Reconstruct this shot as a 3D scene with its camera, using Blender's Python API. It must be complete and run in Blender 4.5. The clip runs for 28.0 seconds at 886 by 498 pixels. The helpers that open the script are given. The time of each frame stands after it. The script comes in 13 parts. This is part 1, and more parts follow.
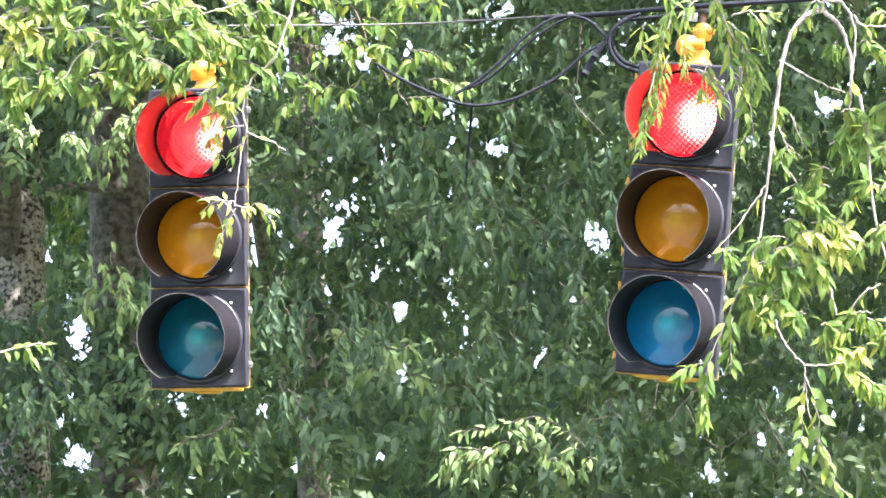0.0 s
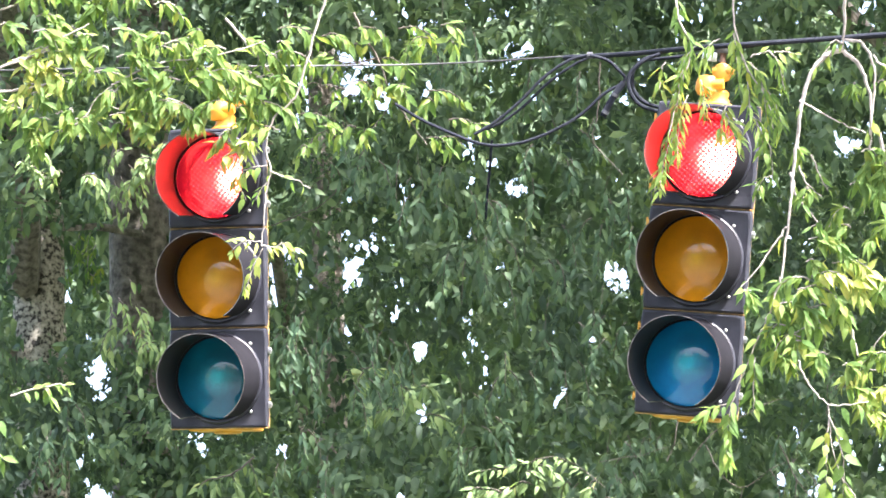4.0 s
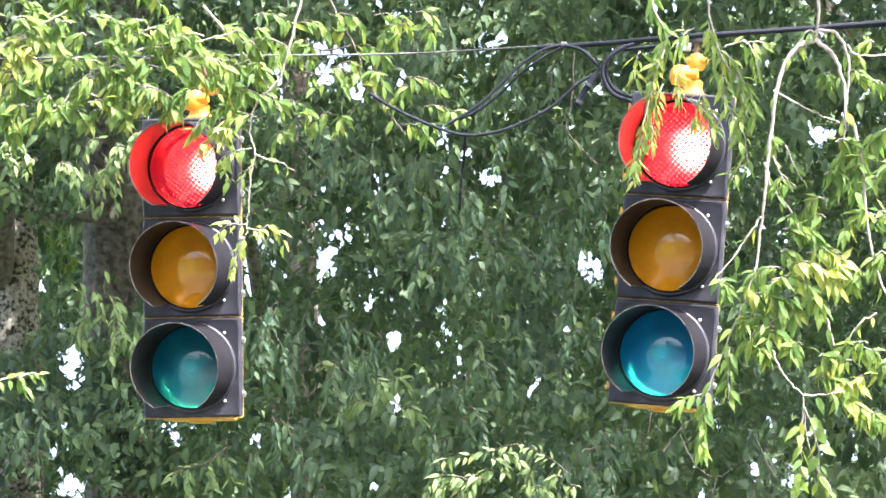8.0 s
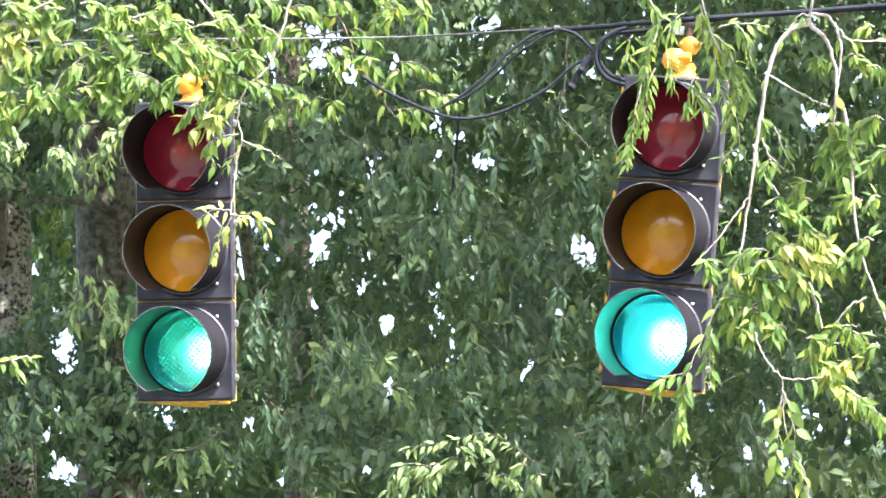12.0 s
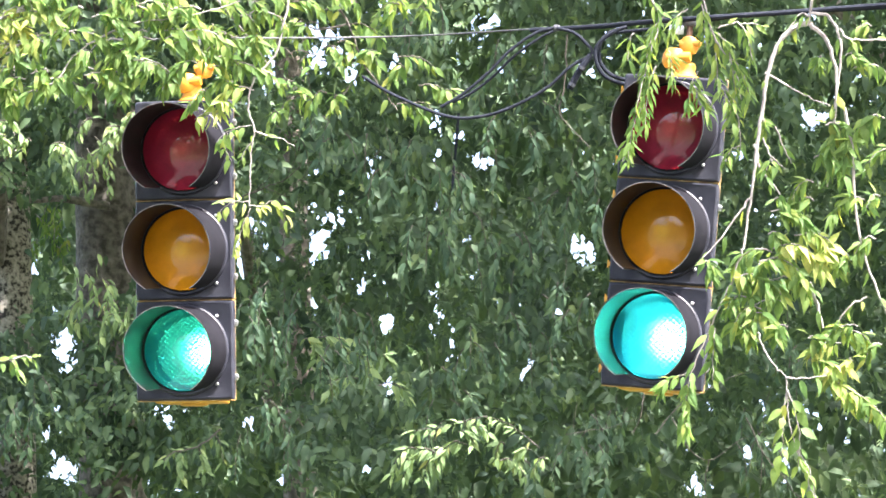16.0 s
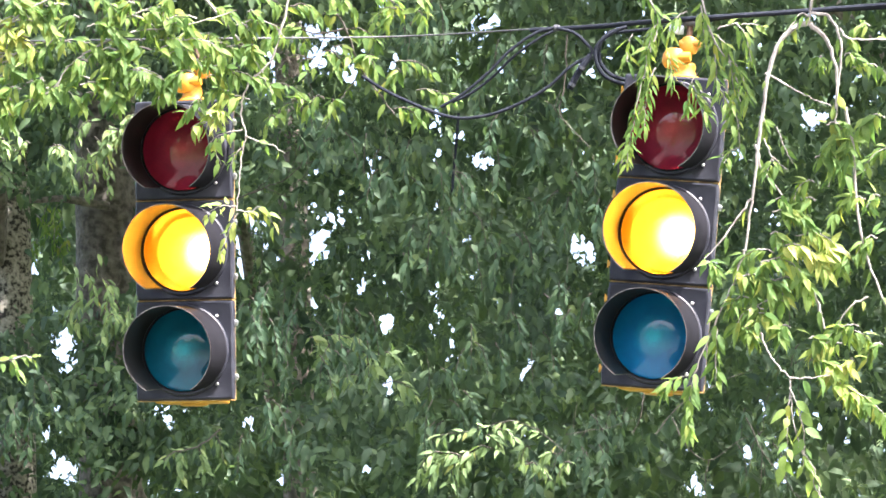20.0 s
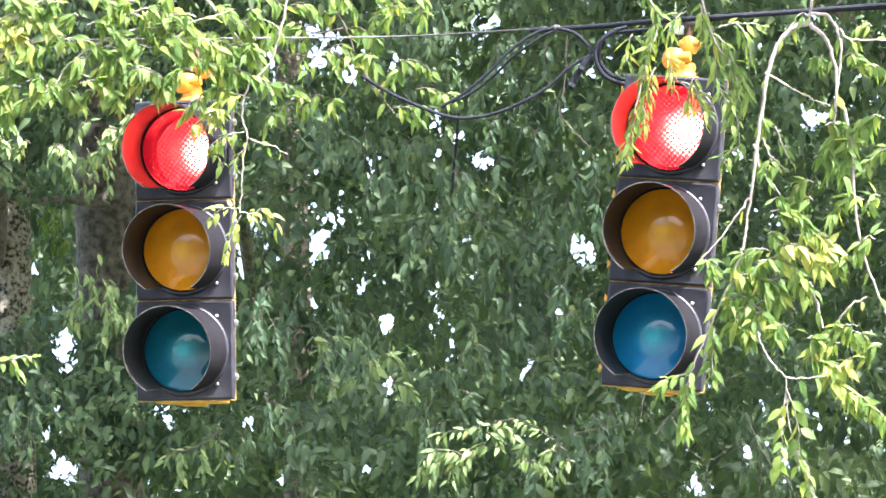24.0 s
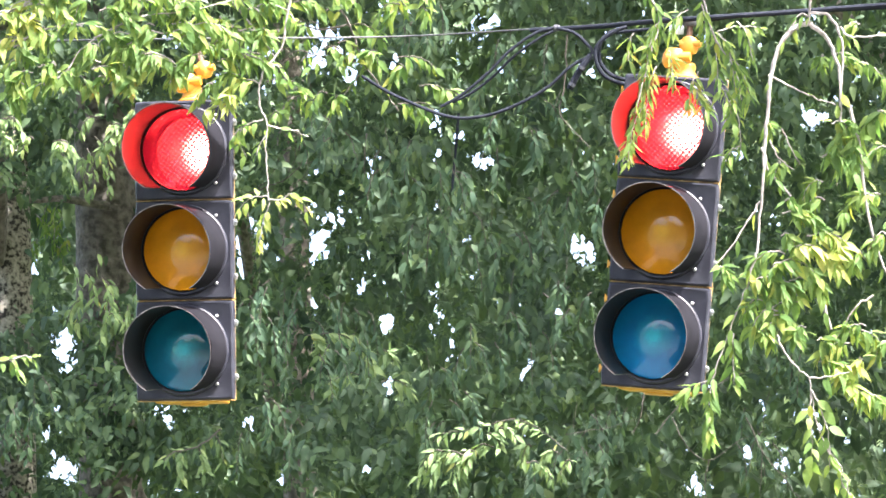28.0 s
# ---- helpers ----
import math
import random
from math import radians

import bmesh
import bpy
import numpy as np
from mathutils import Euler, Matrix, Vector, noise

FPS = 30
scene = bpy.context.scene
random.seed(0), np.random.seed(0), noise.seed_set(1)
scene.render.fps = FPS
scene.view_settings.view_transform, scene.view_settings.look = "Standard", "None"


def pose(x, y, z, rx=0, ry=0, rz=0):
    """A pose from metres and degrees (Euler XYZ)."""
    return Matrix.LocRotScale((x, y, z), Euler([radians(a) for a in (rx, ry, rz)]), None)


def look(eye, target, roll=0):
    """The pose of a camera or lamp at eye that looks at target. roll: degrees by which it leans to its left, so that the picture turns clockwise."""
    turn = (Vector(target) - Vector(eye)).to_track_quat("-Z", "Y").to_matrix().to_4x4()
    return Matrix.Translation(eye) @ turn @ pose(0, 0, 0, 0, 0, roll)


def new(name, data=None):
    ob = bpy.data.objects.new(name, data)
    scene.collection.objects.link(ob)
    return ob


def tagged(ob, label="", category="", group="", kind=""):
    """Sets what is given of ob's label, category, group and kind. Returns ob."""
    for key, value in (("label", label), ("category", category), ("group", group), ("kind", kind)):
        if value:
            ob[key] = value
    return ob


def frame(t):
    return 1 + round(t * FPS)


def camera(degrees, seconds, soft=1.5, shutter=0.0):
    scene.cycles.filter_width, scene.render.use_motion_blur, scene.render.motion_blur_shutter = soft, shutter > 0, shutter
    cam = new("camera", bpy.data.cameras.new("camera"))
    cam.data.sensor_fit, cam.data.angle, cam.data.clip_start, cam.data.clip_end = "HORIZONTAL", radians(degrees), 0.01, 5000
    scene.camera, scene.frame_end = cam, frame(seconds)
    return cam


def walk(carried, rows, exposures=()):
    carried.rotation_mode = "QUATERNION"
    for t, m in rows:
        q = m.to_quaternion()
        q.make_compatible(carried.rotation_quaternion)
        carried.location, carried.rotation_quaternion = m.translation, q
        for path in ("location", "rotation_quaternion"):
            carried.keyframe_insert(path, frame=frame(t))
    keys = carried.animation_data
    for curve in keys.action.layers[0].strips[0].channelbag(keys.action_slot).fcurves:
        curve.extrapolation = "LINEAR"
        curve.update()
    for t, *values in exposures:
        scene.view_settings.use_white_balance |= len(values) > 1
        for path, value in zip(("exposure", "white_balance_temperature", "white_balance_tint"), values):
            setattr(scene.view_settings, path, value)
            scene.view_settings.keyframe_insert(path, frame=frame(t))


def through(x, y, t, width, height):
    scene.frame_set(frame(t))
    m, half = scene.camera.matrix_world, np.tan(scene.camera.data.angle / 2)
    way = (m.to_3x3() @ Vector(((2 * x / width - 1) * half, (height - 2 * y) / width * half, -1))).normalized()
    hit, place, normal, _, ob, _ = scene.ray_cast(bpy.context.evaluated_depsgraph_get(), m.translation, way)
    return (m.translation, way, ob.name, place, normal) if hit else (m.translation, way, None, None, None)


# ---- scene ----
cam = camera(8.963, 28.0, soft=1.6)
walk(cam, [
    (0.0, pose(0, 0, 1.6, 101.8711, 0, 0.1432)),
    (0.5, pose(0, 0, 1.6, 101.8566, 0, 0.1226)),
    (1.0, pose(0, 0, 1.6, 101.8447, 0, 0.1169)),
    (1.5, pose(0, 0, 1.6, 101.8331, 0, 0.1081)),
    (2.0, pose(0, 0, 1.6, 101.8331, 0, 0.0991)),
    (2.5, pose(0, 0, 1.6, 101.8331, 0, 0.0905)),
    (3.0, pose(0, 0, 1.6, 101.9005, 0, 0.1432)),
    (3.5, pose(0, 0, 1.6, 102.1020, 0, 0.3506)),
    (5.5, pose(0, 0, 1.6, 102.4765, 0, 0.3218)),
    (6.0, pose(0, 0, 1.6, 102.3568, 0, 0.7545)),
    (6.5, pose(0, 0, 1.6, 102.1551, 0, 0.2223)),
    (7.0, pose(0, 0, 1.6, 102.0905, 0, 0.2107)),
    (7.5, pose(0, 0, 1.6, 102.1081, 0, 0.1492)),
    (8.0, pose(0, 0, 1.6, 102.1727, 0, 0.0760)),
    (8.5, pose(0, 0, 1.6, 102.0527, 0, 0.0615)),
    (9.0, pose(0, 0, 1.6, 102.0497, 0, 0.0525)),
    (9.5, pose(0, 0, 1.6, 102.0468, 0, 0.0468)),
    (10.0, pose(0, 0, 1.6, 102.0351, 0, 0.0351)),
    (10.5, pose(0, 0, 1.6, 102.0353, 0, 0.0323)),
    (11.0, pose(0, 0, 1.6, 102.0176, 0, 0.0176)),
    (11.5, pose(0, 0, 1.6, 102.0088, 0, 0.0088)),
    (12.0, pose(0, 0, 1.6, 102.0059, 0, 0.0029)),
    (12.5, pose(0, 0, 1.6, 102.0059, 0, 0.0000)),
    (14.5, pose(0, 0, 1.6, 102.0000, 0, 0.0000)),
    (28.0, pose(0, 0, 1.6, 102.0000, 0, 0.0000)),
], exposures=[
    (0.0, 3.2, 6350, 16), (7.9, 3.18, 6350, 16), (8.3, 3.14, 6350, 16), (17.9, 3.14, 6350, 16),
    (18.3, 3.01, 6350, 16), (21.4, 3.01, 6350, 16), (21.8, 3.18, 6350, 16), (28.0, 3.2, 6350, 16)])

# ---- world and sun ----
SUN_TO = Vector((0.44, -0.38, 0.82)).normalized()
world = bpy.data.worlds.new("sky")
scene.world = world
world.use_nodes = True
sky = world.node_tree.nodes.new("ShaderNodeTexSky")
sky.sky_type = "NISHITA"
sky.sun_disc = False
sky.sun_elevation = math.asin(SUN_TO.z)
sky.sun_rotation = math.atan2(SUN_TO.x, SUN_TO.y)
sky.air_density, sky.dust_density, sky.ozone_density = 0.8, 7.0, 0.6
back = world.node_tree.nodes["Background"]
world.node_tree.links.new(sky.outputs["Color"], back.inputs["Color"])
back.inputs["Strength"].default_value = 0.15
sun = new("sun", bpy.data.lights.new("sun", "SUN"))
sun.data.energy, sun.data.angle, sun.data.color = 4.4, radians(0.6), (1.0, 0.96, 0.9)
sun.matrix_world = look(SUN_TO * 60, (0, 0, 0))


# ---- materials ----
class Nodes:
    """A small builder for node materials."""

    def __init__(self, name):
        self.mat = bpy.data.materials.new(name)
        self.mat.use_nodes = True
        self.tree = self.mat.node_tree
        self.bsdf = self.tree.nodes["Principled BSDF"]
        self.out = self.tree.nodes["Material Output"]

    def node(self, kind, **values):
        n = self.tree.nodes.new(kind)
        for key, value in values.items():
            n.inputs[key].default_value = value
        return n

    def link(self, a, b):
        self.tree.links.new(a, b)

    def noise(self, scale, detail=4.0):
        co = self.node("ShaderNodeTexCoord")
        n = self.node("ShaderNodeTexNoise", Scale=scale, Detail=detail)
        self.link(co.outputs["Object"], n.inputs["Vector"])
        return n.outputs["Fac"]

    def ramp(self, fac, stops):
        r = self.tree.nodes.new("ShaderNodeValToRGB")
        while len(r.color_ramp.elements) < len(stops):
            r.color_ramp.elements.new(0.5)
        for e, (place, colour) in zip(r.color_ramp.elements, stops):
            e.position, e.color = place, (*colour, 1.0)
        self.link(fac, r.inputs["Fac"])
        return r.outputs["Color"]

    def bump(self, fac, strength, distance=0.002):
        b = self.node("ShaderNodeBump", Strength=strength, Distance=distance)
        self.link(fac, b.inputs["Height"])
        self.link(b.outputs["Normal"], self.bsdf.inputs["Normal"])

    def mix(self, kind, fac, a, b):
        m = self.tree.nodes.new("ShaderNodeMix")
        m.data_type, m.blend_type = "RGBA", kind
        m.inputs["Factor"].default_value = fac
        self.link(a, m.inputs[6])
        if isinstance(b, tuple):
            m.inputs[7].default_value = (*b, 1.0)
        else:
            self.link(b, m.inputs[7])
        return m.outputs[2]


def plain(name, stops, scale, rough=0.5, metal=0.0, bump=0.2, distance=0.002, fine=60.0, gloss=0.5):
    k = Nodes(name)
    base = k.ramp(k.noise(scale), stops)
    grain = k.ramp(k.noise(fine, 2.0), [(0.35, (0.8, 0.8, 0.8)), (0.7, (1.0, 1.0, 1.0))])
    k.link(k.mix("MULTIPLY", 0.6, base, grain), k.bsdf.inputs["Base Color"])
    k.bsdf.inputs["Roughness"].default_value = rough
    k.bsdf.inputs["Metallic"].default_value = metal
    k.bsdf.inputs["Specular IOR Level"].default_value = gloss
    k.bump(k.noise(fine), bump, distance)
    return k.mat


def leaf_material(name, stops, through, share, single):
    """Leaf: reflecting and letting light through, each leaf a little different."""
    k = Nodes(name)
    if single:
        rnd = k.tree.nodes.new("ShaderNodeObjectInfo").outputs["Random"]
    else:
        rnd = k.tree.nodes.new("ShaderNodeNewGeometry").outputs["Random Per Island"]
    hue = k.ramp(rnd, stops)
    mott = k.ramp(k.noise(9.0 if single else 40.0, 3.0), [(0.3, (0.72, 0.78, 0.7)), (0.7, (1.0, 1.0, 1.0))])
    col = k.mix("MULTIPLY", 0.8, hue, mott)
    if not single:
        # dark bluish patches in the colour stand in for shaded hollows between clumps
        shade_drift = k.ramp(k.noise(1.6, 2.0), [(0.35, (0.5, 0.54, 0.6)), (0.65, (1.15, 1.13, 1.0))])
        col = k.mix("MULTIPLY", 1.0, col, shade_drift)
    k.link(col, k.bsdf.inputs["Base Color"])
    k.bsdf.inputs["Roughness"].default_value = 0.55
    k.bsdf.inputs["Specular IOR Level"].default_value = 0.2
    tr = k.node("ShaderNodeBsdfTranslucent")
    k.link(k.mix("MULTIPLY", 1.0, col, through), tr.inputs["Color"])
    both = k.node("ShaderNodeMixShader", Fac=share)
    k.link(k.bsdf.outputs[0], both.inputs[1])
    k.link(tr.outputs[0], both.inputs[2])
    k.link(both.outputs[0], k.out.inputs["Surface"])
    return k.mat


# one elm leaf in lit, half-lit and shaded tones: light put into base colour
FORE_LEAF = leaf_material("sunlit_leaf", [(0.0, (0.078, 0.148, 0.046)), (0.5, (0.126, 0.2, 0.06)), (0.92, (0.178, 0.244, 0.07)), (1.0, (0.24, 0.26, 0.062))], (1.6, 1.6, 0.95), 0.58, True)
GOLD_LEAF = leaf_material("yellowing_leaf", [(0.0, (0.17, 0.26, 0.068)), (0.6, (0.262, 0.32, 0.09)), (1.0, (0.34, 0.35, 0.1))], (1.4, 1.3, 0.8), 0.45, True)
SHADED_LEAF = leaf_material("shaded_leaf", [(0.0, (0.046, 0.088, 0.056)), (0.6, (0.066, 0.116, 0.068)), (1.0, (0.098, 0.156, 0.08))], (1.3, 1.3, 0.8), 0.4, True)
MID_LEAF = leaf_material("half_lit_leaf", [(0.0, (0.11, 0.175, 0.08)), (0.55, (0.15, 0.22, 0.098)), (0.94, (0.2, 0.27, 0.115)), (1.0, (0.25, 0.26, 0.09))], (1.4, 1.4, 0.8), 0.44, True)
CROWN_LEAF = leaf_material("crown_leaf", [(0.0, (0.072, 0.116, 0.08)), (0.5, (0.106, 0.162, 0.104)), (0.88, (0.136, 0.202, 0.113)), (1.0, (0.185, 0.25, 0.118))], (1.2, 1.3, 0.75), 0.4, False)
BARK = plain("bark", [(0.38, (0.07, 0.063, 0.053)), (0.48, (0.14, 0.126, 0.108)), (0.66, (0.225, 0.205, 0.178))], 26.0, 0.9, bump=0.9, distance=0.012, fine=44.0)
MOTTLED = plain("mottled_bark", [(0.4, (0.03, 0.027, 0.023)), (0.48, (0.25, 0.235, 0.19)), (0.66, (0.46, 0.43, 0.36))], 52.0, 0.9, bump=0.8, distance=0.01, fine=50.0)
# same twig bark darkened in colour, for branches meant to look shaded
SHADED_TWIG = plain("shaded_twig_bark", [(0.3, (0.045, 0.038, 0.03)), (0.7, (0.085, 0.075, 0.062))], 30.0, 0.85, bump=0.4)
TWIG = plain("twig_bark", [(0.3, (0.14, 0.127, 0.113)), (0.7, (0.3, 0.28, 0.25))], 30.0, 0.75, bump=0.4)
DOOR_BLACK = plain("door_black", [(0.3, (0.012, 0.013, 0.02)), (0.54, (0.018, 0.02, 0.029)), (0.68, (0.029, 0.031, 0.04)), (0.82, (0.055, 0.055, 0.06))], 13.0, 0.5, bump=0.08, fine=120.0, gloss=0.3)
VISOR_BLACK = plain("visor_black", [(0.3, (0.008, 0.0078, 0.0077)), (0.7, (0.014, 0.0135, 0.013))], 11.0, 0.5, bump=0.05, fine=90.0, gloss=0.18)
VISOR_OUTSIDE = plain("visor_outside_black", [(0.3, (0.006, 0.006, 0.008)), (0.7, (0.011, 0.011, 0.014))], 11.0, 0.8, bump=0.05, fine=90.0, gloss=0.04)
WORN_EDGE = plain("worn_edge", [(0.4, (0.03, 0.03, 0.03)), (0.62, (0.14, 0.135, 0.13))], 25.0, 0.5, 0.2)
WORN_YELLOW = plain("worn_yellow_edge", [(0.36, (0.09, 0.07, 0.045)), (0.5, (0.3, 0.17, 0.04)), (0.66, (0.42, 0.3, 0.12))], 34.0, 0.6, bump=0.2)
# near-black for the dark line round each lens
GAP_BLACK = plain("lens_gap_black", [(0.3, (0.006, 0.006, 0.007)), (0.7, (0.012, 0.012, 0.013))], 14.0, 0.95, gloss=0.1)
RUST = plain("rusty_rod", [(0.3, (0.06, 0.035, 0.025)), (0.7, (0.13, 0.075, 0.05))], 30.0, 0.85)
YELLOW = plain("housing_yellow", [(0.3, (0.385, 0.182, 0.014)), (0.7, (0.525, 0.28, 0.021))], 10.0, 0.5, bump=0.1)
INSIDE = plain("housing_inside", [(0.3, (0.008, 0.008, 0.008)), (0.7, (0.014, 0.014, 0.014))], 8.0, 0.7)
BOWL_WHITE = plain("reflector_grey", [(0.3, (0.36, 0.36, 0.35)), (0.7, (0.46, 0.46, 0.45))], 12.0, 0.45)
REFLECTOR = plain("reflector_bowl", [(0.3, (0.55, 0.55, 0.53)), (0.7, (0.7, 0.7, 0.68))], 30.0, 0.28, 0.95, bump=0.3, fine=70.0)
BOLT = plain("bolt_steel", [(0.3, (0.45, 0.45, 0.45)), (0.7, (0.675, 0.675, 0.657))], 40.0, 0.3, 0.9)
STEEL = plain("wire_steel", [(0.3, (0.035, 0.039, 0.04)), (0.7, (0.075, 0.08, 0.082))], 25.0, 0.65, 0.1, gloss=0.3)
RUBBER = plain("black_rubber", [(0.3, (0.006, 0.008, 0.013)), (0.7, (0.012, 0.015, 0.022))], 12.0, 0.9, gloss=0.15)
TAPE = plain("grey_tape", [(0.3, (0.015, 0.017, 0.022)), (0.7, (0.05, 0.055, 0.065))], 20.0, 0.6, gloss=0.2)
GROUND = plain("verge_ground", [(0.3, (0.025, 0.04, 0.014)), (0.55, (0.045, 0.065, 0.022)), (0.75, (0.065, 0.055, 0.035))], 0.8, 0.95, bump=0.6, distance=0.03, fine=6.0)
ASPHALT = plain("asphalt", [(0.3, (0.04, 0.04, 0.042)), (0.7, (0.065, 0.064, 0.062))], 1.5, 0.9, bump=0.4, distance=0.004, fine=90.0)


def lens_material(name, tint, body, glint, clear, spread_share, scatter, joint):
    """Moulded lens: tinted, partly see-through, small prisms inside, a centre glint painted in the colour and a smooth
    glossy face.
    """
    k = Nodes(name)
    co = k.node("ShaderNodeTexCoord")
    split = k.node("ShaderNodeSeparateXYZ")
    flat = k.node("ShaderNodeCombineXYZ")
    k.link(co.outputs["Object"], split.inputs[0])
    k.link(split.outputs["X"], flat.inputs["X"])
    k.link(split.outputs["Z"], flat.inputs["Y"])
    slant = k.node("ShaderNodeMapping")
    slant.inputs["Rotation"].default_value = (0.0, 0.0, radians(38))
    cell = k.node("ShaderNodeTexVoronoi", Scale=72.0, Randomness=0.05)
    cell.voronoi_dimensions = "2D"
    k.link(flat.outputs["Vector"], slant.inputs["Vector"])
    k.link(slant.outputs["Vector"], cell.inputs["Vector"])
    prism = k.ramp(cell.outputs["Distance"], [(0.2, (1.0, 1.0, 1.0)), (0.52, (joint, joint, joint))])
    # reflector's glint painted into the middle of the colour, broken up by noise
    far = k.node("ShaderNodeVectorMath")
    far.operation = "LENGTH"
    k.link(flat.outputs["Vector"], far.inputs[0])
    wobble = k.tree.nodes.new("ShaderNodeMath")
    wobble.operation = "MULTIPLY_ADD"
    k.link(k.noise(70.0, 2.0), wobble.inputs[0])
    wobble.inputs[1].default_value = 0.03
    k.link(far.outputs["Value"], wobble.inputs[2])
    eye = k.ramp(wobble.outputs["Value"], [(0.03, glint), (0.05, tuple(0.4 * h + 0.6 * c for h, c in zip(glint, body))), (0.09, body)])
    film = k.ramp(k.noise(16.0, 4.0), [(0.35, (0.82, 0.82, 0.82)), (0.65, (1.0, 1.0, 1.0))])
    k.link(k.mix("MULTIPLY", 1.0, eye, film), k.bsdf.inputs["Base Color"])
    k.bsdf.inputs["Roughness"].default_value = 0.5
    k.bsdf.inputs["Specular IOR Level"].default_value = 0.15
    k.bsdf.inputs["Coat Weight"].default_value = 1.0
    k.bsdf.inputs["Coat IOR"].default_value = 1.65
    k.bsdf.inputs["Coat Roughness"].default_value = 0.02
    through = k.node("ShaderNodeBsdfTransparent")
    k.link(k.mix("MULTIPLY", 1.0, prism, tint), through.inputs["Color"])
    spread = k.node("ShaderNodeBsdfTranslucent")
    k.link(k.mix("MULTIPLY", 1.0, prism, scatter), spread.inputs["Color"])
    glow = k.node("ShaderNodeMixShader", Fac=spread_share)
    k.link(through.outputs[0], glow.inputs[1])
    k.link(spread.outputs[0], glow.inputs[2])
    both = k.node("ShaderNodeMixShader", Fac=clear)
    k.link(k.bsdf.outputs[0], both.inputs[1])
    k.link(glow.outputs[0], both.inputs[2])
    k.link(both.outputs[0], k.out.inputs["Surface"])
    return k.mat


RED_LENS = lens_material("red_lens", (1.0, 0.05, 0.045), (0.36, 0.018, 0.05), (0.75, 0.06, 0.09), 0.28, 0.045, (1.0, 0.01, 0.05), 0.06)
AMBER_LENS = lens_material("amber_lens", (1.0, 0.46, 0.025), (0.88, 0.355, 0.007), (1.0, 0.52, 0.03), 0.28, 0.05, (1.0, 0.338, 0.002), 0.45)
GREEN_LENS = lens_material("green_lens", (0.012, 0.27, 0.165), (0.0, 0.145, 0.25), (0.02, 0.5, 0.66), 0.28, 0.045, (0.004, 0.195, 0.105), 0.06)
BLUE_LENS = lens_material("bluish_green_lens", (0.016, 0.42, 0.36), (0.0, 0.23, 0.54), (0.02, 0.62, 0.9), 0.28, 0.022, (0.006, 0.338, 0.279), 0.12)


def lamp_material(name, hot, rim):
    """The lit face of the lamp: a bright filament in a bowl that fades to its rim."""
    k = Nodes(name)
    co = k.node("ShaderNodeTexCoord")
    far = k.node("ShaderNodeVectorMath")
    far.operation = "LENGTH"
    shift = k.node("ShaderNodeVectorMath")
    shift.inputs[1].default_value = (-0.046, 0.0, 0.004)
    k.link(co.outputs["Object"], shift.inputs[0])
    k.link(shift.outputs["Vector"], far.inputs[0])
    fall = k.node("ShaderNodeMapRange")
    fall.interpolation_type = "SMOOTHSTEP"
    fall.inputs["From Min"].default_value, fall.inputs["From Max"].default_value = 0.0, 0.12
    fall.inputs["To Min"].default_value, fall.inputs["To Max"].default_value = 1.0, 0.0
    k.link(far.outputs["Value"], fall.inputs["Value"])
    sharp = k.node("ShaderNodeMath")
    sharp.operation = "POWER"
    sharp.inputs[1].default_value = 2.4
    k.link(fall.outputs["Result"], sharp.inputs[0])
    level = k.node("ShaderNodeMapRange")
    level.inputs["To Min"].default_value, level.inputs["To Max"].default_value = rim, hot
    k.link(sharp.outputs["Value"], level.inputs["Value"])
    k.bsdf.inputs["Base Color"].default_value = (0.5, 0.5, 0.5, 1)
    k.bsdf.inputs["Emission Color"].default_value = (1.0, 0.93, 0.8, 1)
    k.link(level.outputs["Result"], k.bsdf.inputs["Emission Strength"])
    return k.mat


LAMP_FACE = lamp_material("lamp_face", 185.0, 1.1)


# ---- mesh helpers ----
def mesh_of(name, bm, material, smooth=True):
    me = bpy.data.meshes.new(name)
    bm.normal_update()
    bm.to_mesh(me)
    bm.free()
    for m in material if isinstance(material, (list, tuple)) else [material]:
        me.materials.append(m)
    if smooth:
        me.polygons.foreach_set("use_smooth", [True] * len(me.polygons))
        me.set_sharp_from_angle(angle=radians(35))
    return me


def part(name, bm, material, parent, label="", at=None):
    """Links a bmesh (or a mesh) as one mesh object under a thing or a part."""
    ob = new(name, bm if isinstance(bm, bpy.types.Mesh) else mesh_of(name, bm, material))
    ob.parent = parent
    if at is not None:
        ob.matrix_local = at
    return tagged(ob, label) if label else ob


def tube(bm, points, radii, sides=6):
    """A tapered tube along points."""
    pts = [Vector(p) for p in points]
    rings = []
    side = Vector((0.31, 0.87, 0.12))
    for i, p in enumerate(pts):
        d = (pts[min(i + 1, len(pts) - 1)] - pts[max(i - 1, 0)]).normalized()
        a = d.cross(side).normalized()
        b = d.cross(a)
        r = radii[i] if isinstance(radii, (list, tuple)) else radii
        rings.append([bm.verts.new(p + (a * math.cos(k * math.tau / sides) + b * math.sin(k * math.tau / sides)) * r) for k in range(sides)])
    for u, v in zip(rings, rings[1:]):
        for k in range(sides):
            bm.faces.new((u[k], u[(k + 1) % sides], v[(k + 1) % sides], v[k]))
    bm.faces.new(rings[0][::-1])
    bm.faces.new(rings[-1])
    return bm


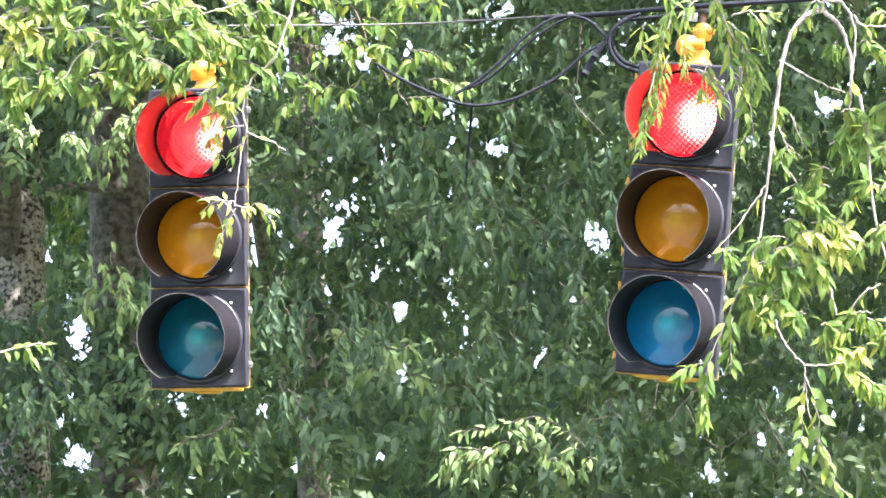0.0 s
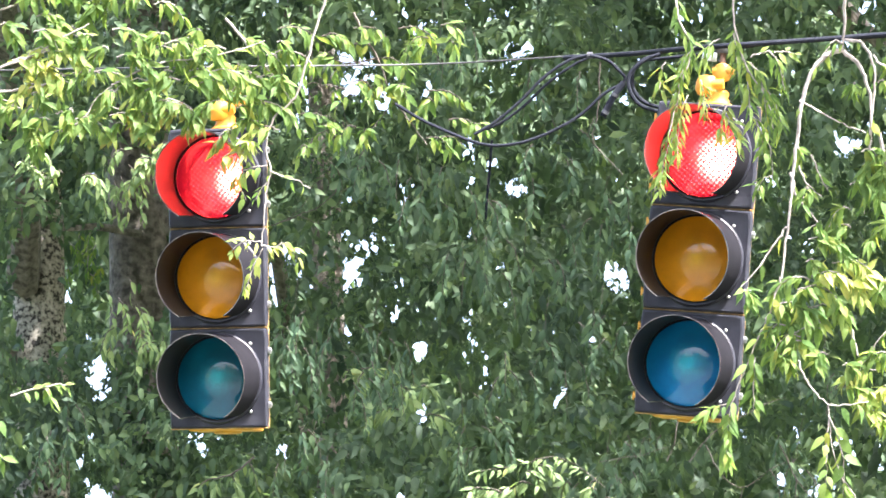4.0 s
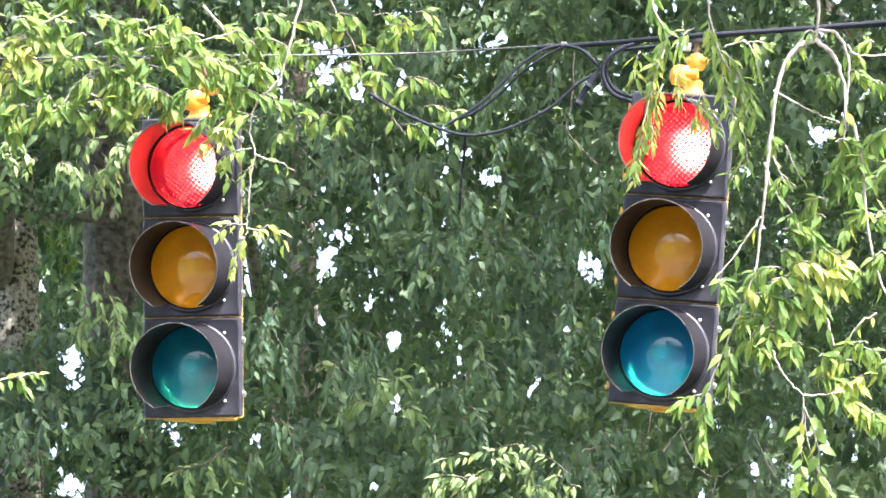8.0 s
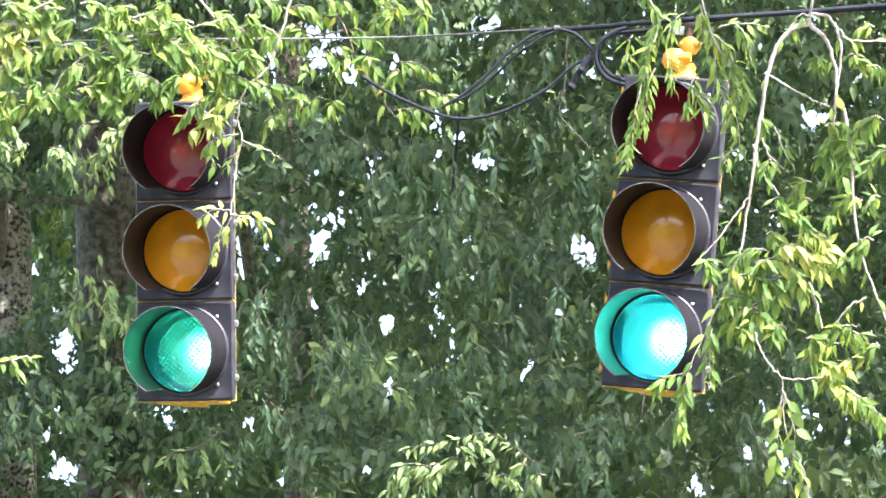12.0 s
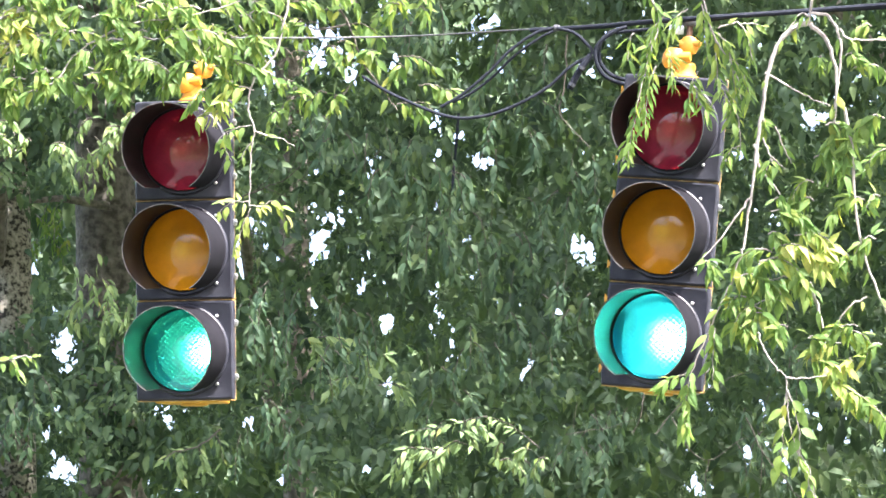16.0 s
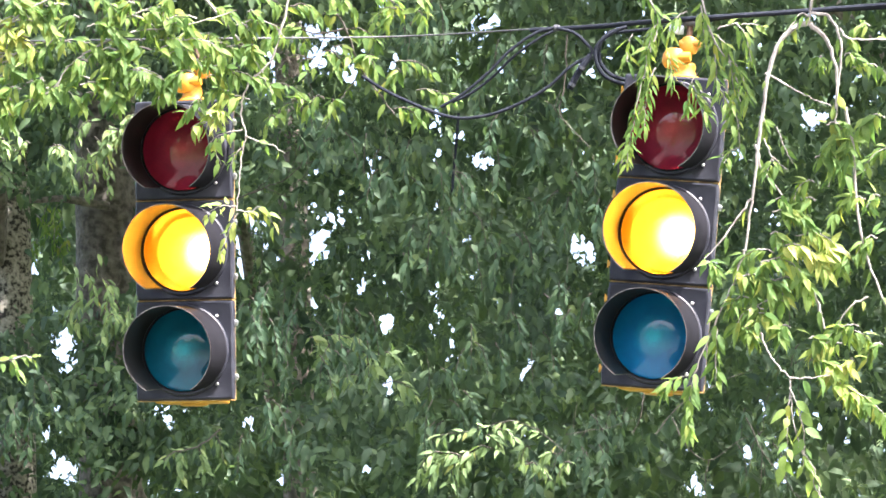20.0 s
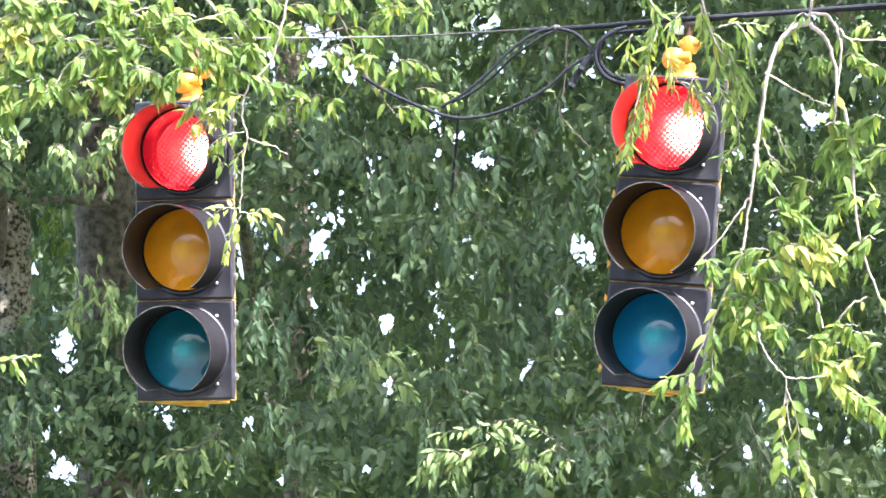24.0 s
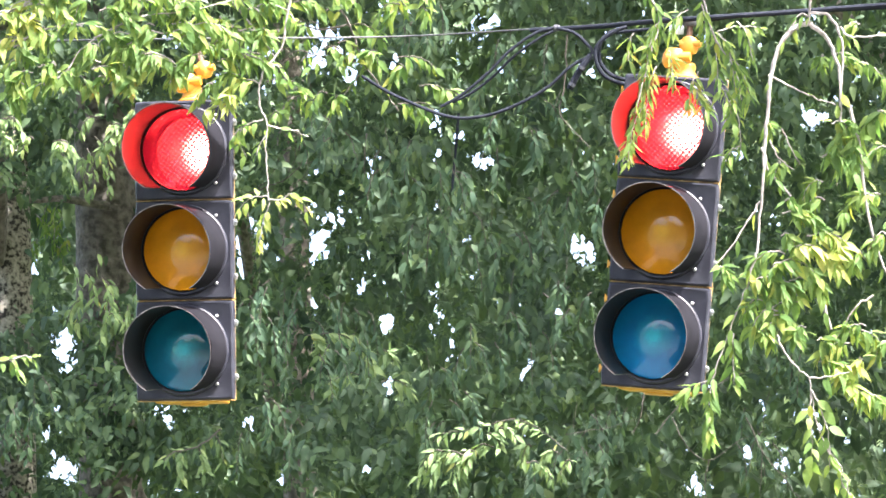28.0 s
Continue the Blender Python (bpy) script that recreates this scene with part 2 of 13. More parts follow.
def smooth_line(points, steps=6):
    """A rounded line through points."""
    p = [Vector(q) for q in points]
    p = [2 * p[0] - p[1]] + p + [2 * p[-1] - p[-2]]
    line = []
    for i in range(1, len(p) - 2):
        for s in range(steps):
            t = s / steps
            line.append(0.5 * (2 * p[i] + (p[i + 1] - p[i - 1]) * t + (2 * p[i - 1] - 5 * p[i] + 4 * p[i + 1] - p[i + 2]) * t * t
                               + (3 * p[i] - p[i - 1] - 3 * p[i + 1] + p[i + 2]) * t ** 3))
    return line + [p[-2]]


def box(bm, size, centre=(0, 0, 0), bevel=0.0, segments=2):
    r = bmesh.ops.create_cube(bm, size=1.0, matrix=Matrix.Translation(centre) @ Matrix.Diagonal((*size, 1)))
    if bevel:
        edges = {e for v in r["verts"] for e in v.link_edges}
        bmesh.ops.bevel(bm, geom=list(edges), offset=bevel, segments=segments, profile=0.6, affect="EDGES")
    return bm


def disc_lathe(bm, profile, n=48, arc=(0.0, math.tau), axis_tilt=0.0):
    """Turns a profile of (radius, y) round the y axis, over an arc measured from straight down."""
    full = abs(arc[1] - arc[0] - math.tau) < 1e-6
    count = n if full else n + 1
    rings = []
    for r, y in profile:
        ring = []
        for i in range(count):
            a = arc[0] + (arc[1] - arc[0]) * i / n
            ring.append(bm.verts.new((r * math.sin(a), y, -r * math.cos(a))))
        rings.append(ring)
    for u, v in zip(rings, rings[1:]):
        for i in range(n):
            j = (i + 1) % count
            bm.faces.new((u[i], u[j], v[j], v[i]))
    return rings


# ---- traffic signals ----
PITCH = 0.352   # height of one section
WIDE = 0.350


def housing_mesh():
    bm = bmesh.new()
    box(bm, (0.292, 0.235, PITCH - 0.004), (0, 0.1475, 0), 0.045, 4)
    front = [f for f in bm.faces if f.normal.y < -0.9 and f.calc_center_median().y < 0.04]
    bmesh.ops.delete(bm, geom=front, context="FACES")
    bmesh.ops.solidify(bm, geom=bm.faces[:], thickness=0.004)
    for v in bm.verts:
        v.co.x *= 1.0 - 0.24 * max(0.0, v.co.y - 0.04) / 0.225
    bm.normal_update()
    for f in bm.faces:
        c = f.calc_center_median()
        f.material_index = 1 if f.normal.dot(Vector((0, 0.14, 0)) - c) > 0 else 0
    return mesh_of("housing", bm, [YELLOW, INSIDE])


def door_mesh():
    """Square door with a round opening, a rolled rim round it and a rounded outer edge."""
    bm = bmesh.new()
    n, half, hole = 64, WIDE / 2, 0.1445
    hz = PITCH / 2 - 0.002

    def square(inset, y):
        ring = []
        for i in range(n):
            a = i * math.tau / n
            s, c = math.sin(a), -math.cos(a)
            k = 1.0 / max(abs(s), abs(c))
            x, z = s * k, c * k
            round_off = 1.0 - 0.014 * max(0.0, (math.hypot(x, z) - 1.34) / 0.074) ** 2
            ring.append(bm.verts.new((x * (half - inset) * round_off, y, z * (hz - inset) * round_off)))
        return ring

    def circle(r, y):
        return [bm.verts.new((r * math.sin(i * math.tau / n), y, -r * math.cos(i * math.tau / n))) for i in range(n)]

    rings = [square(0.004, 0.040), square(0.0, 0.036), square(0.0, 0.008), square(0.003, 0.002), square(0.008, 0.0), square(0.012, 0.001),
             circle(0.160, 0.0015), circle(0.1585, -0.010), circle(0.155, -0.013), circle(hole + 0.002, -0.012), circle(hole, -0.008), circle(hole, 0.030)]
    for u, v in zip(rings, rings[1:]):
        for i in range(n):
            bm.faces.new((u[i], u[(i + 1) % n], v[(i + 1) % n], v[i]))
    bmesh.ops.recalc_face_normals(bm, faces=bm.faces[:])
    return mesh_of("door", bm, DOOR_BLACK)


def visor_mesh():
    """Round sheet-metal tunnel, a little longer above and cut open below."""
    bm = bmesh.new()
    n, steps = 56, 7
    start, stop = radians(VISOR_OPEN), radians(360 - VISOR_OPEN)

    def shell(extra):
        rows = []
        for s in range(steps + 1):
            row = []
            for i in range(n + 1):
                a = start + (stop - start) * i / n
                up = 0.5 - 0.5 * math.cos(a)
                reach = VISOR_LOW + (VISOR_TOP - VISOR_LOW) * up
                r = 0.1505 + 0.004 * s / steps + extra
                row.append(bm.verts.new((r * math.sin(a), -0.008 - reach * s / steps, -r * math.cos(a) - 0.012 * s / steps)))
            rows.append(row)
        return rows

    inner, outer = shell(0.0), shell(0.0032)
    for k in range(steps):
        for i in range(n):
            bm.faces.new((inner[k][i], inner[k + 1][i], inner[k + 1][i + 1], inner[k][i + 1])).material_index = 0
            bm.faces.new((outer[k][i], outer[k][i + 1], outer[k + 1][i + 1], outer[k + 1][i])).material_index = 1
        for i in (0, n):
            bm.faces.new((inner[k][i], inner[k + 1][i], outer[k + 1][i], outer[k][i])).material_index = 2
    for i in range(n):
        for k in (0, steps):
            bm.faces.new((inner[k][i], inner[k][i + 1], outer[k][i + 1], outer[k][i])).material_index = 2
    bmesh.ops.recalc_face_normals(bm, faces=bm.faces[:])
    return mesh_of("visor", bm, [VISOR_BLACK, VISOR_OUTSIDE, WORN_EDGE])


VISOR_OPEN, VISOR_LOW, VISOR_TOP = 30.0, 0.225, 0.265


def lens_mesh(material):
    bm = bmesh.new()
    rise, half = 0.030, 0.1465
    ball = (half * half + rise * rise) / (2 * rise)
    prof = [(half * t, -0.002 - (math.sqrt(ball * ball - (half * t) ** 2) - ball + rise)) for t in [1, 0.93, 0.85, 0.75, 0.62, 0.48, 0.33, 0.18, 0.06]]
    rings = disc_lathe(bm, prof, 56)
    bm.faces.new(rings[-1][::-1])
    bmesh.ops.recalc_face_normals(bm, faces=bm.faces[:])
    me = mesh_of("lens", bm, material)
    return me


def lamp_mesh():
    """Round lamp insert: lit face to the front, black bowl behind."""
    bm = bmesh.new()
    face = disc_lathe(bm, [(0.122, -0.006), (0.09, -0.006), (0.05, -0.006), (0.02, -0.006)], 40)
    bm.faces.new(face[-1])
    lit = set(bm.faces)
    bowl = disc_lathe(bm, [(0.122, -0.006), (0.126, -0.010), (0.127, 0.0), (0.11, 0.02), (0.06, 0.04), (0.01, 0.045)], 40)
    bm.faces.new(bowl[-1])
    for f in bm.faces:
        f.material_index = 0 if f in lit else 1
    bmesh.ops.remove_doubles(bm, verts=bm.verts[:], dist=1e-5)
    for v in bm.verts:
        v.co.x *= 1.03
    return mesh_of("lamp", bm, [LAMP_FACE, REFLECTOR])


def bolt_mesh(r=0.006, long=0.007):
    bm = bmesh.new()
    rings = disc_lathe(bm, [(r, 0.0), (r, -long * 0.6), (r * 0.6, -long), (r * 0.15, -long * 1.05)], 10)
    bm.faces.new(rings[-1])
    bmesh.ops.recalc_face_normals(bm, faces=bm.faces[:])
    return mesh_of("bolt", bm, BOLT)


def latch_mesh():
    bm = bmesh.new()
    box(bm, (0.012, 0.02, 0.022), (0.004, 0.03, 0), 0.003)
    box(bm, (0.010, 0.012, 0.010), (0.012, 0.014, 0), 0.003)
    return mesh_of("latch", bm, BOLT)


def flange_mesh():
    """Edge of the housing behind the door, and the thin seam that shows under the door."""
    bm = bmesh.new()
    for sx in (-1, 1):
        box(bm, (0.026, 0.008, PITCH - 0.001), (0.1605 * sx, 0.0445, 0), 0.002, 1)
    for sz in (-1, 1):
        box(bm, (0.296, 0.008, 0.022), (0, 0.0445, (PITCH / 2 - 0.0115) * sz), 0.002, 1)
    box(bm, (0.346, 0.034, 0.0026), (0, 0.0225, -PITCH / 2), 0.0008, 1)
    return mesh_of("flange", bm, WORN_YELLOW)


def reflector_mesh():
    """Grey cone between the lens and the lamp insert."""
    bm = bmesh.new()
    disc_lathe(bm, [(0.1475, 0.032), (0.143, 0.062), (0.134, 0.1), (0.1305, 0.104), (0.1375, 0.1), (0.1465, 0.062), (0.1515, 0.034), (0.1475, 0.032)], 48)
    bmesh.ops.remove_doubles(bm, verts=bm.verts[:], dist=1e-5)
    bmesh.ops.recalc_face_normals(bm, faces=bm.faces[:])
    return mesh_of("reflector", bm, BOWL_WHITE)


def gap_ring_mesh():
    """Black ring added to draw the dark gap between the lens and its door."""
    bm = bmesh.new()
    disc_lathe(bm, [(0.1436, -0.004), (0.1436, -0.0125), (0.1452, -0.0145), (0.1485, -0.0145), (0.1492, -0.0115), (0.1436, -0.004)], 56)
    bmesh.ops.remove_doubles(bm, verts=bm.verts[:], dist=1e-5)
    bmesh.ops.recalc_face_normals(bm, faces=bm.faces[:])
    return mesh_of("gap_ring", bm, GAP_BLACK)


def hinge_mesh():
    """Small yellow hinge lug with its pin."""
    bm = bmesh.new()
    box(bm, (0.014, 0.02, 0.016), (-0.179, 0.026, 0), 0.004)
    tube(bm, [(-0.184, 0.02, -0.014), (-0.184, 0.02, 0.014)], 0.0035, 8)
    return mesh_of("hinge", bm, YELLOW)


def end_cap_mesh():
    """Rounded yellow underside of the lowest section."""
    bm = bmesh.new()
    box(bm, (0.232, 0.17, 0.02), (-0.006, 0.135, -PITCH / 2 + 0.004), 0.009, 3)
    rings = turned(bm, [(0.05, 0.0), (0.05, -0.012), (0.042, -0.015), (0.02, -0.015)], (0, 0.135, -PITCH / 2), 20)
    bm.faces.new(rings[-1])
    return mesh_of("end_cap", bm, YELLOW)


def turned(bm, profile, centre, n=20):
    """Turns a profile of (radius, z) round an upright axis."""
    c = Vector(centre)
    rings = [[bm.verts.new(c + Vector((r * math.cos(i * math.tau / n), r * math.sin(i * math.tau / n), z))) for i in range(n)] for r, z in profile]
    for u, v in zip(rings, rings[1:]):
        for i in range(n):
            bm.faces.new((u[i], u[(i + 1) % n], v[(i + 1) % n], v[i]))
    return rings


CONE, GAP_RING, HINGE, END_CAP = reflector_mesh(), gap_ring_mesh(), hinge_mesh(), end_cap_mesh()
HOUSING, DOOR, VISOR, LAMP, FLANGE = housing_mesh(), door_mesh(), visor_mesh(), lamp_mesh(), flange_mesh()
BOLT_HEAD, LATCH = bolt_mesh(), latch_mesh()


def traffic_signal(label, lenses, hanger, lean, inset):
    head = tagged(new("traffic_signal"), label, "traffic light", "signal heads on the span wire")
    lamps = []
    for i, (mat, colour) in enumerate(lenses):
        z = PITCH * (1 - i)
        part("housing", HOUSING, None, head, "yellow housing section", pose(0, 0, z))
        part("flange", FLANGE, None, head, "yellow housing edge behind the door", pose(0, 0, z))
        door = part("door", DOOR, None, head, "black signal door", pose(0, 0, z))
        part("visor", VISOR, None, door, "black tunnel visor", pose(0, 0, 0))
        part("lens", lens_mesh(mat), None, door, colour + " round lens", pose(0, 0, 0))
        for sx in (-1, 1):
            for sz in (-1, 1):
                part("bolt", BOLT_HEAD, None, door, "", pose(0.117 * sx, 0.001, 0.119 * sz))
        for sz in (-1, 1):
            part("latch", LATCH, None, door, "", pose(0.174, 0, 0.095 * sz))
        part("gap_ring", GAP_RING, None, door, "black ring for the dark gap round the lens", pose(0, 0, 0))
        for sz in (-1, 1) if lean == 0 else ():
            part("hinge", HINGE, None, door, "yellow hinge lug", pose(0, 0, 0.118 * sz))
        part("reflector", CONE, None, head, "grey reflector cone behind the lens", pose(0, 0, z))
        lamps.append(part("lamp", LAMP, None, head, "lamp insert behind the lens", pose(inset, 0.108, z)))
    part("end_cap", END_CAP, None, head, "yellow rounded underside", pose(0, 0, -PITCH))
    # hanger from the top section up to the span wire
    bm = bmesh.new()
    top = PITCH * 1.5
    for r in (turned(bm, [(0.05, -0.004), (0.052, 0.006), (0.04, 0.014), (0.034, 0.03), (0.036, 0.046), (0.026, 0.056), (0.008, 0.058)], (0.008, 0.11, top)),
              turned(bm, [(0.012, 0.03), (0.036, 0.036), (0.046, 0.052), (0.045, 0.078), (0.034, 0.098), (0.01, 0.104)], (-0.026 + lean, 0.105, top)),
              turned(bm, [(0.01, 0.084), (0.026, 0.09), (0.032, 0.106), (0.03, 0.128), (0.02, 0.142), (0.006, 0.146)], (0.016 + 2 * lean, 0.105, top))):
        bm.faces.new(r[0][::-1])
        bm.faces.new(r[-1])
    tube(bm, [(-0.05 + lean, 0.078, top + 0.068), (0.03 + lean, 0.078, top + 0.074)], 0.017, 12)
    tube(bm, [(-0.014 + 2 * lean, 0.09, top + 0.118), (0.058 + 2 * lean, 0.09, top + 0.12)], 0.012, 12)
    part("hanger_bracket", bm, YELLOW, head, "yellow cast hanger bracket")
    bm = bmesh.new()
    tube(bm, [(0.012 + 2 * lean, 0.11, top + 0.12), (0.014, 0.11, top + hanger)], 0.011, 10)
    part("hanger_rod", bm, RUST, head, "rust-brown hanger rod")
    bm = bmesh.new()
    box(bm, (0.05, 0.03, 0.03), (0.014, 0.11, top + hanger), 0.006)
    part("wire_clamp", bm, STEEL, head, "grey wire clamp")
    if lean == 0:
        bm = bmesh.new()
        box(bm, (0.05, 0.012, 0.03), (-0.03, 0.1, top + 0.165), 0.004)
        tube(bm, [(-0.03, 0.09, top + 0.152), (-0.03, 0.09, top + 0.19)], 0.006, 10)
        part("clamp_plate", bm, BOLT, head, "pale galvanised clamp plate")
    return head, lamps


signal_a, lamps_a = traffic_signal("black-faced three-lens traffic signal with yellow housing, hanging upright",
                                   [(RED_LENS, "red"), (AMBER_LENS, "amber"), (GREEN_LENS, "blue-green")], 0.216, 0.018, 0.006)
signal_b, lamps_b = traffic_signal("black-faced three-lens traffic signal with yellow housing, leaning slightly",
                                   [(RED_LENS, "red"), (AMBER_LENS, "amber"), (BLUE_LENS, "blue")], 0.195, 0.0, -0.012)
POSE_A, POSE_B = pose(-0.908, 19.368, 5.713, 8.45, 1.11, -11.50), pose(0.739, 18.524, 5.596, 7.24, 6.46, -12.46)
signal_a.matrix_world, signal_b.matrix_world = POSE_A, POSE_B


# ---- wires ----
def cable(name, label, radius, material, points):
    bm = bmesh.new()
    tube(bm, smooth_line(points, 7), radius, 8)
    tagged(new(name, mesh_of(name, bm, material)), label, "cable")


def cable_tie(a, b, radius):
    bm = bmesh.new()
    tube(bm, [a, b], radius, 10)
    tagged(new("cable_tie", mesh_of("cable_tie", bm, TAPE)), "pale grey tape band round a black cable", "cable tie", "cable ties")


cable('span_wire', 'taut grey steel span wire above the signals', 0.0034, STEEL, [(-3.087, 20.193, 6.643), (-1.607, 19.896, 6.598), (-0.880, 19.360, 6.474), (-0.171, 19.698, 6.567), (0.350, 19.304, 6.497), (0.678, 19.009, 6.440), (0.838, 18.519, 6.330), (1.505, 18.608, 6.401), (2.835, 18.104, 6.368)])
cable('power_cable', 'thick black cable lashed along the span wire', 0.009, RUBBER, [(0.309, 19.208, 6.466), (0.541, 19.011, 6.430), (0.671, 18.815, 6.393), (0.835, 18.482, 6.322), (1.173, 18.468, 6.342), (1.494, 18.463, 6.365), (2.812, 17.959, 6.331)])
cable('power_cable', 'thin black cable beside the span wire', 0.006, RUBBER, [(0.603, 19.113, 6.434), (0.815, 19.011, 6.432), (1.059, 18.809, 6.421), (1.505, 18.610, 6.394), (2.820, 18.011, 6.324)])
cable('cable_loop', 'black signal cable loop hanging from wire', 0.0058, RUBBER, [(0.396, 19.109, 6.449), (0.327, 19.113, 6.434), (0.238, 19.125, 6.376), (0.160, 19.141, 6.299), (0.071, 19.157, 6.226), (-0.008, 19.167, 6.180)])
cable('cable_loop', 'black signal cable loop hanging from wire', 0.005, RUBBER, [(0.396, 19.130, 6.447), (0.337, 19.136, 6.420), (0.248, 19.149, 6.358), (0.174, 19.164, 6.288), (0.101, 19.176, 6.234), (0.032, 19.183, 6.200)])
cable('cable_loop', 'black signal cable loop hanging from wire', 0.0058, RUBBER, [(0.394, 19.012, 6.425), (0.453, 19.016, 6.409), (0.492, 19.023, 6.377), (0.515, 19.031, 6.338), (0.443, 19.040, 6.294), (0.355, 19.056, 6.218), (0.237, 19.069, 6.156), (0.129, 19.076, 6.124), (0.012, 19.076, 6.126), (-0.165, 19.061, 6.195), (-0.282, 19.047, 6.262)])
cable('cable_loop', 'black signal cable loop entering a signal head', 0.007, RUBBER, [(0.632, 18.818, 6.379), (0.574, 18.822, 6.360), (0.539, 18.830, 6.322), (0.539, 18.842, 6.265), (0.574, 18.851, 6.220), (0.636, 18.855, 6.201), (0.710, 18.854, 6.208)])
cable('cable_loop', 'black signal cable loop entering a signal head', 0.007, RUBBER, [(0.603, 18.800, 6.367), (0.558, 18.805, 6.340), (0.525, 18.813, 6.304), (0.527, 18.824, 6.253), (0.562, 18.834, 6.204), (0.636, 18.839, 6.181), (0.709, 18.838, 6.189)])
cable('cable_joint', 'taped black cable joint hanging from loop', 0.012, RUBBER, [(0.513, 19.012, 6.328), (0.491, 19.018, 6.301), (0.466, 19.026, 6.263), (0.439, 19.037, 6.213)])
cable('drop_cable', 'thin dark cable hanging behind the leaves', 0.006, RUBBER, [(0.064, 22.382, 6.924), (0.055, 22.406, 6.812), (0.044, 22.430, 6.699), (0.037, 22.449, 6.609)])
cable_tie((0.483, 19.011, 6.287), (0.478, 19.013, 6.278), 0.0135)
cable_tie((0.450, 19.023, 6.230), (0.444, 19.025, 6.220), 0.0135)
cable_tie((0.386, 19.100, 6.447), (0.406, 19.100, 6.447), 0.012)


# ---- leaves and branches ----
def leaf_mesh(material, fold, curl, twist):
    """One elm leaf of length 1 along x: pointed, folded along its midrib and curled."""
    bm = bmesh.new()
    stations = [(0.0, 0.0), (0.06, 0.09), (0.2, 0.195), (0.42, 0.215), (0.66, 0.14), (0.86, 0.045), (1.0, 0.0)]
    mid, left, right = [], [], []
    for s, w in stations:
        x, z = s - 0.06 * curl * s * s, -curl * s * s
        t = twist * s
        mid.append(bm.verts.new((x, 0, z)))
        if w:
            left.append(bm.verts.new((x, w * math.cos(t), z + fold * w + w * math.sin(t))))
            right.append(bm.verts.new((x, -w * math.cos(t), z + fold * w - w * math.sin(t))))
    for edge, flip in ((left, False), (right, True)):
        full = [mid[0]] + edge + [mid[-1]]
        for i in range(len(stations) - 1):
            quad = []
            for v in (mid[i], mid[i + 1], full[i + 1], full[i]):
                if v not in quad:
                    quad.append(v)
            bm.faces.new(quad if flip else quad[::-1])
    return mesh_of("leaf", bm, material)


SHAPES = [(0.1, 0.3, 0.15), (0.2, 0.45, -0.3), (0.05, 0.5, 0.4), (0.27, 0.2, 0.1), (0.14, 0.65, -0.5), (0.18, 0.1, 0.6)]
# fore and lit carry the sunlit colour, mid the half-lit, pale the shaded one
LEAVES = {"lit": [leaf_mesh(FORE_LEAF, *s) for s in SHAPES], "gold": [leaf_mesh(GOLD_LEAF, *s) for s in SHAPES], "fore": [leaf_mesh(FORE_LEAF, *s) for s in SHAPES], "mid": [leaf_mesh(MID_LEAF, *s) for s in SHAPES], "pale": [leaf_mesh(SHADED_LEAF, *s) for s in SHAPES]}
EYE_Z = 1.6
# gaps placed to fit the camera's view, given on the plane y = 24
GAPS = [
    (0.60, 6.70, 0.06, 0.08), (-0.25, 6.37, 0.04, 0.06), (-0.03, 6.43, 0.04, 0.11, 0.90), (-0.53, 6.72, 0.06, 0.09, 1.00), (-0.45, 6.87, 0.05, 0.07, 0.85),
    (-0.35, 6.55, 0.02, 0.06, 0.90), (-1.64, 6.27, 0.05, 0.11), (-1.64, 5.72, 0.05, 0.09), (-1.69, 5.91, 0.04, 0.12, 0.90), (-1.16, 5.97, 0.12, 0.05, 0.95),
    (-0.86, 6.68, 0.05, 0.19, 1.00), (-0.68, 7.51, 0.08, 0.09, 1.00), (-0.55, 7.55, 0.07, 0.05, 1.00), (-0.41, 7.48, 0.04, 0.04, 1.00), (0.01, 7.20, 0.07, 0.09, 0.95),
    (0.17, 7.09, 0.06, 0.04, 1.00), (-0.31, 7.09, 0.04, 0.06, 0.95), (-0.23, 7.21, 0.03, 0.03, 0.90)]
GAPS += [
    (1.61, 7.29, 0.07, 0.05, 1.00), (1.08, 5.66, 0.04, 0.05), (-0.33, 5.73, 0.03, 0.02), (1.31, 5.82, 0.02, 0.03), (1.43, 5.78, 0.05, 0.06, 0.95),
    (-0.69, 5.68, 0.02, 0.02), (-0.23, 6.11, 0.02, 0.04), (0.04, 6.33, 0.02, 0.06, 0.85), (-0.55, 7.06, 0.03, 0.04, 0.80), (-0.59, 6.99, 0.02, 0.02, 0.90),
    (0.36, 6.15, 0.02, 0.04, 0.70), (0.64, 7.49, 0.02, 0.02, 0.90), (0.09, 7.64, 0.05, 0.03, 0.70), (-0.21, 7.54, 0.02, 0.04, 0.80), (-0.84, 5.94, 0.04, 0.03, 0.90),
    (-1.70, 6.48, 0.02, 0.06, 0.80), (-1.77, 6.60, 0.02, 0.02, 0.80), (1.30, 7.13, 0.03, 0.04, 1.00)]
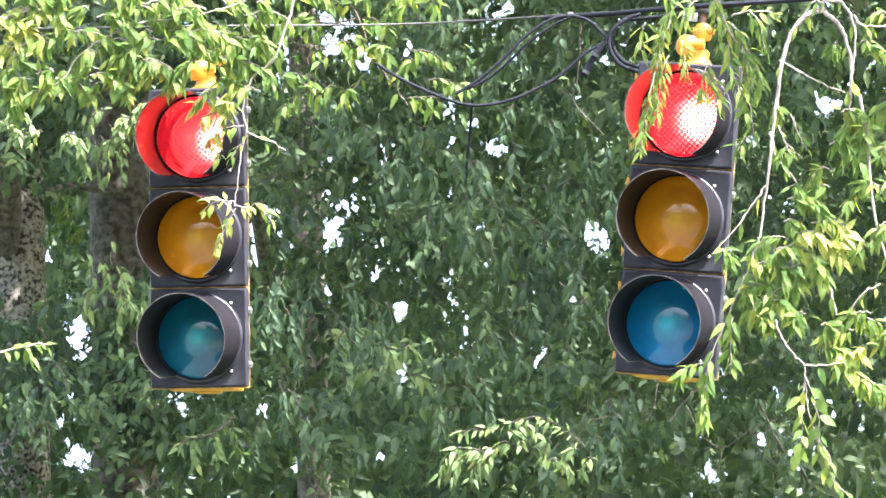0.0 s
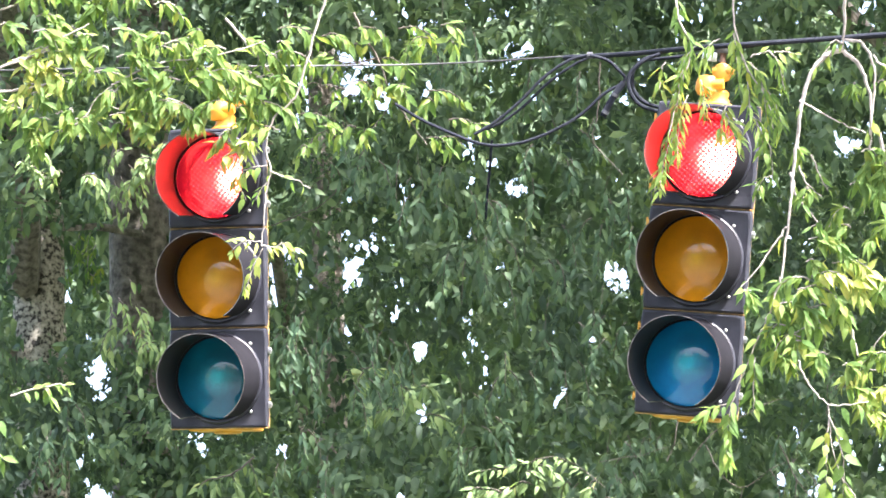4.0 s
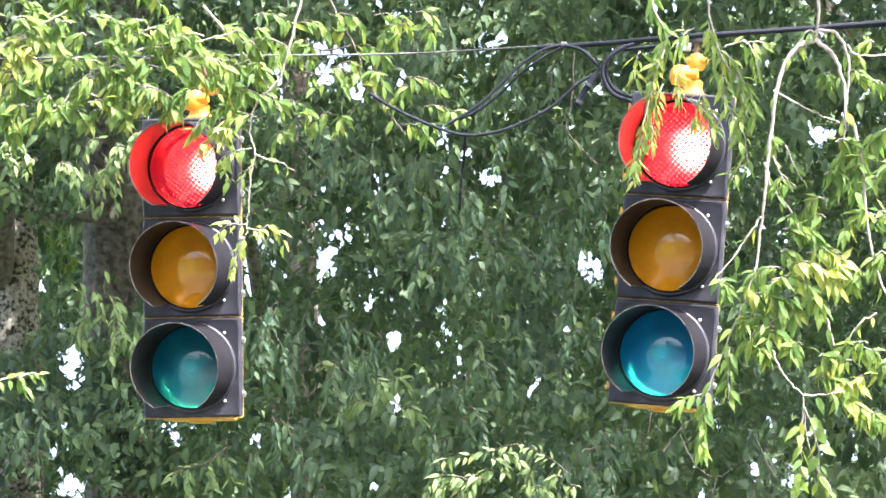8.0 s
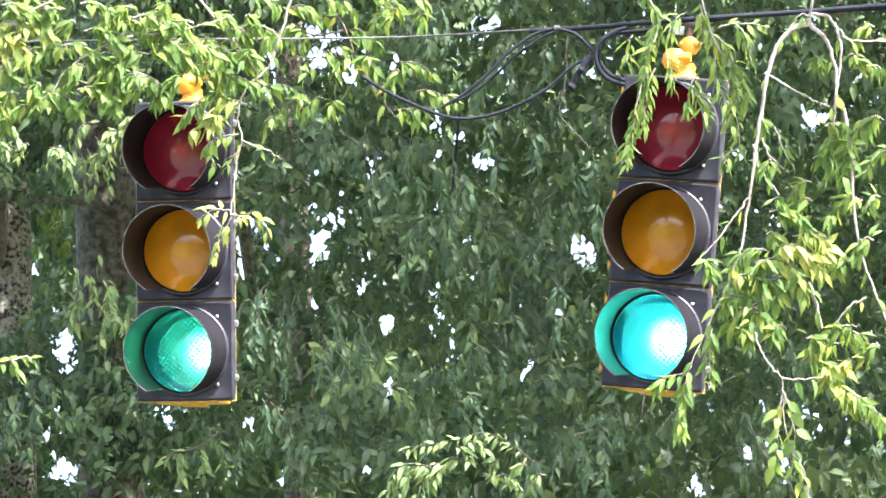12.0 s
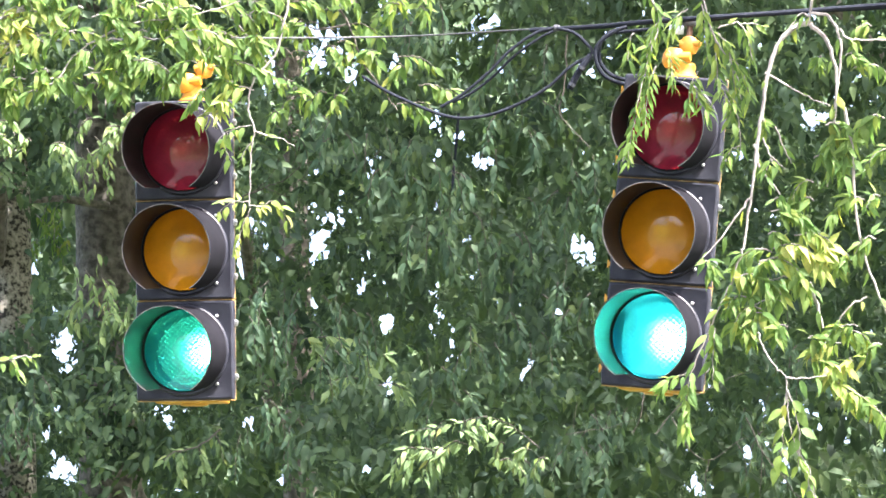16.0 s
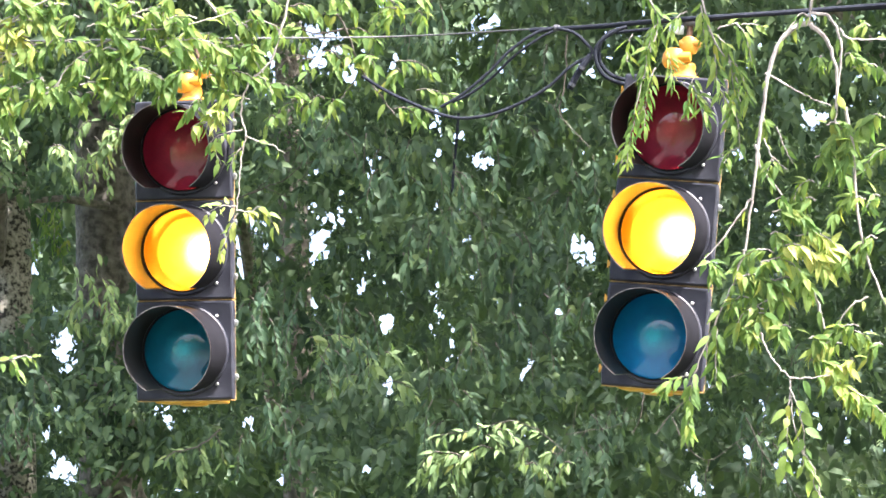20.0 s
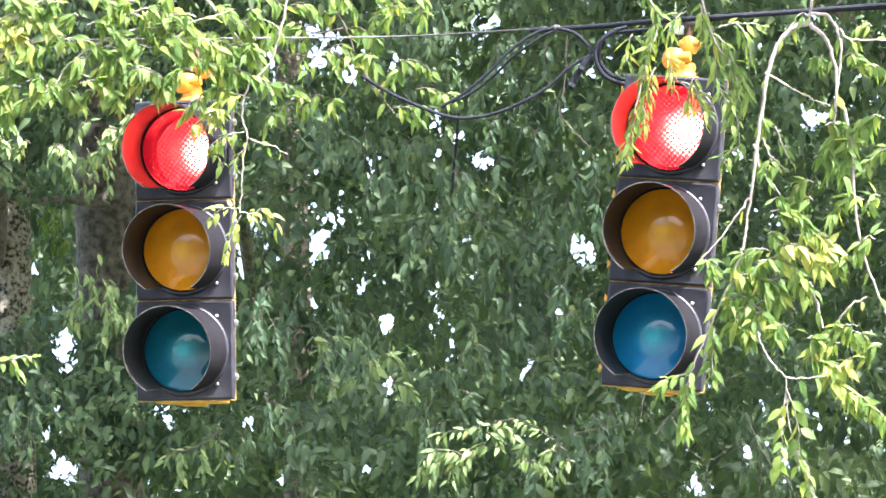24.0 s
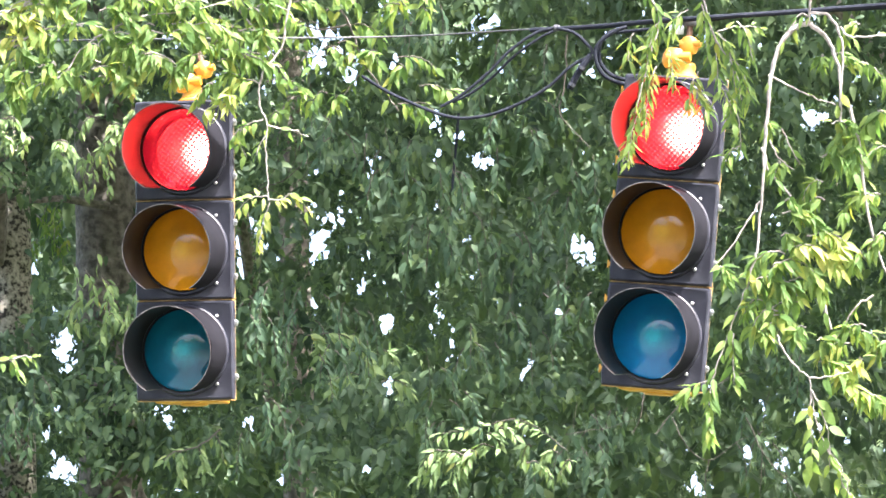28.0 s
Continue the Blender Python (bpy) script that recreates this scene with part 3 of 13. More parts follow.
GAPS += [
    (1.16, 5.99, 0.02, 0.02, 0.90), (0.14, 6.58, 0.02, 0.02, 0.90), (-0.03, 6.89, 0.03, 0.03, 0.90), (0.24, 7.49, 0.02, 0.02, 0.80), (-1.20, 7.66, 0.03, 0.02, 0.90),
    (-0.58, 7.68, 0.04, 0.03, 1.00), (-0.52, 7.66, 0.06, 0.04, 1.00), (-0.75, 7.54, 0.04, 0.05, 0.80), (-0.45, 7.59, 0.04, 0.03, 0.90), (-0.02, 7.30, 0.04, 0.02, 0.90),
    (-0.33, 6.65, 0.03, 0.03, 0.70), (-0.60, 6.69, 0.02, 0.08, 0.80), (-0.55, 6.46, 0.02, 0.06, 0.70), (-0.58, 6.90, 0.03, 0.03, 0.70), (-0.49, 6.83, 0.06, 0.02, 0.70),
    (-0.34, 6.55, 0.03, 0.03, 0.80), (-0.05, 7.25, 0.04, 0.03, 0.80), (-0.34, 7.33, 0.08, 0.02, 0.70)]
GAPS += [
    (-0.83, 6.49, 0.02, 0.03, 0.70), (-0.67, 7.20, 0.02, 0.02, 0.90), (0.38, 6.19, 0.01, 0.02, 0.80), (0.51, 6.42, 0.01, 0.01, 0.70), (0.08, 6.73, 0.02, 0.01, 0.90),
    (-0.84, 6.61, 0.03, 0.05, 0.90), (1.43, 6.82, 0.03, 0.03, 0.90)]
# thinned along the camera's lines of sight so trunks and darker depths show
CLEARINGS = [
    (-0.58, 6.40, 0.06, 0.42, 0.20), (-0.66, 6.90, 0.12, 0.22, 0.35), (-1.89, 6.63, 0.12, 0.28, 0.97), (-1.48, 6.84, 0.15, 0.43, 0.95), (-1.70, 6.82, 0.10, 0.15, 0.80),
    (-0.62, 6.98, 0.15, 0.15, 0.35), (-0.55, 6.15, 0.11, 0.12, 0.50), (0.89, 6.01, 0.17, 0.10, 0.35), (1.09, 5.91, 0.15, 0.12, 0.30), (1.65, 5.81, 0.32, 0.27, 0.75),
    (-0.93, 5.6, 0.63, 0.17, 0.8), (1.2, 5.62, 0.5, 0.24, 0.92), (-1.75, 5.7, 0.25, 0.22, 0.8), (0.5, 5.6, 0.5, 0.2, 0.7)]
rng = np.random.default_rng(5)
dice = random.Random(11)


def openings():
    """Each gap is a cluster of small openings, rounded to look like blurred sky dots."""
    dots = []
    for gx, gz, rx, rz, *share in GAPS:
        solid = share[0] if share else 1.0
        if solid >= 0.99:
            for _ in range(int(8 * max(rx, rz) / min(rx, rz))):
                a, k = dice.uniform(0, math.tau), 0.62 * dice.random() ** 0.5
                r = min(rx, rz) * dice.uniform(0.11, 0.27)
                dots.append((gx + rx * k * math.cos(a), gz + rz * k * math.sin(a), r, r * dice.uniform(0.9, 1.5)))
        for _ in range(int(6 + 3800 * rx * rz * solid ** 2)):
            a, k = dice.uniform(0, math.tau), 1.2 * dice.random() ** 0.6
            s = 0.004 + 0.008 * dice.random() ** 3
            dots.append((gx + rx * k * math.cos(a), gz + rz * k * math.sin(a), s, s * dice.uniform(0.8, 1.4)))
    return np.array(dots)


def open_sky(p, dots):
    """Which of the places p lie in an opening; the openings follow the camera's lines of sight."""
    k = p[:, 1] / 24.0
    x, z = p[:, 0] / k, (p[:, 2] - EYE_Z) / k + EYE_Z
    hit = np.zeros(len(p), bool)
    for gx, gz, rx, rz in dots:
        near = np.abs(x - gx) < rx
        near[near] = ((x[near] - gx) / rx) ** 2 + ((z[near] - gz) / rz) ** 2 < 1.0
        hit |= near
    return hit


DOTS = openings()
# leaves left out here so the camera sees the hanger
HANGER_CLEAR = np.array([(-1.095, 7.46, 0.045, 0.065), (-1.115, 7.39, 0.035, 0.04)])


def branch(pivot, name, label, leafage):
    """A branch of its own, its origin at the place from which it sways."""
    ob = tagged(new(name), label, "branch")
    ob.location = pivot
    ob["leafage"] = leafage
    return ob


def twig(parent, points, leaves=10, size=0.066, thick=0.0025, wide=1.0, kind=""):
    """A thin tapering twig under a branch, with leaves that alternate along it and droop."""
    origin = Vector(parent.location)
    line = [p - origin for p in smooth_line(points, 5)]
    line = [p + Vector((dice.gauss(0, 0.0016), dice.gauss(0, 0.0016), dice.gauss(0, 0.0016))) for p in line]
    n = len(line)
    bm = bmesh.new()
    tube(bm, line, [thick * (1 - 0.6 * i / n) for i in range(n)], 6)
    stem = part("twig", bm, TWIG if parent["leafage"] == "fore" else SHADED_TWIG, parent)
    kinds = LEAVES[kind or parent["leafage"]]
    lean = Vector((dice.gauss(0, 0.16), dice.gauss(-0.12, 0.2), 0))
    for i in range(leaves):
        t = (0.12 + 0.88 * (i + 0.5 * dice.random()) / leaves) * (n - 1) if leaves else 0
        a = min(int(t), n - 2)
        p = line[a].lerp(line[a + 1], t - a)
        along = (line[a + 1] - line[a]).normalized()
        side = along.cross(Vector((0, -1, 0.25))).normalized() * (1 if i % 2 else -1)
        way = (side * dice.uniform(0.2, 0.75) + along * 0.45 + lean + Vector((dice.gauss(0, 0.16), dice.gauss(0, 0.25), -dice.uniform(0.25, 0.95)))).normalized()
        up = Vector((dice.gauss(0, 0.38), -0.8 + dice.gauss(0, 0.35), 0.6))
        z = (up - way * up.dot(way)).normalized()
        y = z.cross(way)
        s = size * dice.uniform(0.5, 1.1)
        tip = np.array([tuple(origin + p + way * s * f) for f in (0.2, 0.6, 1.0)])
        if parent["leafage"] == "fore" and open_sky(tip, HANGER_CLEAR).any():
            continue
        if parent["leafage"] != "fore":
            ends = [origin + p + way * s * f for f in (0.1, 0.4, 0.7, 1.0)]
            if open_sky(np.array([tuple(q) for q in ends]), DOTS).any():
                continue
        m = Matrix((way, y, z)).transposed().to_4x4() @ Matrix.Diagonal((s, s * wide * dice.uniform(0.5, 0.95), s, 1))
        part("leaf", kinds[dice.randrange(len(kinds))], None, parent, "", Matrix.Translation(p + way * 0.008) @ m)
    return stem


left_branch = branch((-1.224, 18.677, 6.558), 'branch', 'leafy elm branch, sunlit yellow-green leaves hanging over signal', 'fore')
twig(left_branch, [(-1.629, 18.725, 6.332), (-1.513, 18.717, 6.370), (-1.397, 18.703, 6.436), (-1.301, 18.693, 6.483)], leaves=6, thick=0.006)
twig(left_branch, [(-1.629, 18.741, 6.256), (-1.475, 18.737, 6.275), (-1.397, 18.730, 6.309), (-1.291, 18.726, 6.328)], leaves=5, thick=0.005)
twig(left_branch, [(-1.397, 18.770, 6.124), (-1.330, 18.761, 6.162), (-1.272, 18.745, 6.238), (-1.224, 18.737, 6.279)], leaves=5, thick=0.004)
twig(left_branch, [(-1.224, 18.737, 6.279), (-1.069, 18.721, 6.351), (-0.896, 18.717, 6.370), (-0.703, 18.705, 6.426)], leaves=8, thick=0.004)
twig(left_branch, [(-1.563, 18.719, 6.362), (-1.509, 18.717, 6.371), (-1.455, 18.722, 6.350), (-1.417, 18.731, 6.308)], leaves=22, size=0.0614, kind='gold')
twig(left_branch, [(-1.366, 18.735, 6.287), (-1.413, 18.733, 6.296), (-1.460, 18.738, 6.275), (-1.493, 18.747, 6.232)], leaves=22, size=0.0614, kind='gold')
twig(left_branch, [(-1.472, 18.714, 6.385), (-1.414, 18.712, 6.395), (-1.356, 18.717, 6.371), (-1.315, 18.727, 6.324)], leaves=25, size=0.0614, kind='gold')
twig(left_branch, [(-1.263, 18.728, 6.319), (-1.307, 18.726, 6.329), (-1.352, 18.731, 6.305), (-1.384, 18.741, 6.258)], leaves=24, size=0.0614)
twig(left_branch, [(-1.434, 18.761, 6.162), (-1.465, 18.759, 6.173), (-1.497, 18.765, 6.147), (-1.520, 18.776, 6.094)], leaves=22, size=0.0614)
twig(left_branch, [(-1.357, 18.756, 6.189), (-1.366, 18.754, 6.199), (-1.374, 18.758, 6.177), (-1.381, 18.768, 6.132)], leaves=19, size=0.0614)
twig(left_branch, [(-1.237, 18.711, 6.400), (-1.257, 18.709, 6.409), (-1.277, 18.713, 6.388), (-1.291, 18.722, 6.346)], leaves=25, size=0.0614)
twig(left_branch, [(-1.307, 18.728, 6.319), (-1.242, 18.726, 6.329), (-1.177, 18.731, 6.305), (-1.131, 18.741, 6.258)], leaves=25, size=0.0614)
twig(left_branch, [(-1.200, 18.753, 6.200), (-1.248, 18.751, 6.211), (-1.297, 18.757, 6.185), (-1.332, 18.768, 6.132)], leaves=24, size=0.0614)
twig(left_branch, [(-1.206, 18.717, 6.373), (-1.160, 18.714, 6.383), (-1.113, 18.720, 6.358), (-1.080, 18.730, 6.308)], leaves=25, size=0.0614)
twig(left_branch, [(-1.099, 18.741, 6.256), (-1.121, 18.739, 6.268), (-1.143, 18.745, 6.241), (-1.158, 18.756, 6.188)], leaves=25, size=0.0614)

left_branch_end = branch((-0.706, 18.774, 6.584), 'branch', 'leafy elm branch end with drooping yellow-green leaves', 'fore')
twig(left_branch_end, [(-0.842, 18.786, 6.527), (-0.745, 18.810, 6.413), (-0.667, 18.830, 6.319), (-0.609, 18.847, 6.243)], leaves=8, thick=0.005)
twig(left_branch_end, [(-0.887, 18.839, 6.279), (-0.837, 18.837, 6.287), (-0.787, 18.841, 6.268), (-0.751, 18.849, 6.231)], leaves=22, size=0.0614)
twig(left_branch_end, [(-0.757, 18.826, 6.341), (-0.755, 18.824, 6.348), (-0.753, 18.828, 6.332), (-0.752, 18.834, 6.300)], leaves=22, size=0.0614)
twig(left_branch_end, [(-0.796, 18.843, 6.260), (-0.756, 18.841, 6.268), (-0.717, 18.845, 6.249), (-0.688, 18.853, 6.212)], leaves=22, size=0.0614)
twig(left_branch_end, [(-0.740, 18.828, 6.328), (-0.699, 18.827, 6.334), (-0.657, 18.830, 6.320), (-0.628, 18.836, 6.294)], leaves=18, size=0.0614)
twig(left_branch_end, [(-0.815, 18.843, 6.260), (-0.851, 18.841, 6.268), (-0.887, 18.845, 6.249), (-0.913, 18.853, 6.212)], leaves=18, size=0.0614)
twig(left_branch_end, [(-0.727, 18.860, 6.178), (-0.771, 18.858, 6.187), (-0.815, 18.863, 6.166), (-0.846, 18.872, 6.123)], leaves=22, size=0.0614)
twig(left_branch_end, [(-0.813, 18.867, 6.146), (-0.835, 18.865, 6.154), (-0.858, 18.869, 6.135), (-0.874, 18.877, 6.098)], leaves=18, size=0.0614)
twig(left_branch_end, [(-0.655, 18.866, 6.153), (-0.710, 18.863, 6.164), (-0.765, 18.868, 6.140), (-0.804, 18.879, 6.092)], leaves=22, size=0.0614, kind='gold')
twig(left_branch_end, [(-0.758, 18.874, 6.114), (-0.763, 18.873, 6.120), (-0.768, 18.876, 6.104), (-0.772, 18.883, 6.073)], leaves=17, size=0.0614, kind='gold')
twig(left_branch_end, [(-0.770, 18.882, 6.074), (-0.803, 18.882, 6.077), (-0.836, 18.883, 6.069), (-0.860, 18.887, 6.053)], leaves=11, size=0.0614, kind='gold')
twig(left_branch_end, [(-0.670, 18.814, 6.398), (-0.668, 18.812, 6.405), (-0.666, 18.815, 6.389), (-0.665, 18.822, 6.357)], leaves=19, size=0.0614)
twig(left_branch_end, [(-0.673, 18.811, 6.412), (-0.623, 18.809, 6.419), (-0.574, 18.813, 6.401), (-0.538, 18.821, 6.364)], leaves=18, size=0.0614)
twig(left_branch_end, [(-1.017, 18.801, 6.455), (-0.971, 18.800, 6.462), (-0.926, 18.803, 6.446), (-0.893, 18.810, 6.414)], leaves=18, size=0.0614)
twig(left_branch_end, [(-0.743, 18.834, 6.303), (-0.778, 18.832, 6.312), (-0.812, 18.836, 6.291), (-0.837, 18.845, 6.249)], leaves=18, size=0.0632)

hanging_twig = branch((-0.605, 18.846, 6.246), 'branch', 'bare pale hanging twig with a few yellow-green leaves', 'fore')
twig(hanging_twig, [(-0.464, 18.755, 6.675), (-0.512, 18.790, 6.508), (-0.570, 18.834, 6.300), (-0.605, 18.846, 6.246), (-0.652, 18.855, 6.205), (-0.673, 18.865, 6.157), (-0.681, 18.879, 6.091), (-0.667, 18.894, 6.019), (-0.679, 18.909, 5.948), (-0.687, 18.927, 5.863), (-0.695, 18.947, 5.768)], leaves=2, thick=0.0048, size=0.0614)
twig(hanging_twig, [(-0.638, 18.851, 6.224), (-0.599, 18.855, 6.205), (-0.570, 18.865, 6.157)], leaves=6, thick=0.0021, size=0.0503, wide=1.15)
twig(hanging_twig, [(-0.667, 18.894, 6.019), (-0.609, 18.899, 5.996), (-0.570, 18.901, 5.985), (-0.528, 18.906, 5.962)], leaves=3, thick=0.0028, size=0.0503, wide=1.15)
twig(hanging_twig, [(-0.675, 18.890, 6.038), (-0.726, 18.892, 6.030), (-0.764, 18.895, 6.015), (-0.799, 18.902, 5.981)], leaves=15, thick=0.0021, size=0.0503, wide=1.15)
twig(hanging_twig, [(-0.755, 18.895, 6.015), (-0.768, 18.903, 5.977), (-0.749, 18.915, 5.920)], leaves=10, thick=0.0021, size=0.0503, wide=1.15)
twig(hanging_twig, [(-0.677, 18.901, 5.986), (-0.696, 18.907, 5.958), (-0.716, 18.915, 5.920)], leaves=6, thick=0.0021, size=0.0503, wide=1.15)
twig(hanging_twig, [(-0.691, 18.945, 5.778), (-0.735, 18.944, 5.783), (-0.774, 18.947, 5.772), (-0.803, 18.951, 5.749)], leaves=11, thick=0.0021, size=0.0534, wide=1.15, kind='gold')
twig(hanging_twig, [(-0.695, 18.947, 5.768), (-0.648, 18.948, 5.764), (-0.609, 18.945, 5.778), (-0.561, 18.960, 5.711)], leaves=16, thick=0.0021, size=0.0503, wide=1.15, kind='gold')
twig(hanging_twig, [(-0.691, 18.949, 5.759), (-0.716, 18.960, 5.711), (-0.735, 18.972, 5.654), (-0.749, 18.980, 5.616)], leaves=12, thick=0.0021, size=0.0534, wide=1.15, kind='gold')

middle_branch = branch((-0.379, 19.935, 6.892), 'branch', 'elm branch with green leaves in front of span wire', 'lit')
twig(middle_branch, [(-0.441, 19.948, 6.832), (-0.400, 19.965, 6.751), (-0.354, 19.982, 6.671), (-0.297, 20.012, 6.530), (-0.231, 20.032, 6.439), (-0.173, 20.049, 6.359)], leaves=6, thick=0.005)
twig(middle_branch, [(-0.354, 19.982, 6.671), (-0.461, 19.987, 6.651), (-0.564, 19.978, 6.691)], leaves=6, thick=0.004)
twig(middle_branch, [(-0.297, 20.017, 6.510), (-0.338, 20.027, 6.459), (-0.379, 20.038, 6.409)], leaves=5, thick=0.003)
twig(middle_branch, [(-0.608, 19.988, 6.643), (-0.622, 19.986, 6.652), (-0.636, 19.991, 6.630), (-0.646, 20.001, 6.585)], leaves=14)
twig(middle_branch, [(-0.516, 19.980, 6.683), (-0.538, 19.978, 6.693), (-0.559, 19.983, 6.670), (-0.574, 19.992, 6.625)], leaves=16)
twig(middle_branch, [(-0.403, 19.987, 6.649), (-0.448, 19.985, 6.657), (-0.494, 19.989, 6.637), (-0.527, 19.998, 6.598)], leaves=14)
twig(middle_branch, [(-0.388, 20.001, 6.582), (-0.413, 19.999, 6.592), (-0.438, 20.004, 6.569), (-0.456, 20.014, 6.524)], leaves=14)
twig(middle_branch, [(-0.395, 19.997, 6.602), (-0.367, 19.995, 6.612), (-0.338, 20.000, 6.589), (-0.318, 20.009, 6.544)], leaves=16)
twig(middle_branch, [(-0.361, 19.984, 6.663), (-0.311, 19.982, 6.672), (-0.261, 19.987, 6.650), (-0.225, 19.996, 6.605)], leaves=16)
twig(middle_branch, [(-0.245, 20.004, 6.568), (-0.269, 20.002, 6.577), (-0.293, 20.007, 6.557), (-0.310, 20.015, 6.517)], leaves=14)
twig(middle_branch, [(-0.178, 19.973, 6.715), (-0.190, 19.971, 6.722), (-0.202, 19.975, 6.705), (-0.211, 19.982, 6.672)], leaves=13)
twig(middle_branch, [(-0.653, 20.026, 6.467), (-0.600, 20.024, 6.476), (-0.547, 20.028, 6.456), (-0.509, 20.036, 6.417)], leaves=13)
twig(middle_branch, [(-0.485, 20.038, 6.407), (-0.531, 20.037, 6.415), (-0.576, 20.041, 6.396), (-0.609, 20.049, 6.356)], leaves=13)
twig(middle_branch, [(-0.434, 20.035, 6.421), (-0.455, 20.033, 6.431), (-0.477, 20.038, 6.408), (-0.492, 20.048, 6.363)], leaves=14)
twig(middle_branch, [(-0.398, 20.037, 6.413), (-0.399, 20.036, 6.420), (-0.401, 20.039, 6.403), (-0.402, 20.046, 6.369)], leaves=13)
twig(middle_branch, [(-0.610, 20.050, 6.352), (-0.623, 20.049, 6.360), (-0.635, 20.052, 6.343), (-0.644, 20.059, 6.309)], leaves=10)
twig(middle_branch, [(-0.331, 20.012, 6.534), (-0.336, 20.010, 6.541), (-0.342, 20.014, 6.524), (-0.345, 20.021, 6.490)], leaves=12)
twig(middle_branch, [(-0.149, 20.015, 6.516), (-0.168, 20.013, 6.527), (-0.186, 20.018, 6.501), (-0.200, 20.029, 6.450)], leaves=16, size=0.07)
twig(middle_branch, [(-0.182, 20.008, 6.550), (-0.127, 20.007, 6.556), (-0.072, 20.010, 6.542), (-0.033, 20.016, 6.514)], leaves=13, size=0.07)
twig(middle_branch, [(-0.097, 20.029, 6.451), (-0.060, 20.028, 6.455), (-0.023, 20.030, 6.446), (0.004, 20.034, 6.429)], leaves=12)
twig(middle_branch, [(-0.176, 20.044, 6.383), (-0.142, 20.042, 6.390), (-0.108, 20.046, 6.373), (-0.083, 20.053, 6.339)], leaves=14)
twig(middle_branch, [(-0.121, 20.043, 6.386), (-0.089, 20.042, 6.392), (-0.058, 20.045, 6.377), (-0.035, 20.051, 6.346)], leaves=12)
twig(middle_branch, [(-0.015, 20.033, 6.434), (0.006, 20.032, 6.437), (0.028, 20.034, 6.430), (0.043, 20.037, 6.416)], leaves=8)

signal_branch = branch((0.770, 17.903, 6.353), 'branch', 'drooping leafy twigs hanging over a traffic signal head', 'fore')
twig(signal_branch, [(0.665, 17.950, 6.455), (0.659, 17.915, 6.299), (0.705, 17.941, 6.172), (0.677, 17.961, 6.082), (0.649, 17.984, 5.973), (0.618, 18.011, 5.846), (0.585, 18.038, 5.720)], leaves=60, thick=0.004, size=0.0651, wide=0.74)
twig(signal_branch, [(0.723, 17.938, 6.190), (0.691, 17.946, 6.150), (0.668, 17.963, 6.071), (0.659, 17.980, 5.991)], leaves=29, size=0.0649, wide=0.74)
twig(signal_branch, [(0.696, 17.972, 6.027), (0.677, 17.981, 5.987), (0.664, 17.998, 5.908), (0.659, 18.015, 5.828)], leaves=25, size=0.0605, wide=0.74)
twig(signal_branch, [(0.659, 17.999, 5.901), (0.631, 18.007, 5.864), (0.611, 18.022, 5.792), (0.603, 18.038, 5.720)], leaves=24, size=0.0571, wide=0.74)
twig(signal_branch, [(0.733, 17.961, 6.082), (0.742, 17.966, 6.056), (0.748, 17.977, 6.006), (0.751, 17.988, 5.955)], leaves=17, size=0.0571, wide=0.74)
twig(signal_branch, [(0.844, 17.930, 6.226), (0.853, 17.938, 6.190), (0.859, 17.953, 6.118), (0.862, 17.968, 6.045)], leaves=25, size=0.0571, wide=0.74)
twig(signal_branch, [(0.871, 17.945, 6.154), (0.885, 17.954, 6.114), (0.895, 17.971, 6.034), (0.899, 17.988, 5.955)], leaves=25, size=0.0605, wide=0.74)
twig(signal_branch, [(0.834, 17.976, 6.009), (0.816, 17.981, 5.984), (0.803, 17.992, 5.933), (0.797, 18.003, 5.882)], leaves=18, size=0.0605, wide=0.74)
twig(signal_branch, [(0.816, 17.988, 5.955), (0.839, 17.991, 5.937), (0.855, 17.999, 5.901), (0.862, 18.007, 5.864)], leaves=14, size=0.0605, wide=0.74)
twig(signal_branch, [(0.899, 17.949, 6.136), (0.927, 17.958, 6.096), (0.946, 17.975, 6.016), (0.955, 17.991, 5.937)], leaves=25, size=0.0605, wide=0.74)
twig(signal_branch, [(0.927, 17.965, 6.063), (0.964, 17.971, 6.034), (0.990, 17.983, 5.977), (1.001, 17.995, 5.919)], leaves=22, size=0.0649, wide=0.74)

right_branch = branch((1.192, 17.845, 6.144), 'branch', 'arching bare branch with drooping sunlit yellow-green leaves', 'fore')
twig(right_branch, [(1.192, 17.844, 6.151), (1.133, 17.849, 6.126), (1.087, 17.861, 6.072), (1.056, 17.879, 5.985), (1.040, 17.902, 5.877), (1.019, 17.929, 5.751), (1.001, 17.959, 5.607), (0.972, 17.998, 5.427)], leaves=3, thick=0.0092, wide=0.98)
twig(right_branch, [(1.207, 17.787, 6.417), (1.203, 17.822, 6.255), (1.196, 17.837, 6.183), (1.192, 17.845, 6.144)], leaves=2, thick=0.007, wide=0.98)
twig(right_branch, [(1.196, 17.845, 6.144), (1.244, 17.855, 6.097), (1.270, 17.869, 6.030), (1.279, 17.887, 5.949), (1.275, 17.904, 5.868)], leaves=3, thick=0.008, wide=0.98)
twig(right_branch, [(1.200, 17.839, 6.174), (1.248, 17.840, 6.169), (1.284, 17.850, 6.120), (1.295, 17.864, 6.057), (1.284, 17.887, 5.949), (1.277, 17.906, 5.859)], leaves=3, thick=0.006, wide=0.98)
twig(right_branch, [(1.196, 17.841, 6.165), (1.161, 17.839, 6.174), (1.115, 17.852, 6.111)], leaves=3, thick=0.004, wide=0.98)
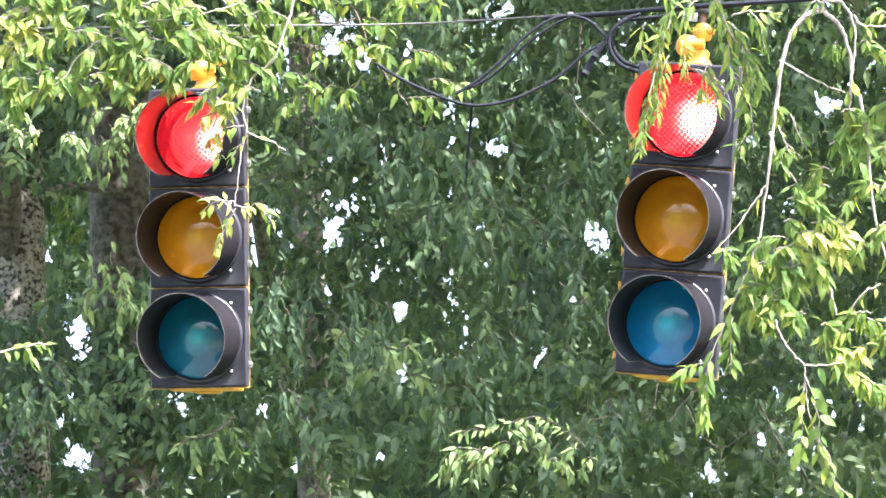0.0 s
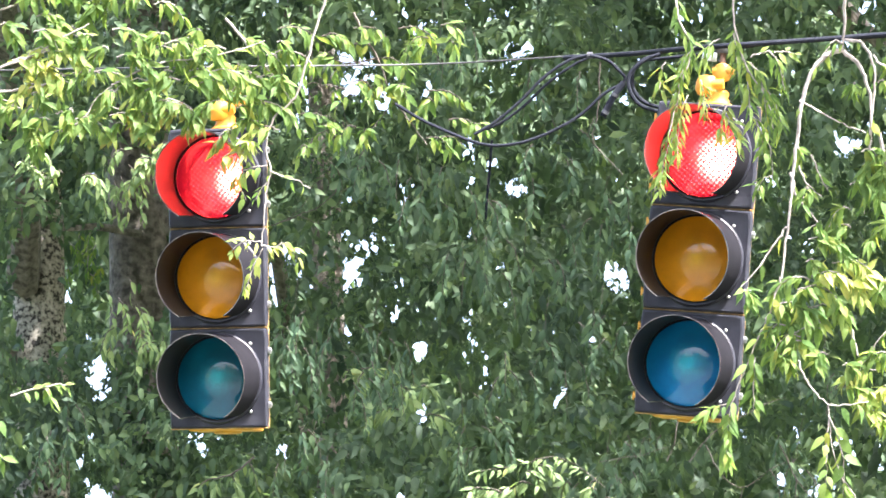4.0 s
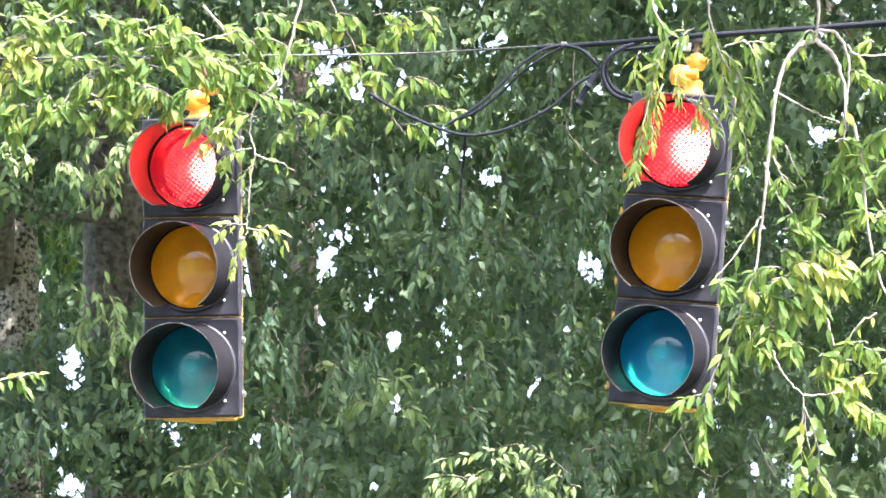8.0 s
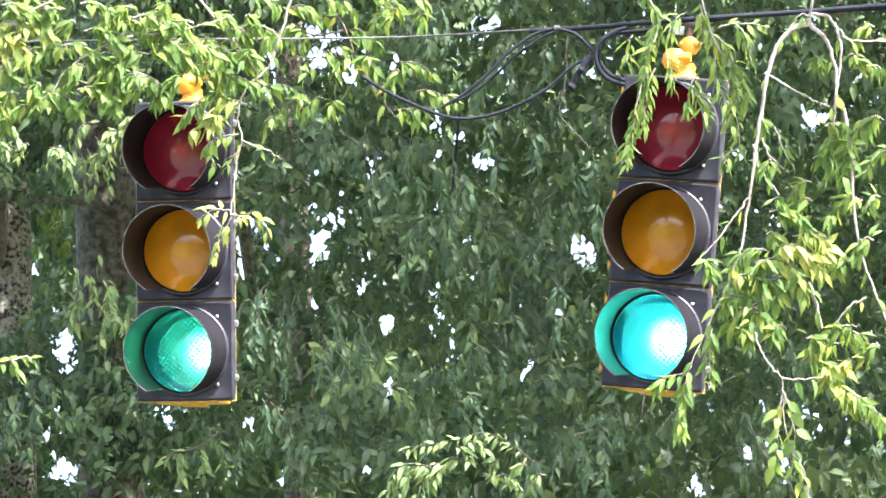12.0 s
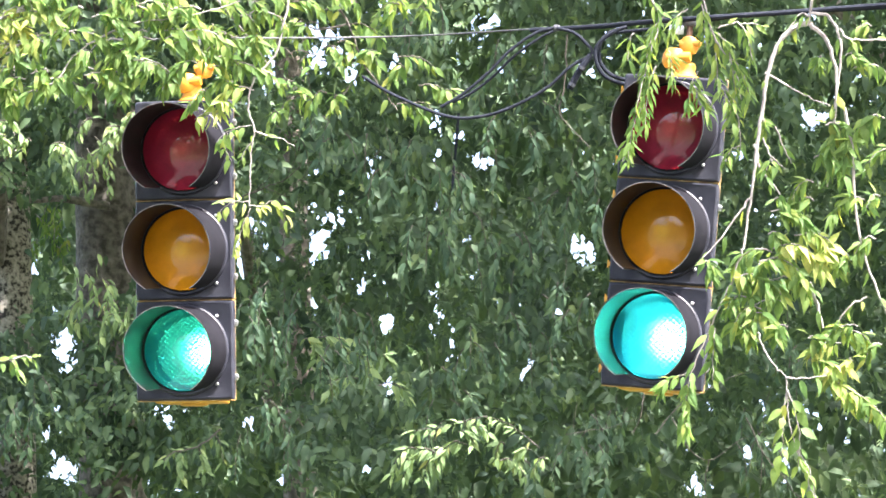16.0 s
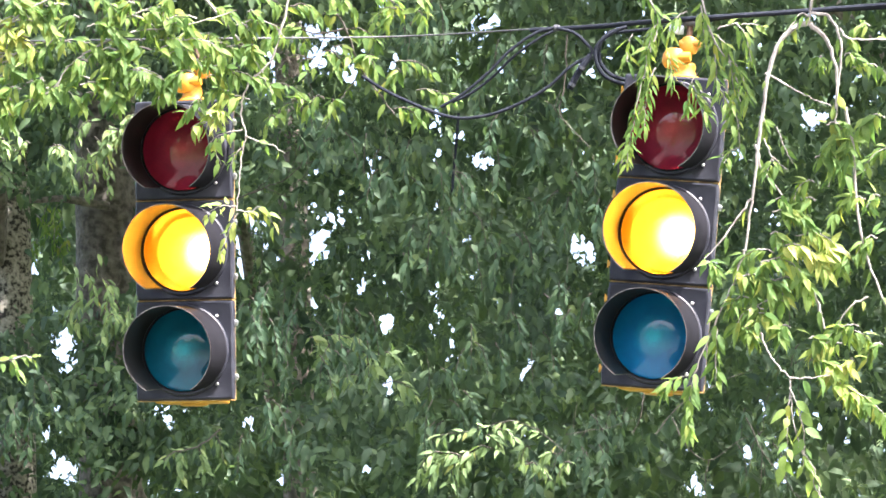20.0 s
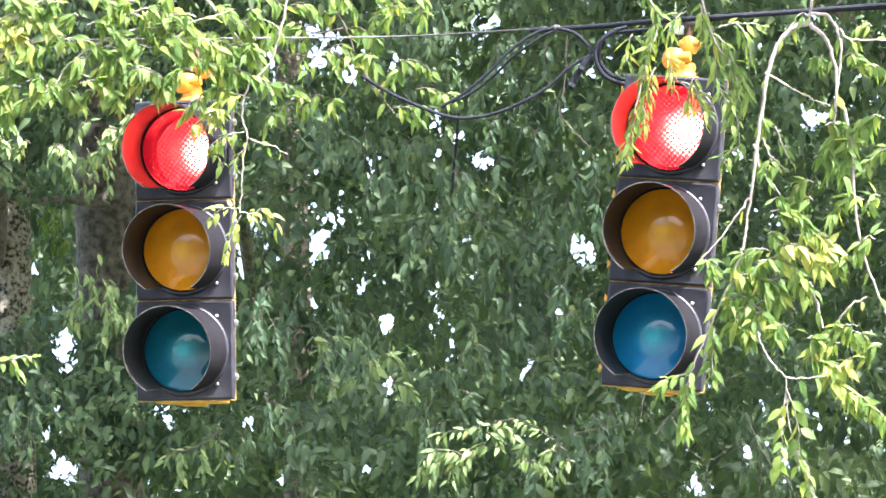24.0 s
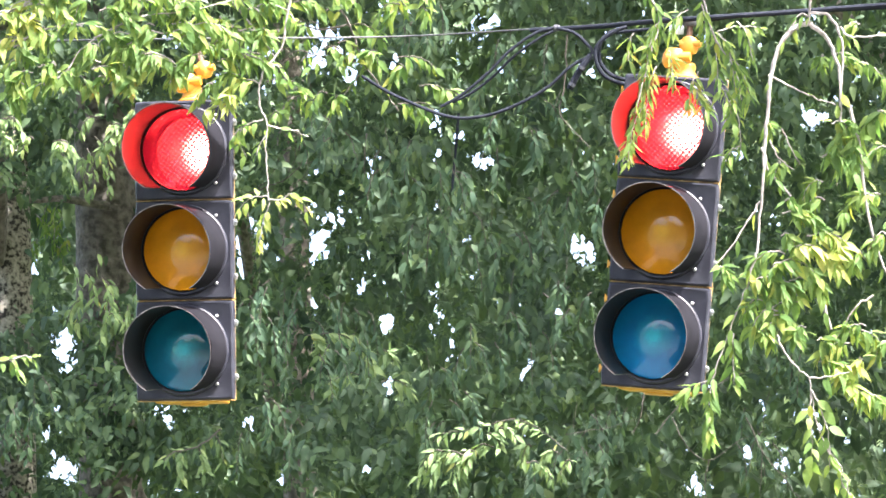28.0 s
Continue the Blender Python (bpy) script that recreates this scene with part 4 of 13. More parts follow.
twig(right_branch, [(1.012, 17.927, 5.760), (1.034, 17.944, 5.679), (1.075, 17.955, 5.625), (1.124, 17.971, 5.553)], leaves=6, thick=0.005, wide=0.98)
twig(right_branch, [(0.995, 17.963, 5.589), (0.949, 17.976, 5.526), (0.894, 17.992, 5.454), (0.839, 18.003, 5.400)], leaves=4, thick=0.004, wide=0.98)
twig(right_branch, [(0.843, 18.006, 5.386), (0.854, 18.005, 5.392), (0.865, 18.008, 5.377), (0.873, 18.015, 5.347)], leaves=21, size=0.0659, wide=0.98)
twig(right_branch, [(0.972, 17.998, 5.427), (0.931, 18.020, 5.319), (0.880, 18.043, 5.211), (0.830, 18.066, 5.103), (0.793, 18.084, 5.022)], leaves=9, thick=0.004, size=0.084, wide=0.98)
twig(right_branch, [(0.793, 18.082, 5.031), (0.747, 18.084, 5.021), (0.715, 18.089, 4.999), (0.701, 18.093, 4.977)], leaves=21, size=0.0621, wide=0.98)
twig(right_branch, [(0.802, 18.084, 5.022), (0.788, 18.091, 4.986), (0.779, 18.107, 4.914), (0.775, 18.122, 4.842)], leaves=29, size=0.0621, wide=0.98)
twig(right_branch, [(0.880, 18.051, 5.175), (0.875, 18.058, 5.143), (0.872, 18.072, 5.078), (0.870, 18.086, 5.013)], leaves=15, size=0.0706, wide=0.98)
twig(right_branch, [(1.308, 17.902, 5.877), (1.332, 17.940, 5.697), (1.340, 17.975, 5.535), (1.382, 18.013, 5.355), (1.443, 18.043, 5.211), (1.483, 18.074, 5.067)], leaves=6, thick=0.006, wide=0.98)
twig(right_branch, [(1.277, 17.906, 5.859), (1.262, 17.929, 5.751), (1.248, 17.955, 5.625)], leaves=10, thick=0.004, wide=0.98)
twig(right_branch, [(1.245, 17.915, 5.818), (1.270, 17.912, 5.830), (1.295, 17.918, 5.802), (1.312, 17.930, 5.747)], leaves=35, size=0.0706, wide=0.98)
twig(right_branch, [(1.330, 17.918, 5.800), (1.299, 17.916, 5.812), (1.268, 17.922, 5.784), (1.245, 17.933, 5.729)], leaves=35, size=0.0659, wide=0.98)
twig(right_branch, [(1.202, 17.936, 5.715), (1.242, 17.934, 5.726), (1.282, 17.939, 5.701), (1.310, 17.950, 5.651)], leaves=31, size=0.0659, wide=0.98)
twig(right_branch, [(1.325, 17.926, 5.762), (1.319, 17.925, 5.771), (1.313, 17.929, 5.751), (1.309, 17.937, 5.710)], leaves=28, size=0.0706, wide=0.98)

right_lower_twig = branch((1.011, 18.004, 5.157), 'branch', 'thin twig ending in a chain of large yellow-green leaves', 'fore')
twig(right_lower_twig, [(1.017, 18.004, 5.157), (1.035, 18.017, 5.094), (1.066, 18.027, 5.049), (1.103, 18.036, 5.008), (1.108, 18.048, 4.950), (1.112, 18.063, 4.879), (1.134, 18.082, 4.789), (1.176, 18.097, 4.717), (1.204, 18.124, 4.591)], leaves=0, thick=0.003, wide=1.5)
twig(right_lower_twig, [(1.108, 18.044, 4.968), (1.094, 18.063, 4.879), (1.090, 18.082, 4.789), (1.079, 18.097, 4.717)], leaves=10, size=0.07, thick=0.003, wide=1.5)
twig(right_lower_twig, [(1.108, 18.044, 4.968), (1.134, 18.059, 4.896), (1.149, 18.082, 4.789), (1.140, 18.097, 4.717)], leaves=10, size=0.07, thick=0.003, wide=1.5)
twig(right_lower_twig, [(1.130, 18.082, 4.789), (1.167, 18.097, 4.717), (1.185, 18.113, 4.645), (1.231, 18.124, 4.591)], leaves=13, size=0.057, thick=0.003, wide=1.5)
twig(right_lower_twig, [(1.103, 18.036, 5.008), (1.167, 18.036, 5.004), (1.240, 18.034, 5.013)], leaves=2, thick=0.003, wide=1.5)

right_low_spray = branch((1.332, 18.154, 5.651), 'branch', 'sunlit spray of yellow-green elm leaves on bare twigs', 'fore')
twig(right_low_spray, [(1.202, 18.216, 5.360), (1.229, 18.232, 5.287), (1.248, 18.247, 5.214)], leaves=2, thick=0.008, wide=0.98)
twig(right_low_spray, [(1.397, 18.226, 5.314), (1.332, 18.234, 5.278), (1.276, 18.251, 5.196)], leaves=5, thick=0.004, wide=0.98)
twig(right_low_spray, [(1.361, 18.247, 5.218), (1.324, 18.245, 5.224), (1.287, 18.248, 5.209), (1.260, 18.255, 5.179)], leaves=24, size=0.0706, wide=0.98)
twig(right_low_spray, [(1.298, 18.250, 5.200), (1.339, 18.249, 5.206), (1.379, 18.252, 5.191), (1.408, 18.259, 5.160)], leaves=24, size=0.0706, wide=0.98)
twig(right_low_spray, [(1.305, 18.258, 5.163), (1.268, 18.257, 5.170), (1.231, 18.260, 5.155), (1.204, 18.266, 5.124)], leaves=24, size=0.0706, kind='gold', wide=0.98)
twig(right_low_spray, [(1.197, 18.254, 5.182), (1.215, 18.253, 5.188), (1.233, 18.256, 5.173), (1.245, 18.263, 5.142)], leaves=15, size=0.0659, wide=0.98)
twig(right_low_spray, [(1.199, 18.270, 5.109), (1.230, 18.268, 5.115), (1.261, 18.272, 5.100), (1.283, 18.278, 5.069)], leaves=24, size=0.0706, wide=0.98)
twig(right_low_spray, [(1.346, 18.270, 5.109), (1.335, 18.268, 5.115), (1.324, 18.272, 5.100), (1.316, 18.278, 5.069)], leaves=24, size=0.0706, kind='gold', wide=0.98)
twig(right_low_spray, [(1.250, 18.286, 5.031), (1.285, 18.285, 5.038), (1.319, 18.289, 5.020), (1.344, 18.296, 4.985)], leaves=29, size=0.0743, kind='gold', wide=0.98)
twig(right_low_spray, [(1.302, 18.293, 5.000), (1.340, 18.292, 5.006), (1.377, 18.295, 4.991), (1.404, 18.301, 4.960)], leaves=28, size=0.0706, wide=0.98)
twig(right_low_spray, [(1.342, 18.300, 4.965), (1.385, 18.298, 4.975), (1.427, 18.303, 4.952), (1.458, 18.313, 4.906)], leaves=28, size=0.0706, wide=0.98)
twig(right_low_spray, [(1.439, 18.259, 5.158), (1.421, 18.258, 5.166), (1.402, 18.261, 5.148), (1.389, 18.269, 5.112)], leaves=21, size=0.0554, wide=0.98)
twig(right_low_spray, [(1.286, 18.274, 5.091), (1.278, 18.272, 5.097), (1.270, 18.275, 5.082), (1.265, 18.282, 5.051)], leaves=24, size=0.0706, kind='gold', wide=0.98)

# half-lit tone comes from the leaf colour
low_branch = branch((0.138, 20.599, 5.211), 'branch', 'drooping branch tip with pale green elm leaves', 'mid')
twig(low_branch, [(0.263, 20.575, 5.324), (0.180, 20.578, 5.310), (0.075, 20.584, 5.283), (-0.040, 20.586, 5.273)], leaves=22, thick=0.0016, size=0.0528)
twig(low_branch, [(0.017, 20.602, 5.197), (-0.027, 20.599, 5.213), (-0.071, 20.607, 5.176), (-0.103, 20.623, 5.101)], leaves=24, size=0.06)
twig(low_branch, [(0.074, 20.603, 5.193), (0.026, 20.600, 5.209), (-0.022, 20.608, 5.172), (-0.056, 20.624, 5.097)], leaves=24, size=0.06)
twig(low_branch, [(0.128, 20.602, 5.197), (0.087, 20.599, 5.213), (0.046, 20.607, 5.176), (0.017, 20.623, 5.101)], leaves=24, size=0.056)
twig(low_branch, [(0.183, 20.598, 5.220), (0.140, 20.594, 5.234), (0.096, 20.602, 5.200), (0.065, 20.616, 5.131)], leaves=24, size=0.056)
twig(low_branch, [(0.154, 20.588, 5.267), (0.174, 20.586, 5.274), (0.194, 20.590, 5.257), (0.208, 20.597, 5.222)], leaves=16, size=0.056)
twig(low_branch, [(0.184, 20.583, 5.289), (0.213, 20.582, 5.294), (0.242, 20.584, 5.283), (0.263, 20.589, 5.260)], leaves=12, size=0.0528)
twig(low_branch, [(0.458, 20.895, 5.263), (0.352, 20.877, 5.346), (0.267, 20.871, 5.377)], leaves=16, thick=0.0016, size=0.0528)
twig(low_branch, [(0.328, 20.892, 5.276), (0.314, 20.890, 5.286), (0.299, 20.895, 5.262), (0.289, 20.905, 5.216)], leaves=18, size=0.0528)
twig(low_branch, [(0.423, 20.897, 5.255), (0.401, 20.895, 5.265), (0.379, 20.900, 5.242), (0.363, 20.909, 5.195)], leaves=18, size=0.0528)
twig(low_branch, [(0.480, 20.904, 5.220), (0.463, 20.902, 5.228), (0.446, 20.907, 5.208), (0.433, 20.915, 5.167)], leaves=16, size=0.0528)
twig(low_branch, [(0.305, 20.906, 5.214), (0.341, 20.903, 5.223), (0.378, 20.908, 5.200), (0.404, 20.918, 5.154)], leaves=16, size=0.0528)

inner_spray = branch((-0.303, 22.162, 6.036), 'branch', 'pale green leaf spray in front of the shaded crown', 'mid')
twig(inner_spray, [(-0.528, 22.180, 5.950), (-0.511, 22.180, 5.954), (-0.494, 22.182, 5.944), (-0.482, 22.185, 5.926)], leaves=13)
twig(inner_spray, [(-0.469, 22.179, 5.956), (-0.428, 22.178, 5.959), (-0.386, 22.180, 5.953), (-0.357, 22.182, 5.940)], leaves=13)
twig(inner_spray, [(-0.387, 22.193, 5.892), (-0.339, 22.191, 5.899), (-0.291, 22.194, 5.883), (-0.257, 22.201, 5.852)], leaves=16)
twig(inner_spray, [(-0.230, 22.193, 5.890), (-0.216, 22.192, 5.892), (-0.202, 22.194, 5.886), (-0.193, 22.196, 5.874)], leaves=16, size=0.075)
twig(inner_spray, [(-0.300, 22.203, 5.843), (-0.285, 22.202, 5.849), (-0.269, 22.204, 5.836), (-0.258, 22.210, 5.812)], leaves=12, size=0.075)
twig(inner_spray, [(-0.312, 22.213, 5.797), (-0.358, 22.211, 5.805), (-0.403, 22.215, 5.786), (-0.435, 22.223, 5.749)], leaves=13, size=0.079)
twig(inner_spray, [(-0.232, 22.219, 5.768), (-0.182, 22.217, 5.778), (-0.131, 22.222, 5.756), (-0.096, 22.231, 5.713)], leaves=12, size=0.079)
twig(inner_spray, [(-0.495, 22.188, 5.914), (-0.486, 22.186, 5.921), (-0.477, 22.190, 5.905), (-0.471, 22.196, 5.874)], leaves=12)

# brought forward into the sun; meets the trunk only in the camera's view
small_spray = branch((-1.516, 19.000, 5.245), 'branch', 'small pale green leaf spray, lined up with the trunk in view', 'fore')
twig(small_spray, [(-1.593, 19.004, 5.226), (-1.516, 19.000, 5.245), (-1.439, 18.996, 5.264), (-1.400, 18.997, 5.260)], leaves=12, thick=0.004, size=0.042, wide=1.3)
twig(small_spray, [(-1.497, 18.998, 5.254), (-1.477, 18.999, 5.247), (-1.464, 19.002, 5.231), (-1.458, 19.006, 5.217)], leaves=8, wide=1.3)

# placed to fit the camera's view, well in front of the trunk
left_edge_branch = branch((-1.948, 19.000, 5.531), 'branch', 'sunlit yellow-green elm branch left of the pale trunk in view', 'fore')
twig(left_edge_branch, [(-1.906, 19.000, 5.373), (-1.807, 19.000, 5.274), (-1.728, 19.000, 5.175), (-1.649, 19.000, 5.057)], leaves=18, size=0.064, wide=1.3)
twig(left_edge_branch, [(-1.884, 19.000, 5.254), (-1.787, 19.000, 5.215), (-1.709, 19.000, 5.205), (-1.631, 19.000, 5.135)], leaves=21, size=0.064, wide=1.3)
twig(left_edge_branch, [(-1.843, 19.000, 5.136), (-1.766, 19.000, 5.116), (-1.687, 19.000, 5.057), (-1.609, 19.000, 4.998)], leaves=22, size=0.064, wide=1.3)
twig(left_edge_branch, [(-1.861, 19.000, 5.058), (-1.764, 19.000, 5.018), (-1.705, 19.000, 4.959), (-1.665, 19.000, 4.881)], leaves=22, size=0.064, wide=1.3)
twig(left_edge_branch, [(-1.879, 19.000, 4.940), (-1.782, 19.000, 4.940), (-1.723, 19.000, 4.901), (-1.684, 19.000, 4.822)], leaves=18, size=0.064, kind='gold', wide=1.3)
twig(left_edge_branch, [(-1.867, 19.000, 5.373), (-1.789, 19.000, 5.353), (-1.740, 19.000, 5.333), (-1.710, 19.000, 5.273)], leaves=12, size=0.064, kind='gold', wide=1.3)
twig(left_edge_branch, [(-1.948, 19.000, 5.531), (-1.915, 19.000, 5.373), (-1.883, 19.000, 5.175), (-1.859, 19.000, 4.940)], leaves=6, size=0.064, wide=1.3)

lower_left_spray = branch((-1.104, 22.472, 5.540), 'branch', 'pale green elm leaf spray below the signal', 'mid')
twig(lower_left_spray, [(-0.898, 22.453, 5.629), (-0.990, 22.467, 5.562), (-1.081, 22.472, 5.540), (-1.126, 22.479, 5.506)], leaves=16, thick=0.004, size=0.062)
twig(lower_left_spray, [(-0.990, 22.467, 5.562), (-0.978, 22.472, 5.540), (-0.970, 22.481, 5.495), (-0.967, 22.491, 5.451)], leaves=12, size=0.062)
twig(lower_left_spray, [(-0.921, 22.458, 5.607), (-0.904, 22.462, 5.584), (-0.892, 22.472, 5.540), (-0.887, 22.481, 5.495)], leaves=12, size=0.062)
twig(lower_left_spray, [(-1.058, 22.472, 5.540), (-1.058, 22.477, 5.517), (-1.058, 22.486, 5.473), (-1.058, 22.496, 5.428)], leaves=10, size=0.062)

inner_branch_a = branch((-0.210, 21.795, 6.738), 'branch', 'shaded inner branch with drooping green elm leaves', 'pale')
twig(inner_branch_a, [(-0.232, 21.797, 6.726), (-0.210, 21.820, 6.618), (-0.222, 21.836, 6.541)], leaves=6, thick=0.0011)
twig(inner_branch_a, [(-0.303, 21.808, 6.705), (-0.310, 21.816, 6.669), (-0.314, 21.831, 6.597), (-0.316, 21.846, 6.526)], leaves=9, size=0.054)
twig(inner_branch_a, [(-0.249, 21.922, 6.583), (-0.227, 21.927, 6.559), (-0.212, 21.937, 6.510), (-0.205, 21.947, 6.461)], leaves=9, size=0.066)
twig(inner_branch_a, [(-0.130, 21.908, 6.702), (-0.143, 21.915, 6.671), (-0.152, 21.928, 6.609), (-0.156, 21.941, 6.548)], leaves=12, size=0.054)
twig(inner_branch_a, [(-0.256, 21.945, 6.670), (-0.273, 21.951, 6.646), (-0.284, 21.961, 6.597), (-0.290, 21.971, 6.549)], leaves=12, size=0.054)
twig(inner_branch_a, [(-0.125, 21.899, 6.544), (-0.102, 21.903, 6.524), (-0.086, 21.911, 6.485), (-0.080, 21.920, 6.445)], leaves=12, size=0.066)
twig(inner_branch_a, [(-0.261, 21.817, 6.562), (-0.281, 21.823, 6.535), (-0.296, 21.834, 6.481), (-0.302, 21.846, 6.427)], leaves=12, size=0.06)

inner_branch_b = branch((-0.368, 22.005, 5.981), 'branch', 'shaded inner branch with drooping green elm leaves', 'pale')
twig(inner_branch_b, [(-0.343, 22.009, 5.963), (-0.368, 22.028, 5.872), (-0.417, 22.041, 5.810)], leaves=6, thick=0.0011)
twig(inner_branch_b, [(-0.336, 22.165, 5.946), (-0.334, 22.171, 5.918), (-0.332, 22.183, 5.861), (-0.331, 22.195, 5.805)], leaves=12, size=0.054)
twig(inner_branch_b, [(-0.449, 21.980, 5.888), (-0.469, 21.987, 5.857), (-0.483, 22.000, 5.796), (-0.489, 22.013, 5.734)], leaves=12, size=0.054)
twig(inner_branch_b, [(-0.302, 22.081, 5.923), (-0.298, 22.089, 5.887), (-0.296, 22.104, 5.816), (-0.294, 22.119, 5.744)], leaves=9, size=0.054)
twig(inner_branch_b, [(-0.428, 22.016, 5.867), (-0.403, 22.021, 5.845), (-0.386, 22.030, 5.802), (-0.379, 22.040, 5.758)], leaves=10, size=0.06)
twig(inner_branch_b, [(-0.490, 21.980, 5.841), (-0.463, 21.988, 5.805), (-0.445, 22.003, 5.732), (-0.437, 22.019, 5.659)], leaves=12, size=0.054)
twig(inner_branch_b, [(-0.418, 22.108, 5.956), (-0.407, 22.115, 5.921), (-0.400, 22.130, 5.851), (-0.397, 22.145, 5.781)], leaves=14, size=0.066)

inner_branch_c = branch((0.058, 21.834, 6.633), 'branch', 'shaded inner branch with drooping green elm leaves', 'pale')
twig(inner_branch_c, [(0.038, 21.831, 6.650), (0.058, 21.860, 6.512), (0.026, 21.876, 6.435)], leaves=6, thick=0.0011)
twig(inner_branch_c, [(0.032, 21.782, 6.400), (0.020, 21.787, 6.380), (0.012, 21.795, 6.340), (0.009, 21.804, 6.301)], leaves=9, size=0.06)
twig(inner_branch_c, [(0.122, 21.976, 6.567), (0.108, 21.981, 6.545), (0.098, 21.990, 6.502), (0.094, 21.999, 6.459)], leaves=10, size=0.06)
twig(inner_branch_c, [(-0.028, 21.707, 6.568), (-0.012, 21.714, 6.538), (-0.001, 21.726, 6.478), (0.004, 21.739, 6.418)], leaves=10, size=0.066)
twig(inner_branch_c, [(0.056, 21.929, 6.580), (0.090, 21.934, 6.558), (0.113, 21.943, 6.514), (0.124, 21.953, 6.470)], leaves=14, size=0.06)
twig(inner_branch_c, [(0.038, 21.745, 6.386), (0.036, 21.750, 6.362), (0.035, 21.760, 6.315), (0.035, 21.770, 6.267)], leaves=13, size=0.06)
twig(inner_branch_c, [(0.040, 21.712, 6.531), (0.066, 21.720, 6.497), (0.085, 21.734, 6.428), (0.092, 21.749, 6.360)], leaves=13, size=0.054)

inner_branch_d = branch((0.195, 22.108, 6.556), 'branch', 'shaded inner branch with drooping green elm leaves', 'pale')
twig(inner_branch_d, [(0.197, 22.098, 6.603), (0.195, 22.136, 6.423), (0.184, 22.156, 6.330)], leaves=6, thick=0.0011)
twig(inner_branch_d, [(0.119, 22.101, 6.448), (0.146, 22.107, 6.422), (0.164, 22.118, 6.371), (0.172, 22.128, 6.320)], leaves=9, size=0.066)
twig(inner_branch_d, [(0.320, 22.027, 6.350), (0.340, 22.034, 6.317), (0.354, 22.048, 6.251), (0.360, 22.062, 6.185)], leaves=13, size=0.06)
twig(inner_branch_d, [(0.103, 22.204, 6.333), (0.131, 22.211, 6.296), (0.150, 22.227, 6.223), (0.158, 22.242, 6.151)], leaves=12, size=0.06)
twig(inner_branch_d, [(0.291, 22.270, 6.405), (0.313, 22.276, 6.375), (0.328, 22.289, 6.316), (0.334, 22.301, 6.258)], leaves=12, size=0.06)
twig(inner_branch_d, [(0.339, 22.086, 6.507), (0.371, 22.094, 6.470), (0.393, 22.110, 6.396), (0.403, 22.125, 6.323)], leaves=10, size=0.054)
twig(inner_branch_d, [(0.233, 22.192, 6.357), (0.217, 22.199, 6.322), (0.206, 22.214, 6.251), (0.202, 22.229, 6.181)], leaves=10, size=0.066)

inner_branch_e = branch((0.261, 22.056, 6.152), 'branch', 'shaded inner branch with drooping green elm leaves', 'pale')
twig(inner_branch_e, [(0.285, 22.043, 6.212), (0.261, 22.084, 6.020), (0.226, 22.103, 5.928)], leaves=6, thick=0.0011)
twig(inner_branch_e, [(0.105, 22.199, 5.926), (0.072, 22.206, 5.891), (0.049, 22.221, 5.820), (0.039, 22.236, 5.749)], leaves=9, size=0.06)
twig(inner_branch_e, [(0.351, 22.156, 5.929), (0.355, 22.163, 5.894), (0.357, 22.178, 5.823), (0.358, 22.193, 5.752)], leaves=10, size=0.054)
twig(inner_branch_e, [(0.207, 21.966, 5.889), (0.225, 21.972, 5.861), (0.238, 21.984, 5.805), (0.243, 21.996, 5.749)], leaves=14, size=0.06)
twig(inner_branch_e, [(0.114, 21.956, 5.960), (0.113, 21.963, 5.925), (0.112, 21.978, 5.855), (0.112, 21.993, 5.786)], leaves=14, size=0.054)
twig(inner_branch_e, [(0.128, 21.983, 5.895), (0.155, 21.988, 5.870), (0.174, 21.999, 5.820), (0.182, 22.009, 5.770)], leaves=12, size=0.054)
twig(inner_branch_e, [(0.276, 22.185, 6.058), (0.296, 22.190, 6.033), (0.309, 22.201, 5.982), (0.315, 22.212, 5.931)], leaves=10, size=0.06)

# half-lit leaf colour brightens this shaded branch
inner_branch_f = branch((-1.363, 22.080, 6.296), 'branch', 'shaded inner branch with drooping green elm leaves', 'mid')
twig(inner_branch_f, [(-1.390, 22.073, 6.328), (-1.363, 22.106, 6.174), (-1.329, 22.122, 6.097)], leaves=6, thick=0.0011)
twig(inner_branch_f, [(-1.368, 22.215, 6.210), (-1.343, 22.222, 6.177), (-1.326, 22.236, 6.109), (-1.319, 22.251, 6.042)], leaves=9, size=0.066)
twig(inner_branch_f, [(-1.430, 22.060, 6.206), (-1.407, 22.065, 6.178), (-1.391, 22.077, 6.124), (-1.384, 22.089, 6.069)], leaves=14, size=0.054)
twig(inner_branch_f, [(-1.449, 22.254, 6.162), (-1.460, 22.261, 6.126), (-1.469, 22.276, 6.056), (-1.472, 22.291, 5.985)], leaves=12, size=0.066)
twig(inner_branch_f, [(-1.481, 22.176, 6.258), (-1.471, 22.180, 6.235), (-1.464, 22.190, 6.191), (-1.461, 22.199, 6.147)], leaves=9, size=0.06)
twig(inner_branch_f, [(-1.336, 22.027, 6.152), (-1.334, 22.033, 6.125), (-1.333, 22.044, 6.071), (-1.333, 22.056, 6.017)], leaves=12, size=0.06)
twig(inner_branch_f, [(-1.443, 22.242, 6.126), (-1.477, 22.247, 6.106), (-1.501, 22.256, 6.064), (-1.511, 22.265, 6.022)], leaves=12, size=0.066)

# brighter leaf copy here too, in place of light on the branch
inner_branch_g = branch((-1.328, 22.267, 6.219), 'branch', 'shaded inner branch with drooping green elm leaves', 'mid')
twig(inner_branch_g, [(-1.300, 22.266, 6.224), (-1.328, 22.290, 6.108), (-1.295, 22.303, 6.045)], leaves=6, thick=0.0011)
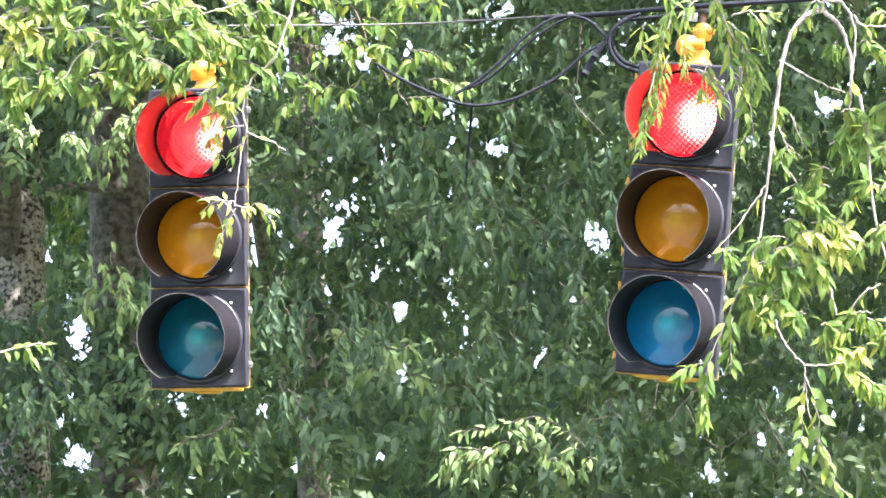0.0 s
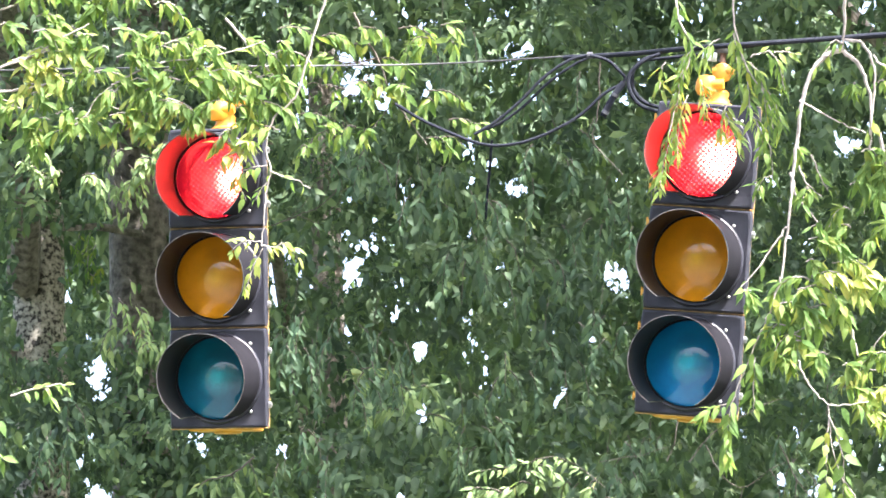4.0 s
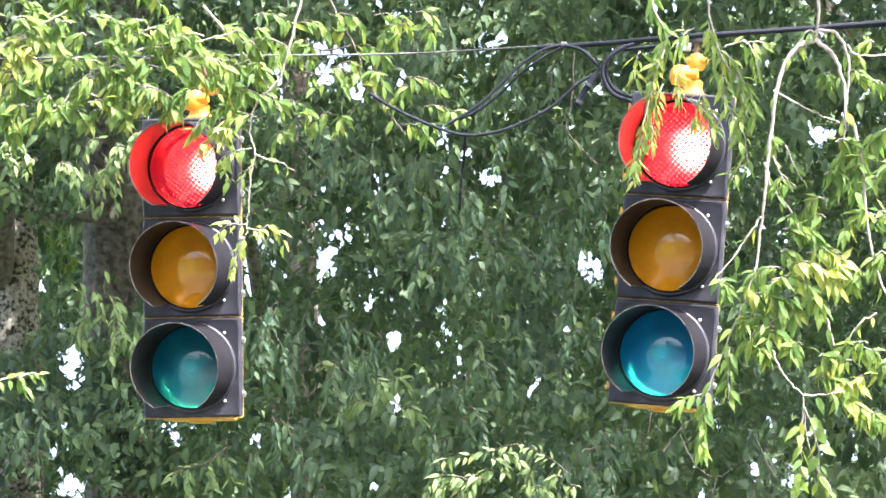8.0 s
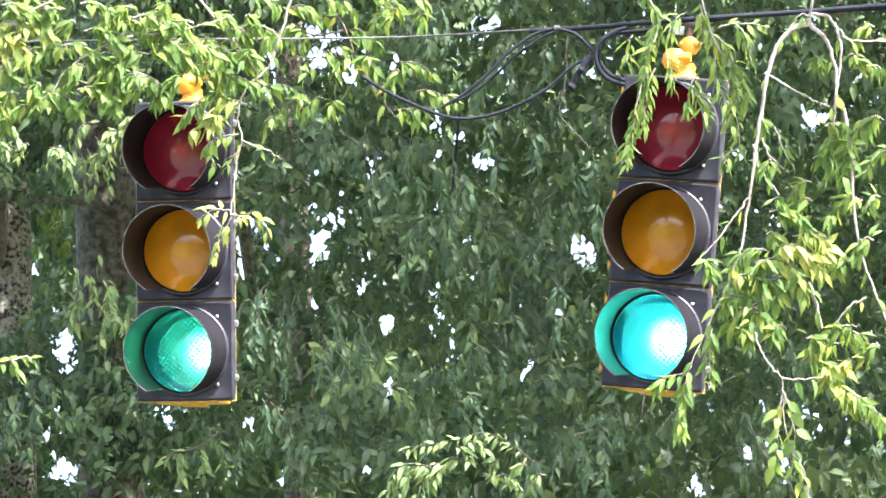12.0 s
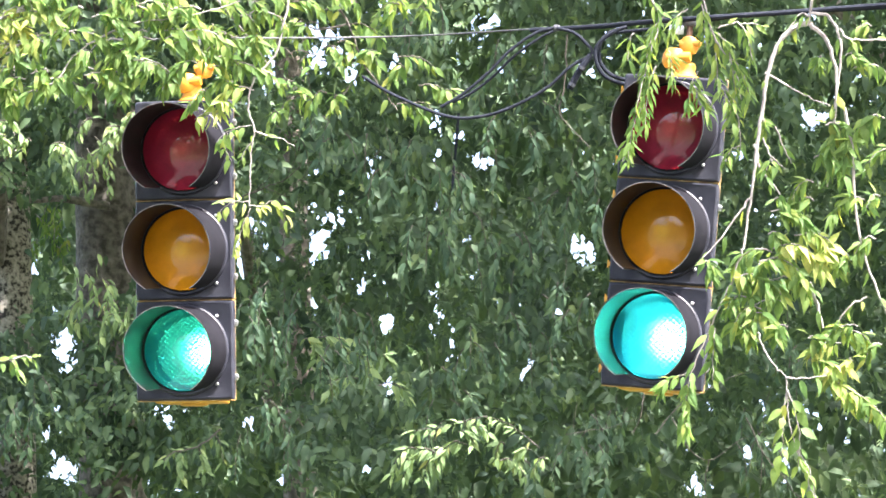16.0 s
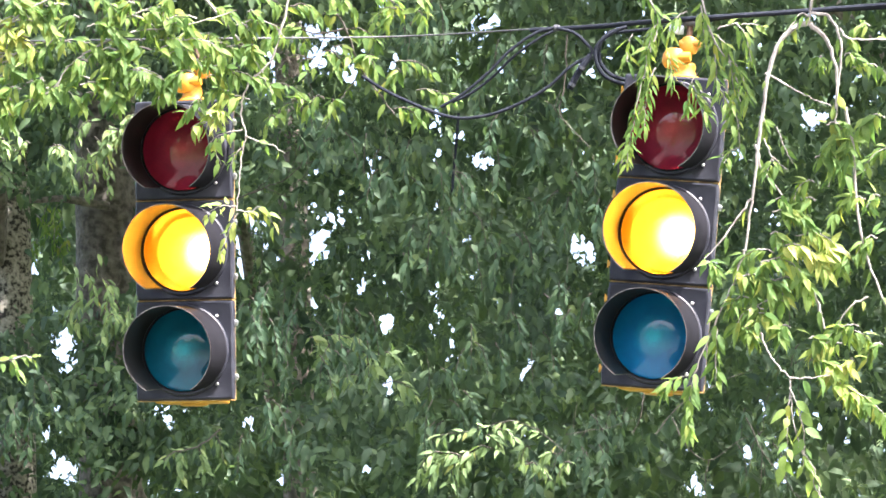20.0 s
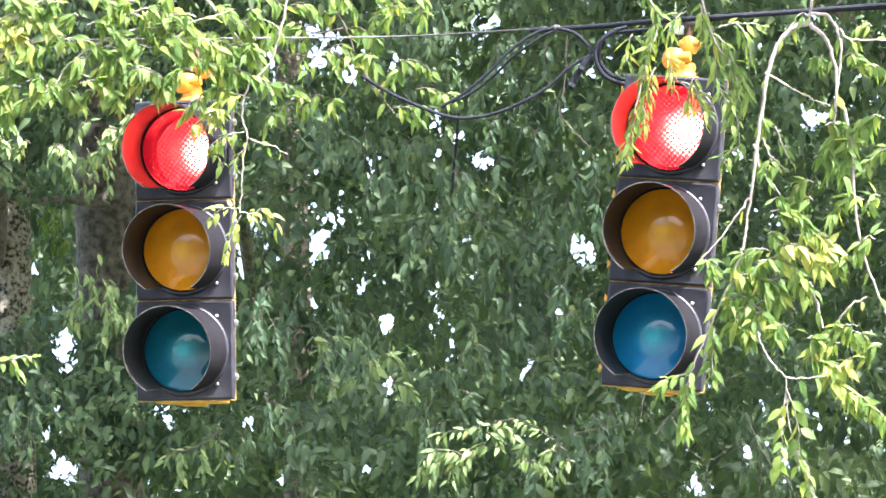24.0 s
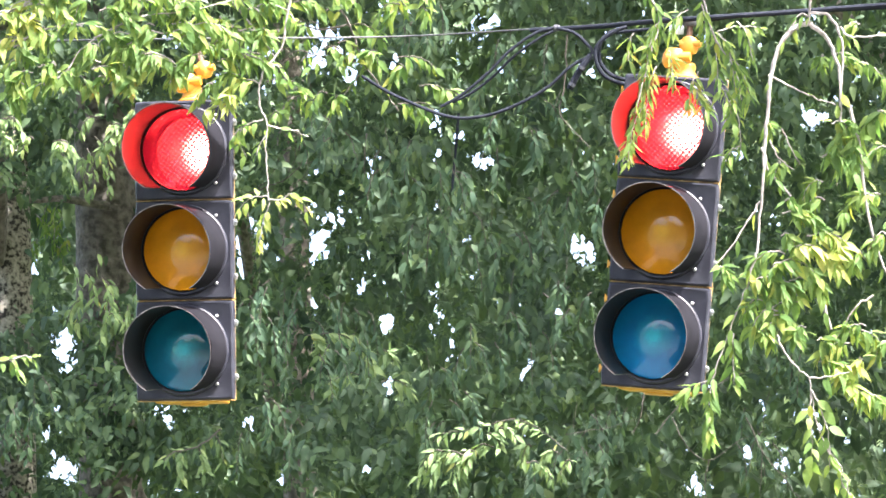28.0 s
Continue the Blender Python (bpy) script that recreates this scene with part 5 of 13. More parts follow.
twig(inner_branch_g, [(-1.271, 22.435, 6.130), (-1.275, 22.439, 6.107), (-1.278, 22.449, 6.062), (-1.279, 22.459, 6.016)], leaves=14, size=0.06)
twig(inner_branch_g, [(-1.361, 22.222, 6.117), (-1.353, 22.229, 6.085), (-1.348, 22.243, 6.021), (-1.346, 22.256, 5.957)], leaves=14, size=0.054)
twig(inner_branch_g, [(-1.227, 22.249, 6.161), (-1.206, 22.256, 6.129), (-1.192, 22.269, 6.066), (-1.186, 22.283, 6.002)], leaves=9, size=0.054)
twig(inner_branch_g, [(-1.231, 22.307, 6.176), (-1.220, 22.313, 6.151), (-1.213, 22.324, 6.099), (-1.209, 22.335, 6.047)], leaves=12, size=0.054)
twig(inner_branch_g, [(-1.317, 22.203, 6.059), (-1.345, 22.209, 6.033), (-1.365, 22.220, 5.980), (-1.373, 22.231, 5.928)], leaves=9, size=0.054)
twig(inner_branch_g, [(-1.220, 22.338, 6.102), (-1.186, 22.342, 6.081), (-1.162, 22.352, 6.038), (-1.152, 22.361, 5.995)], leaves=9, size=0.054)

inner_branch_h = branch((-0.142, 21.551, 7.252), 'branch', 'shaded inner branch with drooping green elm leaves', 'pale')
twig(inner_branch_h, [(-0.131, 21.540, 7.303), (-0.142, 21.574, 7.144), (-0.167, 21.587, 7.083)], leaves=6, thick=0.0011)
twig(inner_branch_h, [(-0.009, 21.530, 7.159), (-0.003, 21.538, 7.124), (0.002, 21.553, 7.054), (0.004, 21.568, 6.984)], leaves=10, size=0.06)
twig(inner_branch_h, [(-0.066, 21.544, 7.141), (-0.064, 21.550, 7.114), (-0.062, 21.562, 7.059), (-0.062, 21.573, 7.004)], leaves=13, size=0.066)
twig(inner_branch_h, [(-0.043, 21.553, 7.185), (-0.049, 21.557, 7.165), (-0.054, 21.565, 7.126), (-0.055, 21.574, 7.086)], leaves=10, size=0.066)
twig(inner_branch_h, [(-0.123, 21.586, 7.104), (-0.130, 21.592, 7.078), (-0.134, 21.603, 7.025), (-0.136, 21.614, 6.972)], leaves=9, size=0.054)
twig(inner_branch_h, [(-0.156, 21.662, 7.100), (-0.147, 21.667, 7.075), (-0.141, 21.678, 7.023), (-0.138, 21.689, 6.972)], leaves=12, size=0.054)
twig(inner_branch_h, [(-0.148, 21.700, 7.164), (-0.150, 21.706, 7.134), (-0.151, 21.719, 7.073), (-0.152, 21.732, 7.013)], leaves=9, size=0.054)

inner_branch_i = branch((0.329, 21.877, 6.943), 'branch', 'shaded inner branch with drooping green elm leaves', 'pale')
twig(inner_branch_i, [(0.294, 21.880, 6.925), (0.329, 21.907, 6.800), (0.316, 21.930, 6.692)], leaves=6, thick=0.0011)
twig(inner_branch_i, [(0.353, 21.845, 6.727), (0.368, 21.851, 6.697), (0.378, 21.863, 6.639), (0.382, 21.876, 6.581)], leaves=9, size=0.066)
twig(inner_branch_i, [(0.410, 22.005, 6.886), (0.440, 22.009, 6.864), (0.462, 22.019, 6.822), (0.471, 22.028, 6.779)], leaves=12, size=0.054)
twig(inner_branch_i, [(0.373, 21.893, 6.741), (0.382, 21.898, 6.718), (0.388, 21.908, 6.673), (0.391, 21.918, 6.627)], leaves=10, size=0.066)
twig(inner_branch_i, [(0.213, 22.035, 6.746), (0.185, 22.041, 6.719), (0.165, 22.052, 6.666), (0.156, 22.063, 6.614)], leaves=9, size=0.066)
twig(inner_branch_i, [(0.220, 21.870, 6.793), (0.201, 21.876, 6.768), (0.187, 21.886, 6.718), (0.181, 21.897, 6.668)], leaves=14, size=0.054)
twig(inner_branch_i, [(0.222, 21.885, 6.658), (0.223, 21.891, 6.629), (0.224, 21.903, 6.570), (0.224, 21.916, 6.512)], leaves=12, size=0.06)

inner_branch_j = branch((0.514, 22.135, 6.772), 'branch', 'shaded inner branch with drooping green elm leaves', 'pale')
twig(inner_branch_j, [(0.553, 22.135, 6.775), (0.514, 22.163, 6.639), (0.533, 22.183, 6.545)], leaves=6, thick=0.0011)
twig(inner_branch_j, [(0.459, 22.102, 6.540), (0.430, 22.107, 6.518), (0.411, 22.116, 6.474), (0.402, 22.125, 6.430)], leaves=14, size=0.054)
twig(inner_branch_j, [(0.530, 22.225, 6.647), (0.545, 22.230, 6.623), (0.555, 22.240, 6.577), (0.560, 22.250, 6.530)], leaves=13, size=0.066)
twig(inner_branch_j, [(0.626, 22.097, 6.502), (0.618, 22.104, 6.467), (0.612, 22.119, 6.397), (0.610, 22.134, 6.328)], leaves=14, size=0.066)
twig(inner_branch_j, [(0.508, 22.256, 6.546), (0.499, 22.264, 6.510), (0.492, 22.279, 6.436), (0.489, 22.295, 6.363)], leaves=13, size=0.066)
twig(inner_branch_j, [(0.603, 22.234, 6.716), (0.609, 22.242, 6.681), (0.613, 22.256, 6.613), (0.614, 22.271, 6.544)], leaves=14, size=0.06)
twig(inner_branch_j, [(0.510, 22.295, 6.572), (0.531, 22.300, 6.551), (0.546, 22.309, 6.508), (0.552, 22.318, 6.464)], leaves=10, size=0.06)

inner_branch_k = branch((0.491, 22.269, 6.266), 'branch', 'shaded inner branch with drooping green elm leaves', 'pale')
twig(inner_branch_k, [(0.505, 22.262, 6.298), (0.491, 22.297, 6.132), (0.494, 22.317, 6.039)], leaves=6, thick=0.0011)
twig(inner_branch_k, [(0.603, 22.306, 6.159), (0.574, 22.313, 6.127), (0.554, 22.327, 6.061), (0.546, 22.341, 5.996)], leaves=13, size=0.066)
twig(inner_branch_k, [(0.515, 22.345, 6.193), (0.495, 22.349, 6.172), (0.480, 22.358, 6.129), (0.474, 22.368, 6.087)], leaves=14, size=0.054)
twig(inner_branch_k, [(0.406, 22.426, 6.026), (0.428, 22.432, 5.997), (0.444, 22.444, 5.939), (0.451, 22.457, 5.880)], leaves=9, size=0.054)
twig(inner_branch_k, [(0.519, 22.300, 6.091), (0.487, 22.307, 6.058), (0.463, 22.321, 5.991), (0.454, 22.335, 5.925)], leaves=9, size=0.054)
twig(inner_branch_k, [(0.411, 22.332, 6.163), (0.438, 22.339, 6.130), (0.457, 22.353, 6.063), (0.465, 22.367, 5.996)], leaves=12, size=0.06)
twig(inner_branch_k, [(0.468, 22.224, 6.188), (0.468, 22.229, 6.167), (0.467, 22.237, 6.124), (0.467, 22.246, 6.082)], leaves=14, size=0.066)

inner_branch_l = branch((0.504, 21.962, 5.632), 'branch', 'shaded inner branch with drooping green elm leaves', 'pale')
twig(inner_branch_l, [(0.529, 21.959, 5.648), (0.504, 21.988, 5.511), (0.452, 22.004, 5.435)], leaves=6, thick=0.0011)
twig(inner_branch_l, [(0.313, 22.131, 5.458), (0.342, 22.136, 5.433), (0.362, 22.146, 5.384), (0.371, 22.157, 5.334)], leaves=13, size=0.066)
twig(inner_branch_l, [(0.468, 21.970, 5.457), (0.448, 21.975, 5.433), (0.435, 21.985, 5.384), (0.429, 21.996, 5.335)], leaves=9, size=0.054)
twig(inner_branch_l, [(0.551, 22.124, 5.500), (0.561, 22.130, 5.469), (0.568, 22.143, 5.408), (0.570, 22.156, 5.347)], leaves=12, size=0.054)
twig(inner_branch_l, [(0.615, 21.909, 5.473), (0.629, 21.917, 5.437), (0.638, 21.932, 5.366), (0.642, 21.947, 5.294)], leaves=12, size=0.066)
twig(inner_branch_l, [(0.559, 21.900, 5.442), (0.569, 21.904, 5.423), (0.576, 21.913, 5.383), (0.578, 21.921, 5.344)], leaves=14, size=0.054)
twig(inner_branch_l, [(0.402, 22.026, 5.448), (0.376, 22.034, 5.412), (0.358, 22.050, 5.338), (0.350, 22.065, 5.265)], leaves=12, size=0.066)

inner_branch_m = branch((-0.418, 22.268, 6.219), 'branch', 'shaded inner branch with drooping green elm leaves', 'pale')
twig(inner_branch_m, [(-0.395, 22.260, 6.256), (-0.418, 22.292, 6.108), (-0.356, 22.305, 6.046)], leaves=6, thick=0.0011)
twig(inner_branch_m, [(-0.290, 22.161, 6.052), (-0.272, 22.168, 6.018), (-0.260, 22.183, 5.950), (-0.255, 22.197, 5.882)], leaves=10, size=0.06)
twig(inner_branch_m, [(-0.472, 22.187, 6.127), (-0.439, 22.194, 6.096), (-0.417, 22.207, 6.035), (-0.407, 22.220, 5.974)], leaves=12, size=0.054)
twig(inner_branch_m, [(-0.512, 22.424, 6.070), (-0.481, 22.431, 6.037), (-0.459, 22.444, 5.973), (-0.450, 22.458, 5.908)], leaves=9, size=0.066)
twig(inner_branch_m, [(-0.353, 22.264, 6.086), (-0.330, 22.268, 6.064), (-0.313, 22.277, 6.020), (-0.306, 22.287, 5.977)], leaves=10, size=0.054)
twig(inner_branch_m, [(-0.387, 22.365, 6.135), (-0.400, 22.371, 6.108), (-0.408, 22.383, 6.052), (-0.412, 22.395, 5.996)], leaves=13, size=0.054)
twig(inner_branch_m, [(-0.569, 22.407, 6.201), (-0.588, 22.412, 6.177), (-0.602, 22.422, 6.128), (-0.607, 22.433, 6.079)], leaves=14, size=0.054)

# lightened by the half-lit leaf colour as well
inner_branch_n = branch((-1.494, 22.236, 6.842), 'branch', 'shaded inner branch with drooping green elm leaves', 'mid')
twig(inner_branch_n, [(-1.505, 22.227, 6.883), (-1.494, 22.260, 6.731), (-1.445, 22.273, 6.668)], leaves=6, thick=0.0011)
twig(inner_branch_n, [(-1.572, 22.162, 6.745), (-1.539, 22.167, 6.722), (-1.516, 22.177, 6.674), (-1.506, 22.187, 6.626)], leaves=9, size=0.054)
twig(inner_branch_n, [(-1.410, 22.353, 6.725), (-1.380, 22.359, 6.696), (-1.359, 22.372, 6.638), (-1.350, 22.384, 6.579)], leaves=9, size=0.06)
twig(inner_branch_n, [(-1.402, 22.102, 6.762), (-1.368, 22.108, 6.731), (-1.344, 22.121, 6.670), (-1.334, 22.135, 6.608)], leaves=12, size=0.06)
twig(inner_branch_n, [(-1.432, 22.143, 6.724), (-1.416, 22.151, 6.688), (-1.404, 22.166, 6.615), (-1.399, 22.182, 6.542)], leaves=13, size=0.054)
twig(inner_branch_n, [(-1.543, 22.166, 6.711), (-1.516, 22.172, 6.682), (-1.498, 22.185, 6.625), (-1.489, 22.197, 6.568)], leaves=14, size=0.054)
twig(inner_branch_n, [(-1.461, 22.243, 6.722), (-1.454, 22.250, 6.689), (-1.449, 22.264, 6.623), (-1.447, 22.278, 6.556)], leaves=9, size=0.06)

inner_branch_o = branch((-0.055, 22.344, 6.586), 'branch', 'shaded inner branch with drooping green elm leaves', 'pale')
twig(inner_branch_o, [(-0.085, 22.348, 6.567), (-0.055, 22.373, 6.451), (-0.090, 22.393, 6.357)], leaves=6, thick=0.0011)
twig(inner_branch_o, [(-0.114, 22.327, 6.446), (-0.126, 22.333, 6.415), (-0.135, 22.347, 6.352), (-0.139, 22.360, 6.289)], leaves=10, size=0.066)
twig(inner_branch_o, [(-0.007, 22.329, 6.419), (0.025, 22.337, 6.382), (0.047, 22.353, 6.309), (0.056, 22.368, 6.235)], leaves=12, size=0.066)
twig(inner_branch_o, [(-0.045, 22.369, 6.428), (-0.054, 22.377, 6.392), (-0.060, 22.392, 6.321), (-0.063, 22.407, 6.250)], leaves=10, size=0.06)
twig(inner_branch_o, [(-0.160, 22.457, 6.361), (-0.153, 22.465, 6.323), (-0.149, 22.481, 6.247), (-0.147, 22.497, 6.171)], leaves=10, size=0.066)
twig(inner_branch_o, [(-0.028, 22.482, 6.577), (-0.006, 22.489, 6.541), (0.009, 22.505, 6.469), (0.016, 22.520, 6.397)], leaves=9, size=0.066)
twig(inner_branch_o, [(0.023, 22.374, 6.413), (0.026, 22.379, 6.389), (0.028, 22.389, 6.339), (0.029, 22.400, 6.289)], leaves=9, size=0.06)

inner_branch_p = branch((-0.638, 22.022, 6.076), 'branch', 'shaded inner branch with drooping green elm leaves', 'pale')
twig(inner_branch_p, [(-0.629, 22.012, 6.121), (-0.638, 22.050, 5.945), (-0.636, 22.070, 5.852)], leaves=6, thick=0.0011)
twig(inner_branch_p, [(-0.580, 21.985, 6.028), (-0.604, 21.993, 5.993), (-0.621, 22.008, 5.921), (-0.628, 22.023, 5.849)], leaves=9, size=0.054)
twig(inner_branch_p, [(-0.617, 22.159, 5.851), (-0.627, 22.164, 5.827), (-0.633, 22.173, 5.781), (-0.636, 22.183, 5.734)], leaves=9, size=0.06)
twig(inner_branch_p, [(-0.745, 22.101, 6.018), (-0.733, 22.105, 5.994), (-0.725, 22.115, 5.948), (-0.721, 22.125, 5.901)], leaves=10, size=0.054)
twig(inner_branch_p, [(-0.583, 22.036, 6.034), (-0.610, 22.044, 5.999), (-0.630, 22.059, 5.928), (-0.638, 22.074, 5.857)], leaves=12, size=0.066)
twig(inner_branch_p, [(-0.657, 22.088, 6.042), (-0.647, 22.095, 6.010), (-0.641, 22.109, 5.947), (-0.638, 22.122, 5.884)], leaves=10, size=0.066)
twig(inner_branch_p, [(-0.735, 21.979, 6.027), (-0.759, 21.986, 5.990), (-0.776, 22.002, 5.917), (-0.783, 22.018, 5.844)], leaves=9, size=0.066)

inner_branch_q = branch((-0.054, 21.985, 5.841), 'branch', 'shaded inner branch with drooping green elm leaves', 'pale')
twig(inner_branch_q, [(-0.072, 21.979, 5.870), (-0.054, 22.013, 5.709), (-0.095, 22.033, 5.617)], leaves=6, thick=0.0011)
twig(inner_branch_q, [(-0.016, 22.036, 5.808), (0.015, 22.041, 5.785), (0.036, 22.051, 5.740), (0.045, 22.060, 5.695)], leaves=12, size=0.066)
twig(inner_branch_q, [(0.020, 22.007, 5.674), (0.051, 22.012, 5.652), (0.073, 22.022, 5.607), (0.082, 22.031, 5.562)], leaves=12, size=0.066)
twig(inner_branch_q, [(0.076, 21.873, 5.683), (0.108, 21.881, 5.646), (0.131, 21.897, 5.572), (0.140, 21.912, 5.499)], leaves=14, size=0.066)
twig(inner_branch_q, [(-0.038, 22.068, 5.593), (-0.054, 22.074, 5.563), (-0.065, 22.087, 5.503), (-0.070, 22.100, 5.443)], leaves=14, size=0.066)
twig(inner_branch_q, [(-0.001, 22.099, 5.604), (-0.024, 22.103, 5.582), (-0.039, 22.113, 5.537), (-0.046, 22.123, 5.491)], leaves=12, size=0.06)
twig(inner_branch_q, [(-0.045, 21.902, 5.649), (-0.060, 21.910, 5.614), (-0.071, 21.925, 5.545), (-0.075, 21.939, 5.476)], leaves=10, size=0.06)

inner_branch_r = branch((0.259, 21.652, 7.118), 'branch', 'shaded inner branch with drooping green elm leaves', 'pale')
twig(inner_branch_r, [(0.272, 21.653, 7.113), (0.259, 21.678, 6.997), (0.252, 21.694, 6.921)], leaves=6, thick=0.0011)
twig(inner_branch_r, [(0.408, 21.723, 7.048), (0.410, 21.728, 7.028), (0.411, 21.736, 6.987), (0.411, 21.745, 6.946)], leaves=9, size=0.066)
twig(inner_branch_r, [(0.159, 21.734, 6.925), (0.150, 21.740, 6.894), (0.144, 21.753, 6.832), (0.142, 21.767, 6.770)], leaves=13, size=0.054)
twig(inner_branch_r, [(0.398, 21.583, 6.988), (0.398, 21.588, 6.962), (0.398, 21.599, 6.911), (0.399, 21.610, 6.860)], leaves=9, size=0.054)
twig(inner_branch_r, [(0.229, 21.592, 6.998), (0.206, 21.599, 6.967), (0.191, 21.612, 6.904), (0.184, 21.626, 6.841)], leaves=9, size=0.066)
twig(inner_branch_r, [(0.218, 21.561, 6.967), (0.244, 21.565, 6.945), (0.261, 21.574, 6.901), (0.269, 21.584, 6.857)], leaves=12, size=0.06)
twig(inner_branch_r, [(0.220, 21.547, 7.024), (0.210, 21.553, 6.994), (0.203, 21.566, 6.935), (0.200, 21.578, 6.876)], leaves=14, size=0.066)

inner_branch_s = branch((1.368, 21.770, 6.003), 'branch', 'shaded inner branch with drooping green elm leaves', 'pale')
twig(inner_branch_s, [(1.364, 21.765, 6.026), (1.368, 21.795, 5.883), (1.395, 21.811, 5.807)], leaves=6, thick=0.0011)
twig(inner_branch_s, [(1.256, 21.725, 5.950), (1.231, 21.731, 5.923), (1.214, 21.742, 5.869), (1.207, 21.754, 5.815)], leaves=12, size=0.06)
twig(inner_branch_s, [(1.421, 21.924, 5.829), (1.414, 21.931, 5.793), (1.409, 21.946, 5.722), (1.407, 21.961, 5.651)], leaves=9, size=0.06)
twig(inner_branch_s, [(1.498, 21.831, 5.823), (1.512, 21.837, 5.796), (1.521, 21.849, 5.741), (1.526, 21.860, 5.687)], leaves=12, size=0.054)
twig(inner_branch_s, [(1.408, 21.924, 5.822), (1.393, 21.930, 5.796), (1.383, 21.940, 5.745), (1.379, 21.951, 5.694)], leaves=9, size=0.066)
twig(inner_branch_s, [(1.410, 21.913, 5.871), (1.392, 21.918, 5.848), (1.380, 21.928, 5.802), (1.375, 21.938, 5.757)], leaves=13, size=0.054)
twig(inner_branch_s, [(1.336, 21.900, 5.920), (1.330, 21.907, 5.885), (1.327, 21.921, 5.816), (1.325, 21.936, 5.748)], leaves=9, size=0.06)

inner_branch_t = branch((1.258, 21.863, 5.658), 'branch', 'shaded inner branch with drooping green elm leaves', 'pale')
twig(inner_branch_t, [(1.283, 21.858, 5.678), (1.258, 21.888, 5.539), (1.288, 21.904, 5.463)], leaves=6, thick=0.0011)
twig(inner_branch_t, [(1.197, 22.013, 5.635), (1.188, 22.018, 5.610), (1.181, 22.029, 5.562), (1.179, 22.039, 5.513)], leaves=14, size=0.066)
twig(inner_branch_t, [(1.253, 21.885, 5.518), (1.229, 21.891, 5.490), (1.212, 21.903, 5.434), (1.204, 21.915, 5.378)], leaves=13, size=0.066)
twig(inner_branch_t, [(1.301, 21.989, 5.492), (1.331, 21.997, 5.455), (1.352, 22.012, 5.382), (1.361, 22.028, 5.309)], leaves=9, size=0.066)
twig(inner_branch_t, [(1.244, 21.994, 5.539), (1.257, 22.001, 5.504), (1.266, 22.016, 5.434), (1.270, 22.031, 5.364)], leaves=14, size=0.054)
twig(inner_branch_t, [(1.250, 21.976, 5.517), (1.255, 21.981, 5.495), (1.258, 21.990, 5.451), (1.260, 21.999, 5.407)], leaves=9, size=0.054)
twig(inner_branch_t, [(1.153, 21.951, 5.486), (1.176, 21.957, 5.456), (1.192, 21.970, 5.397), (1.199, 21.982, 5.337)], leaves=12, size=0.054)

inner_branch_u = branch((-0.679, 21.959, 5.722), 'branch', 'shaded inner branch with drooping green elm leaves', 'pale')
twig(inner_branch_u, [(-0.710, 21.950, 5.764), (-0.679, 21.984, 5.602), (-0.707, 22.001, 5.525)], leaves=6, thick=0.0011)
twig(inner_branch_u, [(-0.689, 22.090, 5.614), (-0.686, 22.095, 5.591), (-0.684, 22.105, 5.546), (-0.684, 22.114, 5.500)], leaves=10, size=0.054)
twig(inner_branch_u, [(-0.673, 21.902, 5.650), (-0.643, 21.908, 5.621), (-0.622, 21.920, 5.565), (-0.613, 21.932, 5.508)], leaves=12, size=0.06)
twig(inner_branch_u, [(-0.702, 21.896, 5.660), (-0.685, 21.903, 5.625), (-0.673, 21.918, 5.554), (-0.668, 21.933, 5.483)], leaves=9, size=0.066)
twig(inner_branch_u, [(-0.784, 21.913, 5.515), (-0.795, 21.920, 5.483), (-0.803, 21.933, 5.419), (-0.806, 21.947, 5.355)], leaves=13, size=0.054)
twig(inner_branch_u, [(-0.749, 22.050, 5.616), (-0.756, 22.055, 5.595), (-0.762, 22.064, 5.553), (-0.764, 22.073, 5.511)], leaves=9, size=0.054)
twig(inner_branch_u, [(-0.589, 21.888, 5.543), (-0.594, 21.895, 5.509), (-0.597, 21.909, 5.441), (-0.599, 21.924, 5.374)], leaves=9, size=0.054)

inner_branch_v = branch((-1.628, 22.092, 5.838), 'branch', 'shaded inner branch with drooping green elm leaves', 'pale')
twig(inner_branch_v, [(-1.626, 22.079, 5.898), (-1.628, 22.117, 5.717), (-1.631, 22.134, 5.640)], leaves=6, thick=0.0011)
twig(inner_branch_v, [(-1.646, 22.157, 5.633), (-1.650, 22.164, 5.598), (-1.653, 22.179, 5.528), (-1.655, 22.194, 5.458)], leaves=12, size=0.06)
twig(inner_branch_v, [(-1.691, 22.129, 5.680), (-1.703, 22.136, 5.648), (-1.711, 22.150, 5.584), (-1.714, 22.163, 5.520)], leaves=9, size=0.054)
twig(inner_branch_v, [(-1.716, 22.180, 5.640), (-1.739, 22.187, 5.606), (-1.755, 22.201, 5.539), (-1.762, 22.216, 5.472)], leaves=14, size=0.054)
twig(inner_branch_v, [(-1.588, 21.966, 5.753), (-1.562, 21.972, 5.723), (-1.544, 21.985, 5.665), (-1.536, 21.997, 5.607)], leaves=9, size=0.06)
twig(inner_branch_v, [(-1.633, 22.204, 5.697), (-1.623, 22.208, 5.677), (-1.616, 22.217, 5.637), (-1.613, 22.225, 5.597)], leaves=12, size=0.054)
twig(inner_branch_v, [(-1.703, 22.013, 5.634), (-1.698, 22.018, 5.610), (-1.694, 22.028, 5.561), (-1.692, 22.039, 5.512)], leaves=12, size=0.054)

inner_branch_w = branch((-0.720, 21.726, 6.198), 'branch', 'shaded inner branch with drooping green elm leaves', 'pale')
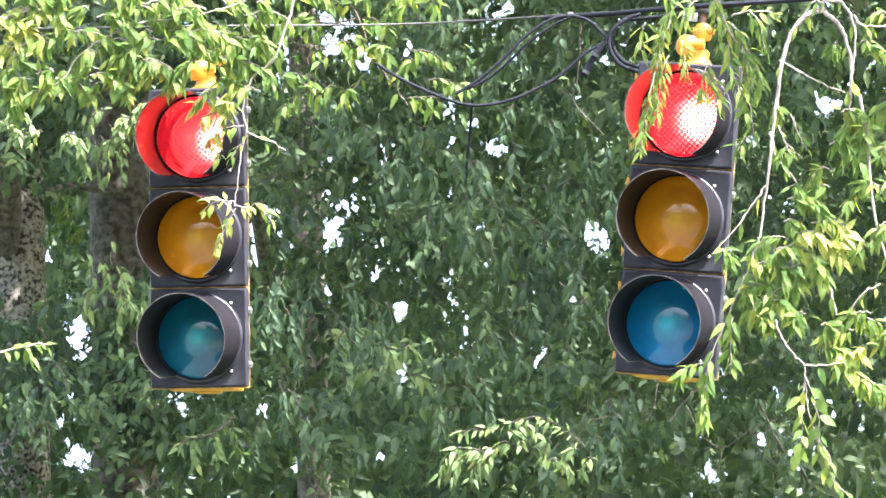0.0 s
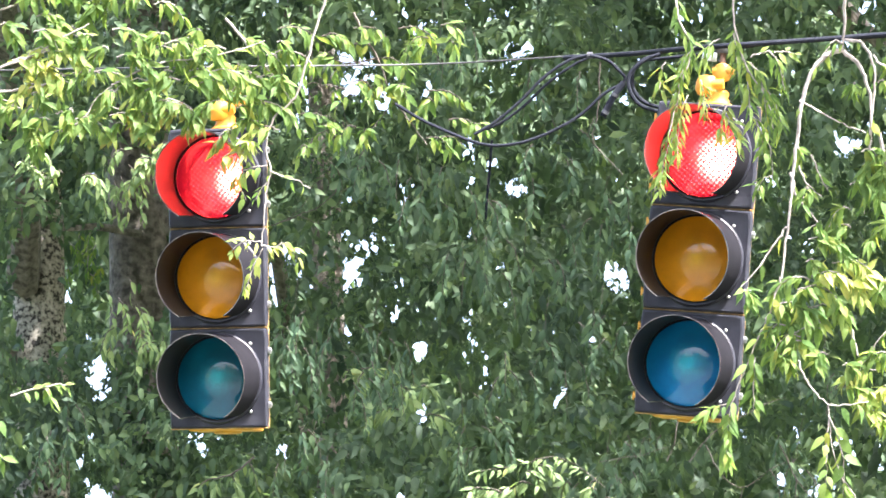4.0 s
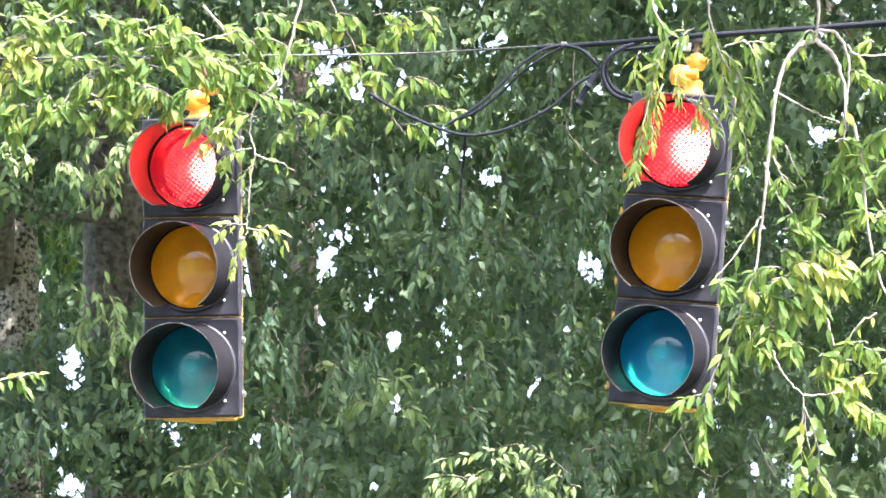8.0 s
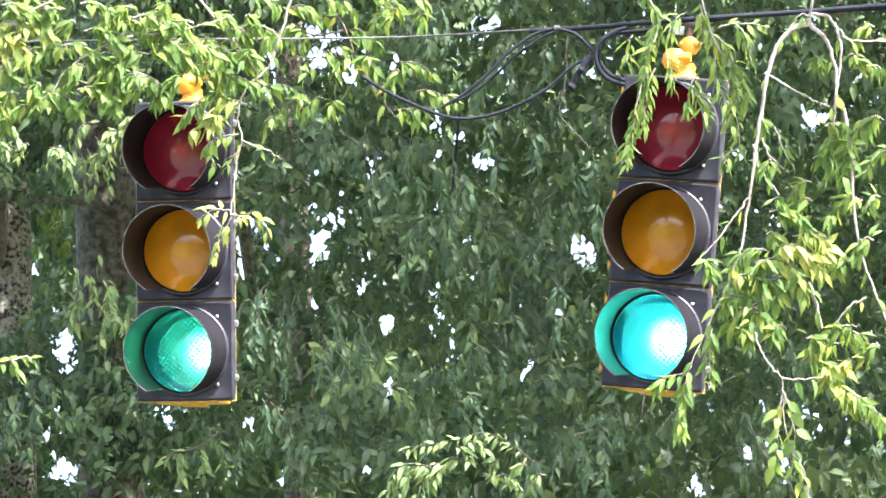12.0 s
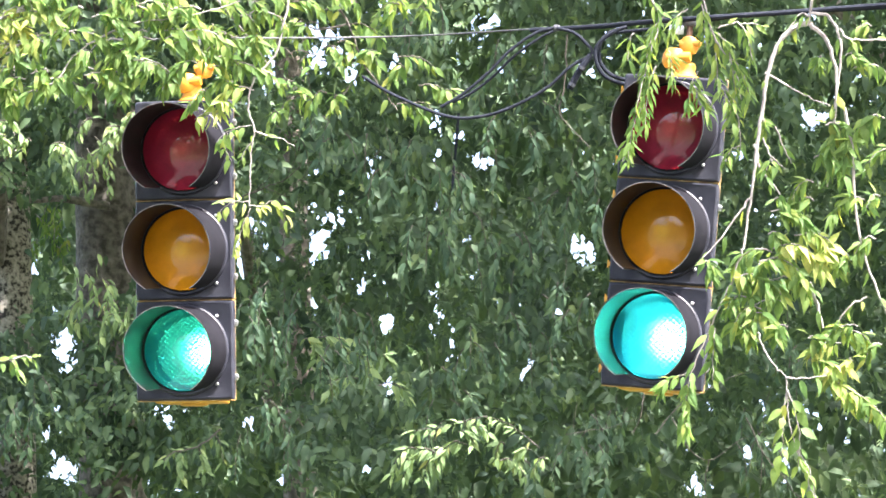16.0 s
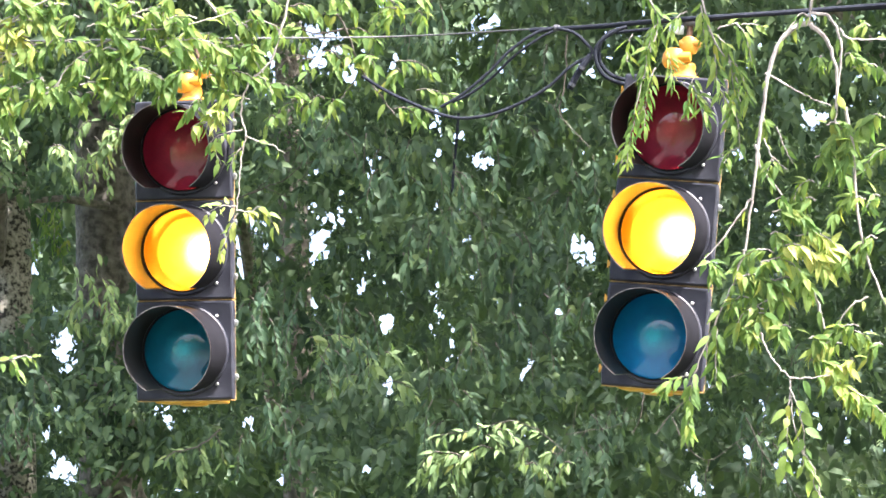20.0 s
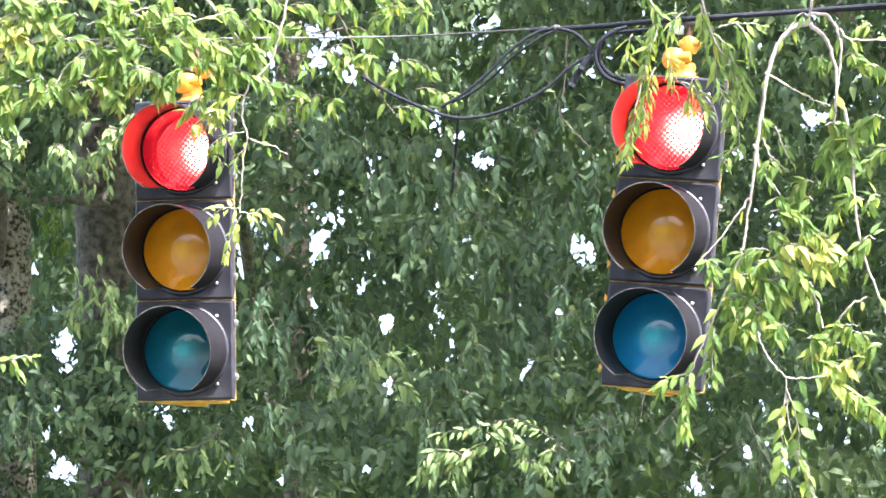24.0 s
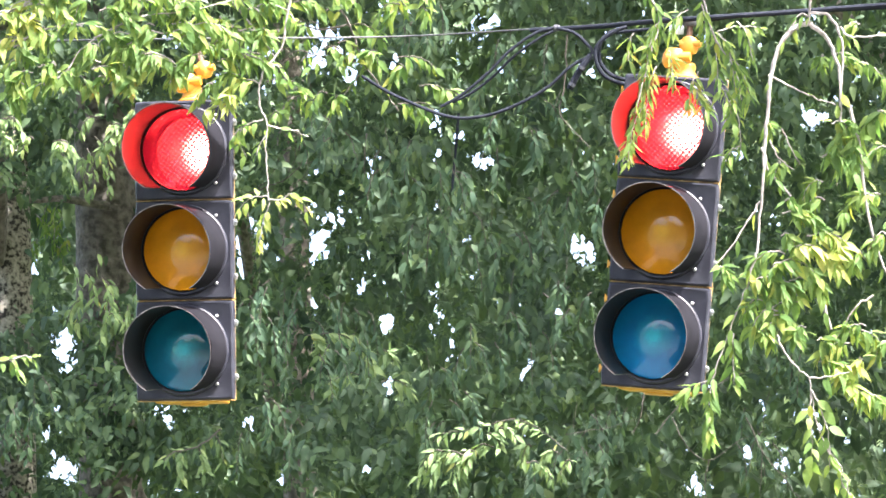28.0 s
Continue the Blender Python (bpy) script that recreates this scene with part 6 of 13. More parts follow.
twig(inner_branch_w, [(-0.703, 21.717, 6.240), (-0.720, 21.754, 6.067), (-0.712, 21.773, 5.976)], leaves=6, thick=0.0011)
twig(inner_branch_w, [(-0.677, 21.680, 5.931), (-0.660, 21.687, 5.897), (-0.649, 21.702, 5.828), (-0.644, 21.716, 5.760)], leaves=13, size=0.054)
twig(inner_branch_w, [(-0.677, 21.878, 6.122), (-0.708, 21.883, 6.099), (-0.730, 21.893, 6.052), (-0.739, 21.903, 6.005)], leaves=14, size=0.06)
twig(inner_branch_w, [(-0.751, 21.747, 6.028), (-0.730, 21.753, 5.998), (-0.715, 21.766, 5.939), (-0.709, 21.778, 5.880)], leaves=13, size=0.066)
twig(inner_branch_w, [(-0.748, 21.710, 5.946), (-0.735, 21.717, 5.913), (-0.726, 21.731, 5.848), (-0.722, 21.745, 5.783)], leaves=13, size=0.06)
twig(inner_branch_w, [(-0.783, 21.812, 6.016), (-0.799, 21.818, 5.989), (-0.810, 21.829, 5.935), (-0.815, 21.841, 5.880)], leaves=14, size=0.066)
twig(inner_branch_w, [(-0.683, 21.696, 6.055), (-0.698, 21.703, 6.022), (-0.709, 21.717, 5.957), (-0.713, 21.730, 5.892)], leaves=9, size=0.066)

inner_branch_x = branch((0.699, 22.454, 5.791), 'branch', 'shaded inner branch with drooping green elm leaves', 'pale')
twig(inner_branch_x, [(0.699, 22.455, 5.785), (0.699, 22.477, 5.680), (0.686, 22.491, 5.617)], leaves=6, thick=0.0011)
twig(inner_branch_x, [(0.611, 22.459, 5.718), (0.619, 22.465, 5.691), (0.625, 22.477, 5.636), (0.628, 22.488, 5.582)], leaves=10, size=0.054)
twig(inner_branch_x, [(0.747, 22.519, 5.732), (0.731, 22.525, 5.704), (0.720, 22.537, 5.648), (0.716, 22.549, 5.592)], leaves=9, size=0.066)
twig(inner_branch_x, [(0.577, 22.486, 5.628), (0.556, 22.494, 5.593), (0.541, 22.508, 5.523), (0.534, 22.523, 5.454)], leaves=9, size=0.066)
twig(inner_branch_x, [(0.634, 22.552, 5.659), (0.653, 22.557, 5.636), (0.666, 22.567, 5.591), (0.671, 22.576, 5.547)], leaves=9, size=0.066)
twig(inner_branch_x, [(0.676, 22.438, 5.705), (0.665, 22.443, 5.679), (0.658, 22.454, 5.625), (0.655, 22.466, 5.572)], leaves=14, size=0.054)
twig(inner_branch_x, [(0.596, 22.433, 5.688), (0.629, 22.440, 5.654), (0.653, 22.455, 5.587), (0.663, 22.469, 5.519)], leaves=13, size=0.066)

inner_branch_y = branch((-0.508, 22.027, 6.956), 'branch', 'shaded inner branch with drooping green elm leaves', 'pale')
twig(inner_branch_y, [(-0.540, 22.017, 7.002), (-0.508, 22.053, 6.834), (-0.546, 22.069, 6.757)], leaves=6, thick=0.0011)
twig(inner_branch_y, [(-0.477, 22.172, 6.859), (-0.458, 22.176, 6.838), (-0.445, 22.185, 6.796), (-0.439, 22.194, 6.754)], leaves=14, size=0.054)
twig(inner_branch_y, [(-0.449, 21.991, 6.793), (-0.469, 21.998, 6.760), (-0.483, 22.012, 6.693), (-0.489, 22.027, 6.626)], leaves=13, size=0.06)
twig(inner_branch_y, [(-0.599, 22.083, 6.772), (-0.568, 22.088, 6.750), (-0.547, 22.097, 6.706), (-0.538, 22.107, 6.662)], leaves=13, size=0.06)
twig(inner_branch_y, [(-0.394, 22.135, 6.786), (-0.368, 22.142, 6.755), (-0.350, 22.155, 6.692), (-0.343, 22.168, 6.630)], leaves=12, size=0.066)
twig(inner_branch_y, [(-0.447, 22.000, 6.732), (-0.470, 22.004, 6.712), (-0.485, 22.013, 6.671), (-0.492, 22.021, 6.631)], leaves=12, size=0.06)
twig(inner_branch_y, [(-0.535, 21.918, 6.894), (-0.528, 21.924, 6.867), (-0.523, 21.935, 6.812), (-0.520, 21.947, 6.757)], leaves=12, size=0.066)

left_branch_top = branch((-1.490, 18.850, 6.705), 'branch', 'bright yellow-green leafy branch above the signal', 'fore')
twig(left_branch_top, [(-1.880, 18.907, 6.438), (-1.724, 18.887, 6.534), (-1.529, 18.871, 6.610), (-1.256, 18.857, 6.677)], leaves=8, thick=0.006)
twig(left_branch_top, [(-1.501, 18.882, 6.557), (-1.465, 18.880, 6.567), (-1.429, 18.885, 6.544), (-1.403, 18.894, 6.498)], leaves=19, size=0.067)
twig(left_branch_top, [(-1.093, 18.874, 6.596), (-1.056, 18.872, 6.606), (-1.019, 18.876, 6.584), (-0.993, 18.886, 6.540)], leaves=19, size=0.067)
twig(left_branch_top, [(-1.357, 18.897, 6.484), (-1.379, 18.896, 6.493), (-1.401, 18.900, 6.473), (-1.416, 18.909, 6.432)], leaves=19, size=0.067)
twig(left_branch_top, [(-1.800, 18.894, 6.502), (-1.746, 18.892, 6.512), (-1.692, 18.896, 6.489), (-1.653, 18.906, 6.445)], leaves=19, size=0.067)
twig(left_branch_top, [(-1.782, 18.886, 6.537), (-1.811, 18.884, 6.547), (-1.840, 18.889, 6.524), (-1.860, 18.899, 6.479)], leaves=19, size=0.067)
twig(left_branch_top, [(-1.507, 18.862, 6.651), (-1.448, 18.860, 6.661), (-1.388, 18.865, 6.638), (-1.345, 18.874, 6.593)], leaves=19, size=0.067)
twig(left_branch_top, [(-1.373, 18.890, 6.518), (-1.411, 18.888, 6.527), (-1.450, 18.893, 6.507), (-1.478, 18.901, 6.466)], leaves=19, size=0.067)
twig(left_branch_top, [(-1.408, 18.855, 6.686), (-1.425, 18.853, 6.694), (-1.443, 18.857, 6.674), (-1.455, 18.866, 6.633)], leaves=19, size=0.067)
twig(left_branch_top, [(-1.358, 18.892, 6.511), (-1.398, 18.890, 6.518), (-1.438, 18.894, 6.500), (-1.467, 18.902, 6.464)], leaves=19, size=0.067)
twig(left_branch_top, [(-1.606, 18.857, 6.674), (-1.573, 18.855, 6.684), (-1.541, 18.860, 6.660), (-1.518, 18.871, 6.611)], leaves=19, size=0.067)
twig(left_branch_top, [(-1.114, 18.864, 6.640), (-1.142, 18.863, 6.647), (-1.170, 18.867, 6.630), (-1.190, 18.874, 6.594)], leaves=19, size=0.067)
twig(left_branch_top, [(-1.229, 18.862, 6.653), (-1.260, 18.860, 6.661), (-1.290, 18.864, 6.642), (-1.312, 18.872, 6.605)], leaves=19, size=0.067)
twig(left_branch_top, [(-1.674, 18.858, 6.668), (-1.625, 18.856, 6.677), (-1.576, 18.861, 6.657), (-1.541, 18.869, 6.617)], leaves=19, size=0.067)
twig(left_branch_top, [(-1.664, 18.875, 6.588), (-1.689, 18.874, 6.597), (-1.714, 18.878, 6.575), (-1.731, 18.887, 6.532)], leaves=19, size=0.067)

# sunlit leaf colour used in the shade to make these look backlit
backlit_branch = branch((-1.929, 26.962, 7.503), 'branch', 'bright green leaves between two tree trunks', 'fore')
twig(backlit_branch, [(-1.992, 26.961, 7.506), (-1.970, 26.965, 7.489), (-1.956, 26.972, 7.456), (-1.949, 26.979, 7.422)], leaves=10, size=0.05)
twig(backlit_branch, [(-1.857, 26.965, 7.490), (-1.870, 26.969, 7.469), (-1.879, 26.978, 7.426), (-1.882, 26.987, 7.384)], leaves=10, size=0.05)
twig(backlit_branch, [(-1.883, 26.952, 7.551), (-1.893, 26.956, 7.532), (-1.900, 26.964, 7.493), (-1.903, 26.972, 7.454)], leaves=10, size=0.05)
twig(backlit_branch, [(-1.977, 26.986, 7.389), (-1.987, 26.991, 7.367), (-1.995, 27.000, 7.323), (-1.998, 27.009, 7.280)], leaves=10, size=0.05)
twig(backlit_branch, [(-1.923, 26.973, 7.452), (-1.936, 26.976, 7.436), (-1.945, 26.983, 7.404), (-1.949, 26.990, 7.371)], leaves=10, size=0.05)
twig(backlit_branch, [(-1.925, 26.949, 7.564), (-1.938, 26.954, 7.542), (-1.947, 26.963, 7.497), (-1.951, 26.973, 7.451)], leaves=10, size=0.05)
twig(backlit_branch, [(-1.884, 26.994, 7.354), (-1.867, 26.998, 7.333), (-1.855, 27.007, 7.291), (-1.850, 27.016, 7.249)], leaves=10, size=0.05)
twig(backlit_branch, [(-1.896, 26.975, 7.440), (-1.898, 26.980, 7.419), (-1.899, 26.989, 7.376), (-1.900, 26.998, 7.334)], leaves=10, size=0.05)
twig(backlit_branch, [(-1.859, 26.992, 7.361), (-1.869, 26.996, 7.345), (-1.876, 27.003, 7.311), (-1.879, 27.010, 7.278)], leaves=10, size=0.05)
twig(backlit_branch, [(-1.985, 26.986, 7.388), (-2.003, 26.991, 7.366), (-2.016, 27.001, 7.321), (-2.022, 27.010, 7.276)], leaves=10, size=0.05)
twig(backlit_branch, [(-1.833, 26.983, 7.404), (-1.834, 26.986, 7.388), (-1.834, 26.993, 7.355), (-1.834, 27.000, 7.321)], leaves=10, size=0.05)

bare_twigs = branch((-0.659, 22.625, 6.744), 'branch', 'bare thin brown twigs among shaded leaves', 'pale')
twig(bare_twigs, [(-0.844, 22.650, 6.626), (-0.728, 22.640, 6.671), (-0.647, 22.634, 6.703), (-0.578, 22.620, 6.766), (-0.529, 22.603, 6.846)], leaves=0, thick=0.003)
twig(bare_twigs, [(-0.647, 22.634, 6.703), (-0.612, 22.618, 6.778), (-0.601, 22.601, 6.857)], leaves=1, thick=0.0018)
twig(bare_twigs, [(-0.728, 22.640, 6.671), (-0.659, 22.647, 6.641), (-0.589, 22.649, 6.630)], leaves=1, thick=0.0018)
twig(bare_twigs, [(-0.578, 22.620, 6.766), (-0.520, 22.618, 6.778), (-0.473, 22.611, 6.812)], leaves=2, thick=0.0018)
twig(bare_twigs, [(-0.775, 22.644, 6.653), (-0.705, 22.630, 6.721), (-0.659, 22.611, 6.812)], leaves=0, thick=0.0018)
twig(bare_twigs, [(-0.624, 22.639, 6.675), (-0.566, 22.630, 6.721), (-0.548, 22.618, 6.778)], leaves=0, thick=0.0018)

bare_hanging_twig = branch((0.464, 20.891, 6.724), 'branch', 'thin pale bare twig hanging below the cables', 'pale')
twig(bare_hanging_twig, [(0.471, 20.860, 6.871), (0.464, 20.900, 6.682), (0.443, 20.920, 6.587), (0.475, 20.932, 6.531), (0.512, 20.940, 6.493), (0.561, 20.950, 6.447)], leaves=1, thick=0.0035)
twig(bare_hanging_twig, [(0.447, 20.905, 6.661), (0.421, 20.920, 6.587)], leaves=1, thick=0.002)

low_bare_twigs = branch((1.047, 21.693, 5.358), 'branch', 'bare brown twigs below the leaning signal', 'pale')
twig(low_bare_twigs, [(0.893, 21.656, 5.531), (0.948, 21.679, 5.423), (1.036, 21.690, 5.369), (1.135, 21.677, 5.434), (1.201, 21.670, 5.466)], leaves=0, thick=0.0024)
twig(low_bare_twigs, [(1.036, 21.690, 5.369), (1.021, 21.706, 5.294), (1.025, 21.738, 5.143)], leaves=0, thick=0.0024)
twig(low_bare_twigs, [(0.827, 21.670, 5.466), (0.915, 21.647, 5.574), (1.069, 21.629, 5.660), (1.201, 21.617, 5.714)], leaves=0, thick=0.0024)
twig(low_bare_twigs, [(1.179, 21.656, 5.531), (1.245, 21.683, 5.402), (1.333, 21.706, 5.294), (1.399, 21.725, 5.208)], leaves=1, thick=0.0027)
twig(low_bare_twigs, [(1.245, 21.683, 5.402), (1.234, 21.720, 5.229)], leaves=0, thick=0.0018)
twig(low_bare_twigs, [(0.783, 21.633, 5.638), (0.772, 21.651, 5.552), (0.739, 21.670, 5.466)], leaves=0, thick=0.003)
twig(low_bare_twigs, [(0.475, 21.670, 5.466), (0.651, 21.663, 5.498), (0.805, 21.654, 5.541)], leaves=0, thick=0.0015)

# the light on these sprays is in their half-lit leaf colour
dusty_branch = branch((-1.414, 20.715, 6.593), 'branch', 'half-lit dusty grey-green elm sprays beside the signal', 'mid')
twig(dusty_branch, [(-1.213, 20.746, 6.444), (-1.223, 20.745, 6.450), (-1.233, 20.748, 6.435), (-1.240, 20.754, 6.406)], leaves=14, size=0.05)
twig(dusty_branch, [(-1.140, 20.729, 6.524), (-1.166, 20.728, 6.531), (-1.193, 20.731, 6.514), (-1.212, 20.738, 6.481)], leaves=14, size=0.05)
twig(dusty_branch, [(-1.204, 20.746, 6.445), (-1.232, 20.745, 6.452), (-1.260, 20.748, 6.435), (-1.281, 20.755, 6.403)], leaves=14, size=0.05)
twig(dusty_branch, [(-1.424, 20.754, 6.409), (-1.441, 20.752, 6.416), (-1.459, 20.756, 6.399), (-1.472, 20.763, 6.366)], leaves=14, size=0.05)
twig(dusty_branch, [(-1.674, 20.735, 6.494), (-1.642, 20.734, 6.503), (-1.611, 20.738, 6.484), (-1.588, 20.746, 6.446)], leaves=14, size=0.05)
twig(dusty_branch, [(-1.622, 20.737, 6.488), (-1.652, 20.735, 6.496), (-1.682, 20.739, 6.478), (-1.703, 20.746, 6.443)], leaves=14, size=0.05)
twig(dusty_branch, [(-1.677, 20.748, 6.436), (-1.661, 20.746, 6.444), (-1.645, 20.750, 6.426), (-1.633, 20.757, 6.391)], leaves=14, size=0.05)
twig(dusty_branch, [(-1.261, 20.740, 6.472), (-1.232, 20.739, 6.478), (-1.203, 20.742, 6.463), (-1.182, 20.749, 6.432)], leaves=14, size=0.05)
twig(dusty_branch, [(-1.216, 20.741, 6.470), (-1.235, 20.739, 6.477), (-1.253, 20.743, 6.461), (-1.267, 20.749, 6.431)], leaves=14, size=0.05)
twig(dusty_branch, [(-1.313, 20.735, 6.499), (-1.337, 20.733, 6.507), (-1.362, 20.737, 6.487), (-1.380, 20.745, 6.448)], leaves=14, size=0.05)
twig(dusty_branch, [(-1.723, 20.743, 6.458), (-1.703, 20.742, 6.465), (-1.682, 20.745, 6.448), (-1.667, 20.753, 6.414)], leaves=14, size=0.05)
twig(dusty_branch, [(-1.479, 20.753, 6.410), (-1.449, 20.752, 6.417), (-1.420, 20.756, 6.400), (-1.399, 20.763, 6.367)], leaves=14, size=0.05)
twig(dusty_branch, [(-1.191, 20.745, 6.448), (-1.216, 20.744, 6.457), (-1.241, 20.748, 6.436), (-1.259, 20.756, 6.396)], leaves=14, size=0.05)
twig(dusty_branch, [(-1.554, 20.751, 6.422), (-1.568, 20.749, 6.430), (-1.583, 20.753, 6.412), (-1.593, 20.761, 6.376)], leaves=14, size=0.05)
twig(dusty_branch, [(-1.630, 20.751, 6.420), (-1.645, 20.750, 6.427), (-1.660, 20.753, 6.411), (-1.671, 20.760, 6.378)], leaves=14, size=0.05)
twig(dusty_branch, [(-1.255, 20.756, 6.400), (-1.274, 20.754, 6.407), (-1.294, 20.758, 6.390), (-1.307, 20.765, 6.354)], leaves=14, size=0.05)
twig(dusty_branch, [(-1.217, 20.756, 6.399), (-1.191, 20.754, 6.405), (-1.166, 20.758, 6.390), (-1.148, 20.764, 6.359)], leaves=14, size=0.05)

left_branch_b = branch((-1.224, 18.677, 6.558), 'branch', 'leafy elm branch, sunlit yellow-green leaves hanging over signal', 'fore')
twig(left_branch_b, [(-1.234, 18.759, 6.175), (-1.181, 18.756, 6.188), (-1.128, 18.762, 6.159), (-1.090, 18.775, 6.101)], leaves=22, size=0.0614)
twig(left_branch_b, [(-1.091, 18.711, 6.400), (-1.044, 18.709, 6.409), (-0.997, 18.713, 6.388), (-0.963, 18.722, 6.346)], leaves=25, size=0.0614)
twig(left_branch_b, [(-0.987, 18.733, 6.294), (-1.036, 18.731, 6.306), (-1.085, 18.737, 6.279), (-1.119, 18.748, 6.226)], leaves=25, size=0.0614)
twig(left_branch_b, [(-1.077, 18.749, 6.219), (-1.018, 18.747, 6.230), (-0.960, 18.753, 6.204), (-0.918, 18.764, 6.151)], leaves=25, size=0.0614)
twig(left_branch_b, [(-1.032, 18.760, 6.171), (-1.061, 18.758, 6.180), (-1.090, 18.762, 6.158), (-1.110, 18.772, 6.113)], leaves=18, size=0.0614)
twig(left_branch_b, [(-0.879, 18.716, 6.375), (-0.907, 18.714, 6.386), (-0.935, 18.719, 6.362), (-0.954, 18.729, 6.314)], leaves=24, size=0.0614)
twig(left_branch_b, [(-0.931, 18.736, 6.281), (-0.903, 18.734, 6.291), (-0.876, 18.739, 6.267), (-0.856, 18.749, 6.220)], leaves=25, size=0.0614)
twig(left_branch_b, [(-0.903, 18.756, 6.187), (-0.927, 18.754, 6.197), (-0.951, 18.759, 6.173), (-0.969, 18.769, 6.125)], leaves=22, size=0.0614)
twig(left_branch_b, [(-0.887, 18.727, 6.324), (-0.834, 18.725, 6.333), (-0.780, 18.730, 6.312), (-0.742, 18.739, 6.270)], leaves=22, size=0.0614)
twig(left_branch_b, [(-1.469, 18.780, 6.077), (-1.473, 18.778, 6.083), (-1.477, 18.781, 6.070), (-1.480, 18.787, 6.043)], leaves=14, size=0.0614)
twig(left_branch_b, [(-1.468, 18.737, 6.275), (-1.503, 18.735, 6.287), (-1.538, 18.741, 6.260), (-1.563, 18.752, 6.207)], leaves=22, size=0.0614, kind='gold')
twig(left_branch_b, [(-1.291, 18.702, 6.443), (-1.314, 18.700, 6.451), (-1.336, 18.704, 6.433), (-1.352, 18.712, 6.396)], leaves=25, size=0.0614)

left_branch_c = branch((-1.224, 18.677, 6.558), 'branch', 'leafy elm branch, sunlit yellow-green leaves hanging over signal', 'fore')
twig(left_branch_c, [(-1.496, 18.699, 6.457), (-1.449, 18.697, 6.466), (-1.402, 18.701, 6.444), (-1.369, 18.710, 6.402)], leaves=25, size=0.0614)
twig(left_branch_c, [(-1.221, 18.698, 6.462), (-1.178, 18.696, 6.470), (-1.135, 18.700, 6.452), (-1.105, 18.708, 6.415)], leaves=22, size=0.0614)
twig(left_branch_c, [(-1.046, 18.700, 6.449), (-1.064, 18.699, 6.456), (-1.082, 18.702, 6.440), (-1.095, 18.709, 6.408)], leaves=22, size=0.0614)
twig(left_branch_c, [(-0.922, 18.698, 6.462), (-0.932, 18.696, 6.470), (-0.941, 18.700, 6.452), (-0.947, 18.708, 6.415)], leaves=22, size=0.0614)
twig(left_branch_c, [(-1.410, 18.724, 6.336), (-1.442, 18.722, 6.347), (-1.475, 18.727, 6.323), (-1.499, 18.737, 6.275)], leaves=18, size=0.0651, kind='gold')
twig(left_branch_c, [(-1.435, 18.712, 6.396), (-1.471, 18.710, 6.405), (-1.506, 18.715, 6.383), (-1.531, 18.724, 6.338)], leaves=18, size=0.0651, kind='gold')
twig(left_branch_c, [(-1.097, 18.734, 6.290), (-1.147, 18.732, 6.301), (-1.197, 18.737, 6.277), (-1.232, 18.747, 6.229)], leaves=18, size=0.0651)
twig(left_branch_c, [(-1.065, 18.741, 6.258), (-1.091, 18.739, 6.268), (-1.116, 18.744, 6.245), (-1.134, 18.753, 6.200)], leaves=18, size=0.0651)
twig(left_branch_c, [(-1.024, 18.748, 6.223), (-1.051, 18.747, 6.230), (-1.079, 18.751, 6.214), (-1.098, 18.758, 6.180)], leaves=18, size=0.0651)
twig(left_branch_c, [(-0.979, 18.733, 6.298), (-0.919, 18.730, 6.308), (-0.860, 18.735, 6.285), (-0.817, 18.745, 6.240)], leaves=18, size=0.0651)
twig(left_branch_c, [(-1.468, 18.703, 6.436), (-1.444, 18.701, 6.445), (-1.420, 18.706, 6.423), (-1.403, 18.716, 6.378)], leaves=18, size=0.0651)
twig(left_branch_c, [(-1.477, 18.704, 6.432), (-1.423, 18.702, 6.441), (-1.369, 18.707, 6.419), (-1.331, 18.716, 6.374)], leaves=18, size=0.0651)
twig(left_branch_c, [(-1.067, 18.750, 6.214), (-1.018, 18.749, 6.222), (-0.968, 18.753, 6.203), (-0.933, 18.761, 6.163)], leaves=18, size=0.0651)
twig(left_branch_c, [(-0.842, 18.750, 6.216), (-0.877, 18.748, 6.226), (-0.911, 18.753, 6.202), (-0.935, 18.763, 6.153)], leaves=18, size=0.0651)

left_branch_d = branch((-1.224, 18.677, 6.558), 'branch', 'leafy elm branch, sunlit yellow-green leaves hanging over signal', 'fore')
twig(left_branch_d, [(-0.932, 18.711, 6.401), (-0.901, 18.709, 6.409), (-0.871, 18.713, 6.389), (-0.849, 18.722, 6.349)], leaves=18, size=0.0651)
twig(left_branch_d, [(-1.022, 18.728, 6.322), (-1.039, 18.726, 6.330), (-1.057, 18.730, 6.311), (-1.069, 18.738, 6.275)], leaves=18, size=0.0651)
twig(left_branch_d, [(-0.992, 18.757, 6.184), (-1.035, 18.755, 6.194), (-1.077, 18.760, 6.170), (-1.108, 18.770, 6.123)], leaves=18, size=0.0651)
twig(left_branch_d, [(-1.387, 18.730, 6.310), (-1.399, 18.728, 6.318), (-1.411, 18.732, 6.299), (-1.419, 18.740, 6.262)], leaves=18, size=0.0651, kind='gold')
twig(left_branch_d, [(-1.408, 18.719, 6.362), (-1.445, 18.717, 6.370), (-1.482, 18.721, 6.351), (-1.508, 18.729, 6.315)], leaves=18, size=0.0651, kind='gold')
twig(left_branch_d, [(-0.959, 18.727, 6.326), (-0.919, 18.725, 6.335), (-0.880, 18.729, 6.314), (-0.852, 18.738, 6.271)], leaves=18, size=0.0651)
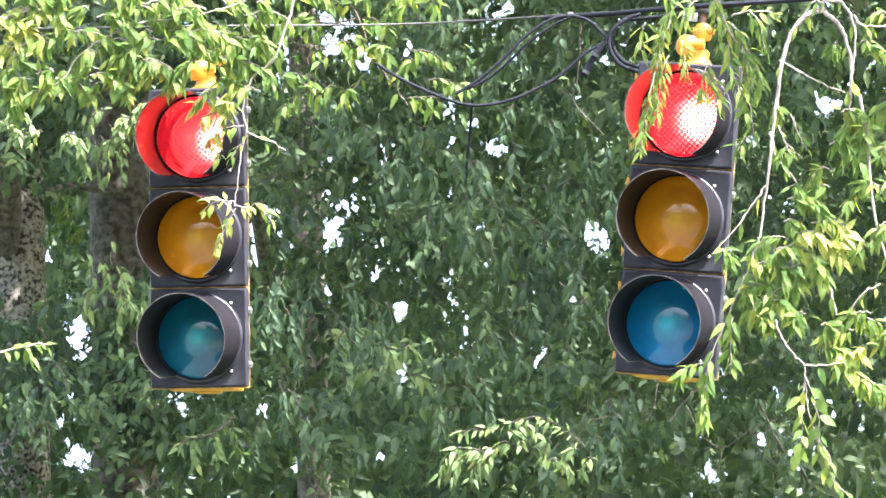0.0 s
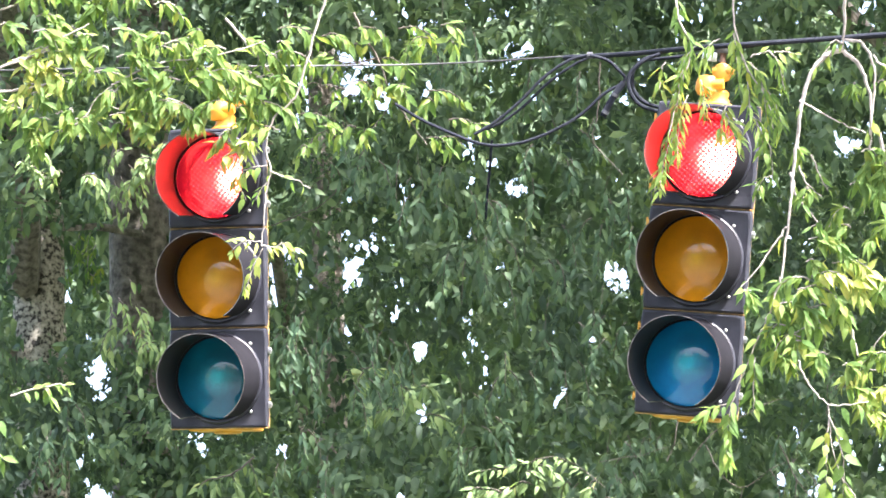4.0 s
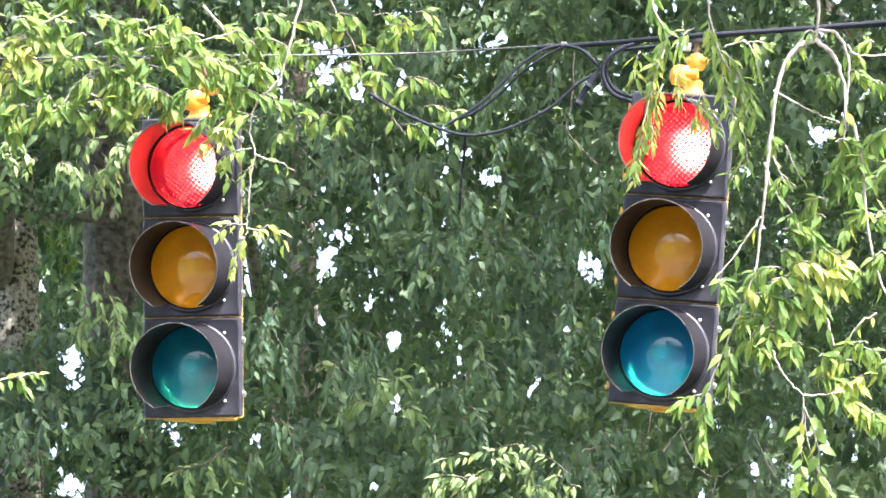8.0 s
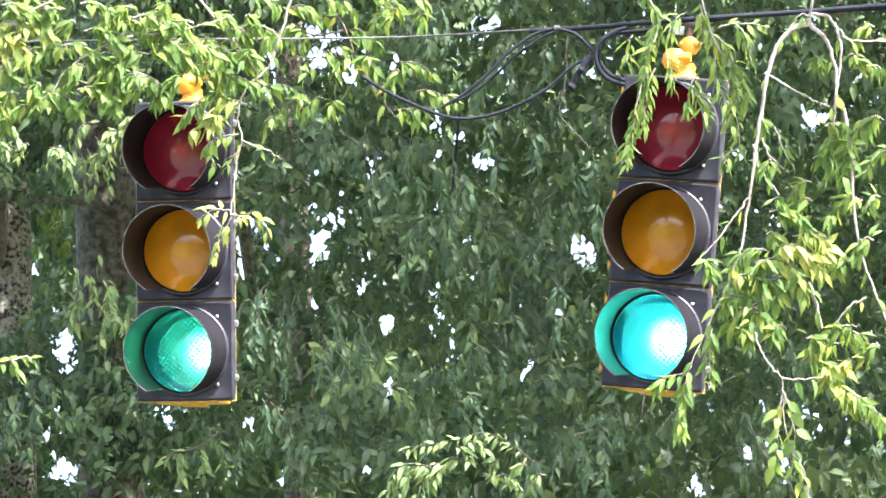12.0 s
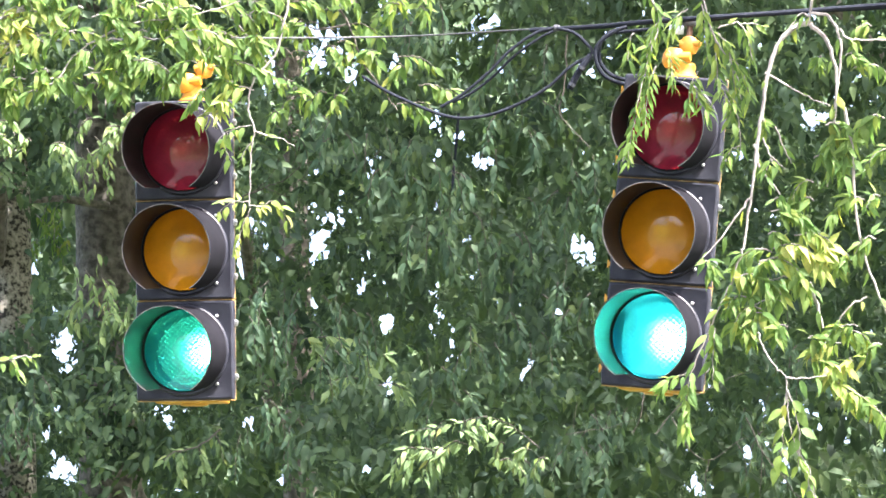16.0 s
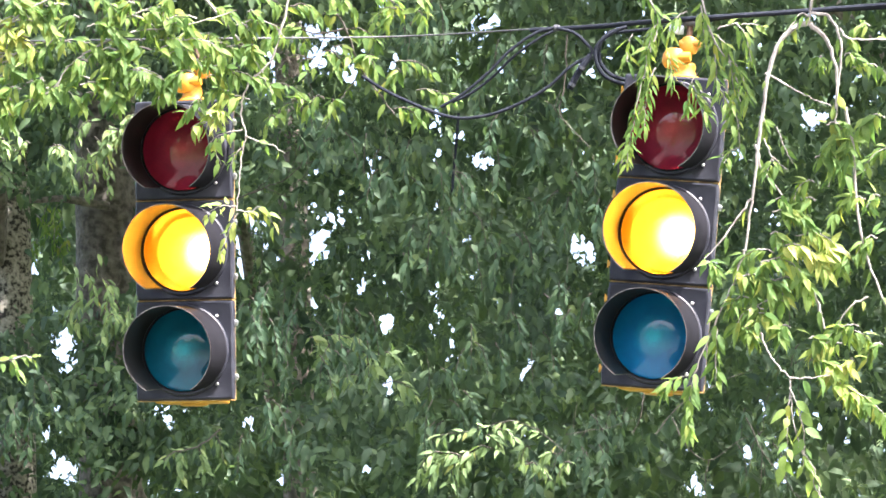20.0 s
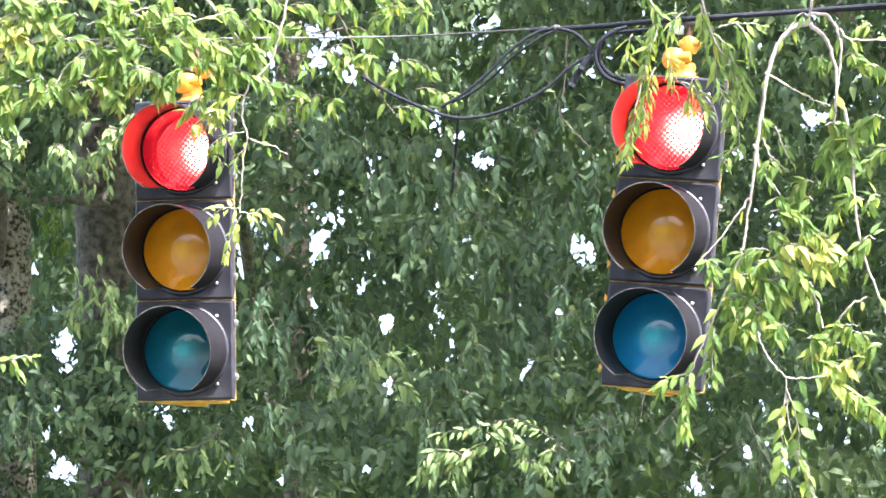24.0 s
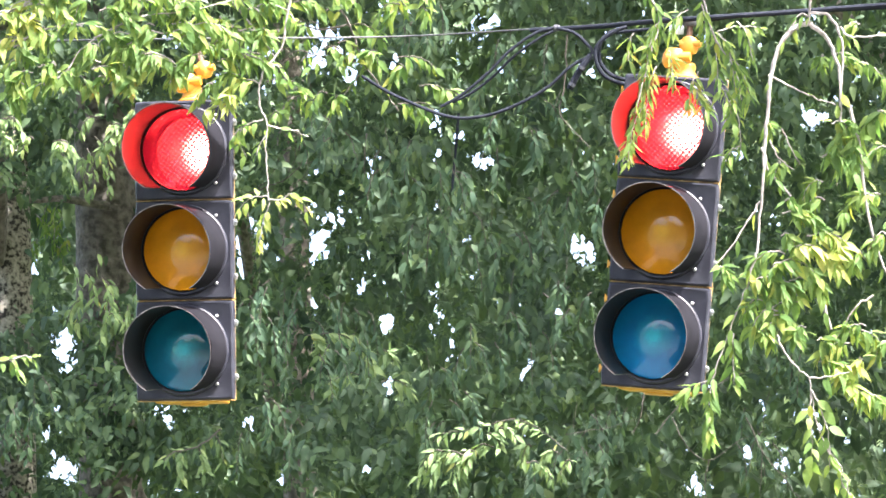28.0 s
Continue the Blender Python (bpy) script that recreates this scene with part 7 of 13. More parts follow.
twig(left_branch_d, [(-1.417, 18.757, 6.182), (-1.397, 18.755, 6.192), (-1.377, 18.760, 6.170), (-1.363, 18.769, 6.127)], leaves=18, size=0.0651)
twig(left_branch_d, [(-1.208, 18.742, 6.255), (-1.229, 18.740, 6.262), (-1.250, 18.744, 6.246), (-1.266, 18.750, 6.214)], leaves=18, size=0.0651)
twig(left_branch_d, [(-1.117, 18.710, 6.402), (-1.127, 18.709, 6.409), (-1.137, 18.713, 6.392), (-1.144, 18.720, 6.358)], leaves=18, size=0.0651)
twig(left_branch_d, [(-0.834, 18.711, 6.398), (-0.881, 18.709, 6.409), (-0.929, 18.714, 6.384), (-0.963, 18.725, 6.335)], leaves=18, size=0.0651)
twig(left_branch_d, [(-1.500, 18.743, 6.249), (-1.480, 18.742, 6.256), (-1.459, 18.745, 6.240), (-1.444, 18.752, 6.208)], leaves=18, size=0.0651)
twig(left_branch_d, [(-1.045, 18.707, 6.418), (-0.994, 18.705, 6.427), (-0.943, 18.710, 6.406), (-0.907, 18.718, 6.365)], leaves=18, size=0.0651)
twig(left_branch_d, [(-1.469, 18.769, 6.128), (-1.481, 18.767, 6.135), (-1.492, 18.771, 6.119), (-1.501, 18.777, 6.087)], leaves=18, size=0.0614)
twig(left_branch_d, [(-1.348, 18.769, 6.128), (-1.386, 18.767, 6.135), (-1.425, 18.771, 6.119), (-1.453, 18.777, 6.087)], leaves=18, size=0.0614)
twig(left_branch_d, [(-1.350, 18.761, 6.166), (-1.312, 18.759, 6.173), (-1.273, 18.763, 6.157), (-1.246, 18.769, 6.125)], leaves=18, size=0.0614)

left_branch_e = branch((-1.224, 18.677, 6.558), 'branch', 'leafy elm branch, sunlit yellow-green leaves hanging over signal', 'fore')
twig(left_branch_e, [(-1.181, 18.765, 6.147), (-1.199, 18.763, 6.154), (-1.217, 18.767, 6.138), (-1.231, 18.773, 6.106)], leaves=17, size=0.0614)
twig(left_branch_e, [(-1.474, 18.754, 6.198), (-1.497, 18.752, 6.206), (-1.520, 18.756, 6.187), (-1.536, 18.764, 6.150)], leaves=18, size=0.0614)
twig(left_branch_e, [(-1.103, 18.757, 6.185), (-1.122, 18.755, 6.192), (-1.140, 18.759, 6.176), (-1.153, 18.765, 6.144)], leaves=17, size=0.0614)

left_branch_end_b = branch((-0.706, 18.774, 6.584), 'branch', 'leafy elm branch end with drooping yellow-green leaves', 'fore')
twig(left_branch_end_b, [(-0.824, 18.819, 6.372), (-0.864, 18.817, 6.380), (-0.904, 18.822, 6.360), (-0.932, 18.830, 6.320)], leaves=18, size=0.0632)
twig(left_branch_end_b, [(-0.796, 18.820, 6.370), (-0.799, 18.818, 6.376), (-0.801, 18.822, 6.361), (-0.803, 18.828, 6.329)], leaves=18, size=0.0632)
twig(left_branch_end_b, [(-0.662, 18.803, 6.446), (-0.649, 18.802, 6.453), (-0.636, 18.805, 6.437), (-0.627, 18.812, 6.404)], leaves=18, size=0.0632)
twig(left_branch_end_b, [(-0.702, 18.813, 6.400), (-0.681, 18.811, 6.408), (-0.661, 18.815, 6.389), (-0.646, 18.824, 6.351)], leaves=18, size=0.0632)
twig(left_branch_end_b, [(-0.640, 18.828, 6.331), (-0.648, 18.826, 6.338), (-0.657, 18.830, 6.321), (-0.663, 18.837, 6.286)], leaves=18, size=0.0632)
twig(left_branch_end_b, [(-0.739, 18.848, 6.238), (-0.695, 18.846, 6.245), (-0.652, 18.850, 6.229), (-0.621, 18.857, 6.195)], leaves=18, size=0.0632)
twig(left_branch_end_b, [(-0.814, 18.826, 6.341), (-0.770, 18.824, 6.349), (-0.726, 18.828, 6.330), (-0.694, 18.836, 6.292)], leaves=18, size=0.0632)
twig(left_branch_end_b, [(-0.806, 18.850, 6.226), (-0.782, 18.848, 6.235), (-0.757, 18.852, 6.216), (-0.739, 18.860, 6.178)], leaves=18, size=0.0632)
twig(left_branch_end_b, [(-0.785, 18.802, 6.453), (-0.757, 18.800, 6.461), (-0.729, 18.804, 6.443), (-0.709, 18.812, 6.407)], leaves=18, size=0.0632)

middle_branch_b = branch((-0.379, 19.935, 6.892), 'branch', 'elm branch with green leaves in front of span wire', 'lit')
twig(middle_branch_b, [(-0.557, 19.966, 6.749), (-0.515, 19.964, 6.758), (-0.473, 19.968, 6.738), (-0.442, 19.976, 6.699)], leaves=16)
twig(middle_branch_b, [(-0.718, 19.960, 6.776), (-0.663, 19.959, 6.783), (-0.607, 19.962, 6.766), (-0.567, 19.969, 6.732)], leaves=16)
twig(middle_branch_b, [(-0.441, 19.960, 6.776), (-0.393, 19.959, 6.783), (-0.344, 19.962, 6.766), (-0.310, 19.969, 6.732)], leaves=16)
twig(middle_branch_b, [(-0.277, 19.960, 6.776), (-0.228, 19.959, 6.783), (-0.180, 19.962, 6.766), (-0.145, 19.969, 6.732)], leaves=16)
twig(middle_branch_b, [(-0.123, 19.958, 6.788), (-0.098, 19.957, 6.793), (-0.073, 19.959, 6.781), (-0.055, 19.964, 6.759)], leaves=10)
twig(middle_branch_b, [(-0.442, 20.001, 6.585), (-0.413, 19.999, 6.594), (-0.384, 20.003, 6.574), (-0.364, 20.012, 6.533)], leaves=12)
twig(middle_branch_b, [(-0.458, 19.982, 6.672), (-0.490, 19.980, 6.680), (-0.521, 19.985, 6.661), (-0.543, 19.993, 6.622)], leaves=12)
twig(middle_branch_b, [(-0.099, 19.970, 6.728), (-0.087, 19.969, 6.734), (-0.075, 19.972, 6.719), (-0.067, 19.978, 6.690)], leaves=12)
twig(middle_branch_b, [(-0.493, 20.004, 6.567), (-0.534, 20.003, 6.576), (-0.574, 20.007, 6.556), (-0.603, 20.015, 6.516)], leaves=12)
twig(middle_branch_b, [(-0.166, 19.968, 6.738), (-0.198, 19.966, 6.746), (-0.230, 19.970, 6.727), (-0.252, 19.978, 6.690)], leaves=12)
twig(middle_branch_b, [(-0.735, 20.005, 6.562), (-0.697, 20.004, 6.570), (-0.659, 20.008, 6.552), (-0.633, 20.015, 6.517)], leaves=12)
twig(middle_branch_b, [(-0.289, 20.006, 6.562), (-0.272, 20.004, 6.570), (-0.255, 20.008, 6.552), (-0.243, 20.015, 6.515)], leaves=12)
twig(middle_branch_b, [(-0.607, 20.002, 6.576), (-0.586, 20.001, 6.583), (-0.565, 20.004, 6.568), (-0.550, 20.011, 6.537)], leaves=12)
twig(middle_branch_b, [(-0.433, 20.011, 6.536), (-0.459, 20.010, 6.543), (-0.484, 20.013, 6.527), (-0.502, 20.020, 6.495)], leaves=12)
twig(middle_branch_b, [(-0.469, 20.007, 6.557), (-0.495, 20.005, 6.565), (-0.521, 20.009, 6.547), (-0.539, 20.017, 6.510)], leaves=12)
twig(middle_branch_b, [(-0.329, 20.005, 6.565), (-0.355, 20.003, 6.574), (-0.381, 20.007, 6.554), (-0.400, 20.015, 6.516)], leaves=12)
twig(middle_branch_b, [(-0.438, 19.972, 6.719), (-0.425, 19.971, 6.726), (-0.412, 19.974, 6.710), (-0.403, 19.981, 6.679)], leaves=12)

signal_branch_b = branch((0.770, 17.903, 6.353), 'branch', 'drooping leafy twigs hanging over a traffic signal head', 'fore')
twig(signal_branch_b, [(0.890, 17.984, 5.973), (0.918, 17.989, 5.948), (0.937, 18.000, 5.897), (0.945, 18.011, 5.846)], leaves=19, size=0.0605, wide=0.74)
twig(signal_branch_b, [(0.955, 17.941, 6.172), (0.982, 17.947, 6.147), (1.002, 17.958, 6.096), (1.010, 17.968, 6.045)], leaves=17, size=0.0571, wide=0.74)
twig(signal_branch_b, [(0.936, 17.991, 5.937), (0.955, 17.999, 5.901), (0.968, 18.015, 5.828), (0.973, 18.030, 5.756)], leaves=18, size=0.0571, wide=0.74)
twig(signal_branch_b, [(0.973, 18.026, 5.774), (0.945, 18.028, 5.763), (0.926, 18.033, 5.741), (0.918, 18.038, 5.720)], leaves=12, size=0.0571, wide=0.74)
twig(signal_branch_b, [(0.797, 17.934, 6.208), (0.770, 17.937, 6.194), (0.750, 17.943, 6.165), (0.742, 17.949, 6.136)], leaves=14, size=0.0571, wide=0.74)
twig(signal_branch_b, [(0.622, 17.949, 6.136), (0.612, 17.953, 6.118), (0.606, 17.961, 6.082), (0.603, 17.968, 6.045)], leaves=11, size=0.0649, wide=0.74)
twig(signal_branch_b, [(0.848, 17.890, 6.432), (0.844, 17.918, 6.281), (0.881, 17.949, 6.136), (0.955, 17.976, 6.009), (0.973, 17.995, 5.919)], leaves=6, thick=0.004, wide=0.74)

right_branch_b = branch((1.192, 17.845, 6.144), 'branch', 'arching bare branch with drooping sunlit yellow-green leaves', 'fore')
twig(right_branch_b, [(1.434, 17.910, 5.841), (1.401, 17.907, 5.852), (1.367, 17.913, 5.827), (1.343, 17.923, 5.777)], leaves=24, size=0.0706, wide=0.98)
twig(right_branch_b, [(1.069, 17.938, 5.706), (1.062, 17.937, 5.712), (1.055, 17.940, 5.699), (1.050, 17.945, 5.674)], leaves=15, size=0.0554, wide=0.98)
twig(right_branch_b, [(1.072, 17.965, 5.582), (1.091, 17.963, 5.591), (1.110, 17.967, 5.571), (1.124, 17.976, 5.530)], leaves=28, size=0.0554, wide=0.98)
twig(right_branch_b, [(1.067, 17.972, 5.546), (1.111, 17.970, 5.555), (1.156, 17.975, 5.535), (1.188, 17.983, 5.494)], leaves=31, size=0.0659, wide=0.98)
twig(right_branch_b, [(1.203, 17.953, 5.636), (1.178, 17.951, 5.645), (1.152, 17.956, 5.625), (1.134, 17.964, 5.584)], leaves=28, size=0.0659, wide=0.98)
twig(right_branch_b, [(1.054, 17.988, 5.474), (1.073, 17.986, 5.483), (1.092, 17.990, 5.463), (1.105, 17.999, 5.422)], leaves=29, size=0.0554, wide=0.98)
twig(right_branch_b, [(1.062, 17.999, 5.420), (1.017, 17.997, 5.429), (0.973, 18.002, 5.409), (0.941, 18.010, 5.368)], leaves=29, size=0.0659, wide=0.98)
twig(right_branch_b, [(1.066, 18.008, 5.379), (1.040, 18.006, 5.388), (1.013, 18.011, 5.366), (0.995, 18.020, 5.320)], leaves=35, size=0.0706, wide=0.98)
twig(right_branch_b, [(0.935, 18.018, 5.330), (0.961, 18.016, 5.339), (0.986, 18.021, 5.319), (1.004, 18.029, 5.278)], leaves=28, size=0.0659, wide=0.98)
twig(right_branch_b, [(1.024, 18.006, 5.386), (1.080, 18.004, 5.398), (1.137, 18.010, 5.370), (1.178, 18.021, 5.315)], leaves=36, size=0.0706, wide=0.98)

right_branch_c = branch((1.192, 17.845, 6.144), 'branch', 'arching bare branch with drooping sunlit yellow-green leaves', 'fore')
twig(right_branch_c, [(1.069, 17.997, 5.429), (1.133, 17.994, 5.443), (1.198, 18.001, 5.410), (1.244, 18.015, 5.345)], leaves=42, size=0.0706, kind='gold', wide=0.98)
twig(right_branch_c, [(1.136, 17.989, 5.469), (1.191, 17.987, 5.478), (1.247, 17.991, 5.456), (1.286, 18.001, 5.410)], leaves=31, size=0.0706, kind='gold', wide=0.98)
twig(right_branch_c, [(1.247, 17.998, 5.426), (1.244, 17.996, 5.433), (1.242, 18.000, 5.415), (1.241, 18.008, 5.380)], leaves=29, size=0.0659, kind='gold', wide=0.98)
twig(right_branch_c, [(1.315, 18.003, 5.402), (1.303, 18.001, 5.411), (1.290, 18.005, 5.391), (1.281, 18.014, 5.350)], leaves=22, size=0.0554, wide=0.98)
twig(right_branch_c, [(1.107, 18.033, 5.258), (1.056, 18.032, 5.267), (1.005, 18.036, 5.247), (0.968, 18.045, 5.206)], leaves=24, size=0.0659, wide=0.98)
twig(right_branch_c, [(1.032, 18.038, 5.235), (0.997, 18.036, 5.245), (0.961, 18.041, 5.222), (0.935, 18.051, 5.176)], leaves=28, size=0.0706, wide=0.98)
twig(right_branch_c, [(1.019, 18.047, 5.197), (1.008, 18.045, 5.203), (0.997, 18.048, 5.188), (0.989, 18.055, 5.158)], leaves=21, size=0.0554, wide=0.98)
twig(right_branch_c, [(0.919, 18.333, 6.256), (0.975, 18.330, 6.269), (1.032, 18.330, 6.267), (1.074, 18.332, 6.258)], leaves=7, thick=0.003, size=0.0554, wide=0.98)
twig(right_branch_c, [(1.045, 17.878, 5.989), (1.115, 17.887, 5.949), (1.189, 17.895, 5.910), (1.259, 17.901, 5.881)], leaves=1, thick=0.0035, wide=0.98)
twig(right_branch_c, [(1.292, 17.849, 6.126), (1.317, 17.855, 6.097), (1.373, 17.857, 6.090), (1.443, 17.857, 6.090), (1.575, 17.860, 6.075)], leaves=4, thick=0.004, wide=0.98)
twig(right_branch_c, [(1.038, 17.923, 5.778), (1.064, 17.934, 5.724), (1.111, 17.944, 5.679)], leaves=2, thick=0.003, size=0.0554, wide=0.98)
twig(right_branch_c, [(1.082, 17.915, 5.814), (1.106, 17.929, 5.751), (1.133, 17.940, 5.697)], leaves=5, thick=0.0025, size=0.0554, wide=0.98)
twig(right_branch_c, [(1.053, 18.105, 5.884), (1.053, 18.104, 5.888), (1.053, 18.106, 5.878), (1.053, 18.111, 5.858)], leaves=17, size=0.0554, wide=0.98)
twig(right_branch_c, [(1.230, 17.868, 6.036), (1.226, 17.867, 6.040), (1.223, 17.869, 6.030), (1.221, 17.874, 6.010)], leaves=21, size=0.0554, wide=0.98)
twig(right_branch_c, [(0.958, 18.016, 5.342), (0.994, 18.014, 5.350), (1.031, 18.018, 5.331), (1.057, 18.026, 5.293)], leaves=29, size=0.063, wide=0.98)

right_branch_d = branch((1.192, 17.845, 6.144), 'branch', 'arching bare branch with drooping sunlit yellow-green leaves', 'fore')
twig(right_branch_d, [(1.031, 18.020, 5.321), (1.056, 18.018, 5.330), (1.082, 18.023, 5.310), (1.100, 18.031, 5.269)], leaves=29, size=0.063, wide=0.98)
twig(right_branch_d, [(1.071, 18.018, 5.330), (1.112, 18.016, 5.339), (1.154, 18.021, 5.319), (1.184, 18.029, 5.278)], leaves=29, size=0.063, wide=0.98)
twig(right_branch_d, [(0.988, 18.042, 5.219), (1.022, 18.040, 5.226), (1.057, 18.044, 5.209), (1.081, 18.052, 5.173)], leaves=28, size=0.063, wide=0.98)
twig(right_branch_d, [(0.946, 18.051, 5.176), (0.966, 18.049, 5.183), (0.985, 18.053, 5.167), (0.999, 18.060, 5.134)], leaves=24, size=0.0605, wide=0.98)
twig(right_branch_d, [(1.115, 18.050, 5.179), (1.098, 18.049, 5.185), (1.080, 18.052, 5.170), (1.068, 18.059, 5.140)], leaves=22, size=0.0605, wide=0.98)
twig(right_branch_d, [(0.981, 18.030, 5.273), (0.957, 18.029, 5.280), (0.932, 18.033, 5.263), (0.914, 18.040, 5.227)], leaves=24, size=0.0605, wide=0.98)
twig(right_branch_d, [(1.203, 17.965, 5.582), (1.178, 17.963, 5.591), (1.152, 17.967, 5.571), (1.134, 17.976, 5.530)], leaves=28, size=0.063, wide=0.98)
twig(right_branch_d, [(1.367, 17.965, 5.582), (1.328, 17.963, 5.591), (1.290, 17.967, 5.571), (1.263, 17.976, 5.530)], leaves=28, size=0.063, wide=0.98)
twig(right_branch_d, [(1.405, 17.991, 5.456), (1.380, 17.990, 5.465), (1.354, 17.994, 5.445), (1.336, 18.002, 5.404)], leaves=24, size=0.063, wide=0.98)

right_low_spray_b = branch((1.332, 18.154, 5.651), 'branch', 'sunlit spray of yellow-green elm leaves on bare twigs', 'fore')
twig(right_low_spray_b, [(1.463, 18.623, 6.332), (1.439, 18.621, 6.342), (1.415, 18.626, 6.318), (1.398, 18.636, 6.271)], leaves=22, size=0.0554, wide=0.98)
twig(right_low_spray_b, [(1.404, 18.652, 6.195), (1.456, 18.650, 6.206), (1.508, 18.655, 6.180), (1.545, 18.667, 6.127)], leaves=22, size=0.0554, wide=0.98)
twig(right_low_spray_b, [(1.370, 18.644, 6.236), (1.389, 18.642, 6.243), (1.407, 18.645, 6.227), (1.420, 18.652, 6.196)], leaves=15, size=0.0554, wide=0.98)
twig(right_low_spray_b, [(1.527, 18.517, 5.868), (1.486, 18.515, 5.879), (1.445, 18.520, 5.853), (1.415, 18.531, 5.801)], leaves=22, size=0.0554, wide=0.98)
twig(right_low_spray_b, [(1.438, 18.158, 5.636), (1.421, 18.156, 5.643), (1.403, 18.159, 5.628), (1.390, 18.166, 5.597)], leaves=15, size=0.0554, wide=0.98)

left_branch_top_b = branch((-1.490, 18.850, 6.705), 'branch', 'bright yellow-green leafy branch above the signal', 'fore')
twig(left_branch_top_b, [(-1.844, 18.898, 6.482), (-1.830, 18.896, 6.491), (-1.816, 18.900, 6.472), (-1.807, 18.908, 6.434)], leaves=19, size=0.067)
twig(left_branch_top_b, [(-1.627, 18.889, 6.526), (-1.604, 18.887, 6.535), (-1.581, 18.891, 6.513), (-1.565, 18.900, 6.470)], leaves=19, size=0.067)
twig(left_branch_top_b, [(-1.890, 18.871, 6.609), (-1.841, 18.869, 6.619), (-1.792, 18.874, 6.596), (-1.757, 18.883, 6.550)], leaves=19, size=0.067)
twig(left_branch_top_b, [(-1.840, 18.878, 6.574), (-1.813, 18.876, 6.585), (-1.787, 18.881, 6.560), (-1.768, 18.892, 6.511)], leaves=19, size=0.067)
twig(left_branch_top_b, [(-1.283, 18.875, 6.591), (-1.300, 18.873, 6.598), (-1.317, 18.877, 6.581), (-1.329, 18.885, 6.545)], leaves=19, size=0.067)
twig(left_branch_top_b, [(-1.215, 18.869, 6.620), (-1.234, 18.866, 6.630), (-1.252, 18.871, 6.607), (-1.266, 18.881, 6.560)], leaves=19, size=0.067)
twig(left_branch_top_b, [(-1.557, 18.948, 6.246), (-1.592, 18.946, 6.256), (-1.628, 18.951, 6.233), (-1.653, 18.961, 6.186)], leaves=19, size=0.067)
twig(left_branch_top_b, [(-1.667, 18.937, 6.297), (-1.649, 18.936, 6.304), (-1.632, 18.939, 6.287), (-1.619, 18.947, 6.251)], leaves=19, size=0.067)
twig(left_branch_top_b, [(-1.589, 18.944, 6.266), (-1.630, 18.942, 6.274), (-1.670, 18.946, 6.255), (-1.699, 18.955, 6.215)], leaves=19, size=0.067)
twig(left_branch_top_b, [(-1.677, 18.908, 6.433), (-1.694, 18.906, 6.443), (-1.710, 18.911, 6.419), (-1.722, 18.921, 6.373)], leaves=19, size=0.067)
twig(left_branch_top_b, [(-1.649, 18.908, 6.437), (-1.674, 18.906, 6.445), (-1.699, 18.910, 6.426), (-1.717, 18.917, 6.390)], leaves=19, size=0.067)
twig(left_branch_top_b, [(-1.744, 18.916, 6.398), (-1.768, 18.914, 6.408), (-1.793, 18.919, 6.384), (-1.811, 18.929, 6.337)], leaves=19, size=0.067)
twig(left_branch_top_b, [(-1.841, 18.908, 6.435), (-1.845, 18.906, 6.443), (-1.849, 18.910, 6.425), (-1.852, 18.917, 6.390)], leaves=19, size=0.067)
twig(left_branch_top_b, [(-1.824, 18.906, 6.442), (-1.842, 18.904, 6.452), (-1.861, 18.909, 6.430), (-1.874, 18.918, 6.386)], leaves=19, size=0.067)
twig(left_branch_top_b, [(-1.653, 18.920, 6.379), (-1.672, 18.918, 6.387), (-1.691, 18.922, 6.368), (-1.705, 18.930, 6.330)], leaves=19, size=0.067)

left_branch_top_c = branch((-1.490, 18.850, 6.705), 'branch', 'bright yellow-green leafy branch above the signal', 'fore')
twig(left_branch_top_c, [(-1.929, 18.947, 6.253), (-1.883, 18.945, 6.263), (-1.837, 18.950, 6.239), (-1.804, 18.960, 6.191)], leaves=19, size=0.067)

# ---- the shaded trees behind ----
def thinning(p, spots, full):
    """How much foliage is missing at places p, where gaps follow the camera's lines of sight."""
    k = p[:, 1] / 24.0
    x, z = p[:, 0] / k, (p[:, 2] - EYE_Z) / k + EYE_Z
    lost = np.zeros(len(p))
    for gx, gz, rx, rz, *share in spots:
        inside = ((x - gx) / rx) ** 2 + ((z - gz) / rz) ** 2 < 1.0
        lost = np.where(inside, np.maximum(lost, share[0] if share else full), lost)
    return lost


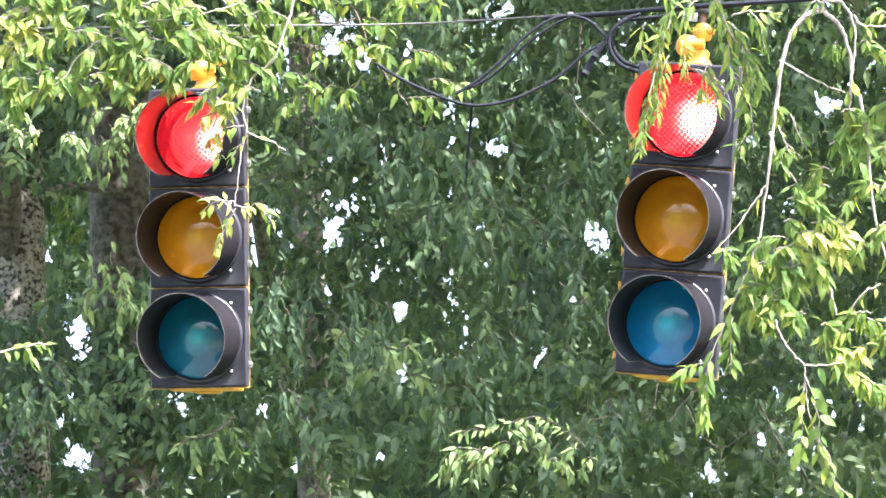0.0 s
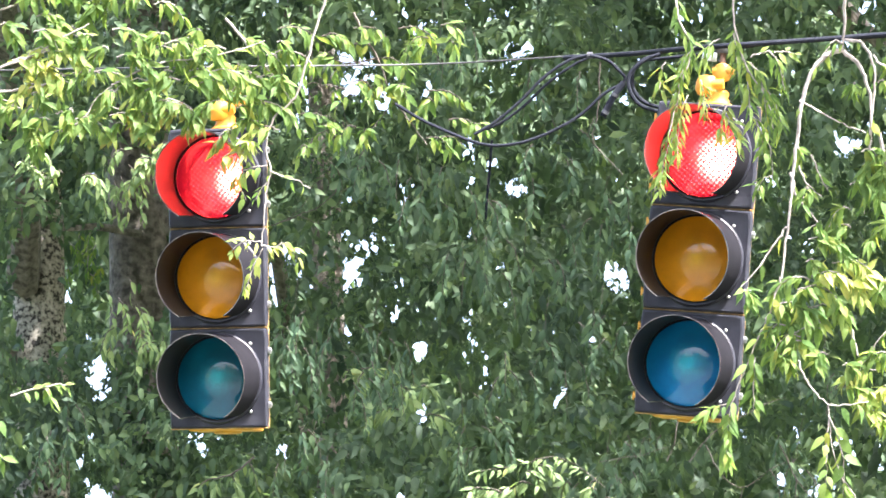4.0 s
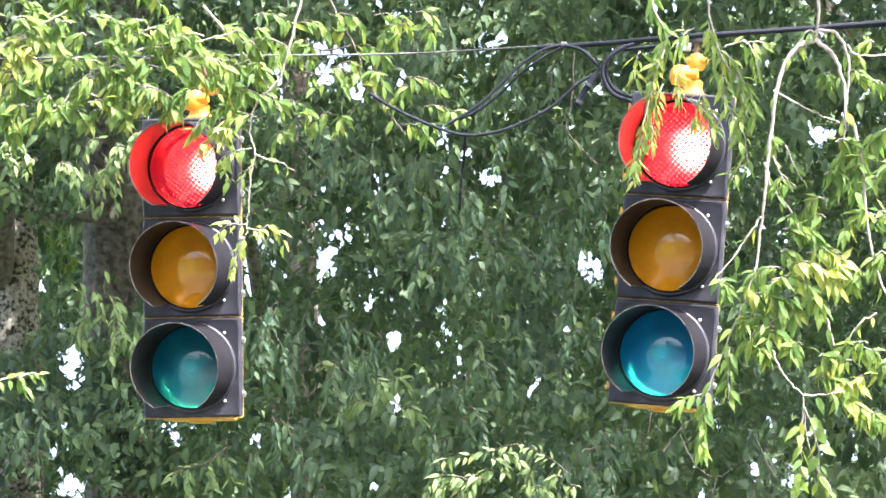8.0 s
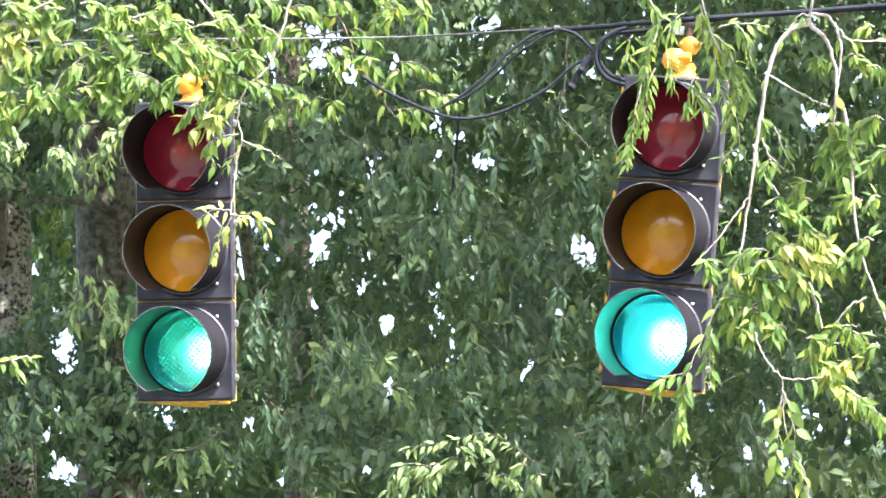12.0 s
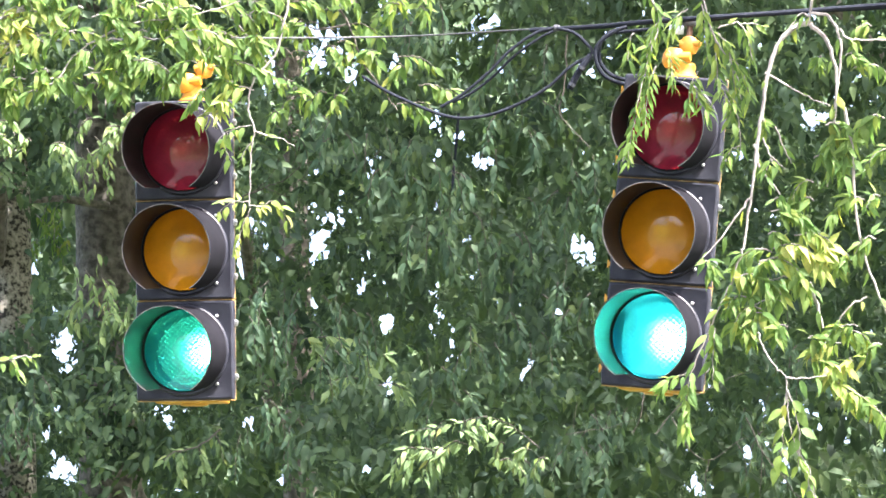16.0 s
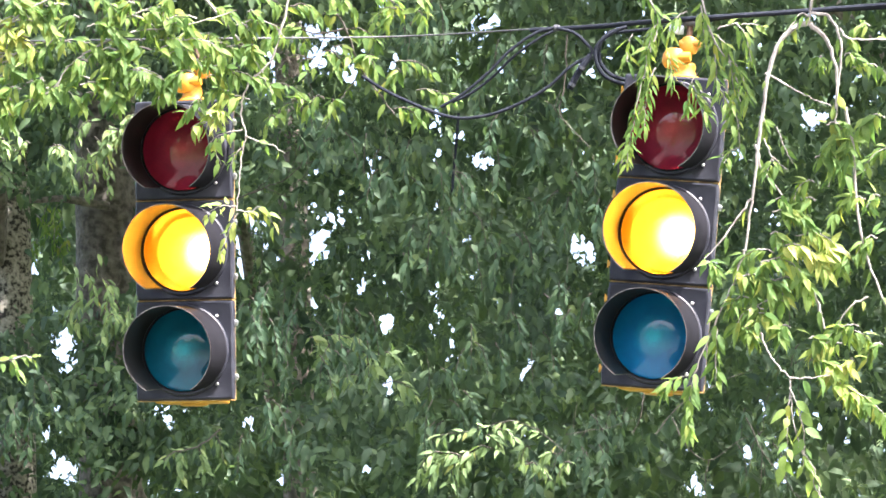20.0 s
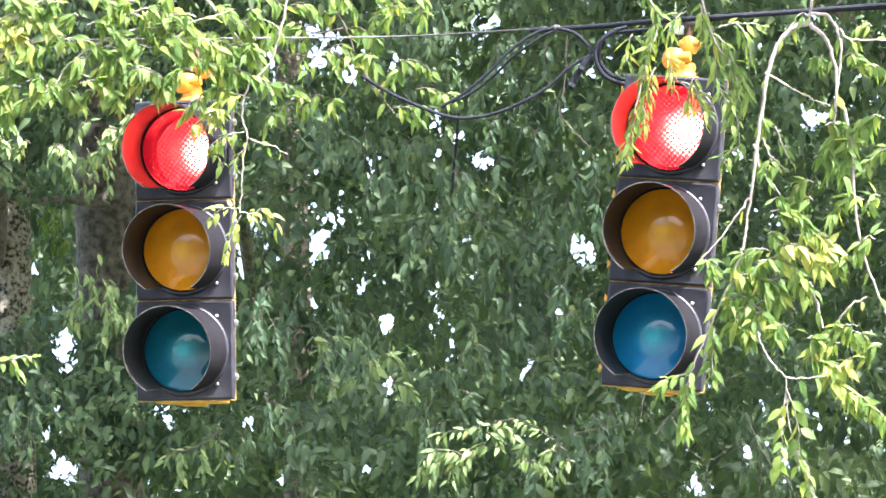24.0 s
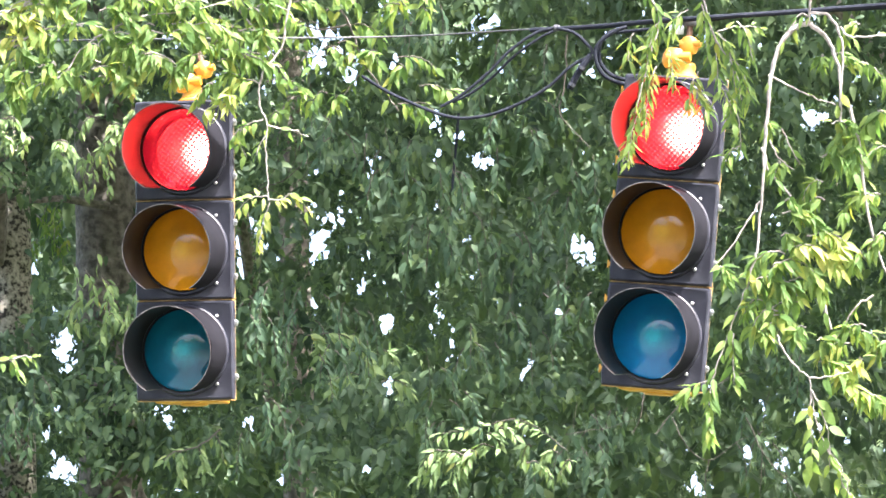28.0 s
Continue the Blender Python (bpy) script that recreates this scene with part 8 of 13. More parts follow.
def leaf_cloud(name, centres, parent, length, per, spread, label=""):
    """Drooping leaf sprays at the given centres, joined into one mesh of small folded leaves."""
    n = len(centres)
    head = rng.uniform(0, math.tau, n)
    droop = rng.uniform(-0.9, 0.2, n)
    axis = np.stack([np.cos(head), np.sin(head) * 0.6, droop], 1)
    axis /= np.linalg.norm(axis, axis=1)[:, None]
    at = np.repeat(centres, per, 0)
    ax = np.repeat(axis, per, 0)
    s = np.tile((np.arange(per) + 0.5) / per - 0.5, n) + rng.normal(0, 0.04, n * per)
    at = at + ax * (s * spread)[:, None] + rng.normal(0, 0.012, at.shape)
    flip = np.tile(np.where(np.arange(per) % 2, 1.0, -1.0), n)
    side = np.cross(ax, np.array([0, -1.0, 0.3]))
    side /= np.linalg.norm(side, axis=1)[:, None] + 1e-6
    lean = np.repeat(rng.normal(0, 0.22, (n, 3)), per, 0)
    way = side * (flip * rng.uniform(0.35, 1.0, len(at)))[:, None] + 0.5 * ax + lean + rng.normal(0, 0.22, at.shape)
    way[:, 2] -= rng.uniform(0.0, 0.75, len(at))
    way /= np.linalg.norm(way, axis=1)[:, None]
    up = rng.normal(0, 0.3, at.shape) + np.repeat(rng.normal(0, 0.3, (n, 3)), per, 0) + np.array([0, -0.75, 0.65])
    up -= way * np.sum(up * way, 1)[:, None]
    up /= np.linalg.norm(up, axis=1)[:, None]
    across = np.cross(up, way)
    middle = at + way * length * 0.5
    keep = np.ones(len(at), bool)
    for a in (0.0, 0.2, 0.4, 0.6, 0.8, 0.98):
        for c in (-0.13, 0.0, 0.13) if 0.1 < a < 0.9 else (0.0,):
            keep[keep] &= ~open_sky(at[keep] + way[keep] * length * a + across[keep] * length * c, DOTS)
    keep &= (rng.random(len(at)) >= thinning(middle, CLEARINGS, 0.9)) | (at[:, 1] > 25.7)
    at, way, up, across = at[keep], way[keep], up[keep], across[keep]
    size = (length * rng.uniform(0.5, 1.35, len(at)))[:, None]
    shape = [(0, 0, 0), (0.26, 0.215, 0.07), (0.26, -0.215, 0.07), (0.3, 0, 0), (0.62, 0.175, -0.03), (0.62, -0.175, -0.03), (0.62, 0, -0.09), (1.0, 0, -0.28)]
    verts = np.stack([at + size * (way * a + across * b + up * c) for a, b, c in shape], 1).reshape(-1, 3)
    quads = np.array([(0, 3, 1, 1), (0, 2, 3, 3), (3, 6, 4, 1), (2, 5, 6, 3), (6, 7, 4, 4), (5, 7, 6, 6)])
    base = np.arange(len(at)) * 8
    me = bpy.data.meshes.new(name)
    tris = [q[:3] for q in quads if len(set(q)) == 3]
    fours = [q for q in quads if len(set(q)) == 4]
    faces_t = (base[:, None, None] + np.array(tris)[None]).reshape(-1, 3)
    faces_q = (base[:, None, None] + np.array(fours)[None]).reshape(-1, 4)
    loops = np.concatenate([faces_t.ravel(), faces_q.ravel()])
    starts = np.concatenate([np.arange(len(faces_t)) * 3, len(faces_t) * 3 + np.arange(len(faces_q)) * 4])
    me.vertices.add(len(verts))
    me.vertices.foreach_set("co", verts.ravel())
    me.loops.add(len(loops))
    me.loops.foreach_set("vertex_index", loops)
    me.polygons.add(len(starts))
    me.polygons.foreach_set("loop_start", starts)
    me.update(calc_edges=True)
    me.validate()
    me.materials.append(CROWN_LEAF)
    me.polygons.foreach_set("use_smooth", [True] * len(me.polygons))
    ob = new(name, me)
    ob.parent = parent
    return tagged(ob, label, kind="stuff")


def sprays(count, x, y, z, clear=True, gather=0.0, lean_out=0.0):
    """Centres for sprays in a stretch of the crown: uneven, with clumps, fewer in clearings."""
    p = rng.uniform((x[0], y[0], z[0]), (x[1], y[1], z[1]), (count, 3))
    p[:, 2] += (p[:, 1] - y[0]) * 0.2126
    p[:, 1] -= (p[:, 2] - z[0]) * lean_out
    if gather:
        lump = np.array([noise.noise(Vector(q) * 2.2) for q in p])
        p = p[lump > gather]
    if clear:
        p = p[rng.random(len(p)) >= thinning(p, CLEARINGS, 0.9)]
    return p


def trunk_mesh(points, radii, knots, bark):
    """A trunk with an uneven, ridged outline."""
    bm = bmesh.new()
    line = smooth_line(points, 10)
    n, sides = len(line), 28
    rings = []
    for i, p in enumerate(line):
        f = i / (n - 1) * (len(radii) - 1)
        a = min(int(f), len(radii) - 2)
        r = radii[a] + (radii[a + 1] - radii[a]) * (f - a)
        ring = []
        for k in range(sides):
            g = k * math.tau / sides
            q = Vector((math.cos(g), math.sin(g), p.z * 1.3))
            bulge = 1 + 0.08 * noise.noise(q * 2 + Vector((knots, 0, 0))) + 0.05 * noise.noise(Vector((math.cos(g) * 6, math.sin(g) * 6, p.z * 2.0 + knots)))
            ring.append(bm.verts.new(p + Vector((math.cos(g), math.sin(g), 0)) * r * bulge))
        rings.append(ring)
    for u, v in zip(rings, rings[1:]):
        for k in range(sides):
            bm.faces.new((u[k], u[(k + 1) % sides], v[(k + 1) % sides], v[k]))
    bm.faces.new(rings[-1])
    return mesh_of("trunk", bm, bark)


def tree(label, foot, top, radii, knots, bark):
    ob = tagged(new("tree"), label, "tree", "trees behind the signals")
    mid = (Vector(foot) + Vector(top)) / 2 + Vector((0.08, 0.05, 0))
    part("trunk", trunk_mesh([foot, mid, top], radii, knots, bark), None, ob, "rough grey-brown bark trunk")
    return ob


def limb(parent, points, thick):
    bm = bmesh.new()
    line = smooth_line(points, 6)
    tube(bm, line, [thick * (1 - 0.7 * i / len(line)) for i in range(len(line))], 8)
    part("limb", bm, BARK, parent)


tree_a = tree("tall elm with a broad dark trunk and a dense shaded crown", (-1.49, 26.0, 0), (-1.72, 26.1, 10.5), (0.2, 0.16, 0.13), 3.0, BARK)
tree_b = tree("elm with a pale mottled trunk behind the leaves", (-1.98, 25.6, 0), (-2.14, 25.7, 10), (0.16, 0.135, 0.1), 9.0, MOTTLED)
tree_c = tree("elm with a thick shaded crown of drooping leaves", (2.9, 27.5, 0), (2.7, 27.6, 11), (0.24, 0.19, 0.12), 15.0, BARK)
tree_d = tree("leaning elm with a brown trunk half hidden by leaves", (-0.70, 28.4, 0), (-0.88, 28.4, 11), (0.12, 0.09, 0.06), 21.0, BARK)
limb(tree_b, [(-2.1, 25.6, 7.4), (-2.0, 22.5, 7.9), (-1.831, 18.939, 6.770), (-1.227, 18.707, 6.657), (-0.706, 18.754, 6.679), (-0.436, 18.804, 6.683), (-0.171, 19.721, 6.941)], 0.06)
limb(tree_c, [(2.75, 27.5, 7.8), (2.6, 23.0, 8.4), (1.900, 18.058, 6.587), (1.207, 17.787, 6.417), (0.844, 17.886, 6.434), (0.644, 17.980, 6.470)], 0.05)
limb(tree_d, [(-0.81, 28.4, 6.6), (-0.95, 27.4, 7.3), (-1.0, 26.4, 7.9), (-0.8, 25.4, 8.6)], 0.05)
limb(tree_a, [(-1.6, 26.0, 8.0), (-1.0, 25.2, 8.8), (0.2, 24.8, 9.0), (1.2, 24.4, 9.1)], 0.07)
limb(tree_a, [(-1.574, 25.879, 7.307), (-1.773, 25.677, 7.297), (-1.916, 25.483, 7.246), (-2.194, 25.377, 7.263)], 0.022)
limb(tree_b, [(-2.022, 25.834, 6.556), (-2.159, 25.709, 6.665), (-2.272, 25.488, 6.741), (-2.461, 25.236, 6.967)], 0.1)
limb(tree_c, [(2.8, 27.5, 7.6), (1.6, 26.4, 8.7), (0.5, 25.6, 9.1), (-0.6, 25.0, 9.2)], 0.06)
limb(tree_c, [(2.8, 27.5, 7.2), (2.2, 25.2, 8.3), (1.7, 22.5, 8.7), (1.4, 19.5, 8.5)], 0.09)
limb(tree_b, [(-2.1, 25.6, 7.0), (-1.9, 23.6, 8.2), (-1.5, 21.0, 8.5), (-1.0, 19.3, 8.2)], 0.08)

Z0, Z1 = 5.25, 8.35
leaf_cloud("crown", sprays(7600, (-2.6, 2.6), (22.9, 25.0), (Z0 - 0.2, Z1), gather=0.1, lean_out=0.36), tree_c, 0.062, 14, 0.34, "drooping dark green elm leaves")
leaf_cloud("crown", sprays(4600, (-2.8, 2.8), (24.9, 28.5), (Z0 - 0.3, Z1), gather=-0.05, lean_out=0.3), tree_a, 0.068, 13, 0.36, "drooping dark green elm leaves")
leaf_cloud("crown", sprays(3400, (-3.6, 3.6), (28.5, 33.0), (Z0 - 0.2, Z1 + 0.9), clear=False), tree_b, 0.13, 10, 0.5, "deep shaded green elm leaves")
# leaves above the view, added to keep sun off the trees and trunks
leaf_cloud("shade_canopy", sprays(4200, (-4.5, 5.0), (19.9, 27.0), (Z1 - 0.1, Z1 + 2.0), clear=False), tree_a, 0.14, 10, 0.6, "unseen upper crown leaves added for shade")
leaf_cloud("shade_canopy", sprays(480, (1.0, 4.2), (20.2, 24.0), (8.3, 10.0), clear=False), tree_c, 0.14, 10, 0.6, "unseen upper crown leaves added for shade")
leaf_cloud("shade_canopy", sprays(260, (-2.0, 0.6), (23.6, 26.0), (8.9, 10.2), clear=False), tree_a, 0.14, 10, 0.6, "unseen upper crown leaves added for shade")
leaf_cloud("shade_canopy", sprays(420, (-0.9, 1.4), (23.2, 25.6), (8.7, 10.2), clear=False), tree_a, 0.14, 10, 0.6, "unseen upper crown leaves added for shade")
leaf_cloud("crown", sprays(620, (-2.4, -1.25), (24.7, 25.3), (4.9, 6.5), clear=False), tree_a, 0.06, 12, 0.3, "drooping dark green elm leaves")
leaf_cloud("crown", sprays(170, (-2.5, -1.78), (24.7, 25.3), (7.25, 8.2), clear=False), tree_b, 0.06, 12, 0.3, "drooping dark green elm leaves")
# leaves beside and below the view, added to darken the lower crown
leaf_cloud("crown", sprays(1500, (2.35, 5.2), (20.2, 25.0), (2.8, 8.6), clear=False), tree_c, 0.14, 10, 0.6, "unseen outer crown leaves added for shade")
leaf_cloud("crown", sprays(500, (-5.0, -2.6), (20.4, 25.0), (2.8, 5.2), clear=False), tree_b, 0.14, 10, 0.6, "unseen outer crown leaves added for shade")
leaf_cloud("crown", sprays(900, (-2.6, 2.6), (20.8, 23.0), (2.6, 4.5), clear=False), tree_a, 0.14, 10, 0.6, "unseen lower crown leaves added for shade")
# added at the back to block sky light from behind
leaf_cloud("shade_canopy", sprays(2600, (-6.0, 6.0), (27.0, 38.0), (Z1 + 1.0, Z1 + 3.0), clear=False), tree_d, 0.22, 10, 0.8, "unseen upper crown leaves added for shade")
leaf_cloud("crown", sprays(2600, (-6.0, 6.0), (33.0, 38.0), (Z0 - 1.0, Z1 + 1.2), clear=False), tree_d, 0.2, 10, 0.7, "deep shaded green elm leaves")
# small leaves round off the gaps, spread along the camera's lines of sight
fill = []
for gx, gz, rx, rz, *share in GAPS:
    for _ in range(int(80 + 44000 * rx * rz)):
        a, k = dice.uniform(0, math.tau), dice.random() ** 0.5 * 1.25
        y = dice.uniform(24.0, 29.0)
        s = y / 24.0
        fill.append((s * (gx + rx * k * math.cos(a)), y, EYE_Z + s * (gz + rz * k * math.sin(a) - EYE_Z)))
leaf_cloud("crown", np.array(fill), tree_d, 0.018, 6, 0.05, "small leaves at the gaps of the crown")
# the wood on the other side of the road, which the lenses mirror
far_wood = tagged(new("tree"), "broad dark green roadside trees across the street", "tree")
for i in range(7):
    x = -16 + 5.2 * i
    part("trunk", trunk_mesh([(x, -17, 0), (x + 0.2, -17, 4), (x + 0.4, -17.2, 8)], (0.3, 0.24, 0.14), 30.0 + i, BARK), None, far_wood)
wood = rng.uniform((-22, -21, 1.5), (22, -15, 11.5), (2400, 3))
wood = wood[wood[:, 2] < 8.6 + 2.2 * np.sin(wood[:, 0] * 0.55) + 1.2 * np.sin(wood[:, 0] * 1.7)]
leaf_cloud("crown", wood, far_wood, 0.45, 9, 1.6, "dense dark green leaves")

# ---- ground ----
bm = bmesh.new()
bmesh.ops.create_grid(bm, x_segments=40, y_segments=40, size=2500)
tagged(new("ground", mesh_of("ground", bm, GROUND)), "grassy verge ground under the trees", "ground", kind="structure")
bm = bmesh.new()
box(bm, (60, 17, 0.02), (0, 8, 0.012), 0)
tagged(new("road", mesh_of("road", bm, ASPHALT, False)), "worn grey asphalt road below the signals", "road", kind="structure")


# ---- what moves ----
def lamp_rows(i, inset, turns):
    """A lamp insert turns its lit face to the lens (0) or away from it (180)."""
    z = PITCH * (1 - i)
    return [(t, pose(inset, 0.108, z, a, 0, 0)) for t, a in turns]


def motions():
    for lamps, inset in ((lamps_a, 0.006), (lamps_b, -0.012)):
        walk(lamps[0], lamp_rows(0, inset, [(0, 0), (8.0, 0), (8.05, 80), (8.1, 160), (8.15, 180), (21.4, 180), (21.5, 95), (21.6, 12), (21.7, 0), (28, 0)]))
        walk(lamps[1], lamp_rows(1, inset, [(0, 180), (17.9, 180), (18.0, 93), (18.1, 12), (18.2, 0), (21.4, 0), (21.5, 80), (21.6, 150), (21.7, 180), (28, 180)]))
        walk(lamps[2], lamp_rows(2, inset, [(0, 180), (7.9, 180), (8.0, 104), (8.1, 15), (8.2, 0), (17.9, 0), (18.0, 95), (18.1, 150), (18.2, 180), (28, 180)]))
    for limb_part in (left_branch, left_branch_b, left_branch_c, left_branch_d, left_branch_e):
        walk(limb_part, [
            (0.0, pose(-1.245, 18.677, 6.530, 0, 0.0, 0)),
            (0.5, pose(-1.246, 18.677, 6.529, 0, 0.0, 0)),
            (1.0, pose(-1.247, 18.677, 6.530, 0, 0.0, 0)),
            (1.5, pose(-1.250, 18.677, 6.531, 0, 0.0, 0)),
            (2.0, pose(-1.245, 18.677, 6.532, 0, 0.0, 0)),
            (2.5, pose(-1.247, 18.677, 6.532, 0, 0.0, 0)),
            (3.0, pose(-1.245, 18.677, 6.533, 0, 0.0, 0)),
            (3.5, pose(-1.245, 18.677, 6.531, 0, 0.0, 0)),
            (5.5, pose(-1.237, 18.677, 6.535, 0, 0.0, 0)),
            (6.0, pose(-1.241, 18.677, 6.535, 0, 0.0, 0)),
            (6.5, pose(-1.231, 18.677, 6.529, 0, 0.0, 0)),
            (7.0, pose(-1.230, 18.677, 6.530, 0, 0.0, 0)),
            (7.5, pose(-1.228, 18.677, 6.532, 0, 0.0, 0)),
            (8.0, pose(-1.230, 18.677, 6.539, 0, 0.0, 0)),
            (8.5, pose(-1.244, 18.677, 6.524, 0, 0.0, 0)),
            (9.0, pose(-1.253, 18.677, 6.516, 0, 0.0, 0)),
            (9.5, pose(-1.247, 18.677, 6.529, 0, 0.0, 0)),
            (10.0, pose(-1.251, 18.677, 6.527, 0, 0.0, 0)),
            (10.5, pose(-1.251, 18.677, 6.525, 0, 0.0, 0)),
            (11.0, pose(-1.246, 18.677, 6.527, 0, 0.0, 0)),
            (11.5, pose(-1.237, 18.677, 6.531, 0, 0.0, 0)),
            (12.0, pose(-1.241, 18.677, 6.527, 0, 0.0, 0)),
            (12.5, pose(-1.241, 18.677, 6.534, 0, 0.0, 0)),
            (14.5, pose(-1.245, 18.677, 6.538, 0, 0.0, 0)),
            (15.0, pose(-1.250, 18.677, 6.557, 0, 0.0, 0)),
            (15.5, pose(-1.239, 18.677, 6.573, 0, 0.0, 0)),
            (16.0, pose(-1.216, 18.677, 6.574, 0, 0.0, 0)),
            (16.5, pose(-1.201, 18.677, 6.582, 0, 0.0, 0)),
            (17.0, pose(-1.198, 18.677, 6.554, 0, 0.0, 0)),
            (17.5, pose(-1.219, 18.677, 6.546, 0, 0.0, 0)),
            (18.0, pose(-1.209, 18.677, 6.570, 0, 0.0, 0)),
            (18.5, pose(-1.197, 18.677, 6.573, 0, 0.0, 0)),
            (19.0, pose(-1.208, 18.677, 6.571, 0, 0.0, 0)),
            (19.5, pose(-1.209, 18.677, 6.549, 0, 0.0, 0)),
            (20.0, pose(-1.230, 18.677, 6.541, 0, 0.0, 0)),
            (20.5, pose(-1.202, 18.677, 6.538, 0, 0.0, 0)),
            (21.0, pose(-1.197, 18.677, 6.557, 0, 0.0, 0)),
            (21.5, pose(-1.213, 18.677, 6.576, 0, 0.0, 0)),
            (23.5, pose(-1.232, 18.677, 6.564, 0, 0.0, 0)),
            (24.0, pose(-1.232, 18.677, 6.547, 0, 0.0, 0)),
            (24.5, pose(-1.244, 18.677, 6.558, 0, 0.0, 0)),
            (25.0, pose(-1.224, 18.677, 6.558, 0, 0.0, 0)),
            (25.5, pose(-1.218, 18.677, 6.558, 0, 0.0, 0)),
            (26.0, pose(-1.191, 18.677, 6.588, 0, 0.0, 0)),
            (26.5, pose(-1.144, 18.677, 6.618, 0, 0.0, 0)),
            (27.0, pose(-1.200, 18.677, 6.606, 0, 0.0, 0)),
            (27.5, pose(-1.182, 18.677, 6.550, 0, 0.0, 0)),
            (28.0, pose(-1.191, 18.677, 6.597, 0, 0.0, 0)),
        ])
    for limb_part in (left_branch_end, left_branch_end_b):
        walk(limb_part, [
            (0.0, pose(-0.728, 18.774, 6.555, 0, 0.0, 0)),
            (0.5, pose(-0.729, 18.774, 6.554, 0, 0.0, 0)),
            (1.0, pose(-0.729, 18.774, 6.555, 0, 0.0, 0)),
            (1.5, pose(-0.732, 18.774, 6.556, 0, 0.0, 0)),
            (2.0, pose(-0.728, 18.774, 6.558, 0, 0.0, 0)),
            (2.5, pose(-0.729, 18.774, 6.558, 0, 0.0, 0)),
            (3.0, pose(-0.728, 18.774, 6.559, 0, 0.0, 0)),
            (3.5, pose(-0.727, 18.774, 6.557, 0, 0.0, 0)),
            (5.5, pose(-0.720, 18.774, 6.561, 0, 0.0, 0)),
            (6.0, pose(-0.724, 18.774, 6.561, 0, 0.0, 0)),
            (6.5, pose(-0.714, 18.774, 6.555, 0, 0.0, 0)),
            (7.0, pose(-0.713, 18.774, 6.556, 0, 0.0, 0)),
            (7.5, pose(-0.711, 18.774, 6.558, 0, 0.0, 0)),
            (8.0, pose(-0.713, 18.774, 6.565, 0, 0.0, 0)),
            (8.5, pose(-0.727, 18.774, 6.550, 0, 0.0, 0)),
            (9.0, pose(-0.735, 18.774, 6.541, 0, 0.0, 0)),
            (9.5, pose(-0.729, 18.774, 6.555, 0, 0.0, 0)),
            (10.0, pose(-0.733, 18.774, 6.553, 0, 0.0, 0)),
            (10.5, pose(-0.734, 18.774, 6.551, 0, 0.0, 0)),
            (11.0, pose(-0.729, 18.774, 6.553, 0, 0.0, 0)),
            (11.5, pose(-0.720, 18.774, 6.557, 0, 0.0, 0)),
            (12.0, pose(-0.723, 18.774, 6.553, 0, 0.0, 0)),
            (12.5, pose(-0.723, 18.774, 6.560, 0, 0.0, 0)),
            (14.5, pose(-0.728, 18.774, 6.564, 0, 0.0, 0)),
            (15.0, pose(-0.732, 18.774, 6.583, 0, 0.0, 0)),
            (15.5, pose(-0.722, 18.774, 6.598, 0, 0.0, 0)),
            (16.0, pose(-0.699, 18.774, 6.599, 0, 0.0, 0)),
            (16.5, pose(-0.683, 18.774, 6.608, 0, 0.0, 0)),
            (17.0, pose(-0.680, 18.774, 6.580, 0, 0.0, 0)),
            (17.5, pose(-0.702, 18.774, 6.572, 0, 0.0, 0)),
            (18.0, pose(-0.692, 18.774, 6.596, 0, 0.0, 0)),
            (18.5, pose(-0.679, 18.774, 6.598, 0, 0.0, 0)),
            (19.0, pose(-0.691, 18.774, 6.596, 0, 0.0, 0)),
            (19.5, pose(-0.692, 18.774, 6.575, 0, 0.0, 0)),
            (20.0, pose(-0.713, 18.774, 6.567, 0, 0.0, 0)),
            (20.5, pose(-0.684, 18.774, 6.564, 0, 0.0, 0)),
            (21.0, pose(-0.679, 18.774, 6.583, 0, 0.0, 0)),
            (21.5, pose(-0.696, 18.774, 6.601, 0, 0.0, 0)),
            (23.5, pose(-0.715, 18.774, 6.590, 0, 0.0, 0)),
            (24.0, pose(-0.715, 18.774, 6.572, 0, 0.0, 0)),
            (24.5, pose(-0.727, 18.774, 6.584, 0, 0.0, 0)),
            (25.0, pose(-0.706, 18.774, 6.584, 0, 0.0, 0)),
            (25.5, pose(-0.700, 18.774, 6.584, 0, 0.0, 0)),
            (26.0, pose(-0.674, 18.774, 6.614, 0, 0.0, 0)),
            (26.5, pose(-0.626, 18.774, 6.644, 0, 0.0, 0)),
            (27.0, pose(-0.682, 18.774, 6.632, 0, 0.0, 0)),
            (27.5, pose(-0.665, 18.774, 6.575, 0, 0.0, 0)),
            (28.0, pose(-0.674, 18.774, 6.623, 0, 0.0, 0)),
        ])
